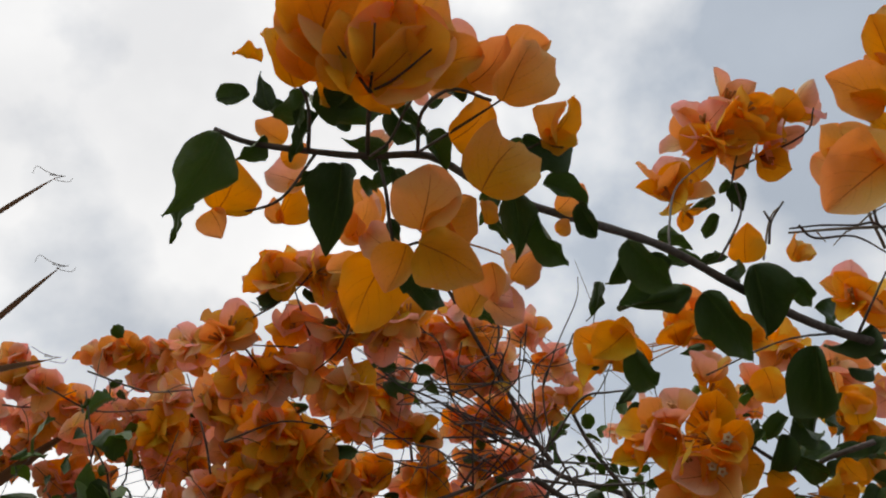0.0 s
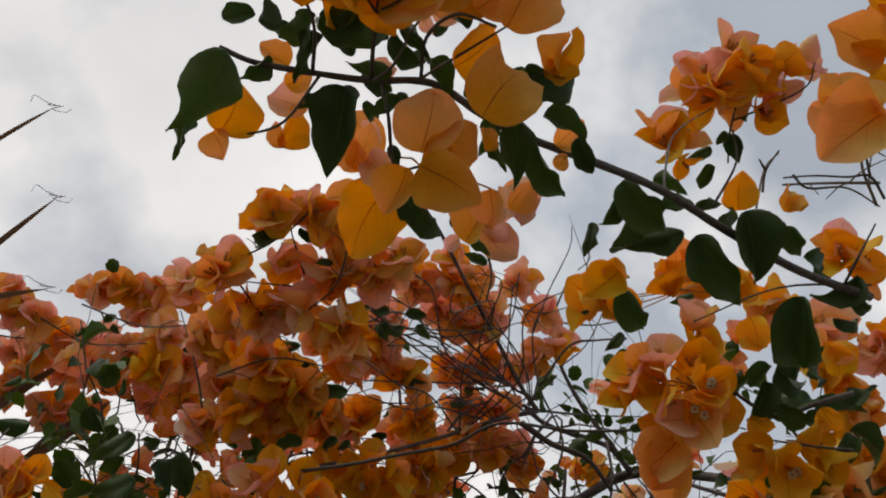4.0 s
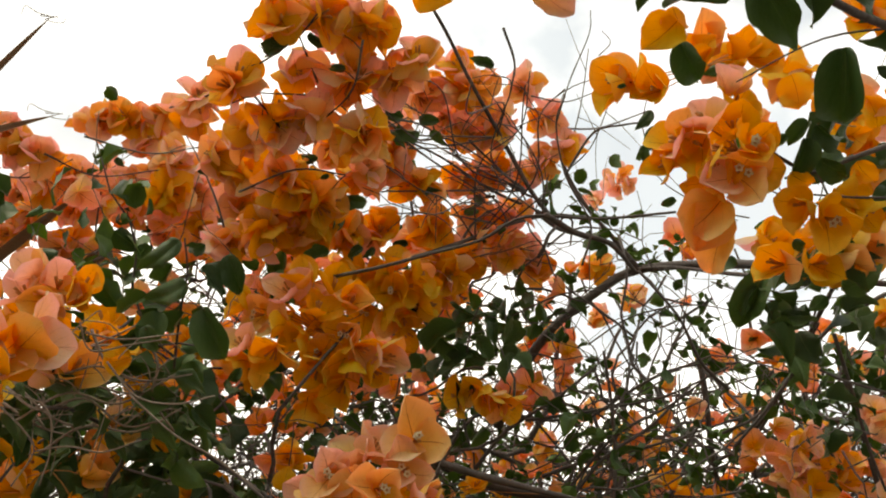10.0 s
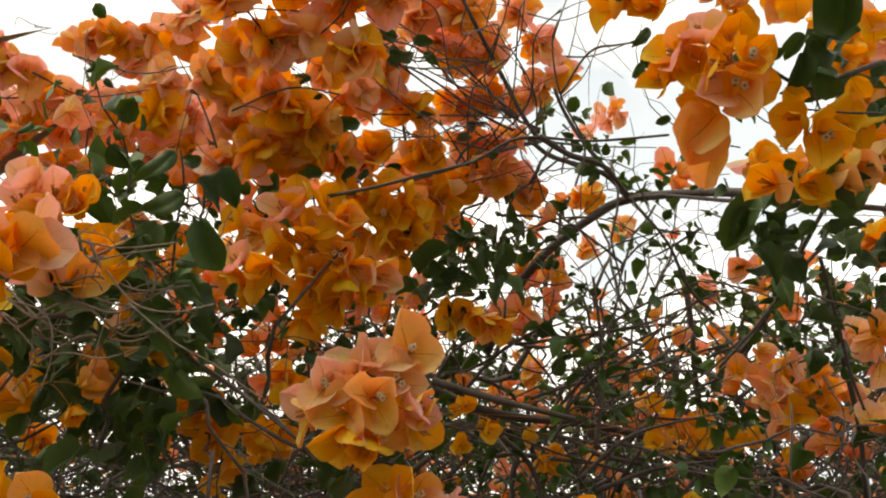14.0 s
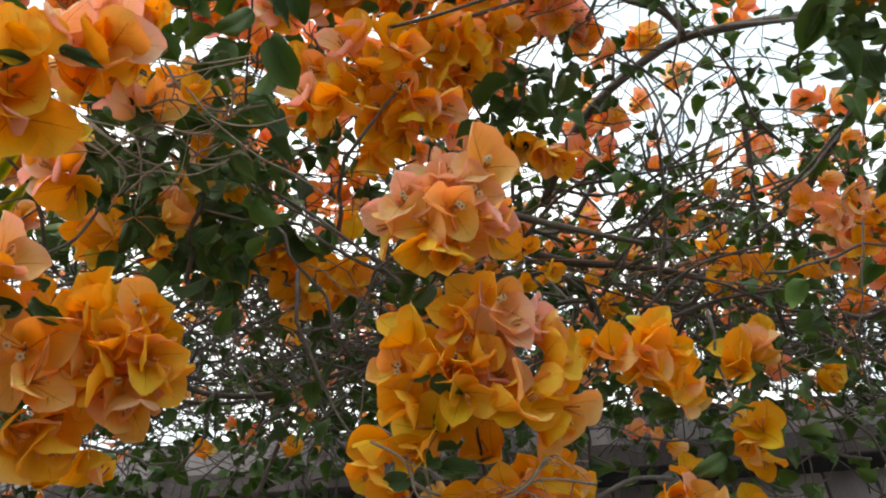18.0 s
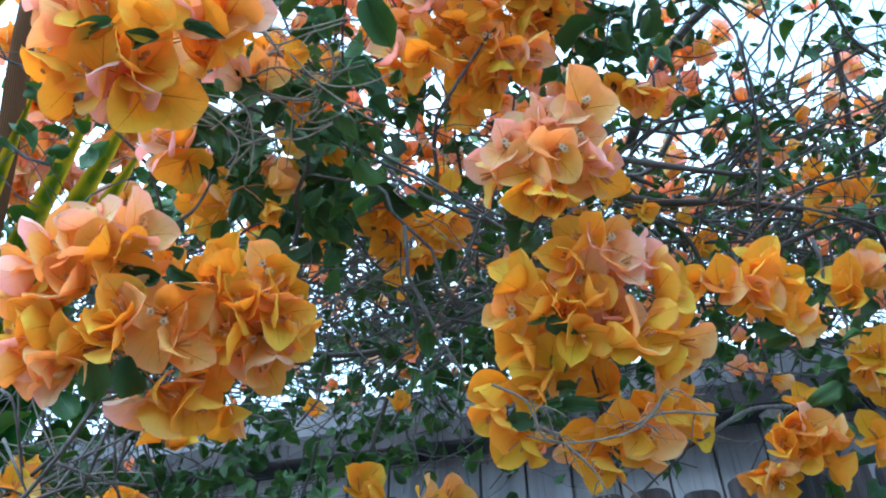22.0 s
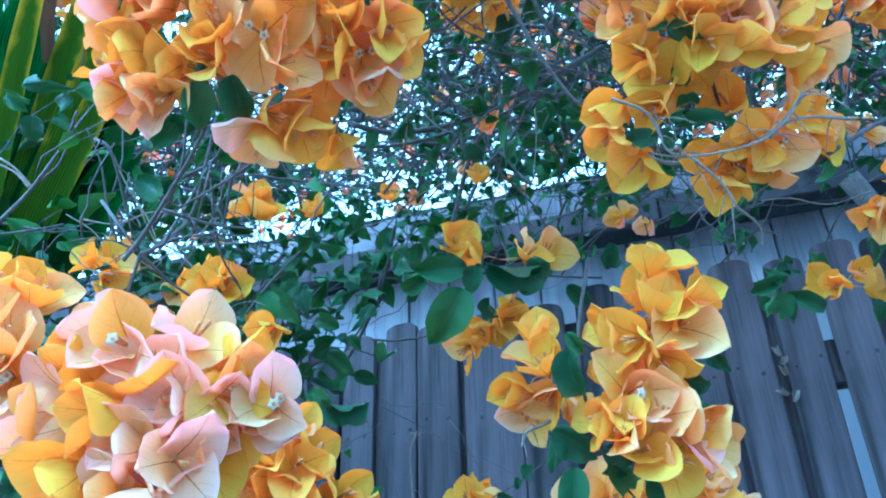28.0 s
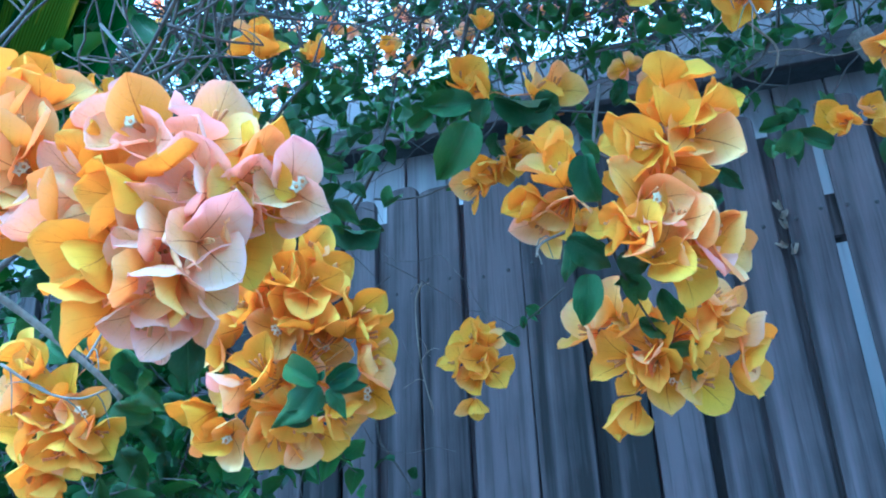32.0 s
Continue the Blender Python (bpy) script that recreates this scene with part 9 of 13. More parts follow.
bract(spray, 0, -0.373, 0.741, 1.773, 0.003, -0.02, 0.021, 0.249, -0.682, -0.687, 1.10, 7)
bract(spray, 0, -0.365, 0.737, 1.777, -0.011, -0.016, 0.015, 0.454, -0.747, -0.485, 1.00, 7)
bract(spray, 0, -0.345, 1.002, 1.798, 0, 0.011, -0.012, 0.176, -0.704, -0.688, 1.00, 6)
leaf(spray, -0.379, 0.763, 1.778, 0.001, 0.032, -0.033, -0.11, -0.707, -0.699, 1.20, 11)
leaf(spray, -0.313, 0.786, 1.78, 0.026, 0.034, -0.03, -0.32, -0.482, -0.815, 1.00, 5)
leaf(spray, -0.275, 0.792, 1.78, 0.006, 0.026, -0.025, 0.125, -0.711, -0.692, 1.10, 5)
leaf(spray, -0.392, 0.752, 1.758, -0.025, 0.005, -0.01, 0.173, -0.61, -0.773, 1.10, 5)
leaf(spray, -0.489, 0.729, 1.693, -0.013, 0.02, -0.023, 0.194, -0.68, -0.707, 1.30, 3)
leaf(spray, -0.465, 0.705, 1.721, -0.018, 0.029, -0.033, 0.187, -0.683, -0.706, 1.00, 1)
leaf(spray, -0.416, 0.753, 1.753, -0.008, 0.025, -0.027, -0.047, -0.74, -0.671, 1.10, 9)
leaf(spray, -0.286, 0.912, 1.757, -0.02, 0.028, -0.032, -0.185, -0.796, -0.577, 1.10, 2)
leaf(spray, -0.254, 0.902, 1.773, -0.012, 0.024, -0.027, 0.111, -0.714, -0.691, 1.00, 11)
leaf(spray, -0.392, 0.733, 1.777, 0.026, 0.009, -0.005, 0.034, -0.545, -0.838, 1.00, 4)
leaf(spray, -0.489, 0.624, 1.728, -0.008, 0.027, -0.029, 0.239, -0.679, -0.695, 1.30, 3)
leaf(spray, -0.296, 0.581, 1.733, -0.003, 0.018, -0.019, 0.045, -0.722, -0.691, 1.30, 2)
leaf(spray, -0.358, 0.625, 1.749, -0.001, 0.021, -0.022, 0.252, -0.691, -0.677, 1.00, 0)
leaf(spray, -0.511, 0.64, 1.734, 0.041, -0.004, 0.022, -0.369, -0.752, 0.546, 1.13, 5)
leaf(spray, -0.413, 0.731, 1.636, -0.015, -0.034, -0.027, 0.566, -0.646, 0.512, 1.19, 11)
leaf(spray, -0.502, 0.814, 1.703, -0.03, 0.006, 0.008, -0.309, -0.38, -0.872, 0.96, 5)
leaf(spray, -0.358, 0.74, 1.71, -0.029, -0.031, -0.003, 0.467, -0.504, 0.726, 1.17, 0)
leaf(spray, -0.425, 0.755, 1.799, 0.027, -0.03, -0.002, -0.469, -0.376, -0.799, 1.17, 10)
leaf(spray, -0.407, 0.717, 1.786, -0.037, -0.018, -0.011, 0.234, -0.814, 0.531, 1.16, 4)
leaf(spray, -0.412, 0.802, 1.814, 0.036, -0.025, 0.008, -0.541, -0.578, 0.611, 1.12, 11)
leaf(spray, -0.536, 0.75, 1.842, 0.036, 0.001, -0.006, 0.031, -0.999, -0.037, 1.09, 10)
leaf(spray, -0.486, 0.693, 1.808, -0.023, -0.003, -0.021, -0.261, -0.874, 0.41, 1.18, 2)
leaf(spray, -0.397, 0.725, 1.815, 0.007, 0.002, -0.036, 0.754, -0.646, 0.121, 1.20, 9)
leaf(spray, -0.377, 0.675, 1.808, -0.023, -0.043, 0.012, 0.86, -0.357, 0.364, 1.17, 7)
leaf(spray, -0.365, 0.799, 1.725, 0.018, -0.019, -0.011, -0.6, -0.733, 0.321, 0.94, 5)
leaf(spray, -0.394, 0.664, 1.816, -0.029, -0.024, -0.021, 0.731, -0.621, -0.281, 0.97, 11)
leaf(spray, -0.57, 0.788, 1.794, 0.036, 0.013, -0.024, 0.558, -0.001, 0.83, 1.13, 10)
leaf(spray, -0.412, 0.72, 1.767, 0.026, -0.002, -0.029, 0.698, -0.321, 0.64, 1.18, 3)
leaf(spray, -0.432, 0.851, 1.73, -0.003, -0.019, -0.024, -0.89, -0.293, 0.35, 1.09, 2)
leaf(spray, -0.418, 0.806, 1.785, -0.037, -0.02, -0.022, -0.333, -0.341, 0.879, 1.06, 11)
leaf(spray, -0.409, 0.803, 1.723, -0.04, 0.021, -0.025, 0.604, 0.251, -0.756, 0.96, 5)
leaf(spray, -0.526, 0.67, 1.825, 0.012, -0.029, 0.011, 0.929, 0.308, -0.204, 1.11, 8)
leaf(spray, -0.466, 0.669, 1.833, 0.023, 0.015, -0.033, 0.476, -0.876, -0.078, 0.99, 10)
leaf(spray, -0.358, 0.716, 1.786, -0.009, -0.038, 0.007, 0.936, -0.268, -0.23, 0.97, 2)
leaf(spray, -0.527, 0.612, 1.796, -0.019, 0.025, 0.013, 0.152, -0.371, 0.916, 1.10, 1)
leaf(spray, -0.555, 0.742, 1.751, -0.032, -0.013, -0.038, 0.003, -0.946, 0.323, 1.03, 0)
leaf(spray, -0.501, 0.757, 1.655, 0.032, 0.019, -0.002, 0.309, -0.41, 0.858, 1.05, 10)
leaf(spray, -0.409, 0.831, 1.739, 0.032, -0.024, -0.012, 0.585, 0.811, -0.034, 1.07, 7)
leaf(spray, -0.528, 0.724, 1.843, -0.021, -0.023, -0.024, 0.545, -0.789, 0.284, 1.13, 6)
leaf(spray, -0.336, 0.69, 1.682, -0.034, 0.004, -0.016, -0.386, -0.674, 0.63, 1.08, 0)
leaf(spray, -0.543, 0.755, 1.792, -0.04, 0.008, -0.015, -0.11, -0.962, -0.249, 1.08, 7)
leaf(spray, -0.519, 0.696, 1.776, -0.038, 0.026, -0.021, -0.649, -0.694, 0.311, 1.07, 10)
leaf(spray, -0.376, 0.759, 1.791, -0.043, -0.004, -0.007, -0.176, 0.337, 0.925, 1.03, 11)
leaf(spray, -0.392, 0.83, 1.735, 0.011, -0.007, -0.029, 0.34, -0.884, 0.321, 1.19, 8)
leaf(spray, -0.479, 0.697, 1.706, 0.046, 0.015, 0.004, 0.281, -0.915, 0.291, 1.02, 8)
leaf(spray, -0.428, 0.675, 1.725, -0.022, -0.01, -0.04, -0.711, -0.491, 0.503, 1.03, 1)
leaf(spray, -0.494, 0.641, 1.732, -0.04, -0.006, 0.015, 0.371, -0.469, 0.802, 1.03, 10)
leaf(spray, -0.467, 1.034, 1.894, -0.038, 0.007, -0.005, -0.208, -0.561, 0.801, 0.99, 1)
leaf(spray, -0.341, 1.122, 1.797, 0.018, 0.001, 0.039, 0.665, -0.691, -0.284, 1.09, 1)
leaf(spray, -0.339, 0.96, 1.789, -0.037, 0.011, -0.007, -0.196, -0.9, -0.389, 1.01, 10)
leaf(spray, -0.343, 1.051, 1.845, 0.02, 0.002, -0.019, 0.53, -0.718, 0.452, 1.07, 0)
leaf(spray, -0.374, 1.165, 1.897, -0.004, 0.009, -0.03, 0.734, -0.618, -0.28, 0.98, 5)
leaf(spray, -0.305, 1.105, 1.701, -0.024, 0.009, -0.023, -0.714, -0.227, 0.662, 0.94, 1)
leaf(spray, -0.428, 1.08, 1.674, -0.019, -0.013, -0.022, 0.328, -0.913, 0.242, 1.08, 2)
leaf(spray, -0.501, 1.127, 1.92, 0.024, -0.022, 0.032, 0.218, -0.722, -0.657, 1.08, 7)
leaf(spray, -0.357, 1.071, 1.678, -0.03, 0.014, 0.018, 0.476, -0.082, 0.876, 1.11, 8)
leaf(spray, -0.303, 1.084, 1.811, -0.031, 0.012, -0.021, -0.537, 0.112, 0.836, 1.18, 6)
leaf(spray, -0.363, 1.147, 1.848, 0.011, -0.015, -0.026, -0.273, -0.873, 0.405, 1.13, 11)
leaf(spray, -0.424, 1.067, 1.832, -0.029, 0.001, -0.028, -0.525, -0.668, 0.527, 0.99, 0)
leaf(spray, -0.323, 1.02, 1.845, 0.027, -0.021, -0.005, -0.238, -0.505, 0.83, 0.99, 10)
leaf(spray, -0.434, 1.183, 1.753, 0.018, -0.003, -0.035, 0.459, -0.834, 0.306, 0.99, 4)
leaf(spray, -0.237, 1.087, 1.724, 0.008, -0.028, 0.004, 0.95, 0.275, 0.147, 0.99, 11)
leaf(spray, -0.413, 1.191, 1.85, 0.02, 0.018, -0.038, 0.742, -0.664, 0.086, 0.99, 10)
leaf(spray, -0.32, 1.051, 1.868, -0.011, -0.002, -0.046, -0.452, -0.882, 0.137, 1.17, 8)
leaf(spray, -0.269, 1.108, 1.832, -0.037, 0.004, 0.003, 0.061, -0.137, 0.989, 1.13, 4)
leaf(spray, -0.397, 1.058, 1.899, -0.025, 0.012, -0.018, -0.619, -0.642, 0.453, 0.99, 8)
leaf(spray, -0.498, 1.086, 1.931, 0.022, -0.026, -0.008, -0.366, -0.524, 0.769, 1.09, 1)
leaf(spray, -0.435, 1.117, 1.797, 0.045, -0.011, 0.01, -0.295, -0.462, 0.836, 1.07, 8)
leaf(spray, -0.342, 1.139, 1.74, 0.018, -0.023, -0.032, 0.488, -0.557, 0.672, 1.10, 11)
leaf(spray, -0.49, 1.139, 1.893, -0.027, 0.012, 0.003, -0.14, -0.51, 0.849, 0.91, 8)
leaf(spray, -0.437, 1.102, 1.724, -0.002, 0.035, 0.026, 0.114, -0.595, 0.796, 1.08, 8)
leaf(spray, -0.446, 1.168, 1.813, 0.005, -0.03, -0.031, -0.417, -0.688, 0.594, 1.02, 2)
leaf(spray, -0.348, 1.128, 1.778, -0.029, -0.018, 0.015, 0.622, -0.724, 0.299, 0.95, 1)
branch(spray, 0.0022, 0.0014, (-0.363, 0.682, 1.762), (-0.301, 0.709, 1.731), (-0.239, 0.726, 1.695), (-0.191, 0.728, 1.644), (-0.167, 0.714, 1.605))
branch(spray, 0.0020, 0.0014, (-0.487, 0.627, 1.581), (-0.469, 0.632, 1.607), (-0.457, 0.631, 1.654))

# ---- heads close by the fence ----

spray = thing("bougainvillea_spray", "big pale pink and yellow bougainvillea head with cream flowers", "flowering branch", "bougainvillea sprays")
c = Cluster(spray, (-0.503, 0.629, 1.161), 282)
c.floret(-0.504, 0.587, 1.186, 0.181, -0.96, -0.212, 2, 1.10, 0.95, True)
c.floret(-0.54, 0.597, 1.189, -0.101, -0.898, 0.427, 0, 1.15)
c.floret(-0.488, 0.595, 1.172, 0.146, -0.951, 0.273, 1, 1.10)
c.floret(-0.471, 0.614, 1.205, 0.687, -0.594, 0.419, 2, 1.10)
c.floret(-0.534, 0.598, 1.209, -0.32, -0.836, 0.447, 2, 0.97)
c.floret(-0.473, 0.604, 1.152, -0.09, -0.977, -0.196, 2, 0.99)
c.floret(-0.459, 0.616, 1.149, 0.456, -0.664, -0.593, 2, 0.97)
c.floret(-0.44, 0.619, 1.161, 0.739, -0.559, -0.376, 1, 0.95)
c.floret(-0.427, 0.63, 1.155, 0.428, -0.846, -0.319, 2, 0.90, 0.95, True)
c.floret(-0.435, 0.644, 1.152, 0.809, -0.57, 0.144, 2, 0.80)
c.floret(-0.562, 0.607, 1.163, -0.745, -0.646, -0.167, 2, 1.10)
c.floret(-0.517, 0.597, 1.146, -0.687, -0.653, -0.317, 0, 1.10)
c.floret(-0.445, 0.632, 1.181, 0.961, -0.275, -0.031, 0, 1.04)
c.floret(-0.498, 0.65, 1.169, 0.857, 0.318, -0.406, 0, 0.89)
c.floret(-0.475, 0.653, 1.178, -0.428, -0.891, -0.153, 0, 1.00)
c.floret(-0.525, 0.625, 1.205, 0.887, -0.383, -0.257, 0, 0.93)
c.floret(-0.484, 0.634, 1.183, 0.289, -0.21, 0.934, 0, 0.90)
c.floret(-0.482, 0.651, 1.162, -0.689, -0.241, -0.684, 0, 1.00)
c.floret(-0.541, 0.628, 1.174, -0.466, -0.653, -0.596, 0, 0.99)
c.floret(-0.554, 0.624, 1.178, 0.452, -0.883, -0.123, 2, 0.90)
c.done()
c = Cluster(spray, (-0.511, 0.629, 1.131), 283)
c.floret(-0.499, 0.601, 1.128, -0.169, -0.948, -0.272, 2, 0.95)
c.floret(-0.493, 0.608, 1.118, 0.145, -0.71, -0.689, 2, 1.06)
c.floret(-0.47, 0.612, 1.114, 0.632, -0.678, -0.375, 2, 1.06)
c.floret(-0.479, 0.623, 1.106, 0.887, -0.446, -0.118, 2, 1.03)
c.floret(-0.539, 0.602, 1.113, -0.389, -0.695, -0.605, 0, 1.10)
c.floret(-0.551, 0.623, 1.094, -0.765, -0.535, -0.357, 0, 1.15)
c.floret(-0.498, 0.631, 1.09, 0.135, -0.886, -0.445, 2, 1.10, 0.95, True)
c.floret(-0.502, 0.612, 1.097, -0.423, -0.598, -0.681, 2, 0.97)
c.floret(-0.511, 0.636, 1.083, 0.011, -0.206, -0.978, 2, 1.04)
c.floret(-0.461, 0.64, 1.133, 0.819, -0.465, -0.338, 0, 1.10)
c.floret(-0.514, 0.605, 1.103, -0.498, -0.851, -0.165, 1, 0.92)
c.floret(-0.46, 0.642, 1.153, 0.828, -0.561, 0.013, 0, 0.97)
c.floret(-0.568, 0.603, 1.147, -0.459, -0.844, 0.278, 2, 0.99)
c.floret(-0.542, 0.632, 1.129, 0.254, -0.961, 0.105, 0, 0.95)
c.floret(-0.564, 0.626, 1.144, 0.859, -0.451, -0.242, 2, 0.93)
c.floret(-0.533, 0.664, 1.112, 0.749, -0.095, -0.656, 0, 0.98)
c.floret(-0.559, 0.613, 1.146, -0.976, 0.219, -0.008, 2, 0.90)
c.floret(-0.525, 0.648, 1.132, -0.27, -0.939, -0.211, 2, 0.86)
c.floret(-0.564, 0.639, 1.155, 0.94, -0.331, 0.075, 0, 0.91)
c.floret(-0.503, 0.631, 1.139, -0.637, -0.636, 0.435, 2, 0.91)
c.done()
branch(spray, 0.0020, 0.0015, (-0.543, 0.714, 1.082), (-0.524, 0.668, 1.115), (-0.517, 0.642, 1.15), mat=STEM, name="stem")
leaf(spray, -0.522, 0.689, 1.097, 0, 0.018, -0.038, 0.327, -0.852, -0.41, 1.15, 2)
leaf(spray, -0.608, 0.67, 1.143, -0.034, 0.001, -0.018, 0.143, -0.935, -0.323, 0.70, 3)
leaf(spray, -0.633, 0.711, 1.141, 0.003, 0.017, -0.034, 0.434, -0.821, -0.372, 1.30, 9)
leaf(spray, -0.545, 0.659, 1.101, 0.012, 0.004, -0.004, 0.263, -0.927, -0.267, 1.00, 5)
leaf(spray, -0.636, 0.785, 1.126, 0.017, 0.02, -0.033, 0.371, -0.869, -0.327, 1.20, 11)
leaf(spray, -0.622, 0.792, 1.118, -0.013, 0.011, -0.028, -0.004, -0.936, -0.352, 1.20, 3)

spray = thing("bougainvillea_spray", "orange and yellow bougainvillea head in front of the fence", "flowering branch", "bougainvillea sprays")
c = Cluster(spray, (-0.549, 0.894, 1.2), 284)
c.floret(-0.516, 0.877, 1.239, 0.683, -0.682, 0.259, 0, 0.93)
c.floret(-0.507, 0.866, 1.2, 0.548, -0.818, -0.172, 0, 1.10)
c.floret(-0.532, 0.853, 1.209, 0.545, -0.814, 0.2, 0, 1.00)
c.floret(-0.563, 0.861, 1.211, -0.48, -0.852, 0.21, 0, 0.93)
c.floret(-0.575, 0.867, 1.187, -0.262, -0.949, -0.177, 0, 0.97)
c.floret(-0.548, 0.884, 1.163, 0.172, -0.883, -0.436, 1, 1.00, 0.95, True)
c.floret(-0.516, 0.913, 1.158, 0.402, -0.787, -0.468, 1, 1.06, 0.95, True)
c.floret(-0.506, 0.883, 1.223, 0.823, -0.445, 0.352, 0, 1.03)
c.floret(-0.528, 0.873, 1.184, 0.085, -0.774, -0.627, 0, 1.05)
c.floret(-0.6, 0.885, 1.175, -0.805, -0.564, -0.184, 0, 0.94)
c.floret(-0.552, 0.857, 1.242, 0.268, -0.855, 0.444, 0, 1.05)
c.floret(-0.495, 0.881, 1.216, 0.925, -0.363, 0.111, 0, 1.01)
c.floret(-0.614, 0.892, 1.168, -0.69, -0.381, -0.615, 0, 1.03)
c.floret(-0.55, 0.908, 1.216, 0.9, -0.344, -0.267, 0, 0.88)
c.floret(-0.554, 0.881, 1.238, -0.83, -0.309, 0.464, 0, 0.87)
c.floret(-0.512, 0.92, 1.225, -0.006, -1, -0.03, 0, 0.96)
c.floret(-0.531, 0.903, 1.191, -0.55, -0.684, 0.479, 1, 0.90)
c.floret(-0.577, 0.888, 1.259, 0.631, 0.026, -0.776, 0, 0.98)
c.floret(-0.55, 0.914, 1.215, 0.232, 0.683, -0.692, 0, 0.98)
c.floret(-0.566, 0.888, 1.205, 0.959, -0.023, 0.284, 0, 0.97)
c.done()
c = Cluster(spray, (-0.544, 0.915, 1.135), 285)
c.floret(-0.472, 0.895, 1.179, 0.832, -0.545, 0.105, 0, 0.97)
c.floret(-0.466, 0.909, 1.156, 0.951, -0.294, -0.102, 0, 1.10)
c.floret(-0.489, 0.896, 1.173, 0.441, -0.764, 0.471, 0, 1.03)
c.floret(-0.467, 0.912, 1.136, 0.953, -0.293, 0.081, 1, 0.94)
c.floret(-0.563, 0.878, 1.134, -0.118, -0.933, 0.34, 0, 1.10)
c.floret(-0.637, 0.91, 1.101, -0.702, -0.554, -0.447, 0, 1.15)
c.floret(-0.606, 0.913, 1.078, 0.131, -0.874, -0.468, 1, 1.10, 0.95, True)
c.floret(-0.562, 0.918, 1.075, 0.259, -0.558, -0.788, 0, 1.15)
c.floret(-0.533, 0.907, 1.08, 0.016, -0.29, -0.957, 0, 0.97)
c.floret(-0.476, 0.931, 1.111, 0.266, -0.885, -0.381, 1, 1.02, 0.95, True)
c.floret(-0.5, 0.929, 1.092, 0.79, -0.168, -0.59, 0, 0.98)
c.floret(-0.615, 0.885, 1.158, 0.038, -0.963, -0.268, 1, 0.99, 0.95, True)
c.floret(-0.594, 0.884, 1.116, -0.664, -0.538, -0.519, 1, 0.95)
c.floret(-0.566, 0.907, 1.093, -0.585, -0.629, -0.512, 0, 0.92)
c.floret(-0.525, 0.926, 1.078, 0.731, -0.413, -0.543, 0, 1.04)
c.floret(-0.485, 0.934, 1.102, 0.945, -0.276, -0.174, 0, 1.07)
c.floret(-0.512, 0.872, 1.171, 0.167, -0.845, 0.508, 0, 0.93)
c.floret(-0.56, 0.919, 1.123, -0.305, -0.932, -0.198, 0, 0.88)
c.floret(-0.552, 0.93, 1.107, -0.48, 0.11, 0.871, 0, 0.86)
c.floret(-0.532, 0.949, 1.137, -0.721, -0.226, -0.655, 0, 0.92)
c.floret(-0.532, 0.942, 1.138, -0.334, -0.771, -0.542, 0, 0.93)
c.floret(-0.509, 0.908, 1.175, 0.239, -0.814, -0.53, 0, 0.94)
c.floret(-0.604, 0.929, 1.125, -0.47, -0.866, -0.17, 0, 0.99)
c.floret(-0.519, 0.931, 1.136, 0.882, -0.47, 0.023, 1, 0.94)
c.floret(-0.546, 0.914, 1.14, 0.443, 0.533, -0.721, 0, 0.96)
c.floret(-0.549, 0.947, 1.106, 0.977, 0.206, 0.058, 0, 0.87)
c.done()
leaf(spray, -0.503, 0.869, 1.107, -0.031, -0.016, 0.019, 0.405, -0.909, -0.101, 1.10, 5)
leaf(spray, -0.502, 0.869, 1.107, -0.039, 0.009, -0.038, 0.027, -0.963, -0.267, 1.10, 4)
leaf(spray, -0.494, 0.871, 1.107, 0.028, -0.002, 0.016, 0.253, -0.819, -0.515, 1.10, 5)
leaf(spray, -0.492, 0.874, 1.103, 0.031, 0.005, 0.003, 0.196, -0.778, -0.597, 1.10, 1)
leaf(spray, -0.495, 0.873, 1.103, 0.016, 0.014, -0.022, 0.228, -0.886, -0.403, 1.00, 4)
leaf(spray, -0.501, 0.869, 1.11, 0.004, -0.003, 0.009, 0.292, -0.844, -0.449, 1.20, 3)
leaf(spray, -0.539, 0.883, 1.085, 0.028, 0.007, -0.001, 0.22, -0.947, -0.236, 1.00, 11)
leaf(spray, -0.504, 0.902, 1.273, 0.048, 0.019, -0.018, 0.043, -0.734, -0.678, 0.80, 11)
leaf(spray, -0.513, 0.895, 1.283, 0.023, 0.017, -0.026, 0.254, -0.89, -0.378, 1.00, 2)
leaf(spray, -0.606, 0.967, 1.444, 0.04, 0.024, -0.031, 0.199, -0.884, -0.422, 1.00, 2)
leaf(spray, -0.516, 0.909, 1.207, 0.015, 0.004, -0.001, 0.204, -0.904, -0.375, 1.00, 1)

spray = thing("bougainvillea_spray", "orange and peach bougainvillea blooms at the fence corner", "flowering branch", "bougainvillea sprays")
c = Cluster(spray, (-0.636, 0.621, 1.209), 286)
c.floret(-0.605, 0.601, 1.252, 0.537, -0.691, 0.484, 0, 1.10)
c.floret(-0.587, 0.604, 1.245, 0.732, -0.48, 0.484, 0, 1.02)
c.floret(-0.592, 0.593, 1.205, 0.305, -0.855, 0.419, 1, 1.10)
c.floret(-0.595, 0.603, 1.183, 0.34, -0.868, -0.362, 1, 1.04, 0.95, True)
c.floret(-0.614, 0.619, 1.174, -0.011, -0.424, -0.906, 1, 0.93)
c.floret(-0.626, 0.638, 1.161, 0.192, -0.362, -0.912, 0, 0.95)
c.floret(-0.618, 0.592, 1.222, -0.04, -0.931, 0.362, 1, 1.01)
c.floret(-0.621, 0.604, 1.188, -0.206, -0.978, -0.023, 1, 0.93)
c.floret(-0.629, 0.615, 1.163, 0.016, -0.205, -0.979, 1, 1.05)
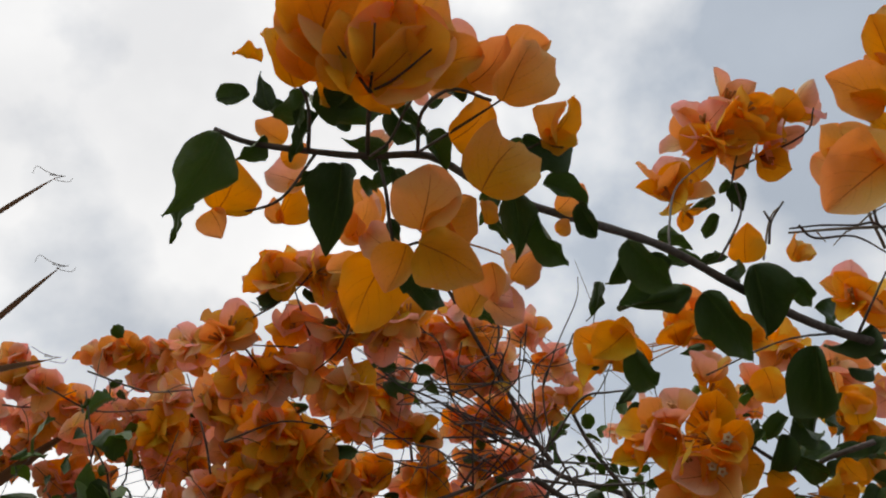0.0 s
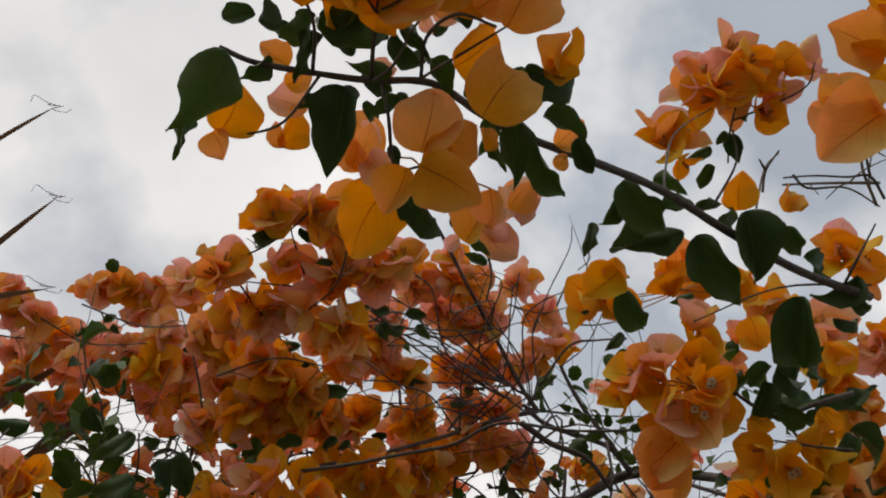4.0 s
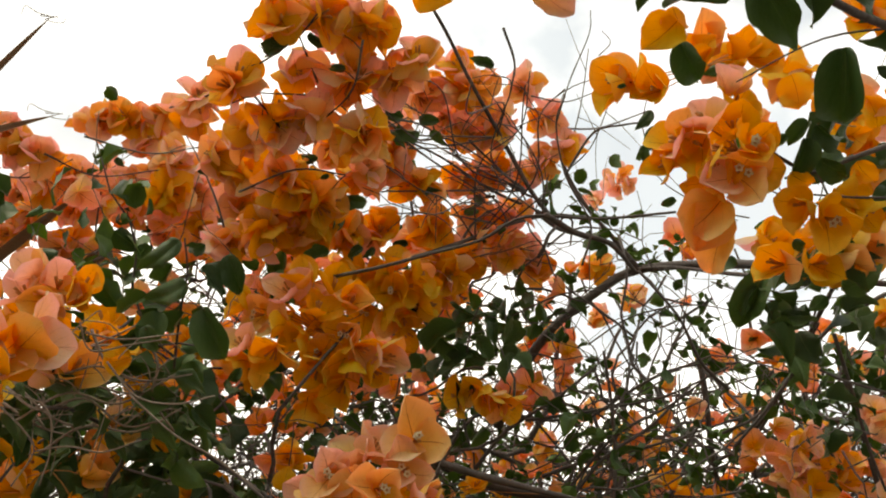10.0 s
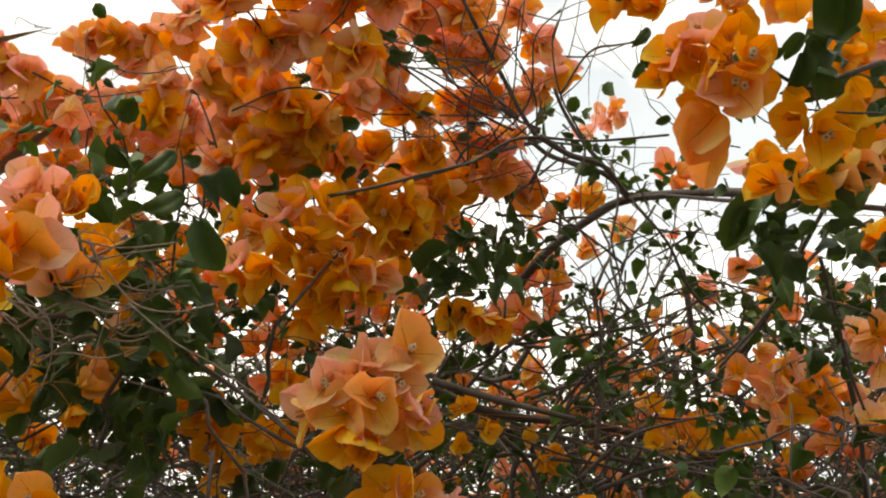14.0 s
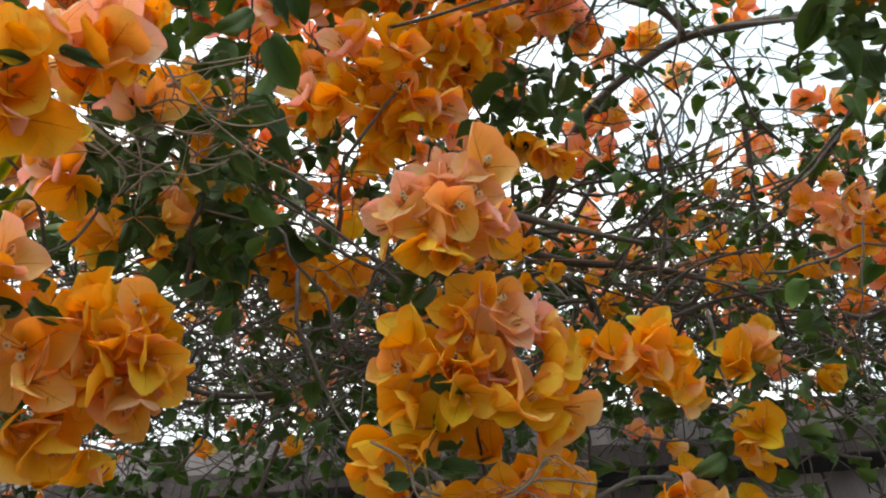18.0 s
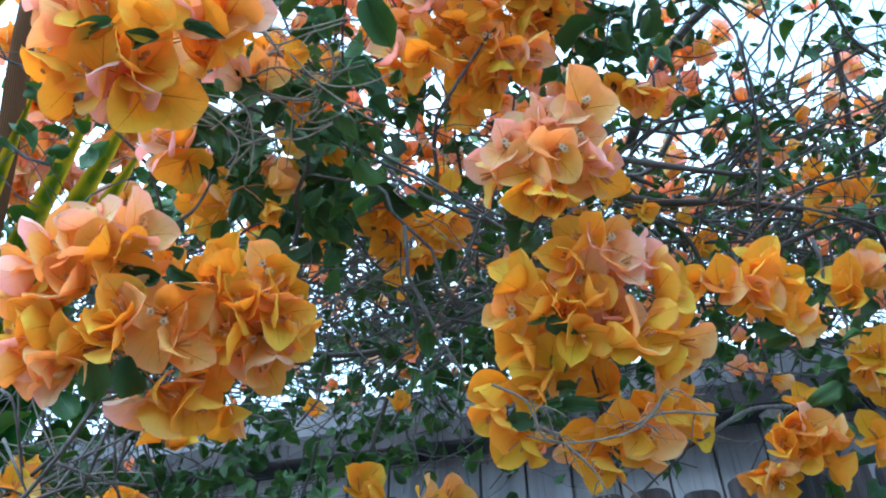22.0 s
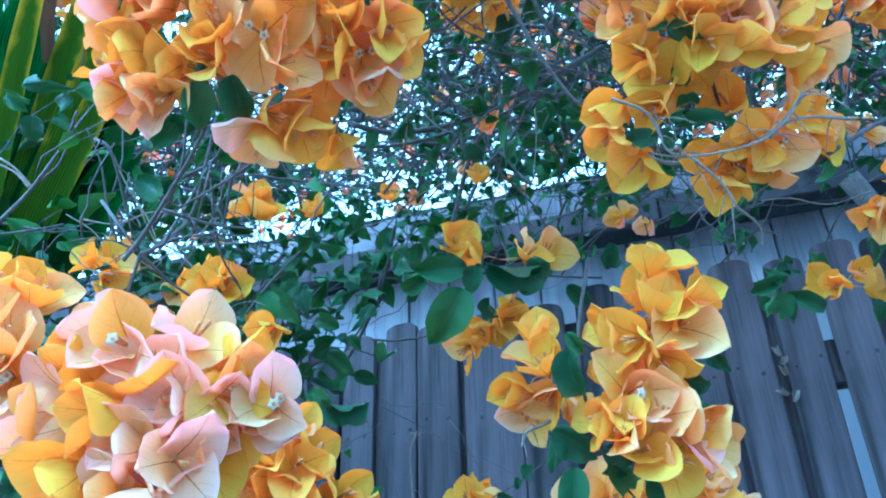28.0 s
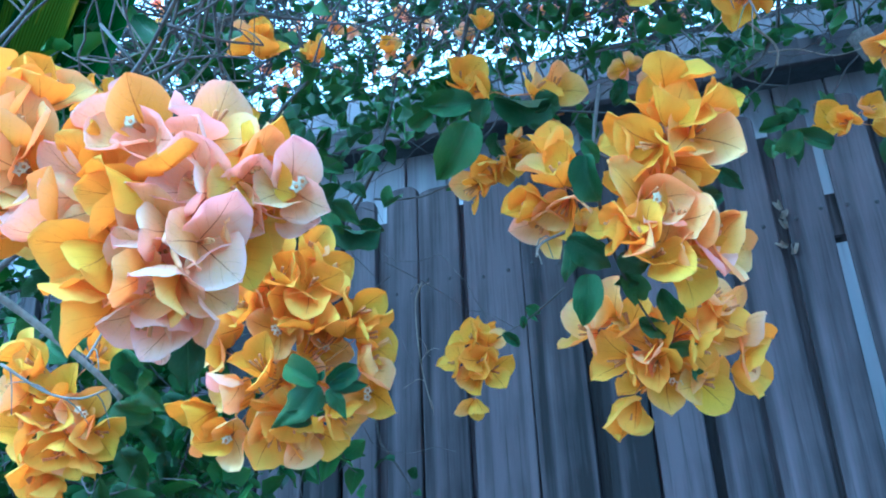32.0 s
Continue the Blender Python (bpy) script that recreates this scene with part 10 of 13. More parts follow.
c.floret(-0.593, 0.612, 1.235, 0.592, -0.662, 0.459, 0, 1.02)
c.floret(-0.644, 0.622, 1.201, -0.545, -0.743, -0.388, 0, 0.88)
c.floret(-0.647, 0.654, 1.179, 0.977, -0.123, -0.177, 0, 0.94)
c.floret(-0.654, 0.646, 1.206, -0.037, -0.916, 0.398, 0, 0.88)
c.floret(-0.654, 0.641, 1.219, 0.963, -0.214, 0.162, 0, 0.98)
c.floret(-0.629, 0.631, 1.222, -0.972, -0.044, -0.231, 1, 0.93)
c.done()
c = Cluster(spray, (-0.807, 0.931, 1.121), 287)
c.floret(-0.804, 0.886, 1.166, -0.261, -0.921, 0.291, 0, 0.93)
c.floret(-0.831, 0.896, 1.183, -0.205, -0.835, 0.511, 0, 0.94)
c.floret(-0.782, 0.901, 1.14, -0.07, -0.904, 0.421, 0, 0.93)
c.floret(-0.814, 0.9, 1.104, -0.42, -0.845, -0.331, 0, 1.10)
c.floret(-0.757, 0.911, 1.117, 0.37, -0.872, -0.319, 1, 0.93, 0.95, True)
c.floret(-0.779, 0.919, 1.083, 0.102, -0.646, -0.757, 0, 1.10)
c.floret(-0.77, 0.936, 1.07, 0.117, -0.18, -0.977, 0, 0.93)
c.floret(-0.823, 0.941, 1.064, 0.2, -0.353, -0.914, 0, 0.95)
c.floret(-0.747, 0.913, 1.179, 0.732, -0.565, 0.381, 0, 1.05)
c.floret(-0.821, 0.888, 1.14, -0.575, -0.814, -0.084, 0, 0.96)
c.floret(-0.787, 0.904, 1.119, 0.217, -0.963, 0.159, 0, 1.00)
c.floret(-0.745, 0.928, 1.098, 0.817, -0.443, -0.369, 0, 0.97)
c.floret(-0.811, 0.953, 1.054, -0.317, -0.257, -0.913, 0, 0.94)
c.floret(-0.849, 0.963, 1.099, 0.78, -0.417, -0.466, 0, 0.87)
c.floret(-0.815, 0.956, 1.129, -0.368, -0.83, 0.418, 0, 0.92)
c.floret(-0.838, 0.97, 1.065, -0.56, -0.408, 0.721, 0, 0.95)
c.floret(-0.837, 0.931, 1.152, 0.604, -0.796, -0.038, 0, 0.92)
c.floret(-0.799, 0.954, 1.109, 0.902, 0.333, 0.274, 0, 0.89)
c.floret(-0.811, 0.949, 1.102, 0.784, 0.076, 0.617, 0, 1.00)
c.floret(-0.84, 0.957, 1.088, 0.748, -0.601, 0.281, 0, 0.86)
c.done()
branch(spray, 0.0035, 0.0025, (-0.74, 0.736, 1.18), (-0.723, 0.758, 1.166), (-0.698, 0.786, 1.143), (-0.676, 0.813, 1.12), (-0.665, 0.835, 1.103), mat=DRY)
dry_twig(spray, 288, 0.030, (-0.76, 0.8, 1.133), (-0.726, 0.818, 1.11), (-0.699, 0.827, 1.104), (-0.675, 0.829, 1.11))
dry_twig(spray, 289, 0.040, (-0.684, 0.807, 1.129), (-0.673, 0.809, 1.153), (-0.667, 0.804, 1.166))
branch(spray, 0.0025, 0.0020, (-0.686, 0.691, 1.158), (-0.66, 0.688, 1.176), (-0.63, 0.688, 1.19))
leaf(spray, -0.777, 1.017, 1.144, 0.031, 0.024, -0.035, 0.356, -0.889, -0.287, 1.20, 8)
leaf(spray, -0.764, 1.074, 1.15, -0.037, 0.008, -0.034, 0.043, -0.96, -0.277, 1.20, 10)
leaf(spray, -0.795, 1.031, 1.106, 0.031, 0.024, -0.035, 0.5, -0.855, -0.136, 1.20, 9)
leaf(spray, -0.803, 1.133, 1.126, 0, 0.021, -0.043, 0.367, -0.839, -0.402, 1.20, 1)
leaf(spray, -0.839, 1.055, 1.153, 0.026, 0.023, -0.036, 0.519, -0.839, -0.164, 1.20, 1)
leaf(spray, -0.827, 1.142, 1.096, 0.029, 0.022, -0.032, 0.382, -0.886, -0.261, 1.20, 11)
leaf(spray, -0.802, 1.182, 1.142, -0.034, 0.011, -0.038, -0.104, -0.977, -0.184, 1.20, 5)
leaf(spray, -0.837, 1.09, 1.082, 0.027, 0.021, -0.031, 0.517, -0.848, -0.116, 1.20, 1)
leaf(spray, -0.768, 1.008, 1.166, 0.033, 0.016, -0.018, 0.268, -0.91, -0.316, 1.20, 2)
leaf(spray, -0.777, 0.995, 1.189, -0.028, 0.007, -0.027, 0.219, -0.869, -0.444, 1.20, 6)
leaf(spray, -0.794, 1.105, 1.187, 0.028, 0.025, -0.038, 0.474, -0.856, -0.207, 1.20, 8)
leaf(spray, -0.835, 0.978, 1.197, -0.032, -0.019, 0.024, 0.407, -0.901, -0.149, 1.30, 5)
leaf(spray, -0.789, 0.915, 1.233, 0.023, 0.021, -0.033, 0.483, -0.853, -0.199, 1.30, 9)
leaf(spray, -0.83, 0.91, 1.224, -0.027, 0.009, -0.031, 0.437, -0.686, -0.582, 1.30, 8)
leaf(spray, -0.753, 0.895, 1.174, -0.018, -0.014, 0.021, 0.468, -0.867, -0.172, 1.20, 2)
leaf(spray, -0.764, 0.966, 1.137, 0.042, 0.02, -0.023, 0.283, -0.913, -0.293, 1.00, 8)
leaf(spray, -0.768, 1.027, 1.127, 0.026, 0.017, -0.023, 0.445, -0.884, -0.143, 1.00, 7)
leaf(spray, -0.848, 0.926, 1.182, -0.023, 0.015, -0.041, 0.52, -0.671, -0.529, 1.00, 3)
leaf(spray, -0.786, 0.997, 1.064, 0.018, 0.002, 0.005, 0.17, -0.939, -0.299, 1.00, 8)
leaf(spray, -0.751, 1.034, 1.121, -0.008, 0.006, -0.016, 0.408, -0.77, -0.491, 1.00, 2)
leaf(spray, -0.729, 0.91, 1.153, 0.018, 0.014, -0.021, 0.465, -0.868, -0.175, 1.20, 5)

spray = thing("bougainvillea_spray", "long orange and peach bougainvillea chain with broad green leaves", "flowering branch", "bougainvillea sprays")
c = Cluster(spray, (-0.277, 0.851, 1.25), 290)
c.floret(-0.284, 0.825, 1.278, -0.167, -0.821, 0.545, 0, 0.90)
c.floret(-0.281, 0.814, 1.247, -0.183, -0.9, 0.396, 0, 1.07)
c.floret(-0.306, 0.836, 1.229, -0.548, -0.791, -0.273, 0, 1.05)
c.floret(-0.279, 0.835, 1.219, -0.308, -0.339, -0.889, 0, 1.01)
c.floret(-0.299, 0.852, 1.217, -0.241, -0.613, -0.753, 1, 0.96)
c.floret(-0.262, 0.862, 1.221, 0.594, -0.211, -0.777, 0, 0.80)
c.done()
c = Cluster(spray, (-0.19, 0.837, 1.271), 291)
c.floret(-0.178, 0.813, 1.325, 0.404, -0.6, 0.691, 0, 1.05)
c.floret(-0.226, 0.817, 1.268, -0.79, -0.578, -0.207, 0, 0.96)
c.floret(-0.209, 0.803, 1.248, -0.586, -0.706, -0.397, 0, 1.05)
c.floret(-0.182, 0.811, 1.285, 0.381, -0.814, 0.439, 0, 1.04)
c.floret(-0.148, 0.83, 1.297, 0.683, -0.622, 0.383, 0, 0.95)
c.floret(-0.163, 0.821, 1.266, 0.395, -0.856, -0.334, 1, 1.25)
c.floret(-0.185, 0.824, 1.233, 0.302, -0.56, -0.771, 0, 1.03)
c.floret(-0.194, 0.831, 1.306, -0.053, -0.88, 0.473, 0, 1.07)
c.floret(-0.197, 0.797, 1.253, 0.494, -0.87, 0.015, 0, 1.07)
c.floret(-0.197, 0.844, 1.264, -0.573, -0.131, -0.809, 0, 0.86)
c.floret(-0.179, 0.852, 1.271, -0.892, -0.451, 0.004, 1, 0.91)
c.floret(-0.202, 0.853, 1.271, -0.548, -0.602, 0.58, 0, 0.98)
c.floret(-0.174, 0.837, 1.329, 0.819, 0.1, 0.565, 0, 0.85)
c.done()
c = Cluster(spray, (-0.201, 0.853, 1.197), 292)
c.floret(-0.21, 0.819, 1.212, 0.274, -0.935, -0.227, 1, 1.15, 0.95, True)
c.floret(-0.227, 0.825, 1.228, -0.266, -0.817, 0.511, 1, 1.01)
c.floret(-0.194, 0.823, 1.202, 0.081, -0.97, 0.23, 1, 1.02)
c.floret(-0.227, 0.815, 1.183, -0.301, -0.928, 0.22, 0, 0.93)
c.floret(-0.213, 0.829, 1.175, 0.204, -0.978, -0.038, 0, 1.10)
c.floret(-0.167, 0.849, 1.185, 0.917, -0.332, -0.22, 1, 1.20)
c.floret(-0.182, 0.85, 1.166, 0.68, -0.573, -0.458, 0, 1.10)
c.floret(-0.151, 0.866, 1.181, 0.957, -0.229, -0.18, 1, 1.05)
c.floret(-0.2, 0.831, 1.177, 0.496, -0.574, -0.651, 0, 0.92)
c.floret(-0.241, 0.821, 1.193, -0.733, -0.68, 0.013, 0, 0.93)
c.floret(-0.179, 0.868, 1.203, 0.982, -0.18, 0.056, 0, 0.96)
c.floret(-0.186, 0.857, 1.215, -0.364, -0.919, -0.152, 0, 0.85)
c.floret(-0.193, 0.892, 1.183, -0.512, -0.715, 0.475, 0, 0.92)
c.floret(-0.199, 0.866, 1.198, 0.781, 0.328, 0.531, 0, 0.95)
c.floret(-0.184, 0.87, 1.207, -0.472, -0.876, 0.096, 1, 0.97)
c.done()
c = Cluster(spray, (-0.2, 1.043, 1.168), 293)
c.floret(-0.261, 0.997, 1.189, -0.667, -0.73, 0.153, 1, 1.10)
c.floret(-0.285, 1.009, 1.176, -0.741, -0.671, 0.018, 1, 1.10)
c.floret(-0.256, 1.012, 1.142, -0.672, -0.693, -0.261, 0, 1.10)
c.floret(-0.223, 1, 1.154, -0.222, -0.955, 0.195, 0, 0.93)
c.floret(-0.206, 1.031, 1.125, 0.236, -0.878, -0.417, 1, 1.10, 0.95, True)
c.floret(-0.253, 1.059, 1.101, -0.407, -0.303, -0.861, 0, 1.25)
c.floret(-0.177, 1.019, 1.144, 0.683, -0.295, -0.668, 0, 1.01)
c.floret(-0.157, 1.029, 1.17, 0.637, -0.768, -0.068, 0, 0.96)
c.floret(-0.121, 1.048, 1.158, 0.914, -0.153, -0.375, 1, 1.20)
c.floret(-0.131, 1.057, 1.13, 0.861, -0.355, -0.364, 0, 1.10)
c.floret(-0.173, 1.041, 1.119, 0.45, -0.804, -0.388, 0, 1.10)
c.floret(-0.155, 1.014, 1.2, 0.71, -0.611, 0.35, 1, 1.01)
c.floret(-0.176, 1.007, 1.185, 0.726, -0.688, -0.002, 0, 1.04)
c.floret(-0.144, 1.029, 1.186, 0.718, -0.689, -0.101, 0, 1.07)
c.floret(-0.24, 0.999, 1.181, -0.082, -0.933, 0.349, 0, 0.93)
c.floret(-0.22, 1.009, 1.137, -0.118, -0.852, -0.51, 0, 1.02)
c.floret(-0.244, 1.058, 1.187, -0.459, -0.457, -0.762, 0, 0.91)
c.floret(-0.201, 1.038, 1.19, -0.366, -0.83, 0.422, 0, 0.87)
c.floret(-0.222, 1.05, 1.191, 0.963, -0.129, 0.235, 0, 0.86)
c.floret(-0.123, 1.085, 1.18, 0.667, -0.667, 0.332, 1, 0.88)
c.floret(-0.235, 1.082, 1.142, -0.042, -0.948, 0.316, 0, 0.86)
c.floret(-0.184, 1.064, 1.182, -0.412, -0.818, 0.402, 0, 0.93)
c.floret(-0.168, 1.063, 1.173, 0.739, -0.41, 0.535, 0, 0.94)
c.floret(-0.214, 1.059, 1.168, 0.854, -0.12, 0.506, 0, 0.95)
c.done()
leaf(spray, -0.256, 0.783, 1.237, 0, 0.008, -0.04, -0.161, -0.968, -0.194, 1.10, 11)
leaf(spray, -0.257, 0.795, 1.258, 0.013, 0.011, -0.017, 0.023, -0.846, -0.533, 1.00, 9)
leaf(spray, -0.279, 0.832, 1.194, 0.037, 0.018, -0.02, 0.051, -0.791, -0.61, 1.10, 3)
leaf(spray, -0.241, 0.847, 1.18, 0.028, 0.016, -0.022, -0.005, -0.791, -0.612, 1.00, 10)
leaf(spray, -0.278, 0.844, 1.194, -0.009, 0.012, -0.029, -0.434, -0.871, -0.228, 1.00, 1)
leaf(spray, -0.267, 0.848, 1.167, -0.001, 0.009, -0.042, 0.036, -0.979, -0.203, 1.05, 6)
leaf(spray, -0.168, 0.877, 1.246, 0.022, 0.017, -0.025, -0.154, -0.749, -0.645, 1.10, 10)
leaf(spray, -0.166, 0.891, 1.218, 0.033, 0.008, -0.001, 0.133, -0.67, -0.73, 0.90, 4)
leaf(spray, -0.209, 0.924, 1.177, 0.015, 0.018, -0.03, -0.142, -0.819, -0.556, 1.00, 7)
leaf(spray, -0.23, 0.988, 1.174, 0.032, 0.013, -0.013, 0.109, -0.817, -0.567, 1.10, 11)
leaf(spray, -0.208, 1.007, 1.146, 0.035, 0.005, 0.006, 0.197, -0.885, -0.422, 0.90, 2)
leaf(spray, -0.187, 1.019, 1.131, 0.013, 0.01, -0.015, 0.109, -0.865, -0.49, 1.00, 0)
leaf(spray, -0.24, 0.891, 1.184, 0.019, 0.017, -0.027, 0.073, -0.863, -0.501, 1.10, 7)
leaf(spray, -0.227, 0.896, 1.179, -0.02, -0.001, -0.008, 0.153, -0.938, -0.31, 1.20, 2)
leaf(spray, -0.143, 0.921, 1.283, 0.023, 0.012, -0.015, -0.072, -0.713, -0.697, 1.00, 2)
branch(spray, 0.0018, 0.0010, (-0.236, 0.95, 1.416), (-0.25, 0.81, 1.254), (-0.249, 0.844, 1.206), (-0.237, 0.896, 1.175), (-0.211, 1.021, 1.163), mat=STEM, name="stem")
branch(spray, 0.0014, 0.0009, (-0.25, 0.818, 1.26), (-0.208, 0.836, 1.241), (-0.183, 0.847, 1.232), mat=STEM, name="stem")
dry_twig(spray, 294, 0.020, (-0.281, 0.848, 1.207), (-0.301, 0.847, 1.199), (-0.307, 0.851, 1.189))

spray = thing("bougainvillea_spray", "small orange blooms and broad blue-green leaves before the roof edge", "flowering branch", "bougainvillea sprays")
c = Cluster(spray, (-0.34, 1.04, 1.486), 295)
c.floret(-0.388, 1.014, 1.506, 0.342, -0.939, 0.02, 0, 1.15)
c.floret(-0.372, 1.014, 1.483, -0.663, -0.743, 0.093, 0, 0.90)
c.floret(-0.283, 1.046, 1.494, 0.447, -0.891, -0.087, 1, 1.20)
c.floret(-0.298, 1.027, 1.484, 0.838, -0.463, 0.289, 0, 1.05)
c.done()
c = Cluster(spray, (-0.36, 1.1, 1.447), 296)
c.floret(-0.403, 1.109, 1.407, -0.75, -0.231, -0.62, 0, 1.01)
c.floret(-0.374, 1.09, 1.42, -0.375, -0.485, -0.79, 0, 0.98)
c.floret(-0.385, 1.108, 1.416, -0.527, -0.477, -0.704, 0, 0.80)
c.floret(-0.345, 1.086, 1.428, 0.437, -0.763, -0.475, 0, 1.00)
c.floret(-0.34, 1.085, 1.45, 0.913, -0.408, 0.019, 0, 0.80)
c.floret(-0.358, 1.095, 1.42, 0.528, -0.192, -0.827, 0, 0.80)
c.done()
leaf(spray, -0.382, 1, 1.432, -0.031, 0.025, -0.066, 0.209, -0.879, -0.429, 1.15, 6)
leaf(spray, -0.363, 0.994, 1.455, -0.008, 0.015, -0.034, -0.005, -0.92, -0.392, 1.20, 2)
leaf(spray, -0.374, 1.001, 1.458, -0.065, -0.01, -0.009, 0.196, -0.888, -0.417, 0.90, 6)
leaf(spray, -0.351, 0.995, 1.457, 0.074, 0.028, -0.023, -0.032, -0.589, -0.807, 0.75, 11)
leaf(spray, -0.305, 1.013, 1.464, 0.03, 0.02, -0.027, 0.04, -0.829, -0.558, 1.10, 10)
leaf(spray, -0.425, 1.003, 1.454, -0.031, 0.002, -0.019, 0.262, -0.812, -0.521, 1.10, 5)
leaf(spray, -0.357, 1.038, 1.436, -0.004, 0.012, -0.027, -0.376, -0.865, -0.332, 1.20, 11)
leaf(spray, -0.322, 1.032, 1.441, 0.052, 0.008, 0.007, 0.197, -0.579, -0.791, 1.00, 8)
leaf(spray, -0.265, 1.036, 1.436, 0.025, 0.017, -0.024, 0.029, -0.83, -0.557, 1.00, 5)
leaf(spray, -0.222, 1.083, 1.499, 0.03, 0.016, -0.02, 0.031, -0.795, -0.606, 1.00, 10)
leaf(spray, -0.438, 1.014, 1.448, -0.012, 0.006, -0.017, 0.267, -0.846, -0.461, 1.00, 7)
leaf(spray, -0.267, 1.066, 1.513, 0.017, 0.013, -0.019, -0.001, -0.827, -0.562, 1.00, 11)
leaf(spray, -0.207, 1.081, 1.511, -0.011, 0.012, -0.031, 0.038, -0.923, -0.382, 1.00, 7)
branch(spray, 0.0015, 0.0009, (-0.226, 1.077, 1.463), (-0.29, 1.043, 1.457), (-0.352, 1.018, 1.457), (-0.382, 1.004, 1.447), mat=STEM, name="stem")

spray = thing("bougainvillea_spray", "small orange bloom dangling on a bare twig before the boards", "flowering branch", "bougainvillea sprays")
c = Cluster(spray, (-0.442, 1.338, 1.268), 297)
c.floret(-0.453, 1.3, 1.286, -0.229, -0.913, 0.337, 0, 0.94)
c.floret(-0.422, 1.302, 1.283, 0.541, -0.679, 0.496, 0, 0.80)
c.floret(-0.442, 1.312, 1.252, 0.209, -0.92, -0.332, 0, 1.05)
c.floret(-0.482, 1.313, 1.257, -0.541, -0.84, 0.035, 0, 0.95)
c.floret(-0.421, 1.323, 1.241, 0.616, -0.768, -0.177, 0, 1.02)
c.floret(-0.455, 1.331, 1.234, -0.192, -0.898, -0.397, 0, 1.02)
c.floret(-0.463, 1.363, 1.199, -0.009, -0.125, -0.992, 0, 0.90)
c.floret(-0.441, 1.362, 1.281, -0.618, -0.742, -0.261, 0, 0.99)
c.floret(-0.429, 1.34, 1.298, 0.172, -0.963, -0.209, 0, 0.94)
c.floret(-0.438, 1.328, 1.3, 0.808, -0.199, 0.555, 0, 0.96)
c.done()
leaf(spray, -0.367, 1.259, 1.302, 0.028, 0.012, -0.011, 0.211, -0.893, -0.398, 1.20, 0)
leaf(spray, -0.372, 1.262, 1.292, 0.001, 0.008, -0.017, 0.12, -0.893, -0.434, 1.00, 6)
leaf(spray, -0.404, 1.284, 1.279, 0.026, 0.014, -0.016, 0.228, -0.895, -0.385, 0.90, 9)
branch(spray, 0.0013, 0.0008, (-0.31, 1.213, 1.305), (-0.361, 1.265, 1.291), (-0.414, 1.295, 1.276), mat=STEM, name="stem")
dry_twig(spray, 298, 0.050, (-0.553, 1.436, 1.435), (-0.568, 1.449, 1.402), (-0.572, 1.488, 1.318), (-0.564, 1.524, 1.247))

spray = thing("bougainvillea_spray", "single small orange blooms on grey twigs under the canopy", "flowering branch", "bougainvillea sprays")
c = Cluster(spray, (-0.641, 0.979, 1.569), 299)
c.floret(-0.633, 0.961, 1.583, 0.125, -0.727, 0.676, 0, 1.00)
c.floret(-0.618, 0.962, 1.563, 0.663, -0.607, 0.438, 0, 1.05)
c.floret(-0.647, 0.96, 1.573, -0.366, -0.781, 0.506, 0, 0.96)
c.done()
c = Cluster(spray, (-0.599, 1.077, 1.62), 300)
c.floret(-0.595, 1.056, 1.622, -0.189, -0.949, 0.252, 0, 0.80)
c.done()
c = Cluster(spray, (-0.57, 1.327, 1.818), 301)
c.floret(-0.563, 1.298, 1.812, 0.236, -0.934, 0.266, 0, 0.90)
c.done()
c = Cluster(spray, (-0.392, 1.231, 1.748), 302)
c.floret(-0.387, 1.2, 1.744, 0.4, -0.717, 0.571, 0, 0.90)
c.done()
c = Cluster(spray, (-0.792, 0.915, 1.474), 303)
c.floret(-0.802, 0.894, 1.482, -0.407, -0.862, 0.303, 0, 0.90)
c.floret(-0.77, 0.905, 1.484, 0.611, -0.702, 0.366, 0, 0.90)
c.floret(-0.778, 0.911, 1.454, 0.76, -0.323, -0.564, 0, 0.80)
c.done()
c = Cluster(spray, (-0.646, 0.924, 1.418), 304)
c.floret(-0.637, 0.903, 1.433, 0.283, -0.793, 0.539, 0, 0.96)
c.floret(-0.625, 0.908, 1.427, 0.714, -0.654, 0.25, 0, 0.96)
c.floret(-0.665, 0.912, 1.429, -0.659, -0.743, 0.112, 0, 0.97)
c.done()
c = Cluster(spray, (-0.573, 0.917, 1.362), 305)
c.floret(-0.56, 0.889, 1.347, -0.129, -0.68, -0.722, 0, 1.00)
c.done()
c = Cluster(spray, (-0.746, 0.996, 1.492), 306)
c.floret(-0.823, 0.958, 1.53, -0.745, -0.667, 0.017, 0, 0.93)
c.floret(-0.796, 0.951, 1.53, -0.276, -0.871, 0.407, 0, 0.80)
c.floret(-0.682, 0.976, 1.488, 0.827, -0.558, -0.067, 0, 1.04)
c.floret(-0.667, 0.99, 1.486, 0.851, -0.525, 0.017, 0, 0.95)
c.floret(-0.713, 0.969, 1.466, 0.725, -0.557, -0.404, 0, 0.97)
c.floret(-0.768, 0.999, 1.451, 0.055, -0.519, -0.853, 0, 1.01)
c.done()
c = Cluster(spray, (-0.709, 1.138, 1.475), 307)
c.floret(-0.68, 1.116, 1.462, 0.212, -0.976, 0.044, 0, 1.03)
c.floret(-0.683, 1.1, 1.479, 0.61, -0.792, -0.008, 0, 0.93)
c.floret(-0.712, 1.121, 1.452, -0.615, -0.635, -0.467, 0, 1.02)
c.floret(-0.78, 1.136, 1.466, -0.868, -0.361, -0.342, 0, 0.95)
c.done()
leaf(spray, -0.806, 1.348, 1.531, 0.033, 0.012, 0.004, 0.22, -0.803, 0.554, 1.11, 5)
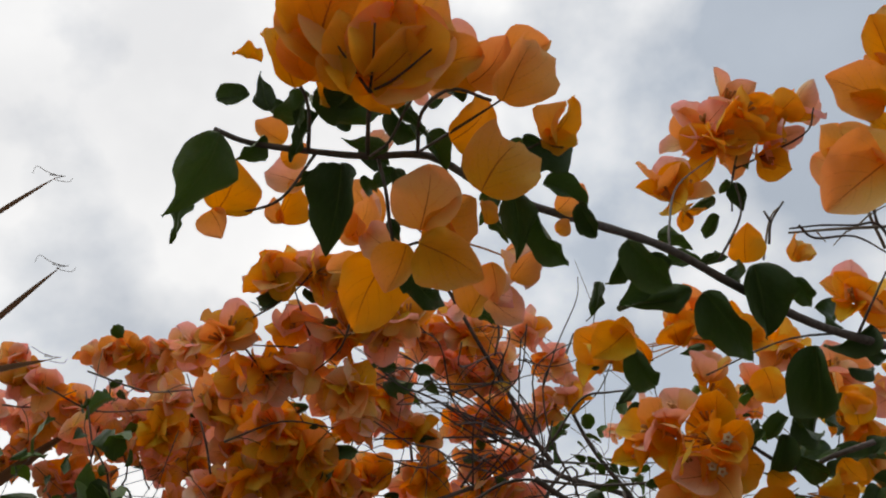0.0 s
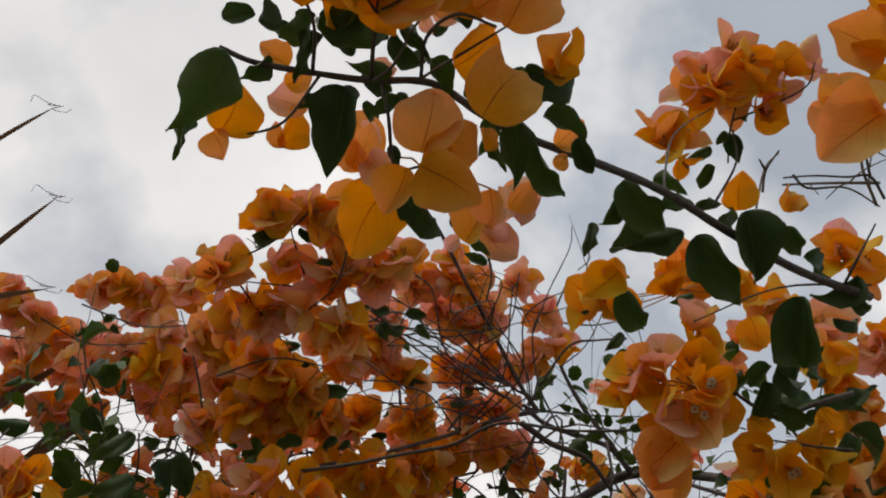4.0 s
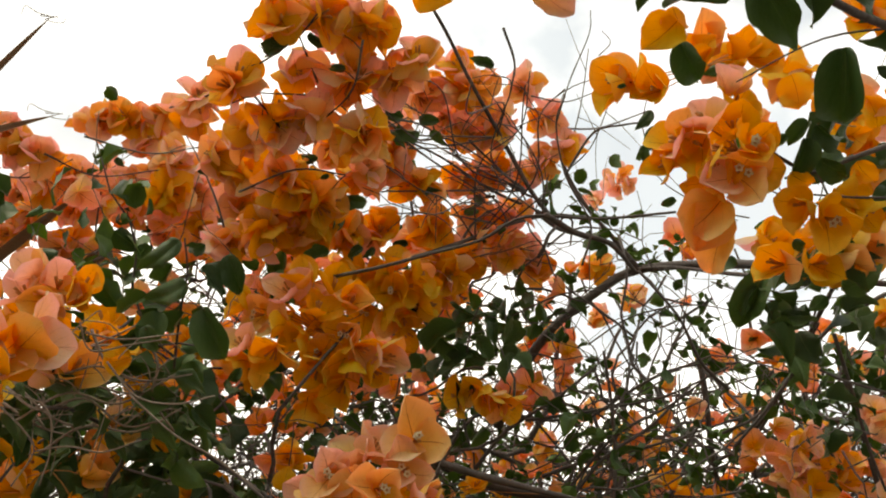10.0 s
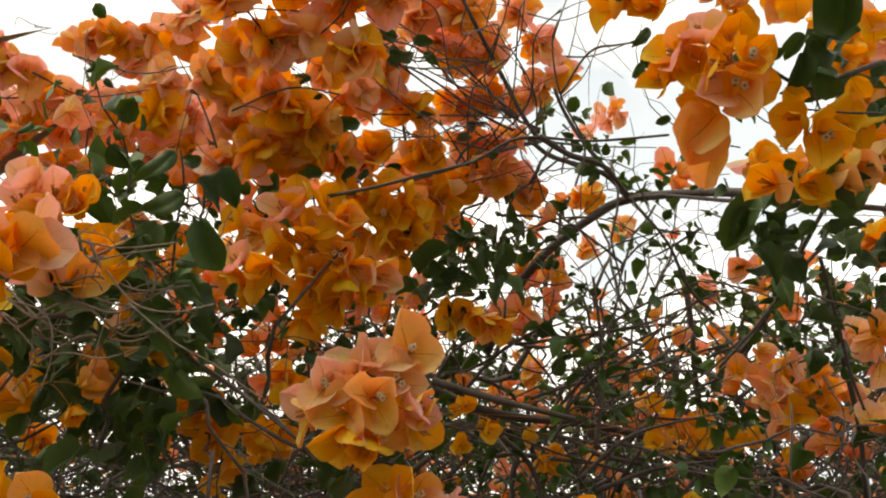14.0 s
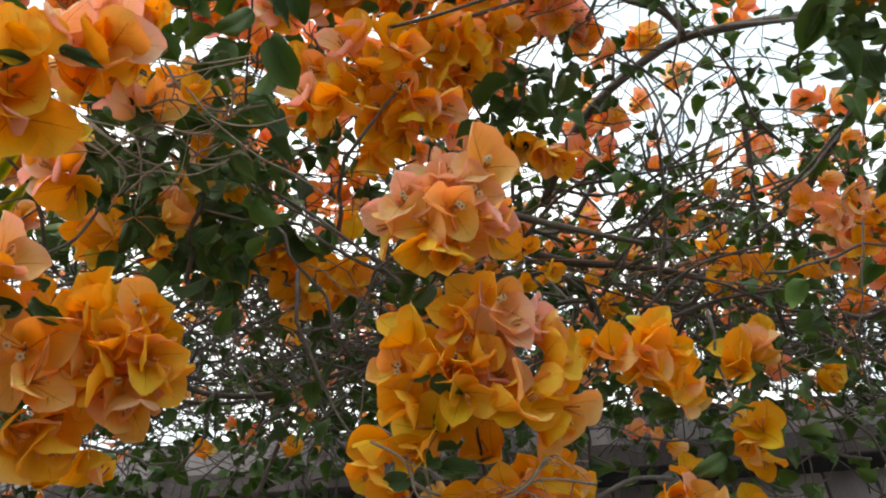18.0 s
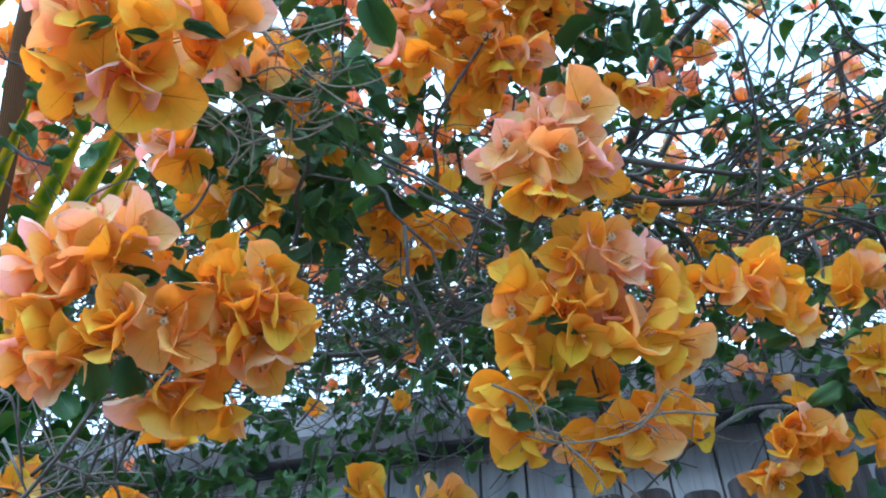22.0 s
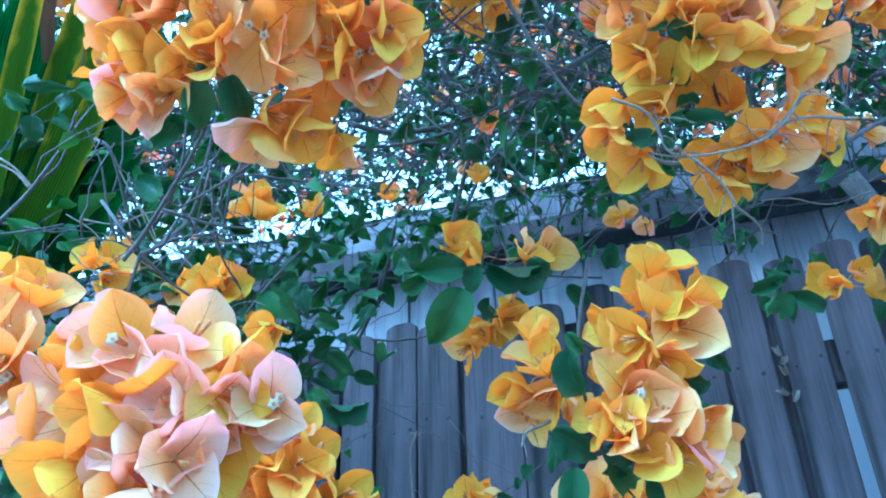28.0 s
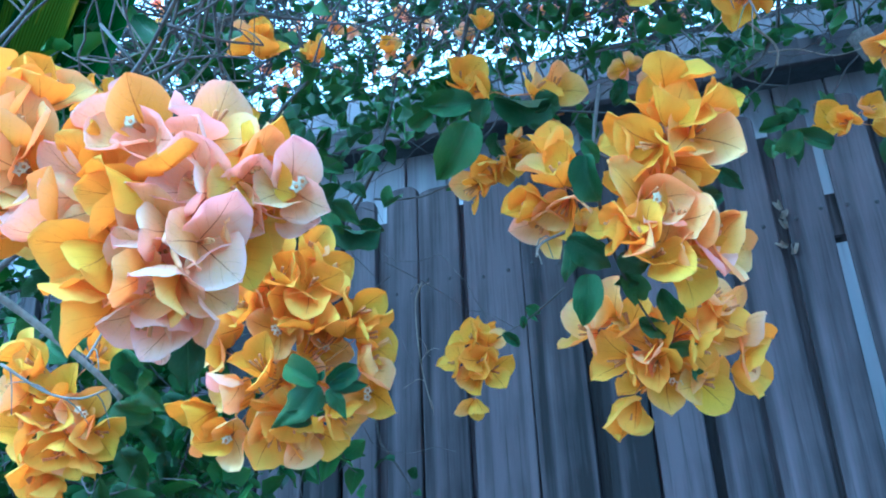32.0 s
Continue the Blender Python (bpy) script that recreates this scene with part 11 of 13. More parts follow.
leaf(spray, -0.682, 1.131, 1.48, 0.037, -0.034, 0.009, 0.673, 0.66, -0.335, 1.07, 0)
leaf(spray, -0.536, 1.177, 1.438, 0.032, -0.034, 0.007, 0.093, 0.292, 0.952, 1.18, 9)
leaf(spray, -0.541, 1.114, 1.521, -0.038, 0.008, -0.033, -0.505, -0.778, 0.375, 1.00, 2)
leaf(spray, -0.7, 1.248, 1.596, 0.045, 0.001, -0.007, 0.076, -0.95, 0.302, 1.10, 9)
leaf(spray, -0.679, 1.215, 1.59, -0.029, -0.028, 0.004, 0.365, -0.246, 0.898, 1.12, 6)
leaf(spray, -0.562, 1.224, 1.556, -0.033, 0.012, -0.036, -0.308, -0.951, -0.037, 1.01, 4)
leaf(spray, -0.742, 1.247, 1.603, -0.043, 0.015, 0.024, 0.126, -0.735, 0.666, 1.14, 9)
leaf(spray, -0.616, 1.213, 1.505, 0.028, -0.007, -0.018, 0.321, -0.62, 0.716, 0.93, 2)
leaf(spray, -0.743, 1.207, 1.563, -0.005, -0.043, -0.031, -0.287, -0.541, 0.791, 1.05, 0)
leaf(spray, -0.567, 1.207, 1.633, 0.027, -0.012, -0.015, 0.342, -0.342, 0.875, 1.08, 8)
leaf(spray, -0.706, 1.073, 1.545, 0.003, -0.02, -0.021, -0.741, -0.535, 0.404, 0.97, 3)
leaf(spray, -0.674, 1.129, 1.558, -0.006, -0.033, -0.034, -0.906, -0.204, 0.371, 0.96, 6)
leaf(spray, -0.592, 1.209, 1.501, 0.016, -0.008, -0.024, -0.058, -0.954, 0.293, 1.09, 8)
leaf(spray, -0.714, 1.209, 1.467, -0.014, 0.028, 0.019, 0.57, -0.255, 0.781, 1.05, 8)
leaf(spray, -0.79, 1.2, 1.575, 0.004, -0.034, -0.036, -0.908, -0.351, 0.229, 0.95, 8)
leaf(spray, -0.652, 1.374, 1.518, -0.03, -0.012, -0.036, 0.165, -0.97, 0.177, 1.14, 0)
leaf(spray, -0.604, 1.211, 1.607, 0.029, -0.007, -0.033, 0.405, -0.747, 0.526, 1.14, 4)
leaf(spray, -0.79, 1.213, 1.607, 0.014, 0.018, -0.021, -0.216, -0.653, -0.726, 1.00, 0)
leaf(spray, -0.69, 1.192, 1.643, 0.024, -0.018, -0.025, 0.495, -0.406, 0.768, 0.97, 11)
leaf(spray, -0.571, 1.207, 1.622, 0.012, 0.031, -0.013, -0.863, 0.143, -0.485, 1.01, 1)
leaf(spray, -0.774, 1.208, 1.617, 0.001, 0.027, -0.04, -0.188, 0.812, 0.552, 0.96, 5)
leaf(spray, -0.608, 1.204, 1.498, -0.043, 0.017, -0.029, -0.197, -0.944, -0.263, 0.95, 11)
leaf(spray, -0.744, 1.132, 1.571, 0.026, 0.011, -0.018, 0.612, -0.631, 0.476, 1.04, 9)
leaf(spray, -0.651, 1.062, 1.546, -0.023, 0.009, -0.026, -0.71, -0.564, 0.422, 0.95, 8)
leaf(spray, -0.562, 1.048, 1.533, 0.026, -0.03, -0.004, -0.706, -0.559, -0.434, 1.13, 3)
leaf(spray, -0.747, 1.188, 1.648, -0.036, -0.037, 0.005, 0.706, -0.707, -0.046, 0.90, 1)
leaf(spray, -0.628, 1.204, 1.602, -0.018, 0.016, -0.035, 0.159, -0.867, -0.471, 0.94, 5)
leaf(spray, -0.591, 1.183, 1.515, -0.025, -0.015, 0.024, 0.729, -0.155, 0.667, 1.07, 4)
leaf(spray, -0.63, 1.232, 1.56, -0.008, 0.01, -0.043, -0.918, 0.319, 0.236, 1.07, 3)
leaf(spray, -0.703, 1.199, 1.583, 0.027, -0.019, -0.026, 0.016, -0.806, 0.592, 1.13, 2)
leaf(spray, -0.645, 1.104, 1.497, -0.03, -0.038, 0.009, -0.049, 0.262, 0.964, 1.12, 11)
leaf(spray, -0.739, 1.176, 1.634, -0.018, -0.033, 0.009, -0.679, 0.508, 0.53, 0.94, 8)
leaf(spray, -0.576, 1.145, 1.537, -0.01, -0.017, -0.034, 0.775, -0.627, 0.077, 0.91, 4)
leaf(spray, -0.71, 1.231, 1.6, -0.021, -0.028, 0.003, 0.67, -0.463, 0.581, 1.03, 3)
leaf(spray, -0.745, 1.224, 1.645, 0.022, 0.001, -0.02, -0.667, 0.223, -0.711, 0.98, 11)
leaf(spray, -0.633, 1.124, 1.537, 0.023, -0.013, -0.042, 0.032, -0.951, 0.308, 0.95, 6)
leaf(spray, -0.643, 1.234, 1.647, -0.037, -0.006, 0.016, 0.407, -0.615, 0.675, 1.05, 11)
leaf(spray, -0.701, 1.146, 1.603, 0.016, -0.024, 0.012, -0.796, -0.585, -0.155, 1.20, 6)
leaf(spray, -0.636, 1.162, 1.614, -0.047, -0.009, 0.008, 0.244, -0.563, 0.79, 1.05, 2)
leaf(spray, -0.69, 1.155, 1.582, 0.048, -0.009, 0, -0.081, -0.479, 0.874, 0.91, 11)
leaf(spray, -0.686, 1.205, 1.644, 0.041, -0.026, -0.005, 0.052, -0.106, 0.993, 0.96, 1)
leaf(spray, -0.54, 1.251, 1.67, 0, -0.029, -0.029, 0.208, -0.692, 0.691, 1.05, 2)
leaf(spray, -0.703, 1.402, 1.731, 0.011, -0.018, -0.019, 0.345, -0.582, 0.736, 1.13, 3)
leaf(spray, -0.594, 1.251, 1.653, 0.03, -0.017, -0.005, -0.034, -0.322, 0.946, 1.03, 3)
leaf(spray, -0.58, 1.253, 1.65, 0.026, -0.003, 0.006, -0.257, -0.38, 0.889, 1.13, 3)
leaf(spray, -0.536, 1.39, 1.768, 0.023, 0.026, -0.013, 0.774, -0.564, 0.287, 0.95, 9)
leaf(spray, -0.606, 1.18, 1.583, 0.032, -0.029, 0.002, 0.52, 0.618, 0.59, 1.01, 1)
leaf(spray, -0.615, 1.311, 1.731, -0.007, -0.028, 0.007, -0.973, 0.221, -0.058, 1.00, 7)
leaf(spray, -0.521, 1.208, 1.601, 0.018, -0.036, -0.014, -0.719, -0.525, 0.456, 0.99, 10)
leaf(spray, -0.6, 1.39, 1.762, 0.021, -0.018, -0.01, -0.666, -0.737, -0.117, 0.90, 9)
leaf(spray, -0.548, 1.299, 1.695, 0.026, 0.005, -0.023, 0.411, -0.869, 0.274, 0.90, 9)
leaf(spray, -0.575, 1.224, 1.622, -0.022, -0.015, -0.008, 0.6, -0.772, -0.211, 1.09, 10)
leaf(spray, -0.578, 1.391, 1.71, 0.001, 0.025, 0.022, -0.021, -0.654, 0.756, 0.92, 7)
leaf(spray, -0.853, 0.956, 1.527, 0.009, 0.007, -0.026, 0.822, -0.555, 0.129, 1.15, 8)
leaf(spray, -0.89, 1.125, 1.611, 0.005, -0.005, -0.031, -0.248, -0.961, 0.126, 0.96, 1)
leaf(spray, -0.855, 1.037, 1.578, -0.022, -0.002, -0.034, -0.381, -0.879, 0.288, 1.01, 0)
leaf(spray, -0.944, 0.967, 1.538, -0.027, -0.006, -0.028, -0.339, -0.794, 0.505, 1.07, 9)
leaf(spray, -0.803, 0.966, 1.478, -0.029, 0.023, 0.011, -0.572, -0.801, 0.177, 1.07, 9)
leaf(spray, -0.902, 1.048, 1.575, 0.017, 0, -0.032, 0.729, -0.559, 0.395, 0.92, 5)
leaf(spray, -0.832, 0.969, 1.529, -0.031, 0.021, -0.01, -0.387, -0.792, -0.472, 1.09, 0)
leaf(spray, -0.893, 1.111, 1.579, -0.033, 0.001, -0.023, 0.501, -0.455, -0.737, 1.01, 2)
leaf(spray, -1.028, 1.059, 1.596, 0.029, -0.024, 0.001, 0.17, 0.244, 0.955, 1.12, 5)
leaf(spray, -0.889, 0.916, 1.52, 0.013, 0.01, -0.025, 0.566, -0.823, -0.041, 0.97, 4)
leaf(spray, -0.782, 1.016, 1.518, -0.016, -0.028, -0.008, -0.299, -0.081, 0.951, 1.08, 0)
leaf(spray, -0.821, 1.13, 1.565, 0.002, -0.036, -0.02, -0.058, -0.489, 0.87, 1.18, 1)
leaf(spray, -0.8, 0.962, 1.512, -0.003, -0.034, -0.011, -0.323, -0.268, 0.908, 1.07, 3)
leaf(spray, -0.949, 0.99, 1.585, -0.026, 0.018, -0.028, -0.678, -0.716, 0.166, 1.12, 7)
leaf(spray, -0.601, 1.051, 1.501, -0.052, 0.003, -0.016, 0.086, -0.897, -0.433, 1.00, 10)
leaf(spray, -0.579, 1.135, 1.475, -0.035, -0.015, 0.014, 0.323, -0.919, -0.225, 1.00, 5)
leaf(spray, -0.727, 1.152, 1.59, 0.042, -0.001, 0.012, 0.14, -0.792, -0.594, 1.00, 10)
leaf(spray, -0.86, 1.055, 1.521, 0.025, 0.022, -0.025, 0.444, -0.843, -0.303, 1.20, 5)
leaf(spray, -0.711, 1.047, 1.481, 0.024, 0.021, -0.024, 0.402, -0.847, -0.348, 1.20, 6)
leaf(spray, -0.638, 1.237, 1.493, 0.044, 0.028, -0.028, 0.32, -0.876, -0.361, 1.00, 1)
leaf(spray, -0.602, 1.263, 1.465, 0.039, 0.012, -0.008, 0.214, -0.911, -0.353, 1.00, 9)
leaf(spray, -0.649, 1.249, 1.473, 0.005, 0.015, -0.02, 0.414, -0.77, -0.486, 1.00, 10)
leaf(spray, -0.738, 0.967, 1.499, 0.032, 0.014, -0.012, 0.253, -0.893, -0.373, 1.00, 9)
dry_twig(spray, 308, 0.050, (-0.633, 0.762, 1.377), (-0.591, 0.769, 1.393), (-0.54, 0.797, 1.402), mat=BARK)
dry_twig(spray, 309, 0.050, (-0.633, 0.762, 1.377), (-0.675, 0.812, 1.35), mat=BARK)
dry_twig(spray, 310, 0.050, (-0.633, 0.762, 1.377), (-0.619, 0.81, 1.365), (-0.582, 0.854, 1.347), mat=BARK)
dry_twig(spray, 311, 0.050, (-0.689, 0.763, 1.449), (-0.633, 0.762, 1.377), mat=BARK)
dry_twig(spray, 312, 0.050, (-0.63, 0.786, 1.396), (-0.603, 0.78, 1.446), (-0.604, 0.802, 1.502), mat=BARK)
dry_twig(spray, 313, 0.050, (-0.577, 0.765, 1.472), (-0.606, 0.849, 1.435), (-0.612, 0.92, 1.421), mat=BARK)

# ---- fan palm beside the bushes ----
palm = thing("fan_palm_leaf", "green fan palm leaf with yellowing pointed tips", "palm leaf")
palm_blade(palm, (-1.139, 1.097, 1.353), (-0.786, 0.782, 2.048), 0.020, PALM_TIP, 0.0, blunt=True)
palm_blade(palm, (-1.139, 1.097, 1.353), (-0.713, 0.781, 2.032), 0.021, PALM_TIP, 0.0, blunt=True)
palm_blade(palm, (-1.139, 1.097, 1.353), (-0.701, 0.812, 1.96), 0.020, PALM_TIP, 0.0, blunt=True)
palm_blade(palm, (-1.139, 1.097, 1.353), (-0.833, 0.717, 1.991), 0.017, PALM_TIP, 0.0, blunt=True)
palm_blade(palm, (-1.139, 1.097, 1.353), (-0.818, 0.925, 1.785), 0.036, PALM, 0.0)
palm_blade(palm, (-1.139, 1.097, 1.353), (-0.841, 0.894, 1.86), 0.036, PALM, 0.0)
palm_blade(palm, (-1.139, 1.097, 1.353), (-0.882, 0.865, 1.91), 0.036, PALM, 0.0)
palm_blade(palm, (-1.139, 1.097, 1.353), (-0.922, 0.844, 1.946), 0.036, PALM, 0.0)
palm_blade(palm, (-1.139, 1.097, 1.353), (-0.966, 0.831, 1.969), 0.036, PALM, 0.0)
palm_blade(palm, (-1.139, 1.097, 1.353), (-1.004, 0.817, 1.977), 0.036, PALM, 0.0)
palm_blade(palm, (-1.139, 1.097, 1.353), (-1.053, 0.81, 1.972), 0.040, PALM, 0.0)
palm_blade(palm, (-1.139, 1.097, 1.353), (-0.799, 0.943, 1.745), 0.030, PALM, 0.0)
palm_blade(palm, (-1.139, 1.097, 1.353), (-0.806, 0.913, 1.825), 0.034, PALM, 0.0)
palm_blade(palm, (-1.139, 1.097, 1.353), (-0.803, 0.96, 1.699), 0.028, PALM, 0.0)
branch(palm, 0.010, 0.007, (-1.5, 0.9, 0.0), (-1.25, 0.85, 0.5), (-1.139, 1.097, 1.353), mat=PALM_DRY, name="leaf_stalk")
dead_palm = thing("dead_palm_leaf", "dry brown palm leaf with frayed thread tips", "palm leaf")
palm_blade(dead_palm, (-0.786, 0.384, 2.181), (-0.5, 0.223, 2.088), 0.007, PALM_DRY, 0.01)
palm_blade(dead_palm, (-0.784, 0.548, 2.128), (-0.495, 0.325, 2.055), 0.007, PALM_DRY, 0.01)
palm_blade(dead_palm, (-0.779, 0.524, 2.083), (-0.504, 0.431, 2.02), 0.006, PALM_DRY, 0.01)
palm_blade(dead_palm, (-0.878, 0.831, 2.142), (-0.613, 0.657, 2.252), 0.010, PALM_DRY, 0.01)
palm_blade(dead_palm, (-0.717, 0.847, 2.192), (-0.552, 0.725, 2.245), 0.012, PALM_DRY, 0.01)
palm_blade(dead_palm, (-0.931, 0.885, 1.818), (-0.781, 0.549, 2.157), 0.017, PALM_DRY, 0.01)
palm_blade(dead_palm, (-0.916, 0.817, 1.912), (-0.823, 0.612, 2.119), 0.010, PALM_DRY, 0.01)
branch(dead_palm, 0.0005, 0.0003, (-0.505, 0.225, 2.087), (-0.52, 0.22, 2.088), (-0.532, 0.214, 2.09), (-0.537, 0.222, 2.087), mat=DRY, name="thread")
branch(dead_palm, 0.0005, 0.0003, (-0.501, 0.225, 2.087), (-0.516, 0.224, 2.087), (-0.513, 0.223, 2.088), (-0.513, 0.225, 2.087), mat=DRY, name="thread")
branch(dead_palm, 0.0005, 0.0003, (-0.497, 0.225, 2.087), (-0.511, 0.229, 2.086), (-0.494, 0.232, 2.085), (-0.488, 0.228, 2.087), mat=DRY, name="thread")
branch(dead_palm, 0.0005, 0.0003, (-0.5, 0.328, 2.054), (-0.515, 0.323, 2.055), (-0.527, 0.316, 2.057), (-0.533, 0.324, 2.054), mat=DRY, name="thread")
branch(dead_palm, 0.0005, 0.0003, (-0.496, 0.328, 2.054), (-0.511, 0.327, 2.054), (-0.508, 0.325, 2.054), (-0.508, 0.327, 2.054), mat=DRY, name="thread")
branch(dead_palm, 0.0005, 0.0003, (-0.492, 0.328, 2.054), (-0.507, 0.331, 2.053), (-0.489, 0.335, 2.052), (-0.483, 0.33, 2.054), mat=DRY, name="thread")
branch(dead_palm, 0.0005, 0.0003, (-0.509, 0.433, 2.02), (-0.524, 0.428, 2.021), (-0.536, 0.421, 2.022), (-0.541, 0.429, 2.019), mat=DRY, name="thread")
branch(dead_palm, 0.0005, 0.0003, (-0.504, 0.433, 2.02), (-0.519, 0.432, 2.019), (-0.517, 0.43, 2.02), (-0.517, 0.432, 2.019), mat=DRY, name="thread")
branch(dead_palm, 0.0005, 0.0003, (-0.5, 0.433, 2.02), (-0.515, 0.436, 2.018), (-0.498, 0.44, 2.018), (-0.492, 0.435, 2.019), mat=DRY, name="thread")
palm_blade(palm, (-1.269, 0.794, 2.064), (-0.855, 0.602, 2.235), 0.026, PALM_TIP, 0.0)
palm_blade(palm, (-1.269, 0.794, 2.064), (-0.88, 0.638, 2.197), 0.022, PALM_TIP, 0.0)
branch(dead_palm, 0.012, 0.009, (-1.6, 0.9, 0.0), (-1.4, 0.8, 1.0), (-0.799, 0.548, 2.127), mat=PALM_DRY, name="leaf_stalk")

# ---- clusters deeper in the bush ----

spray = thing("bougainvillea_spray", "distant pink and orange bougainvillea clusters in the thicket", "flowering branch", "flowering canopy")
c = Cluster(spray, (0.607, 1.14, 2.096), 314)
c.floret(0.588, 1.098, 2.08, 0.179, -0.957, -0.23, 0, 0.96)
c.floret(0.57, 1.091, 2.117, -0.308, -0.928, -0.21, 2, 1.07)
c.floret(0.625, 1.131, 2.071, 0.675, -0.7, -0.234, 0, 0.97)
c.floret(0.541, 1.108, 2.092, -0.637, -0.77, 0.029, 2, 1.03)
c.floret(0.57, 1.133, 2.054, -0.13, -0.765, -0.631, 0, 0.99)
c.floret(0.553, 1.177, 2.056, -0.448, 0.023, -0.894, 2, 1.05)
c.floret(0.573, 1.209, 2.031, -0.215, 0.149, -0.965, 0, 0.94)
c.floret(0.615, 1.085, 2.109, 0.367, -0.93, -0.033, 0, 0.97)
c.floret(0.631, 1.103, 2.084, 0.462, -0.885, 0.05, 1, 0.99)
c.floret(0.576, 1.154, 2.122, -0.387, 0.395, -0.833, 2, 0.89)
c.floret(0.595, 1.107, 2.129, -0.18, -0.962, 0.206, 0, 0.86)
c.floret(0.592, 1.166, 2.111, -0.353, -0.72, -0.597, 2, 0.87)
c.floret(0.569, 1.162, 2.108, 0.702, -0.475, -0.53, 2, 0.96)
c.done()
c = Cluster(spray, (0.399, 1.139, 1.966), 315)
c.floret(0.347, 1.096, 1.978, -0.584, -0.808, -0.081, 0, 0.98)
c.floret(0.42, 1.089, 1.963, 0.716, -0.681, -0.155, 0, 1.06)
c.floret(0.458, 1.105, 1.971, 0.613, -0.789, -0.036, 0, 1.01)
c.floret(0.306, 1.073, 2.015, -0.53, -0.823, 0.205, 0, 0.70)
c.floret(0.299, 1.113, 1.974, -0.806, -0.584, -0.094, 0, 0.80)
c.floret(0.364, 1.099, 1.967, -0.249, -0.964, -0.09, 0, 1.01)
c.done()
c = Cluster(spray, (0.317, 1.031, 1.728), 316)
c.floret(0.263, 0.996, 1.741, -0.75, -0.661, 0.012, 0, 0.93)
c.floret(0.28, 0.991, 1.75, -0.271, -0.962, 0.032, 0, 1.02)
c.floret(0.374, 1.04, 1.71, 0.89, -0.359, -0.281, 0, 0.97)
c.floret(0.384, 1.029, 1.725, 0.74, -0.645, -0.191, 0, 0.99)
c.floret(0.257, 1.013, 1.731, -0.807, -0.591, -0.025, 0, 0.95)
c.done()
c = Cluster(spray, (-0.067, 1.055, 1.975), 317)
c.floret(0.029, 1.042, 1.941, 0.529, -0.692, -0.492, 0, 0.80)
c.floret(-0.005, 1.012, 1.968, 0.278, -0.948, -0.156, 0, 0.80)
c.floret(-0.015, 1.056, 1.925, -0.004, -0.787, -0.617, 0, 0.70)
c.floret(-0.28, 0.998, 2.012, -0.782, -0.605, -0.149, 0, 0.80)
c.floret(-0.307, 0.962, 2.053, -0.88, -0.475, 0.001, 0, 0.70)
c.done()
round_cluster(spray, 0.69, 1.499, 2.848, 0.047, 9, 1.00, 318)
round_cluster(spray, 0.831, 1.518, 2.777, 0.034, 7, 1.00, 319)
round_cluster(spray, 0.906, 1.5, 2.788, 0.025, 5, 0.80, 320)
round_cluster(spray, 0.465, 1.164, 3.236, 0.038, 7, 1.00, 321)
round_cluster(spray, 0.373, 1.157, 3.122, 0.012, 2, 1.00, 322)
round_cluster(spray, 0.233, 0.899, 2.385, 0.020, 5, 0.10, 323)
round_cluster(spray, 0.36, 1.1, 2.567, 0.015, 4, 0.60, 324)
round_cluster(spray, 0.323, 1.255, 2.705, 0.013, 4, 0.70, 325)
round_cluster(spray, 0.301, 1.445, 2.585, 0.021, 5, 0.60, 326)
round_cluster(spray, 0.375, 1.504, 2.548, 0.020, 5, 0.50, 327)
round_cluster(spray, 0.661, 1.226, 2.251, 0.040, 9, 0.40, 328)
round_cluster(spray, 0.71, 1.268, 2.225, 0.035, 8, 0.20, 329)
round_cluster(spray, 0.633, 1.281, 2.217, 0.030, 7, 0.70, 330)
round_cluster(spray, 0.799, 1.163, 2.41, 0.021, 5, 0.40, 331)
round_cluster(spray, 0.418, 1.432, 2.357, 0.017, 4, 0.40, 332)
round_cluster(spray, 0.149, 1.295, 2.325, 0.015, 4, 0.40, 333)
round_cluster(spray, -0.682, 1.089, 1.972, 0.013, 4, 0.10, 334)
round_cluster(spray, -0.561, 0.969, 1.93, 0.015, 5, 0.10, 335)
round_cluster(spray, -0.608, 0.851, 1.891, 0.016, 5, 0.10, 336)
round_cluster(spray, -0.437, 0.912, 1.846, 0.016, 5, 0.10, 337)
round_cluster(spray, -0.36, 0.976, 1.861, 0.013, 4, 0.10, 338)
round_cluster(spray, -0.319, 1.088, 1.965, 0.017, 5, 0.10, 339)
round_cluster(spray, -0.274, 0.935, 1.948, 0.012, 3, 0.10, 340)
round_cluster(spray, 0.064, 1.363, 2.254, 0.012, 3, 0.20, 341)
round_cluster(spray, 0.394, 1.322, 2.155, 0.013, 4, 0.10, 342)
round_cluster(spray, 0.176, 1.349, 2.14, 0.013, 4, 0.20, 343)
round_cluster(spray, -1.001, 0.754, 2.416, 0.039, 6, 0.60, 344)
round_cluster(spray, -0.927, 0.807, 2.308, 0.039, 7, 0.50, 345)
round_cluster(spray, -0.971, 0.86, 2.251, 0.037, 6, 0.40, 346)
round_cluster(spray, -0.903, 0.892, 2.23, 0.032, 6, 0.50, 347)
round_cluster(spray, -0.808, 0.905, 2.163, 0.026, 6, 0.50, 348)
round_cluster(spray, -1, 0.923, 2.188, 0.032, 6, 0.40, 349)
round_cluster(spray, -0.967, 0.769, 2.476, 0.035, 6, 0.60, 350)
round_cluster(spray, -1.047, 0.961, 2.145, 0.027, 5, 0.50, 351)
round_cluster(spray, -0.966, 0.973, 2.145, 0.022, 5, 0.60, 352)
round_cluster(spray, -1.04, 0.922, 2.192, 0.035, 6, 0.50, 353)
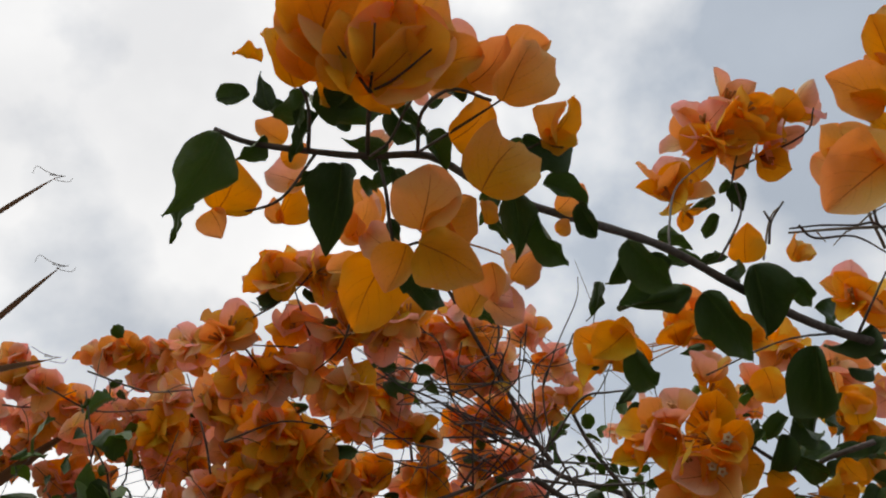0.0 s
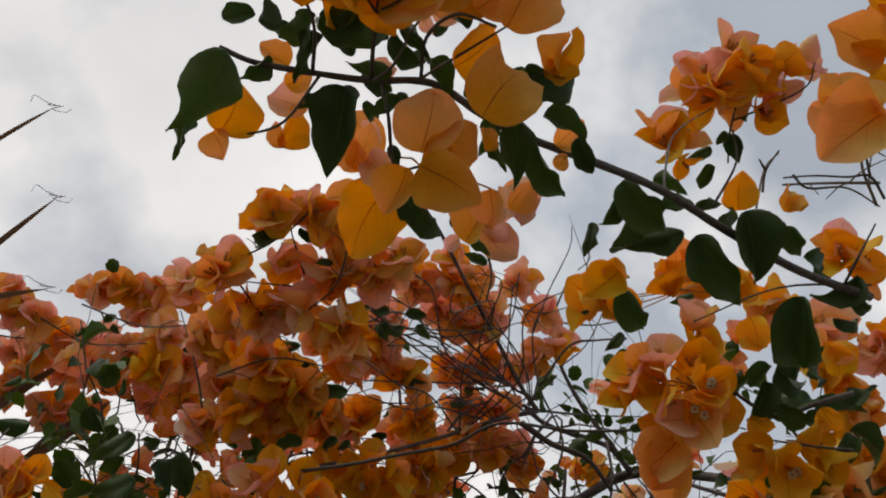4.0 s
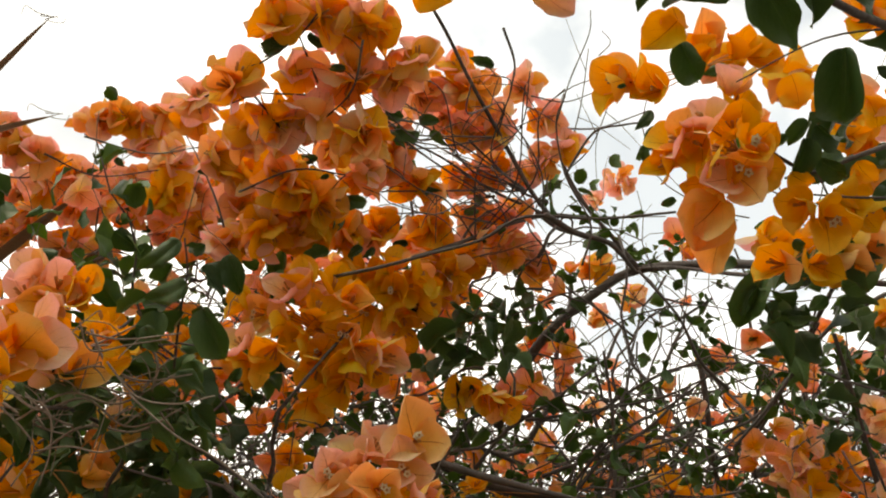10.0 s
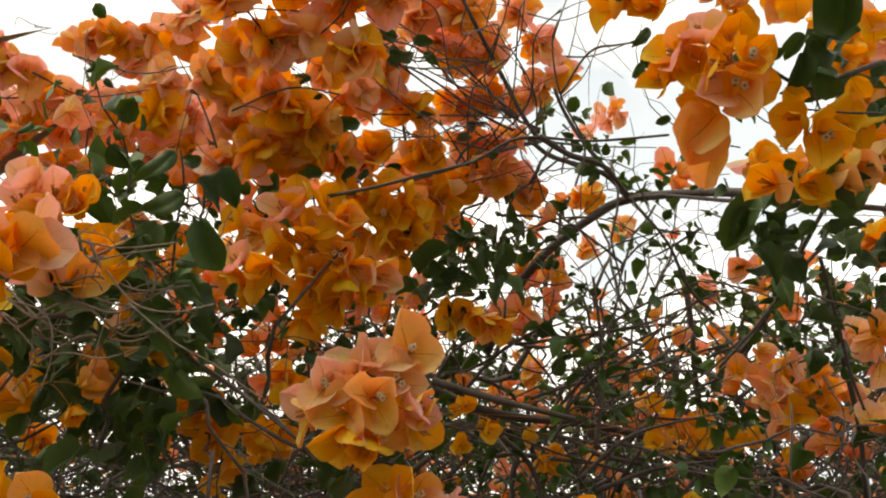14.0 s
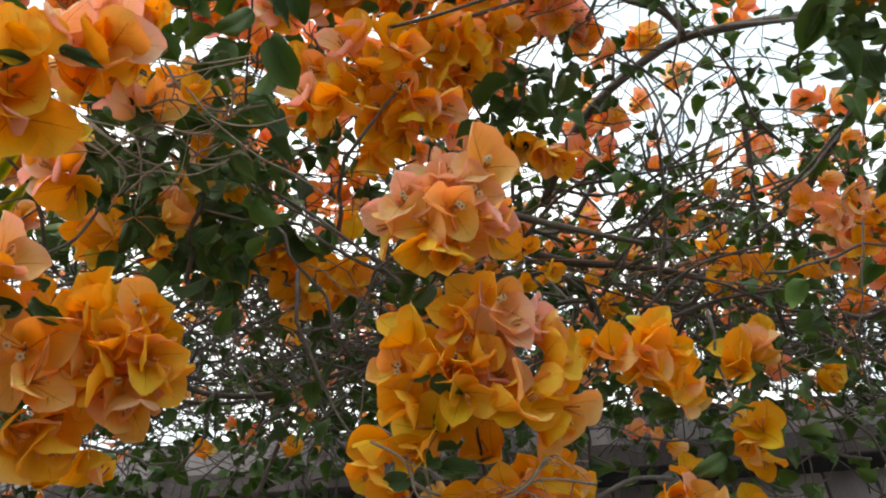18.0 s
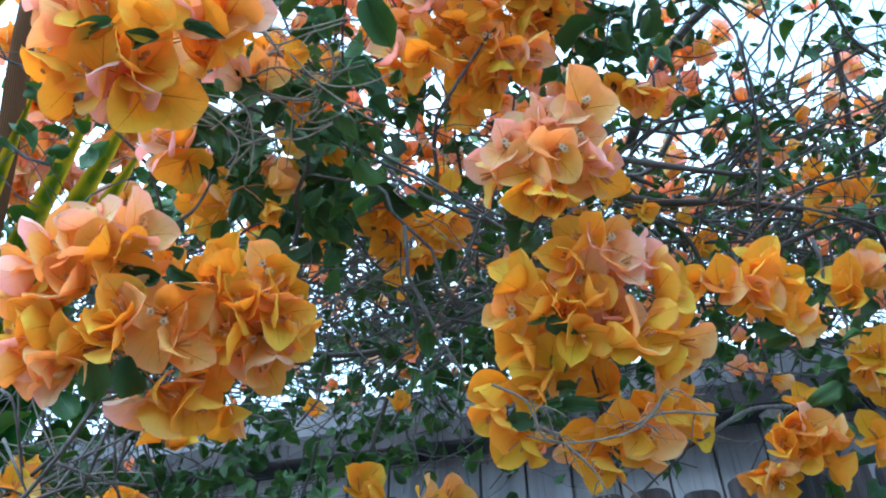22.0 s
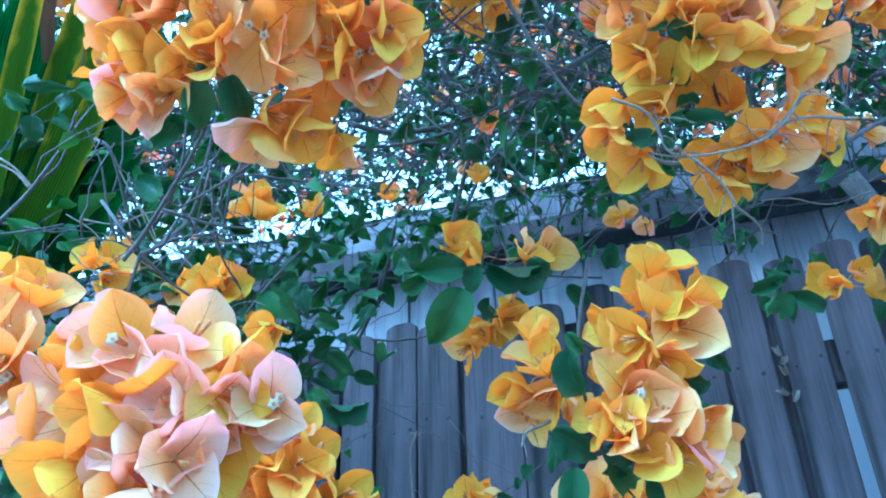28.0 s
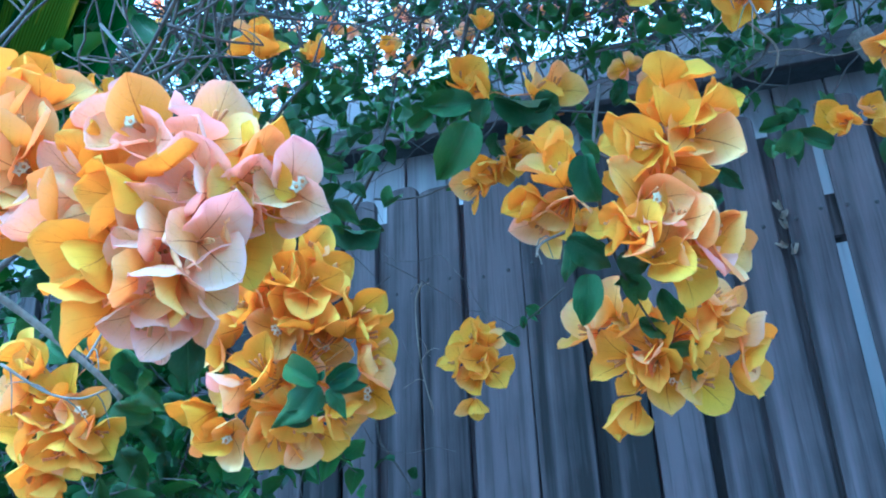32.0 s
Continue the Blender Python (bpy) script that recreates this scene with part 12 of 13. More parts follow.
round_cluster(spray, -0.987, 0.974, 2.147, 0.035, 6, 0.50, 354)
round_cluster(spray, -1.002, 0.879, 2.243, 0.032, 6, 0.60, 355)
round_cluster(spray, -0.932, 1.006, 2.096, 0.028, 6, 0.40, 356)
round_cluster(spray, -0.852, 0.936, 2.138, 0.027, 6, 0.60, 357)
round_cluster(spray, -1.071, 0.981, 2.125, 0.027, 5, 0.40, 358)
round_cluster(spray, -0.944, 0.903, 2.228, 0.032, 6, 0.60, 359)
round_cluster(spray, -0.832, 0.975, 2.059, 0.020, 5, 0.50, 360)
round_cluster(spray, -1.038, 1.03, 2.081, 0.027, 5, 0.50, 361)
dry_twig(spray, 362, 0.030, (-0.433, 0.507, 1.664), (-0.394, 0.523, 1.652), (-0.354, 0.523, 1.663), (-0.323, 0.552, 1.655))
dry_twig(spray, 363, 0.030, (-0.434, 0.569, 1.645), (-0.379, 0.535, 1.643), (-0.335, 0.543, 1.637), (-0.289, 0.529, 1.658))
dry_twig(spray, 364, 0.030, (-0.438, 0.538, 1.655), (-0.404, 0.547, 1.635), (-0.364, 0.539, 1.64), (-0.338, 0.573, 1.641), (-0.306, 0.575, 1.65))
dry_twig(spray, 365, 0.030, (-0.359, 0.491, 1.674), (-0.341, 0.508, 1.649), (-0.315, 0.527, 1.648), (-0.277, 0.535, 1.665))
dry_twig(spray, 366, 0.030, (-0.433, 0.622, 1.657), (-0.382, 0.587, 1.656), (-0.331, 0.584, 1.645), (-0.29, 0.567, 1.656))
dry_twig(spray, 367, 0.030, (-0.315, 0.49, 1.673), (-0.301, 0.515, 1.656), (-0.309, 0.545, 1.647), (-0.296, 0.584, 1.644))
leaf(spray, -0.335, 0.499, 1.668, 0.03, -0.012, 0.008, 0.193, -0.155, -0.969, 1.00, 3)
leaf(spray, -0.374, 0.523, 1.652, -0.03, 0.012, -0.008, 0.188, -0.166, -0.968, 1.00, 6)
leaf(spray, -0.324, 0.541, 1.65, 0.03, 0.012, -0.009, -0.059, -0.495, -0.867, 1.00, 7)
leaf(spray, -0.359, 0.55, 1.645, -0.02, 0.021, -0.014, -0.089, -0.614, -0.784, 1.00, 3)
leaf(spray, -0.292, 0.535, 1.666, 0.03, 0.012, -0.009, 0.23, -0.875, -0.427, 1.00, 1)
leaf(spray, -0.394, 0.523, 1.652, -0.015, -0.02, 0.014, 0.591, -0.704, -0.394, 1.00, 8)
leaf(spray, -0.316, 0.575, 1.651, 0.025, 0.021, -0.015, 0.098, -0.654, -0.75, 1.00, 4)
leaf(spray, -0.361, 0.591, 1.653, 0.021, 0.021, -0.015, 0.018, -0.59, -0.807, 1.00, 4)
leaf(spray, -0.413, 0.561, 1.651, -0.02, 0.017, -0.011, -0.081, -0.619, -0.781, 1.00, 11)
leaf(spray, -0.283, 0.574, 1.663, 0.026, 0.017, -0.012, 0.358, -0.839, -0.41, 1.00, 9)
round_cluster(spray, -0.541, 0.672, 1.913, 0.026, 6, 0.20, 401)
round_cluster(spray, -0.471, 0.675, 1.909, 0.026, 6, 0.30, 402)
round_cluster(spray, -0.420, 0.691, 1.896, 0.016, 4, 0.10, 403)
round_cluster(spray, -0.465, 0.790, 1.825, 0.016, 4, 0.20, 404)
round_cluster(spray, -0.573, 0.813, 1.811, 0.018, 4, 0.10, 405)
round_cluster(spray, -0.360, 0.688, 1.897, 0.014, 3, 0.30, 406)
round_cluster(spray, -0.416, 0.739, 1.861, 0.014, 3, 0.20, 407)
round_cluster(spray, -0.569, 0.768, 1.844, 0.012, 3, 0.30, 408)
round_cluster(spray, -1.019, 0.913, 2.195, 0.035, 7, 0.50, 409)
round_cluster(spray, -0.913, 0.749, 2.364, 0.030, 6, 0.90, 410)
round_cluster(spray, -0.950, 0.789, 2.322, 0.032, 6, 0.60, 411)
round_cluster(spray, -0.877, 0.784, 2.336, 0.030, 6, 0.90, 412)
round_cluster(spray, -0.977, 0.837, 2.272, 0.032, 6, 0.30, 413)
round_cluster(spray, -0.921, 0.875, 2.244, 0.032, 6, 0.40, 414)
round_cluster(spray, -1.023, 0.793, 2.308, 0.030, 6, 0.50, 415)
round_cluster(spray, -0.798, 0.736, 2.393, 0.030, 6, 0.80, 416)
round_cluster(spray, -0.968, 0.704, 2.399, 0.030, 5, 0.80, 417)
round_cluster(spray, -0.874, 0.837, 2.287, 0.030, 6, 0.50, 418)

# ---- long vines through the tangle ----
spray = thing("bougainvillea_vine", "bare grey brown vine stems running through the tangle", "vine")
branch(spray, 0.0088, 0.0062, (-0.083, 1.138, 2.141), (-0.013, 1.162, 2.12), (0.079, 1.184, 2.1), (0.211, 1.231, 2.125), (0.34, 1.287, 2.142), (0.539, 1.405, 2.171), mat=STEM)
branch(spray, 0.0100, 0.0075, (0.044, 1.134, 2.21), (0.09, 1.037, 2.255), (0.146, 0.967, 2.289), (0.229, 0.918, 2.331), (0.301, 0.89, 2.356), (0.382, 0.799, 2.235), (0.429, 0.719, 2.106), mat=STEM)
branch(spray, 0.0050, 0.0038, (-0.573, 1.124, 1.824), (-0.505, 1.144, 1.807), (-0.412, 1.145, 1.805), (-0.326, 1.129, 1.819), (-0.24, 1.108, 1.836), (-0.175, 1.126, 1.887), mat=STEM)
branch(spray, 0.0050, 0.0031, (0.494, 1.201, 2.216), (0.521, 1.083, 2.186), (0.539, 0.947, 2.172), (0.501, 0.76, 2.07), (0.439, 0.605, 1.94), mat=STEM)
branch(spray, 0.0050, 0.0038, (0.557, 0.881, 2.096), (0.582, 0.955, 2.032), (0.606, 1.049, 1.95), (0.612, 1.142, 1.869), mat=STEM)
branch(spray, 0.0062, 0.0044, (0.433, 1.057, 2.342), (0.444, 1.131, 2.277), (0.45, 1.213, 2.206), (0.47, 1.295, 2.134), (0.501, 1.378, 2.062), mat=STEM)
branch(spray, 0.0038, 0.0025, (0.45, 1.221, 2.199), (0.527, 1.189, 2.226), (0.573, 1.084, 2.251), (0.579, 0.904, 2.209), mat=STEM)
branch(spray, 0.0038, 0.0025, (-0.104, 1.141, 2.006), (0, 1.085, 2.187), (0.158, 1.16, 2.253), (0.335, 1.202, 2.349), (0.521, 1.186, 2.361), mat=STEM)
branch(spray, 0.0038, 0.0025, (0.169, 1.357, 2.214), (0.241, 1.262, 2.297), (0.309, 1.332, 2.235), (0.225, 1.436, 2.145), mat=STEM)
branch(spray, 0.0044, 0.0025, (0.243, 1.209, 2.343), (0.286, 1.313, 2.186), (0.284, 1.364, 2.141), (0.217, 1.391, 2.052), mat=STEM)
branch(spray, 0.0050, 0.0038, (0.136, 1.313, 2.253), (0.15, 1.418, 2.161), (0.177, 1.505, 2.085), mat=STEM)
branch(spray, 0.0031, 0.0025, (0.212, 1.161, 2.252), (0.348, 1.027, 2.235), (0.444, 0.953, 2.167), mat=STEM)
branch(spray, 0.0040, 0.0030, (-0.616, 1.449, 1.705), (-0.661, 1.506, 1.695), (-0.71, 1.57, 1.673), (-0.749, 1.59, 1.628))
branch(spray, 0.0040, 0.0030, (-0.444, 1.253, 1.693), (-0.423, 1.228, 1.737), (-0.391, 1.197, 1.797), (-0.328, 1.168, 1.862))
branch(spray, 0.0030, 0.0020, (-0.554, 1.311, 1.752), (-0.583, 1.374, 1.738), (-0.627, 1.452, 1.697))
branch(spray, 0.0017, 0.0011, (-0.85, 0.81, 1.484), (-0.809, 0.798, 1.516), (-0.778, 0.792, 1.536), (-0.77, 0.79, 1.58), (-0.779, 0.828, 1.668))
branch(spray, 0.0015, 0.0010, (-0.84, 0.774, 1.543), (-0.824, 0.784, 1.532), (-0.809, 0.8, 1.514), mat=DRY)
branch(spray, 0.0030, 0.0020, (-0.987, 1.158, 1.647), (-0.985, 1.086, 1.76), (-0.944, 1.071, 1.796), (-0.855, 1.081, 1.812), (-0.722, 1.101, 1.828))
leaf(spray, -0.765, 0.728, 1.547, -0.014, 0.016, -0.029, 0.449, -0.678, -0.581, 1.40, 10)
leaf(spray, -0.749, 0.739, 1.553, 0.021, 0.013, -0.013, 0.146, -0.8, -0.581, 1.00, 2)
leaf(spray, -0.778, 0.714, 1.581, 0.051, 0.014, -0.004, 0.063, -0.466, -0.883, 0.70, 4)
leaf(spray, -0.797, 0.716, 1.572, 0.021, 0.012, -0.01, 0.227, -0.845, -0.484, 1.20, 6)
leaf(spray, -0.735, 0.742, 1.572, -0.035, -0.007, -0.002, 0.169, -0.692, -0.702, 1.00, 10)
leaf(spray, -0.805, 0.748, 1.539, -0.013, 0.003, -0.01, 0.413, -0.524, -0.745, 1.00, 9)

# ---- bare limbs against the sky and over the eave ----
spray = thing("bougainvillea_vine", "dark bare vine limbs and wiry stems crossing against the sky", "vine")
branch(spray, 0.0036, 0.0022, (0.124, 1.053, 1.951), (0.194, 1.012, 2.015), (0.269, 0.990, 2.056), (0.346, 0.956, 2.114), mat=STEM)
branch(spray, 0.0034, 0.0020, (0.101, 1.056, 2.020), (0.170, 1.050, 2.043), (0.280, 1.046, 2.071), (0.447, 1.033, 2.122), mat=STEM)
branch(spray, 0.0036, 0.0022, (0.185, 1.039, 1.901), (0.201, 0.984, 1.971), (0.202, 0.926, 2.041), (0.196, 0.872, 2.104), mat=STEM)
branch(spray, 0.0040, 0.0024, (-0.004, 1.075, 2.055), (0.051, 1.041, 2.107), (0.137, 1.016, 2.155), (0.204, 0.991, 2.200), mat=STEM)
branch(spray, 0.0030, 0.0018, (0.140, 1.026, 1.828), (0.219, 0.996, 1.881), (0.285, 0.989, 1.903), (0.381, 0.988, 1.925), mat=STEM)
branch(spray, 0.0048, 0.0029, (0.053, 1.090, 1.970), (0.092, 1.117, 1.945), (0.111, 1.150, 1.910), (0.101, 1.176, 1.876), mat=STEM)
branch(spray, 0.0040, 0.0024, (0.183, 1.078, 1.854), (0.269, 1.068, 1.883), (0.377, 1.071, 1.903), mat=STEM)
branch(spray, 0.0026, 0.0016, (-0.047, 1.152, 2.033), (0.040, 1.156, 2.045), (0.158, 1.195, 2.024), (0.241, 1.217, 2.014), mat=STEM)
branch(spray, 0.0022, 0.0013, (-0.054, 1.144, 2.198), (0.050, 1.148, 2.215), (0.158, 1.179, 2.201), (0.274, 1.175, 2.229), (0.375, 1.192, 2.231), mat=STEM)
branch(spray, 0.0020, 0.0012, (0.107, 0.946, 1.839), (0.135, 0.922, 1.873), (0.195, 0.929, 1.878), (0.266, 0.919, 1.905), mat=STEM)
branch(spray, 0.0024, 0.0014, (0.260, 0.996, 1.969), (0.315, 0.975, 2.006), (0.355, 0.946, 2.049), mat=STEM)
branch(spray, 0.0022, 0.0013, (0.015, 1.062, 2.233), (0.100, 1.091, 2.215), (0.208, 1.106, 2.220), (0.291, 1.138, 2.199), mat=STEM)
branch(spray, 0.0036, 0.0022, (-0.664, 1.183, 1.858), (-0.559, 1.214, 1.847), (-0.467, 1.229, 1.858), (-0.355, 1.239, 1.889), (-0.297, 1.239, 1.913), mat=STEM)
branch(spray, 0.0040, 0.0024, (-0.452, 1.417, 1.838), (-0.412, 1.393, 1.901), (-0.354, 1.378, 1.953), (-0.305, 1.356, 2.015), mat=STEM)
branch(spray, 0.0016, 0.0010, (-0.297, 1.286, 1.933), (-0.303, 1.312, 1.883), (-0.316, 1.336, 1.832), mat=DRY)
branch(spray, 0.0018, 0.0011, (-0.775, 1.578, 1.938), (-0.653, 1.589, 1.971), (-0.576, 1.582, 2.016), (-0.479, 1.590, 2.045), (-0.339, 1.622, 2.045), mat=DRY)
branch(spray, 0.0024, 0.0016, (-0.771, 1.653, 1.693), (-0.717, 1.634, 1.753), (-0.673, 1.611, 1.813), (-0.671, 1.567, 1.896), (-0.604, 1.545, 1.965), mat=STEM)
branch(spray, 0.0016, 0.0010, (-0.817, 1.625, 1.725), (-0.753, 1.636, 1.734), (-0.689, 1.624, 1.783), mat=DRY)
branch(spray, 0.0026, 0.0016, (-0.006, 1.665, 1.788), (0.042, 1.656, 1.825), (0.090, 1.649, 1.857), (0.118, 1.633, 1.900), mat=STEM)
branch(spray, 0.0014, 0.0008, (0.075, 1.540, 1.839), (0.126, 1.550, 1.842), (0.194, 1.572, 1.830), (0.274, 1.580, 1.851), mat=DRY)
branch(spray, 0.0016, 0.0010, (-0.294, 1.601, 1.996), (-0.180, 1.624, 2.003), (-0.071, 1.662, 1.979), mat=DRY)
branch(spray, 0.0030, 0.0018, (-0.784, 0.938, 1.508), (-0.738, 0.927, 1.549), (-0.706, 0.906, 1.602), (-0.689, 0.874, 1.668), mat=STEM)
branch(spray, 0.0026, 0.0016, (-0.708, 0.912, 1.590), (-0.661, 0.910, 1.613), (-0.639, 0.883, 1.672), mat=STEM)
branch(spray, 0.0022, 0.0013, (-0.752, 0.713, 1.402), (-0.720, 0.706, 1.428), (-0.687, 0.694, 1.465), (-0.672, 0.683, 1.492), mat=STEM)
branch(spray, 0.0014, 0.0008, (-0.720, 0.706, 1.428), (-0.735, 0.694, 1.444), (-0.772, 0.677, 1.459), mat=DRY)
branch(spray, 0.0011, 0.0007, (-0.728, 0.811, 1.552), (-0.718, 0.829, 1.524), (-0.695, 0.858, 1.480), (-0.689, 0.880, 1.442), mat=DRY)
branch(spray, 0.0010, 0.0006, (-0.752, 0.813, 1.431), (-0.737, 0.825, 1.415), (-0.710, 0.835, 1.409), mat=DRY)
branch(spray, 0.0024, 0.0016, (-0.182, 0.599, 1.913), (-0.122, 0.589, 1.919), (-0.068, 0.577, 1.926), (-0.008, 0.564, 1.934), (0.046, 0.541, 1.948), (0.132, 0.544, 1.946), (0.223, 0.538, 1.949), mat=STEM)
branch(spray, 0.0042, 0.0025, (0.069, 0.539, 1.949), (0.105, 0.558, 1.938), (0.145, 0.569, 1.930), (0.175, 0.598, 1.912), mat=STEM)
branch(spray, 0.0013, 0.0008, (0.098, 0.547, 1.850), (0.108, 0.510, 1.873), (0.081, 0.463, 1.902), (0.072, 0.416, 1.932), (0.082, 0.391, 1.948), mat=STEM)
branch(spray, 0.0016, 0.0010, (0.081, 0.463, 1.902), (0.112, 0.425, 1.926), (0.143, 0.418, 1.930), (0.174, 0.415, 1.932), mat=STEM)
branch(spray, 0.0009, 0.0005, (0.072, 0.416, 1.932), (0.088, 0.375, 1.957), (0.109, 0.334, 1.983), (0.111, 0.312, 1.997), mat=STEM)
branch(spray, 0.0007, 0.0004, (0.119, 0.354, 1.970), (0.132, 0.342, 1.978), (0.123, 0.331, 1.985), mat=STEM)
branch(spray, 0.0009, 0.0005, (0.045, 0.390, 1.948), (0.082, 0.396, 1.944), (0.119, 0.386, 1.951), mat=STEM)
branch(spray, 0.0016, 0.0010, (0.012, 0.312, 1.938), (0.023, 0.342, 1.919), (0.019, 0.366, 1.904), mat=STEM)
branch(spray, 0.0030, 0.0018, (0.359, 0.866, 2.004), (0.319, 0.831, 2.026), (0.287, 0.775, 2.061), (0.231, 0.719, 2.096), mat=STEM)
branch(spray, 0.0034, 0.0020, (0.535, 0.692, 1.993), (0.468, 0.723, 1.974), (0.422, 0.767, 1.947), (0.377, 0.818, 1.916), (0.331, 0.862, 1.888), mat=STEM)
branch(spray, 0.0028, 0.0017, (0.417, 0.674, 1.887), (0.440, 0.738, 1.848), (0.459, 0.795, 1.811), (0.478, 0.836, 1.786), mat=STEM)
branch(spray, 0.0028, 0.0017, (0.074, 0.971, 2.057), (0.136, 0.965, 2.061), (0.216, 0.954, 2.067), (0.296, 0.940, 2.075), (0.394, 0.903, 2.098), mat=STEM)
branch(spray, 0.0055, 0.0033, (-0.059, 0.802, 1.809), (-0.004, 0.817, 1.800), (0.057, 0.831, 1.791), (0.118, 0.844, 1.782), mat=STEM)
branch(spray, 0.0028, 0.0017, (0.144, 1.059, 2.002), (0.216, 0.992, 2.043), (0.305, 0.951, 2.068), (0.368, 0.910, 2.093), mat=STEM)
branch(spray, 0.0014, 0.0008, (-0.027, 0.775, 1.944), (-0.011, 0.712, 1.983), (0.019, 0.674, 2.007), mat=STEM)
branch(spray, 0.0016, 0.0010, (0.050, 0.802, 2.103), (0.132, 0.774, 2.121), (0.208, 0.775, 2.120), (0.284, 0.805, 2.101), mat=STEM)
branch(spray, 0.0014, 0.0008, (0.156, 0.808, 2.040), (0.222, 0.774, 2.061), (0.312, 0.761, 2.069), (0.401, 0.776, 2.059), mat=STEM)
branch(spray, 0.0009, 0.0007, (-0.418, 0.520, 1.610), (-0.400, 0.536, 1.600), (-0.391, 0.551, 1.590), (-0.410, 0.575, 1.575), mat=DRY)
branch(spray, 0.0009, 0.0007, (-0.391, 0.551, 1.590), (-0.363, 0.548, 1.592), (-0.335, 0.552, 1.589), (-0.303, 0.544, 1.594), mat=DRY)
branch(spray, 0.0009, 0.0007, (-0.352, 0.461, 1.646), (-0.343, 0.481, 1.633), (-0.311, 0.478, 1.636), (-0.279, 0.474, 1.638), mat=DRY)
branch(spray, 0.0009, 0.0007, (-0.348, 0.469, 1.641), (-0.316, 0.474, 1.638), (-0.269, 0.470, 1.640), mat=DRY)
branch(spray, 0.0009, 0.0007, (-0.330, 0.489, 1.628), (-0.307, 0.513, 1.613), (-0.275, 0.519, 1.609), (-0.242, 0.514, 1.613), mat=DRY)
branch(spray, 0.0009, 0.0007, (-0.418, 0.508, 1.617), (-0.381, 0.520, 1.609), (-0.377, 0.548, 1.592), (-0.387, 0.575, 1.575), mat=DRY)
branch(spray, 0.0009, 0.0007, (-0.312, 0.513, 1.614), (-0.275, 0.541, 1.596), (-0.243, 0.557, 1.586), (-0.206, 0.581, 1.571), mat=DRY)
branch(spray, 0.0010, 0.0006, (0.274, 0.167, 1.663), (0.263, 0.153, 1.667), (0.248, 0.154, 1.666), (0.226, 0.154, 1.665), (0.205, 0.156, 1.663), mat=BARK)
branch(spray, 0.0010, 0.0006, (0.263, 0.153, 1.667), (0.259, 0.137, 1.672), (0.262, 0.122, 1.677), mat=BARK)
branch(spray, 0.0010, 0.0006, (0.211, 0.154, 1.664), (0.222, 0.162, 1.662), (0.248, 0.161, 1.664), (0.271, 0.172, 1.661), mat=BARK)
branch(spray, 0.0010, 0.0006, (0.192, 0.166, 1.660), (0.193, 0.152, 1.664), (0.201, 0.139, 1.669), mat=BARK)
branch(spray, 0.0010, 0.0006, (0.193, 0.152, 1.664), (0.188, 0.145, 1.666), mat=BARK)
branch(spray, 0.0010, 0.0006, (0.159, 0.177, 1.655), (0.173, 0.148, 1.665), (0.169, 0.127, 1.671), mat=BARK)

spray = thing("dry_bougainvillea_twig", "pale grey bare branching twigs beside the flower heads", "twig")
branch(spray, 0.0030, 0.0018, (-0.865, 0.996, 1.416), (-0.792, 0.951, 1.486), (-0.740, 0.937, 1.513), (-0.696, 0.926, 1.536), (-0.666, 0.894, 1.580), (-0.639, 0.860, 1.627), mat=BARK)
branch(spray, 0.0017, 0.0010, (-0.784, 0.950, 1.488), (-0.789, 0.901, 1.546), (-0.786, 0.862, 1.594), (-0.794, 0.834, 1.626), mat=BARK)
branch(spray, 0.0014, 0.0008, (-0.784, 0.951, 1.487), (-0.811, 0.912, 1.528), (-0.841, 0.891, 1.548), mat=DRY)
branch(spray, 0.0013, 0.0008, (-0.786, 0.953, 1.484), (-0.721, 0.946, 1.507), (-0.680, 0.948, 1.512), (-0.633, 0.958, 1.511), mat=DRY)
branch(spray, 0.0014, 0.0008, (-0.763, 0.943, 1.501), (-0.795, 0.970, 1.462), (-0.796, 1.005, 1.420), mat=DRY)
branch(spray, 0.0012, 0.0007, (-0.700, 0.945, 1.512), (-0.665, 0.929, 1.538), (-0.641, 0.903, 1.574), mat=DRY)
branch(spray, 0.0012, 0.0007, (-0.740, 0.937, 1.513), (-0.749, 0.913, 1.540), (-0.758, 0.876, 1.583), mat=DRY)
branch(spray, 0.0011, 0.0007, (-0.721, 0.946, 1.507), (-0.698, 0.967, 1.486), (-0.693, 0.990, 1.459), (-0.714, 1.003, 1.439), mat=DRY)
branch(spray, 0.0012, 0.0007, (-0.822, 0.899, 1.542), (-0.783, 0.911, 1.536), (-0.735, 0.911, 1.545), (-0.696, 0.926, 1.536), mat=DRY)
branch(spray, 0.0012, 0.0007, (-0.820, 0.952, 1.478), (-0.769, 0.971, 1.466), (-0.734, 0.999, 1.439), mat=DRY)
branch(spray, 0.0010, 0.0006, (-0.802, 0.995, 1.430), (-0.760, 0.994, 1.440), (-0.686, 1.004, 1.443), (-0.653, 0.984, 1.474), mat=DRY)
branch(spray, 0.0024, 0.0014, (-0.170, 0.862, 1.471), (-0.143, 0.873, 1.463), (-0.115, 0.876, 1.466), (-0.079, 0.875, 1.474), (-0.042, 0.865, 1.494), (-0.019, 0.853, 1.514), mat=DRY)
branch(spray, 0.0013, 0.0008, (-0.085, 0.875, 1.473), (-0.054, 0.868, 1.488), (-0.031, 0.868, 1.493), (0.012, 0.874, 1.494), mat=DRY)
branch(spray, 0.0010, 0.0006, (-0.079, 0.875, 1.474), (-0.093, 0.864, 1.484), (-0.094, 0.849, 1.502), mat=DRY)
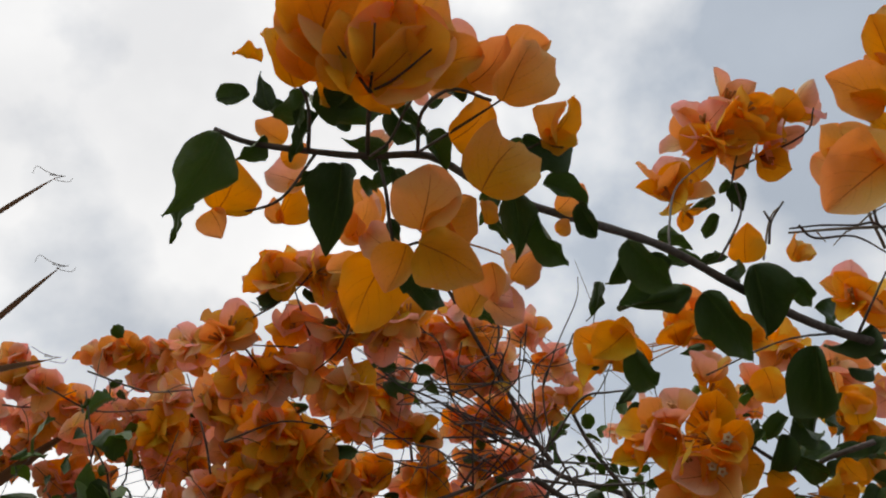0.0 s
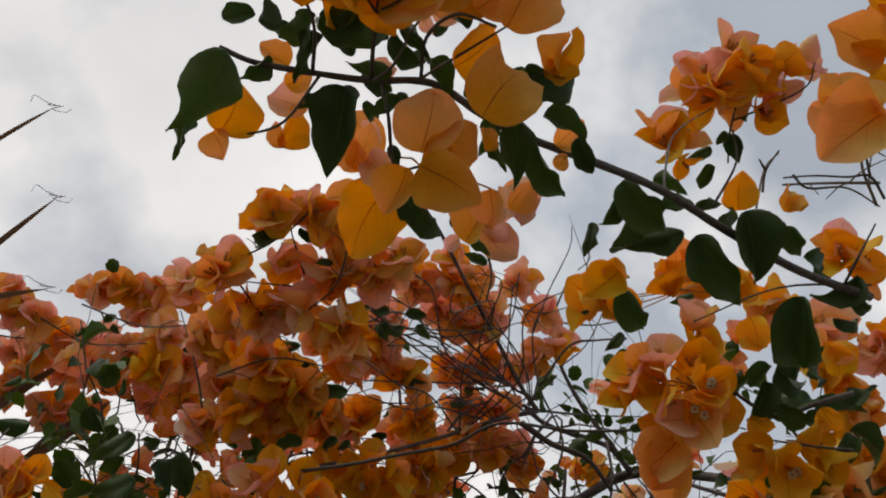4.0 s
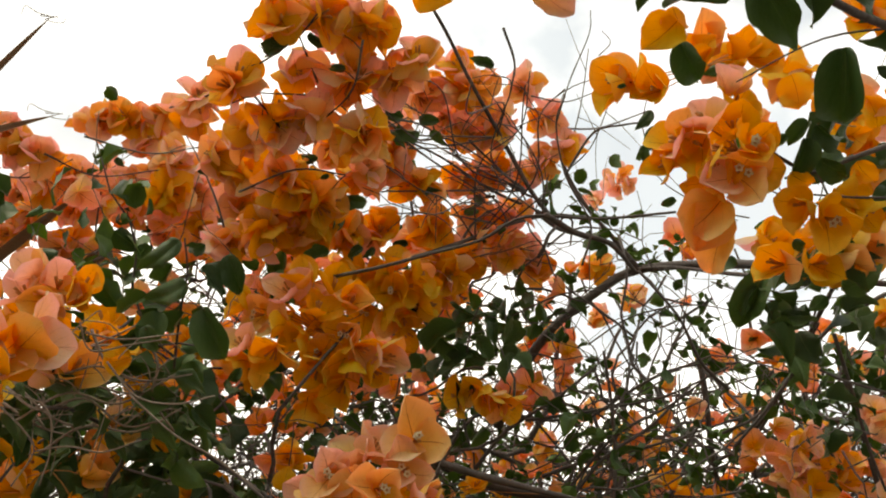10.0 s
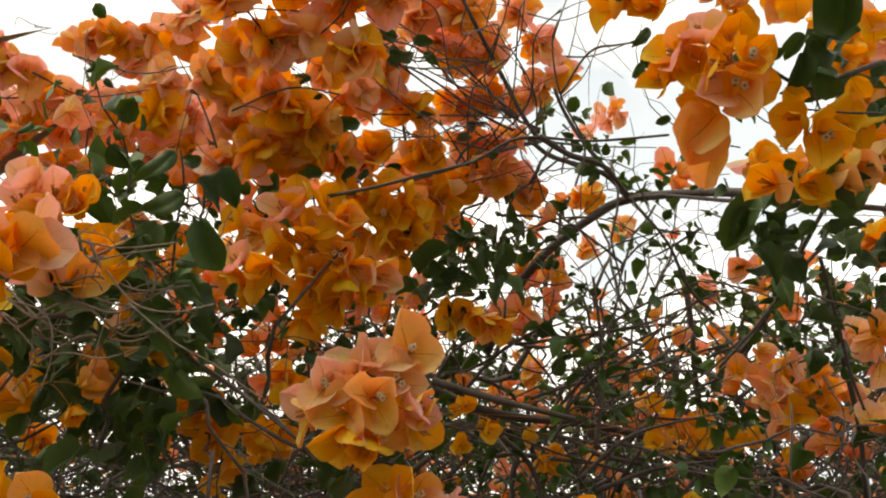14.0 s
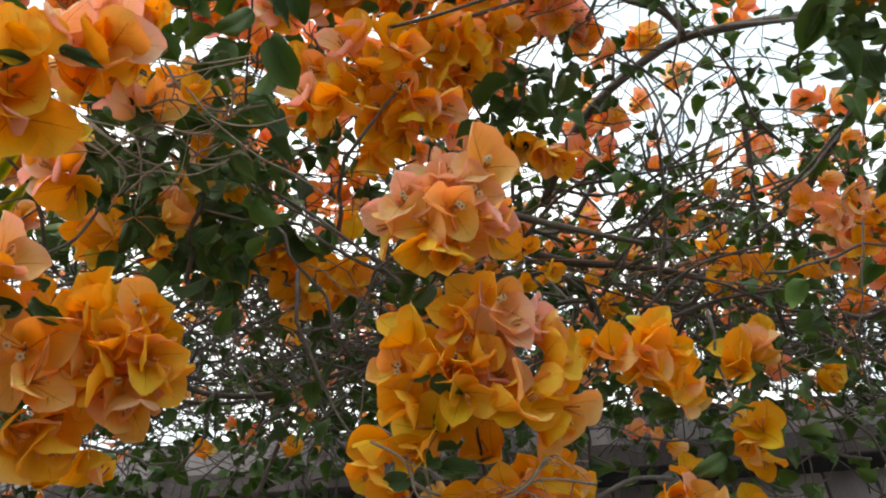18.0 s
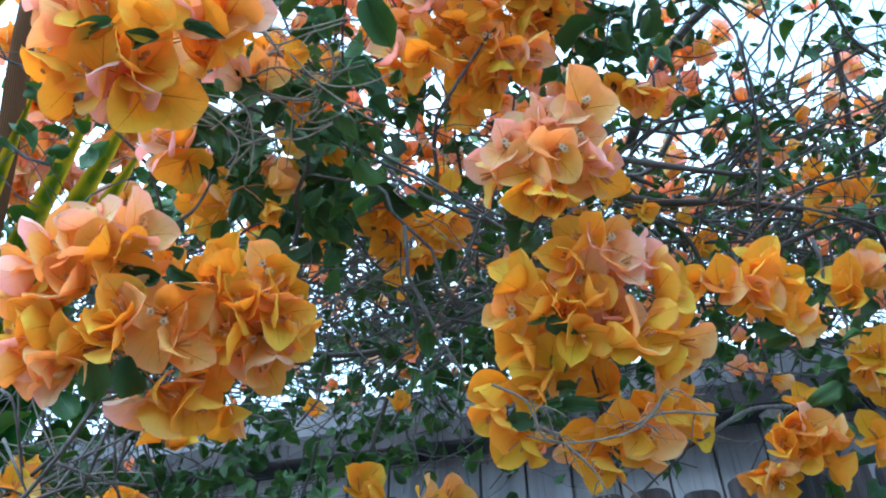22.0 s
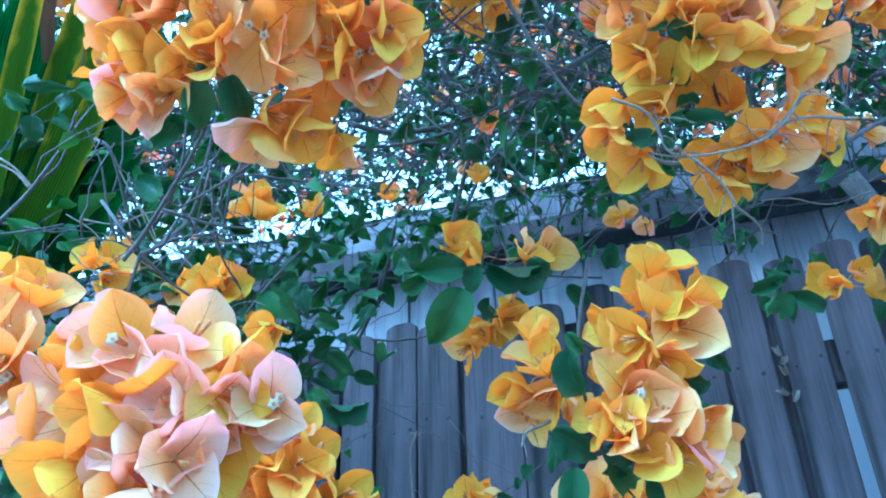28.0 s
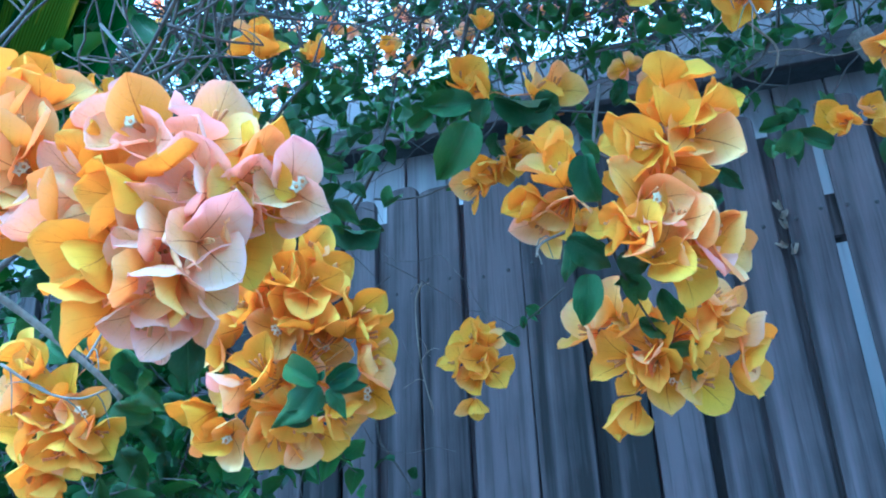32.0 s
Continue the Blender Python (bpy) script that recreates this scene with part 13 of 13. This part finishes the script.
branch(spray, 0.0016, 0.0010, (-0.126, 0.875, 1.464), (-0.098, 0.904, 1.436), (-0.068, 0.928, 1.413), (-0.067, 0.941, 1.397), mat=DRY)
branch(spray, 0.0010, 0.0006, (-0.115, 0.876, 1.466), (-0.083, 0.892, 1.453), (-0.051, 0.904, 1.445), (-0.081, 0.911, 1.431), mat=DRY)
branch(spray, 0.0010, 0.0006, (-0.055, 0.870, 1.486), (-0.043, 0.859, 1.501), (-0.029, 0.860, 1.503), mat=DRY)
branch(spray, 0.0009, 0.0005, (-0.042, 0.865, 1.494), (-0.034, 0.857, 1.505), (-0.038, 0.849, 1.514), mat=DRY)
branch(spray, 0.0013, 0.0008, (-0.202, 0.822, 1.513), (-0.181, 0.832, 1.504), (-0.162, 0.840, 1.499), (-0.149, 0.872, 1.463), mat=DRY)
branch(spray, 0.0009, 0.0005, (-0.162, 0.840, 1.499), (-0.148, 0.828, 1.517), mat=DRY)
branch(spray, 0.0008, 0.0005, (-0.109, 0.902, 1.436), (-0.134, 0.911, 1.419), mat=DRY)
branch(spray, 0.0008, 0.0005, (-0.115, 0.876, 1.466), (-0.118, 0.867, 1.476), (-0.101, 0.869, 1.477), mat=DRY)

# ---- tangle over the roof and beyond ----
bush = thing("bougainvillea_bush", "tangled bougainvillea thicket of grey twigs and small leaves", "bush")
thicket(bush, 1, (-1.7, 1.2, 1.90), (-0.2, 2.1, 2.30), 640, 520, 10, 0.034, 0.0042, 1.0, 0.55)
thicket(bush, 2, (-0.5, 1.2, 1.92), (1.3, 2.2, 2.36), 600, 1250, 90, 0.036, 0.0065, 1.0, 0.55)
thicket(bush, 3, (0.0, 1.5, 2.35), (1.9, 2.6, 2.85), 200, 520, 60, 0.036, 0.0065, 1.0, 0.5)
thicket(bush, 4, (-1.6, 1.4, 2.25), (0.1, 2.4, 2.9), 280, 480, 90, 0.034, 0.0045, 1.0, 0.45)
thicket(bush, 5, (-0.75, 0.66, 1.58), (-0.15, 1.1, 1.90), 110, 70, 0, 0.034, 0.003, 0.6)
thicket(bush, 6, (-0.98, 0.95, 1.25), (-0.62, 1.6, 1.72), 80, 120, 0, 0.040, 0.003, 0.8)
thicket(bush, 7, (0.2, 0.8, 1.62), (1.0, 1.4, 2.1), 150, 260, 0, 0.036, 0.003, 0.6)
thicket(bush, 8, (-0.3, 0.8, 2.0), (0.45, 1.3, 2.4), 150, 300, 0, 0.032, 0.003, 0.6)
thicket(bush, 9, (-0.6, 1.7, 2.32), (1.7, 2.7, 2.70), 340, 1200, 110, 0.038, 0.006, 1.0, 0.58)
thicket(bush, 10, (-1.5, 1.05, 0.75), (-0.92, 1.6, 1.4), 150, 1000, 0, 0.046, 0.003, 0.6)
thicket(bush, 11, (-0.62, 0.8, 1.80), (-0.15, 1.3, 2.25), 100, 100, 4, 0.032, 0.003, 0.6)
thicket(bush, 12, (0.45, 0.72, 1.70), (1.2, 1.3, 2.3), 200, 330, 60, 0.034, 0.003, 0.6)
thicket(bush, 31, (-0.55, 0.70, 2.13), (0.12, 1.05, 2.33), 160, 100, 100, 0.034, 0.003, 0.45)
thicket(bush, 14, (-2.2, 2.4, 2.75), (2.2, 3.2, 3.15), 400, 640, 60, 0.042, 0.005, 1.0, 0.5)
thicket(bush, 15, (-1.25, 1.10, 0.85), (-0.80, 1.5, 1.30), 120, 900, 0, 0.046, 0.003, 0.6)
thicket(bush, 16, (-1.18, 0.90, 1.42), (-0.70, 1.35, 1.76), 140, 420, 0, 0.044, 0.003, 0.6)
thicket(bush, 17, (-1.46, 1.16, 1.37), (-1.12, 1.44, 1.66), 60, 160, 0, 0.044, 0.003, 0.6)
thicket(bush, 18, (-3.0, 2.0, 2.38), (-0.6, 2.75, 3.0), 330, 420, 30, 0.036, 0.005, 1.0, 0.6)
thicket(bush, 19, (-2.6, 1.3, 1.85), (-0.9, 2.1, 2.3), 420, 560, 0, 0.036, 0.0045, 1.0, 0.5)
thicket(bush, 20, (-1.25, 1.9, 2.10), (1.1, 2.3, 2.40), 45, 110, 0, 0.042, 0.0030)
thicket(bush, 22, (-0.58, 1.5, 1.80), (0.02, 1.85, 2.03), 55, 190, 0, 0.052, 0.0030, 0.8, 0.5)
thicket(bush, 23, (-0.66, 0.58, 1.72), (-0.28, 0.80, 1.98), 45, 190, 0, 0.038, 0.0022, 0.6)
thicket(bush, 24, (-1.35, 1.05, 2.15), (-0.78, 1.35, 2.34), 80, 200, 0, 0.040, 0.0030, 0.8)
thicket(bush, 25, (0.11, 0.68, 2.05), (0.60, 1.11, 2.48), 40, 90, 8, 0.030, 0.0024, 0.8)
thicket(bush, 21, (-1.7, 2.2, 2.50), (0.5, 2.60, 2.76), 240, 420, 0, 0.040, 0.0035, 1.0, 0.6)
branch(bush, 0.030, 0.022, (0.9, 2.2, 0.0), (0.75, 2.0, 0.8), (0.55, 1.9, 1.5), (0.3, 1.75, 2.0), name="trunk")
branch(bush, 0.026, 0.018, (-1.95, 1.6, 0.0), (-1.9, 1.55, 0.9), (-1.8, 1.55, 1.6), (-1.6, 1.6, 2.1), name="trunk")
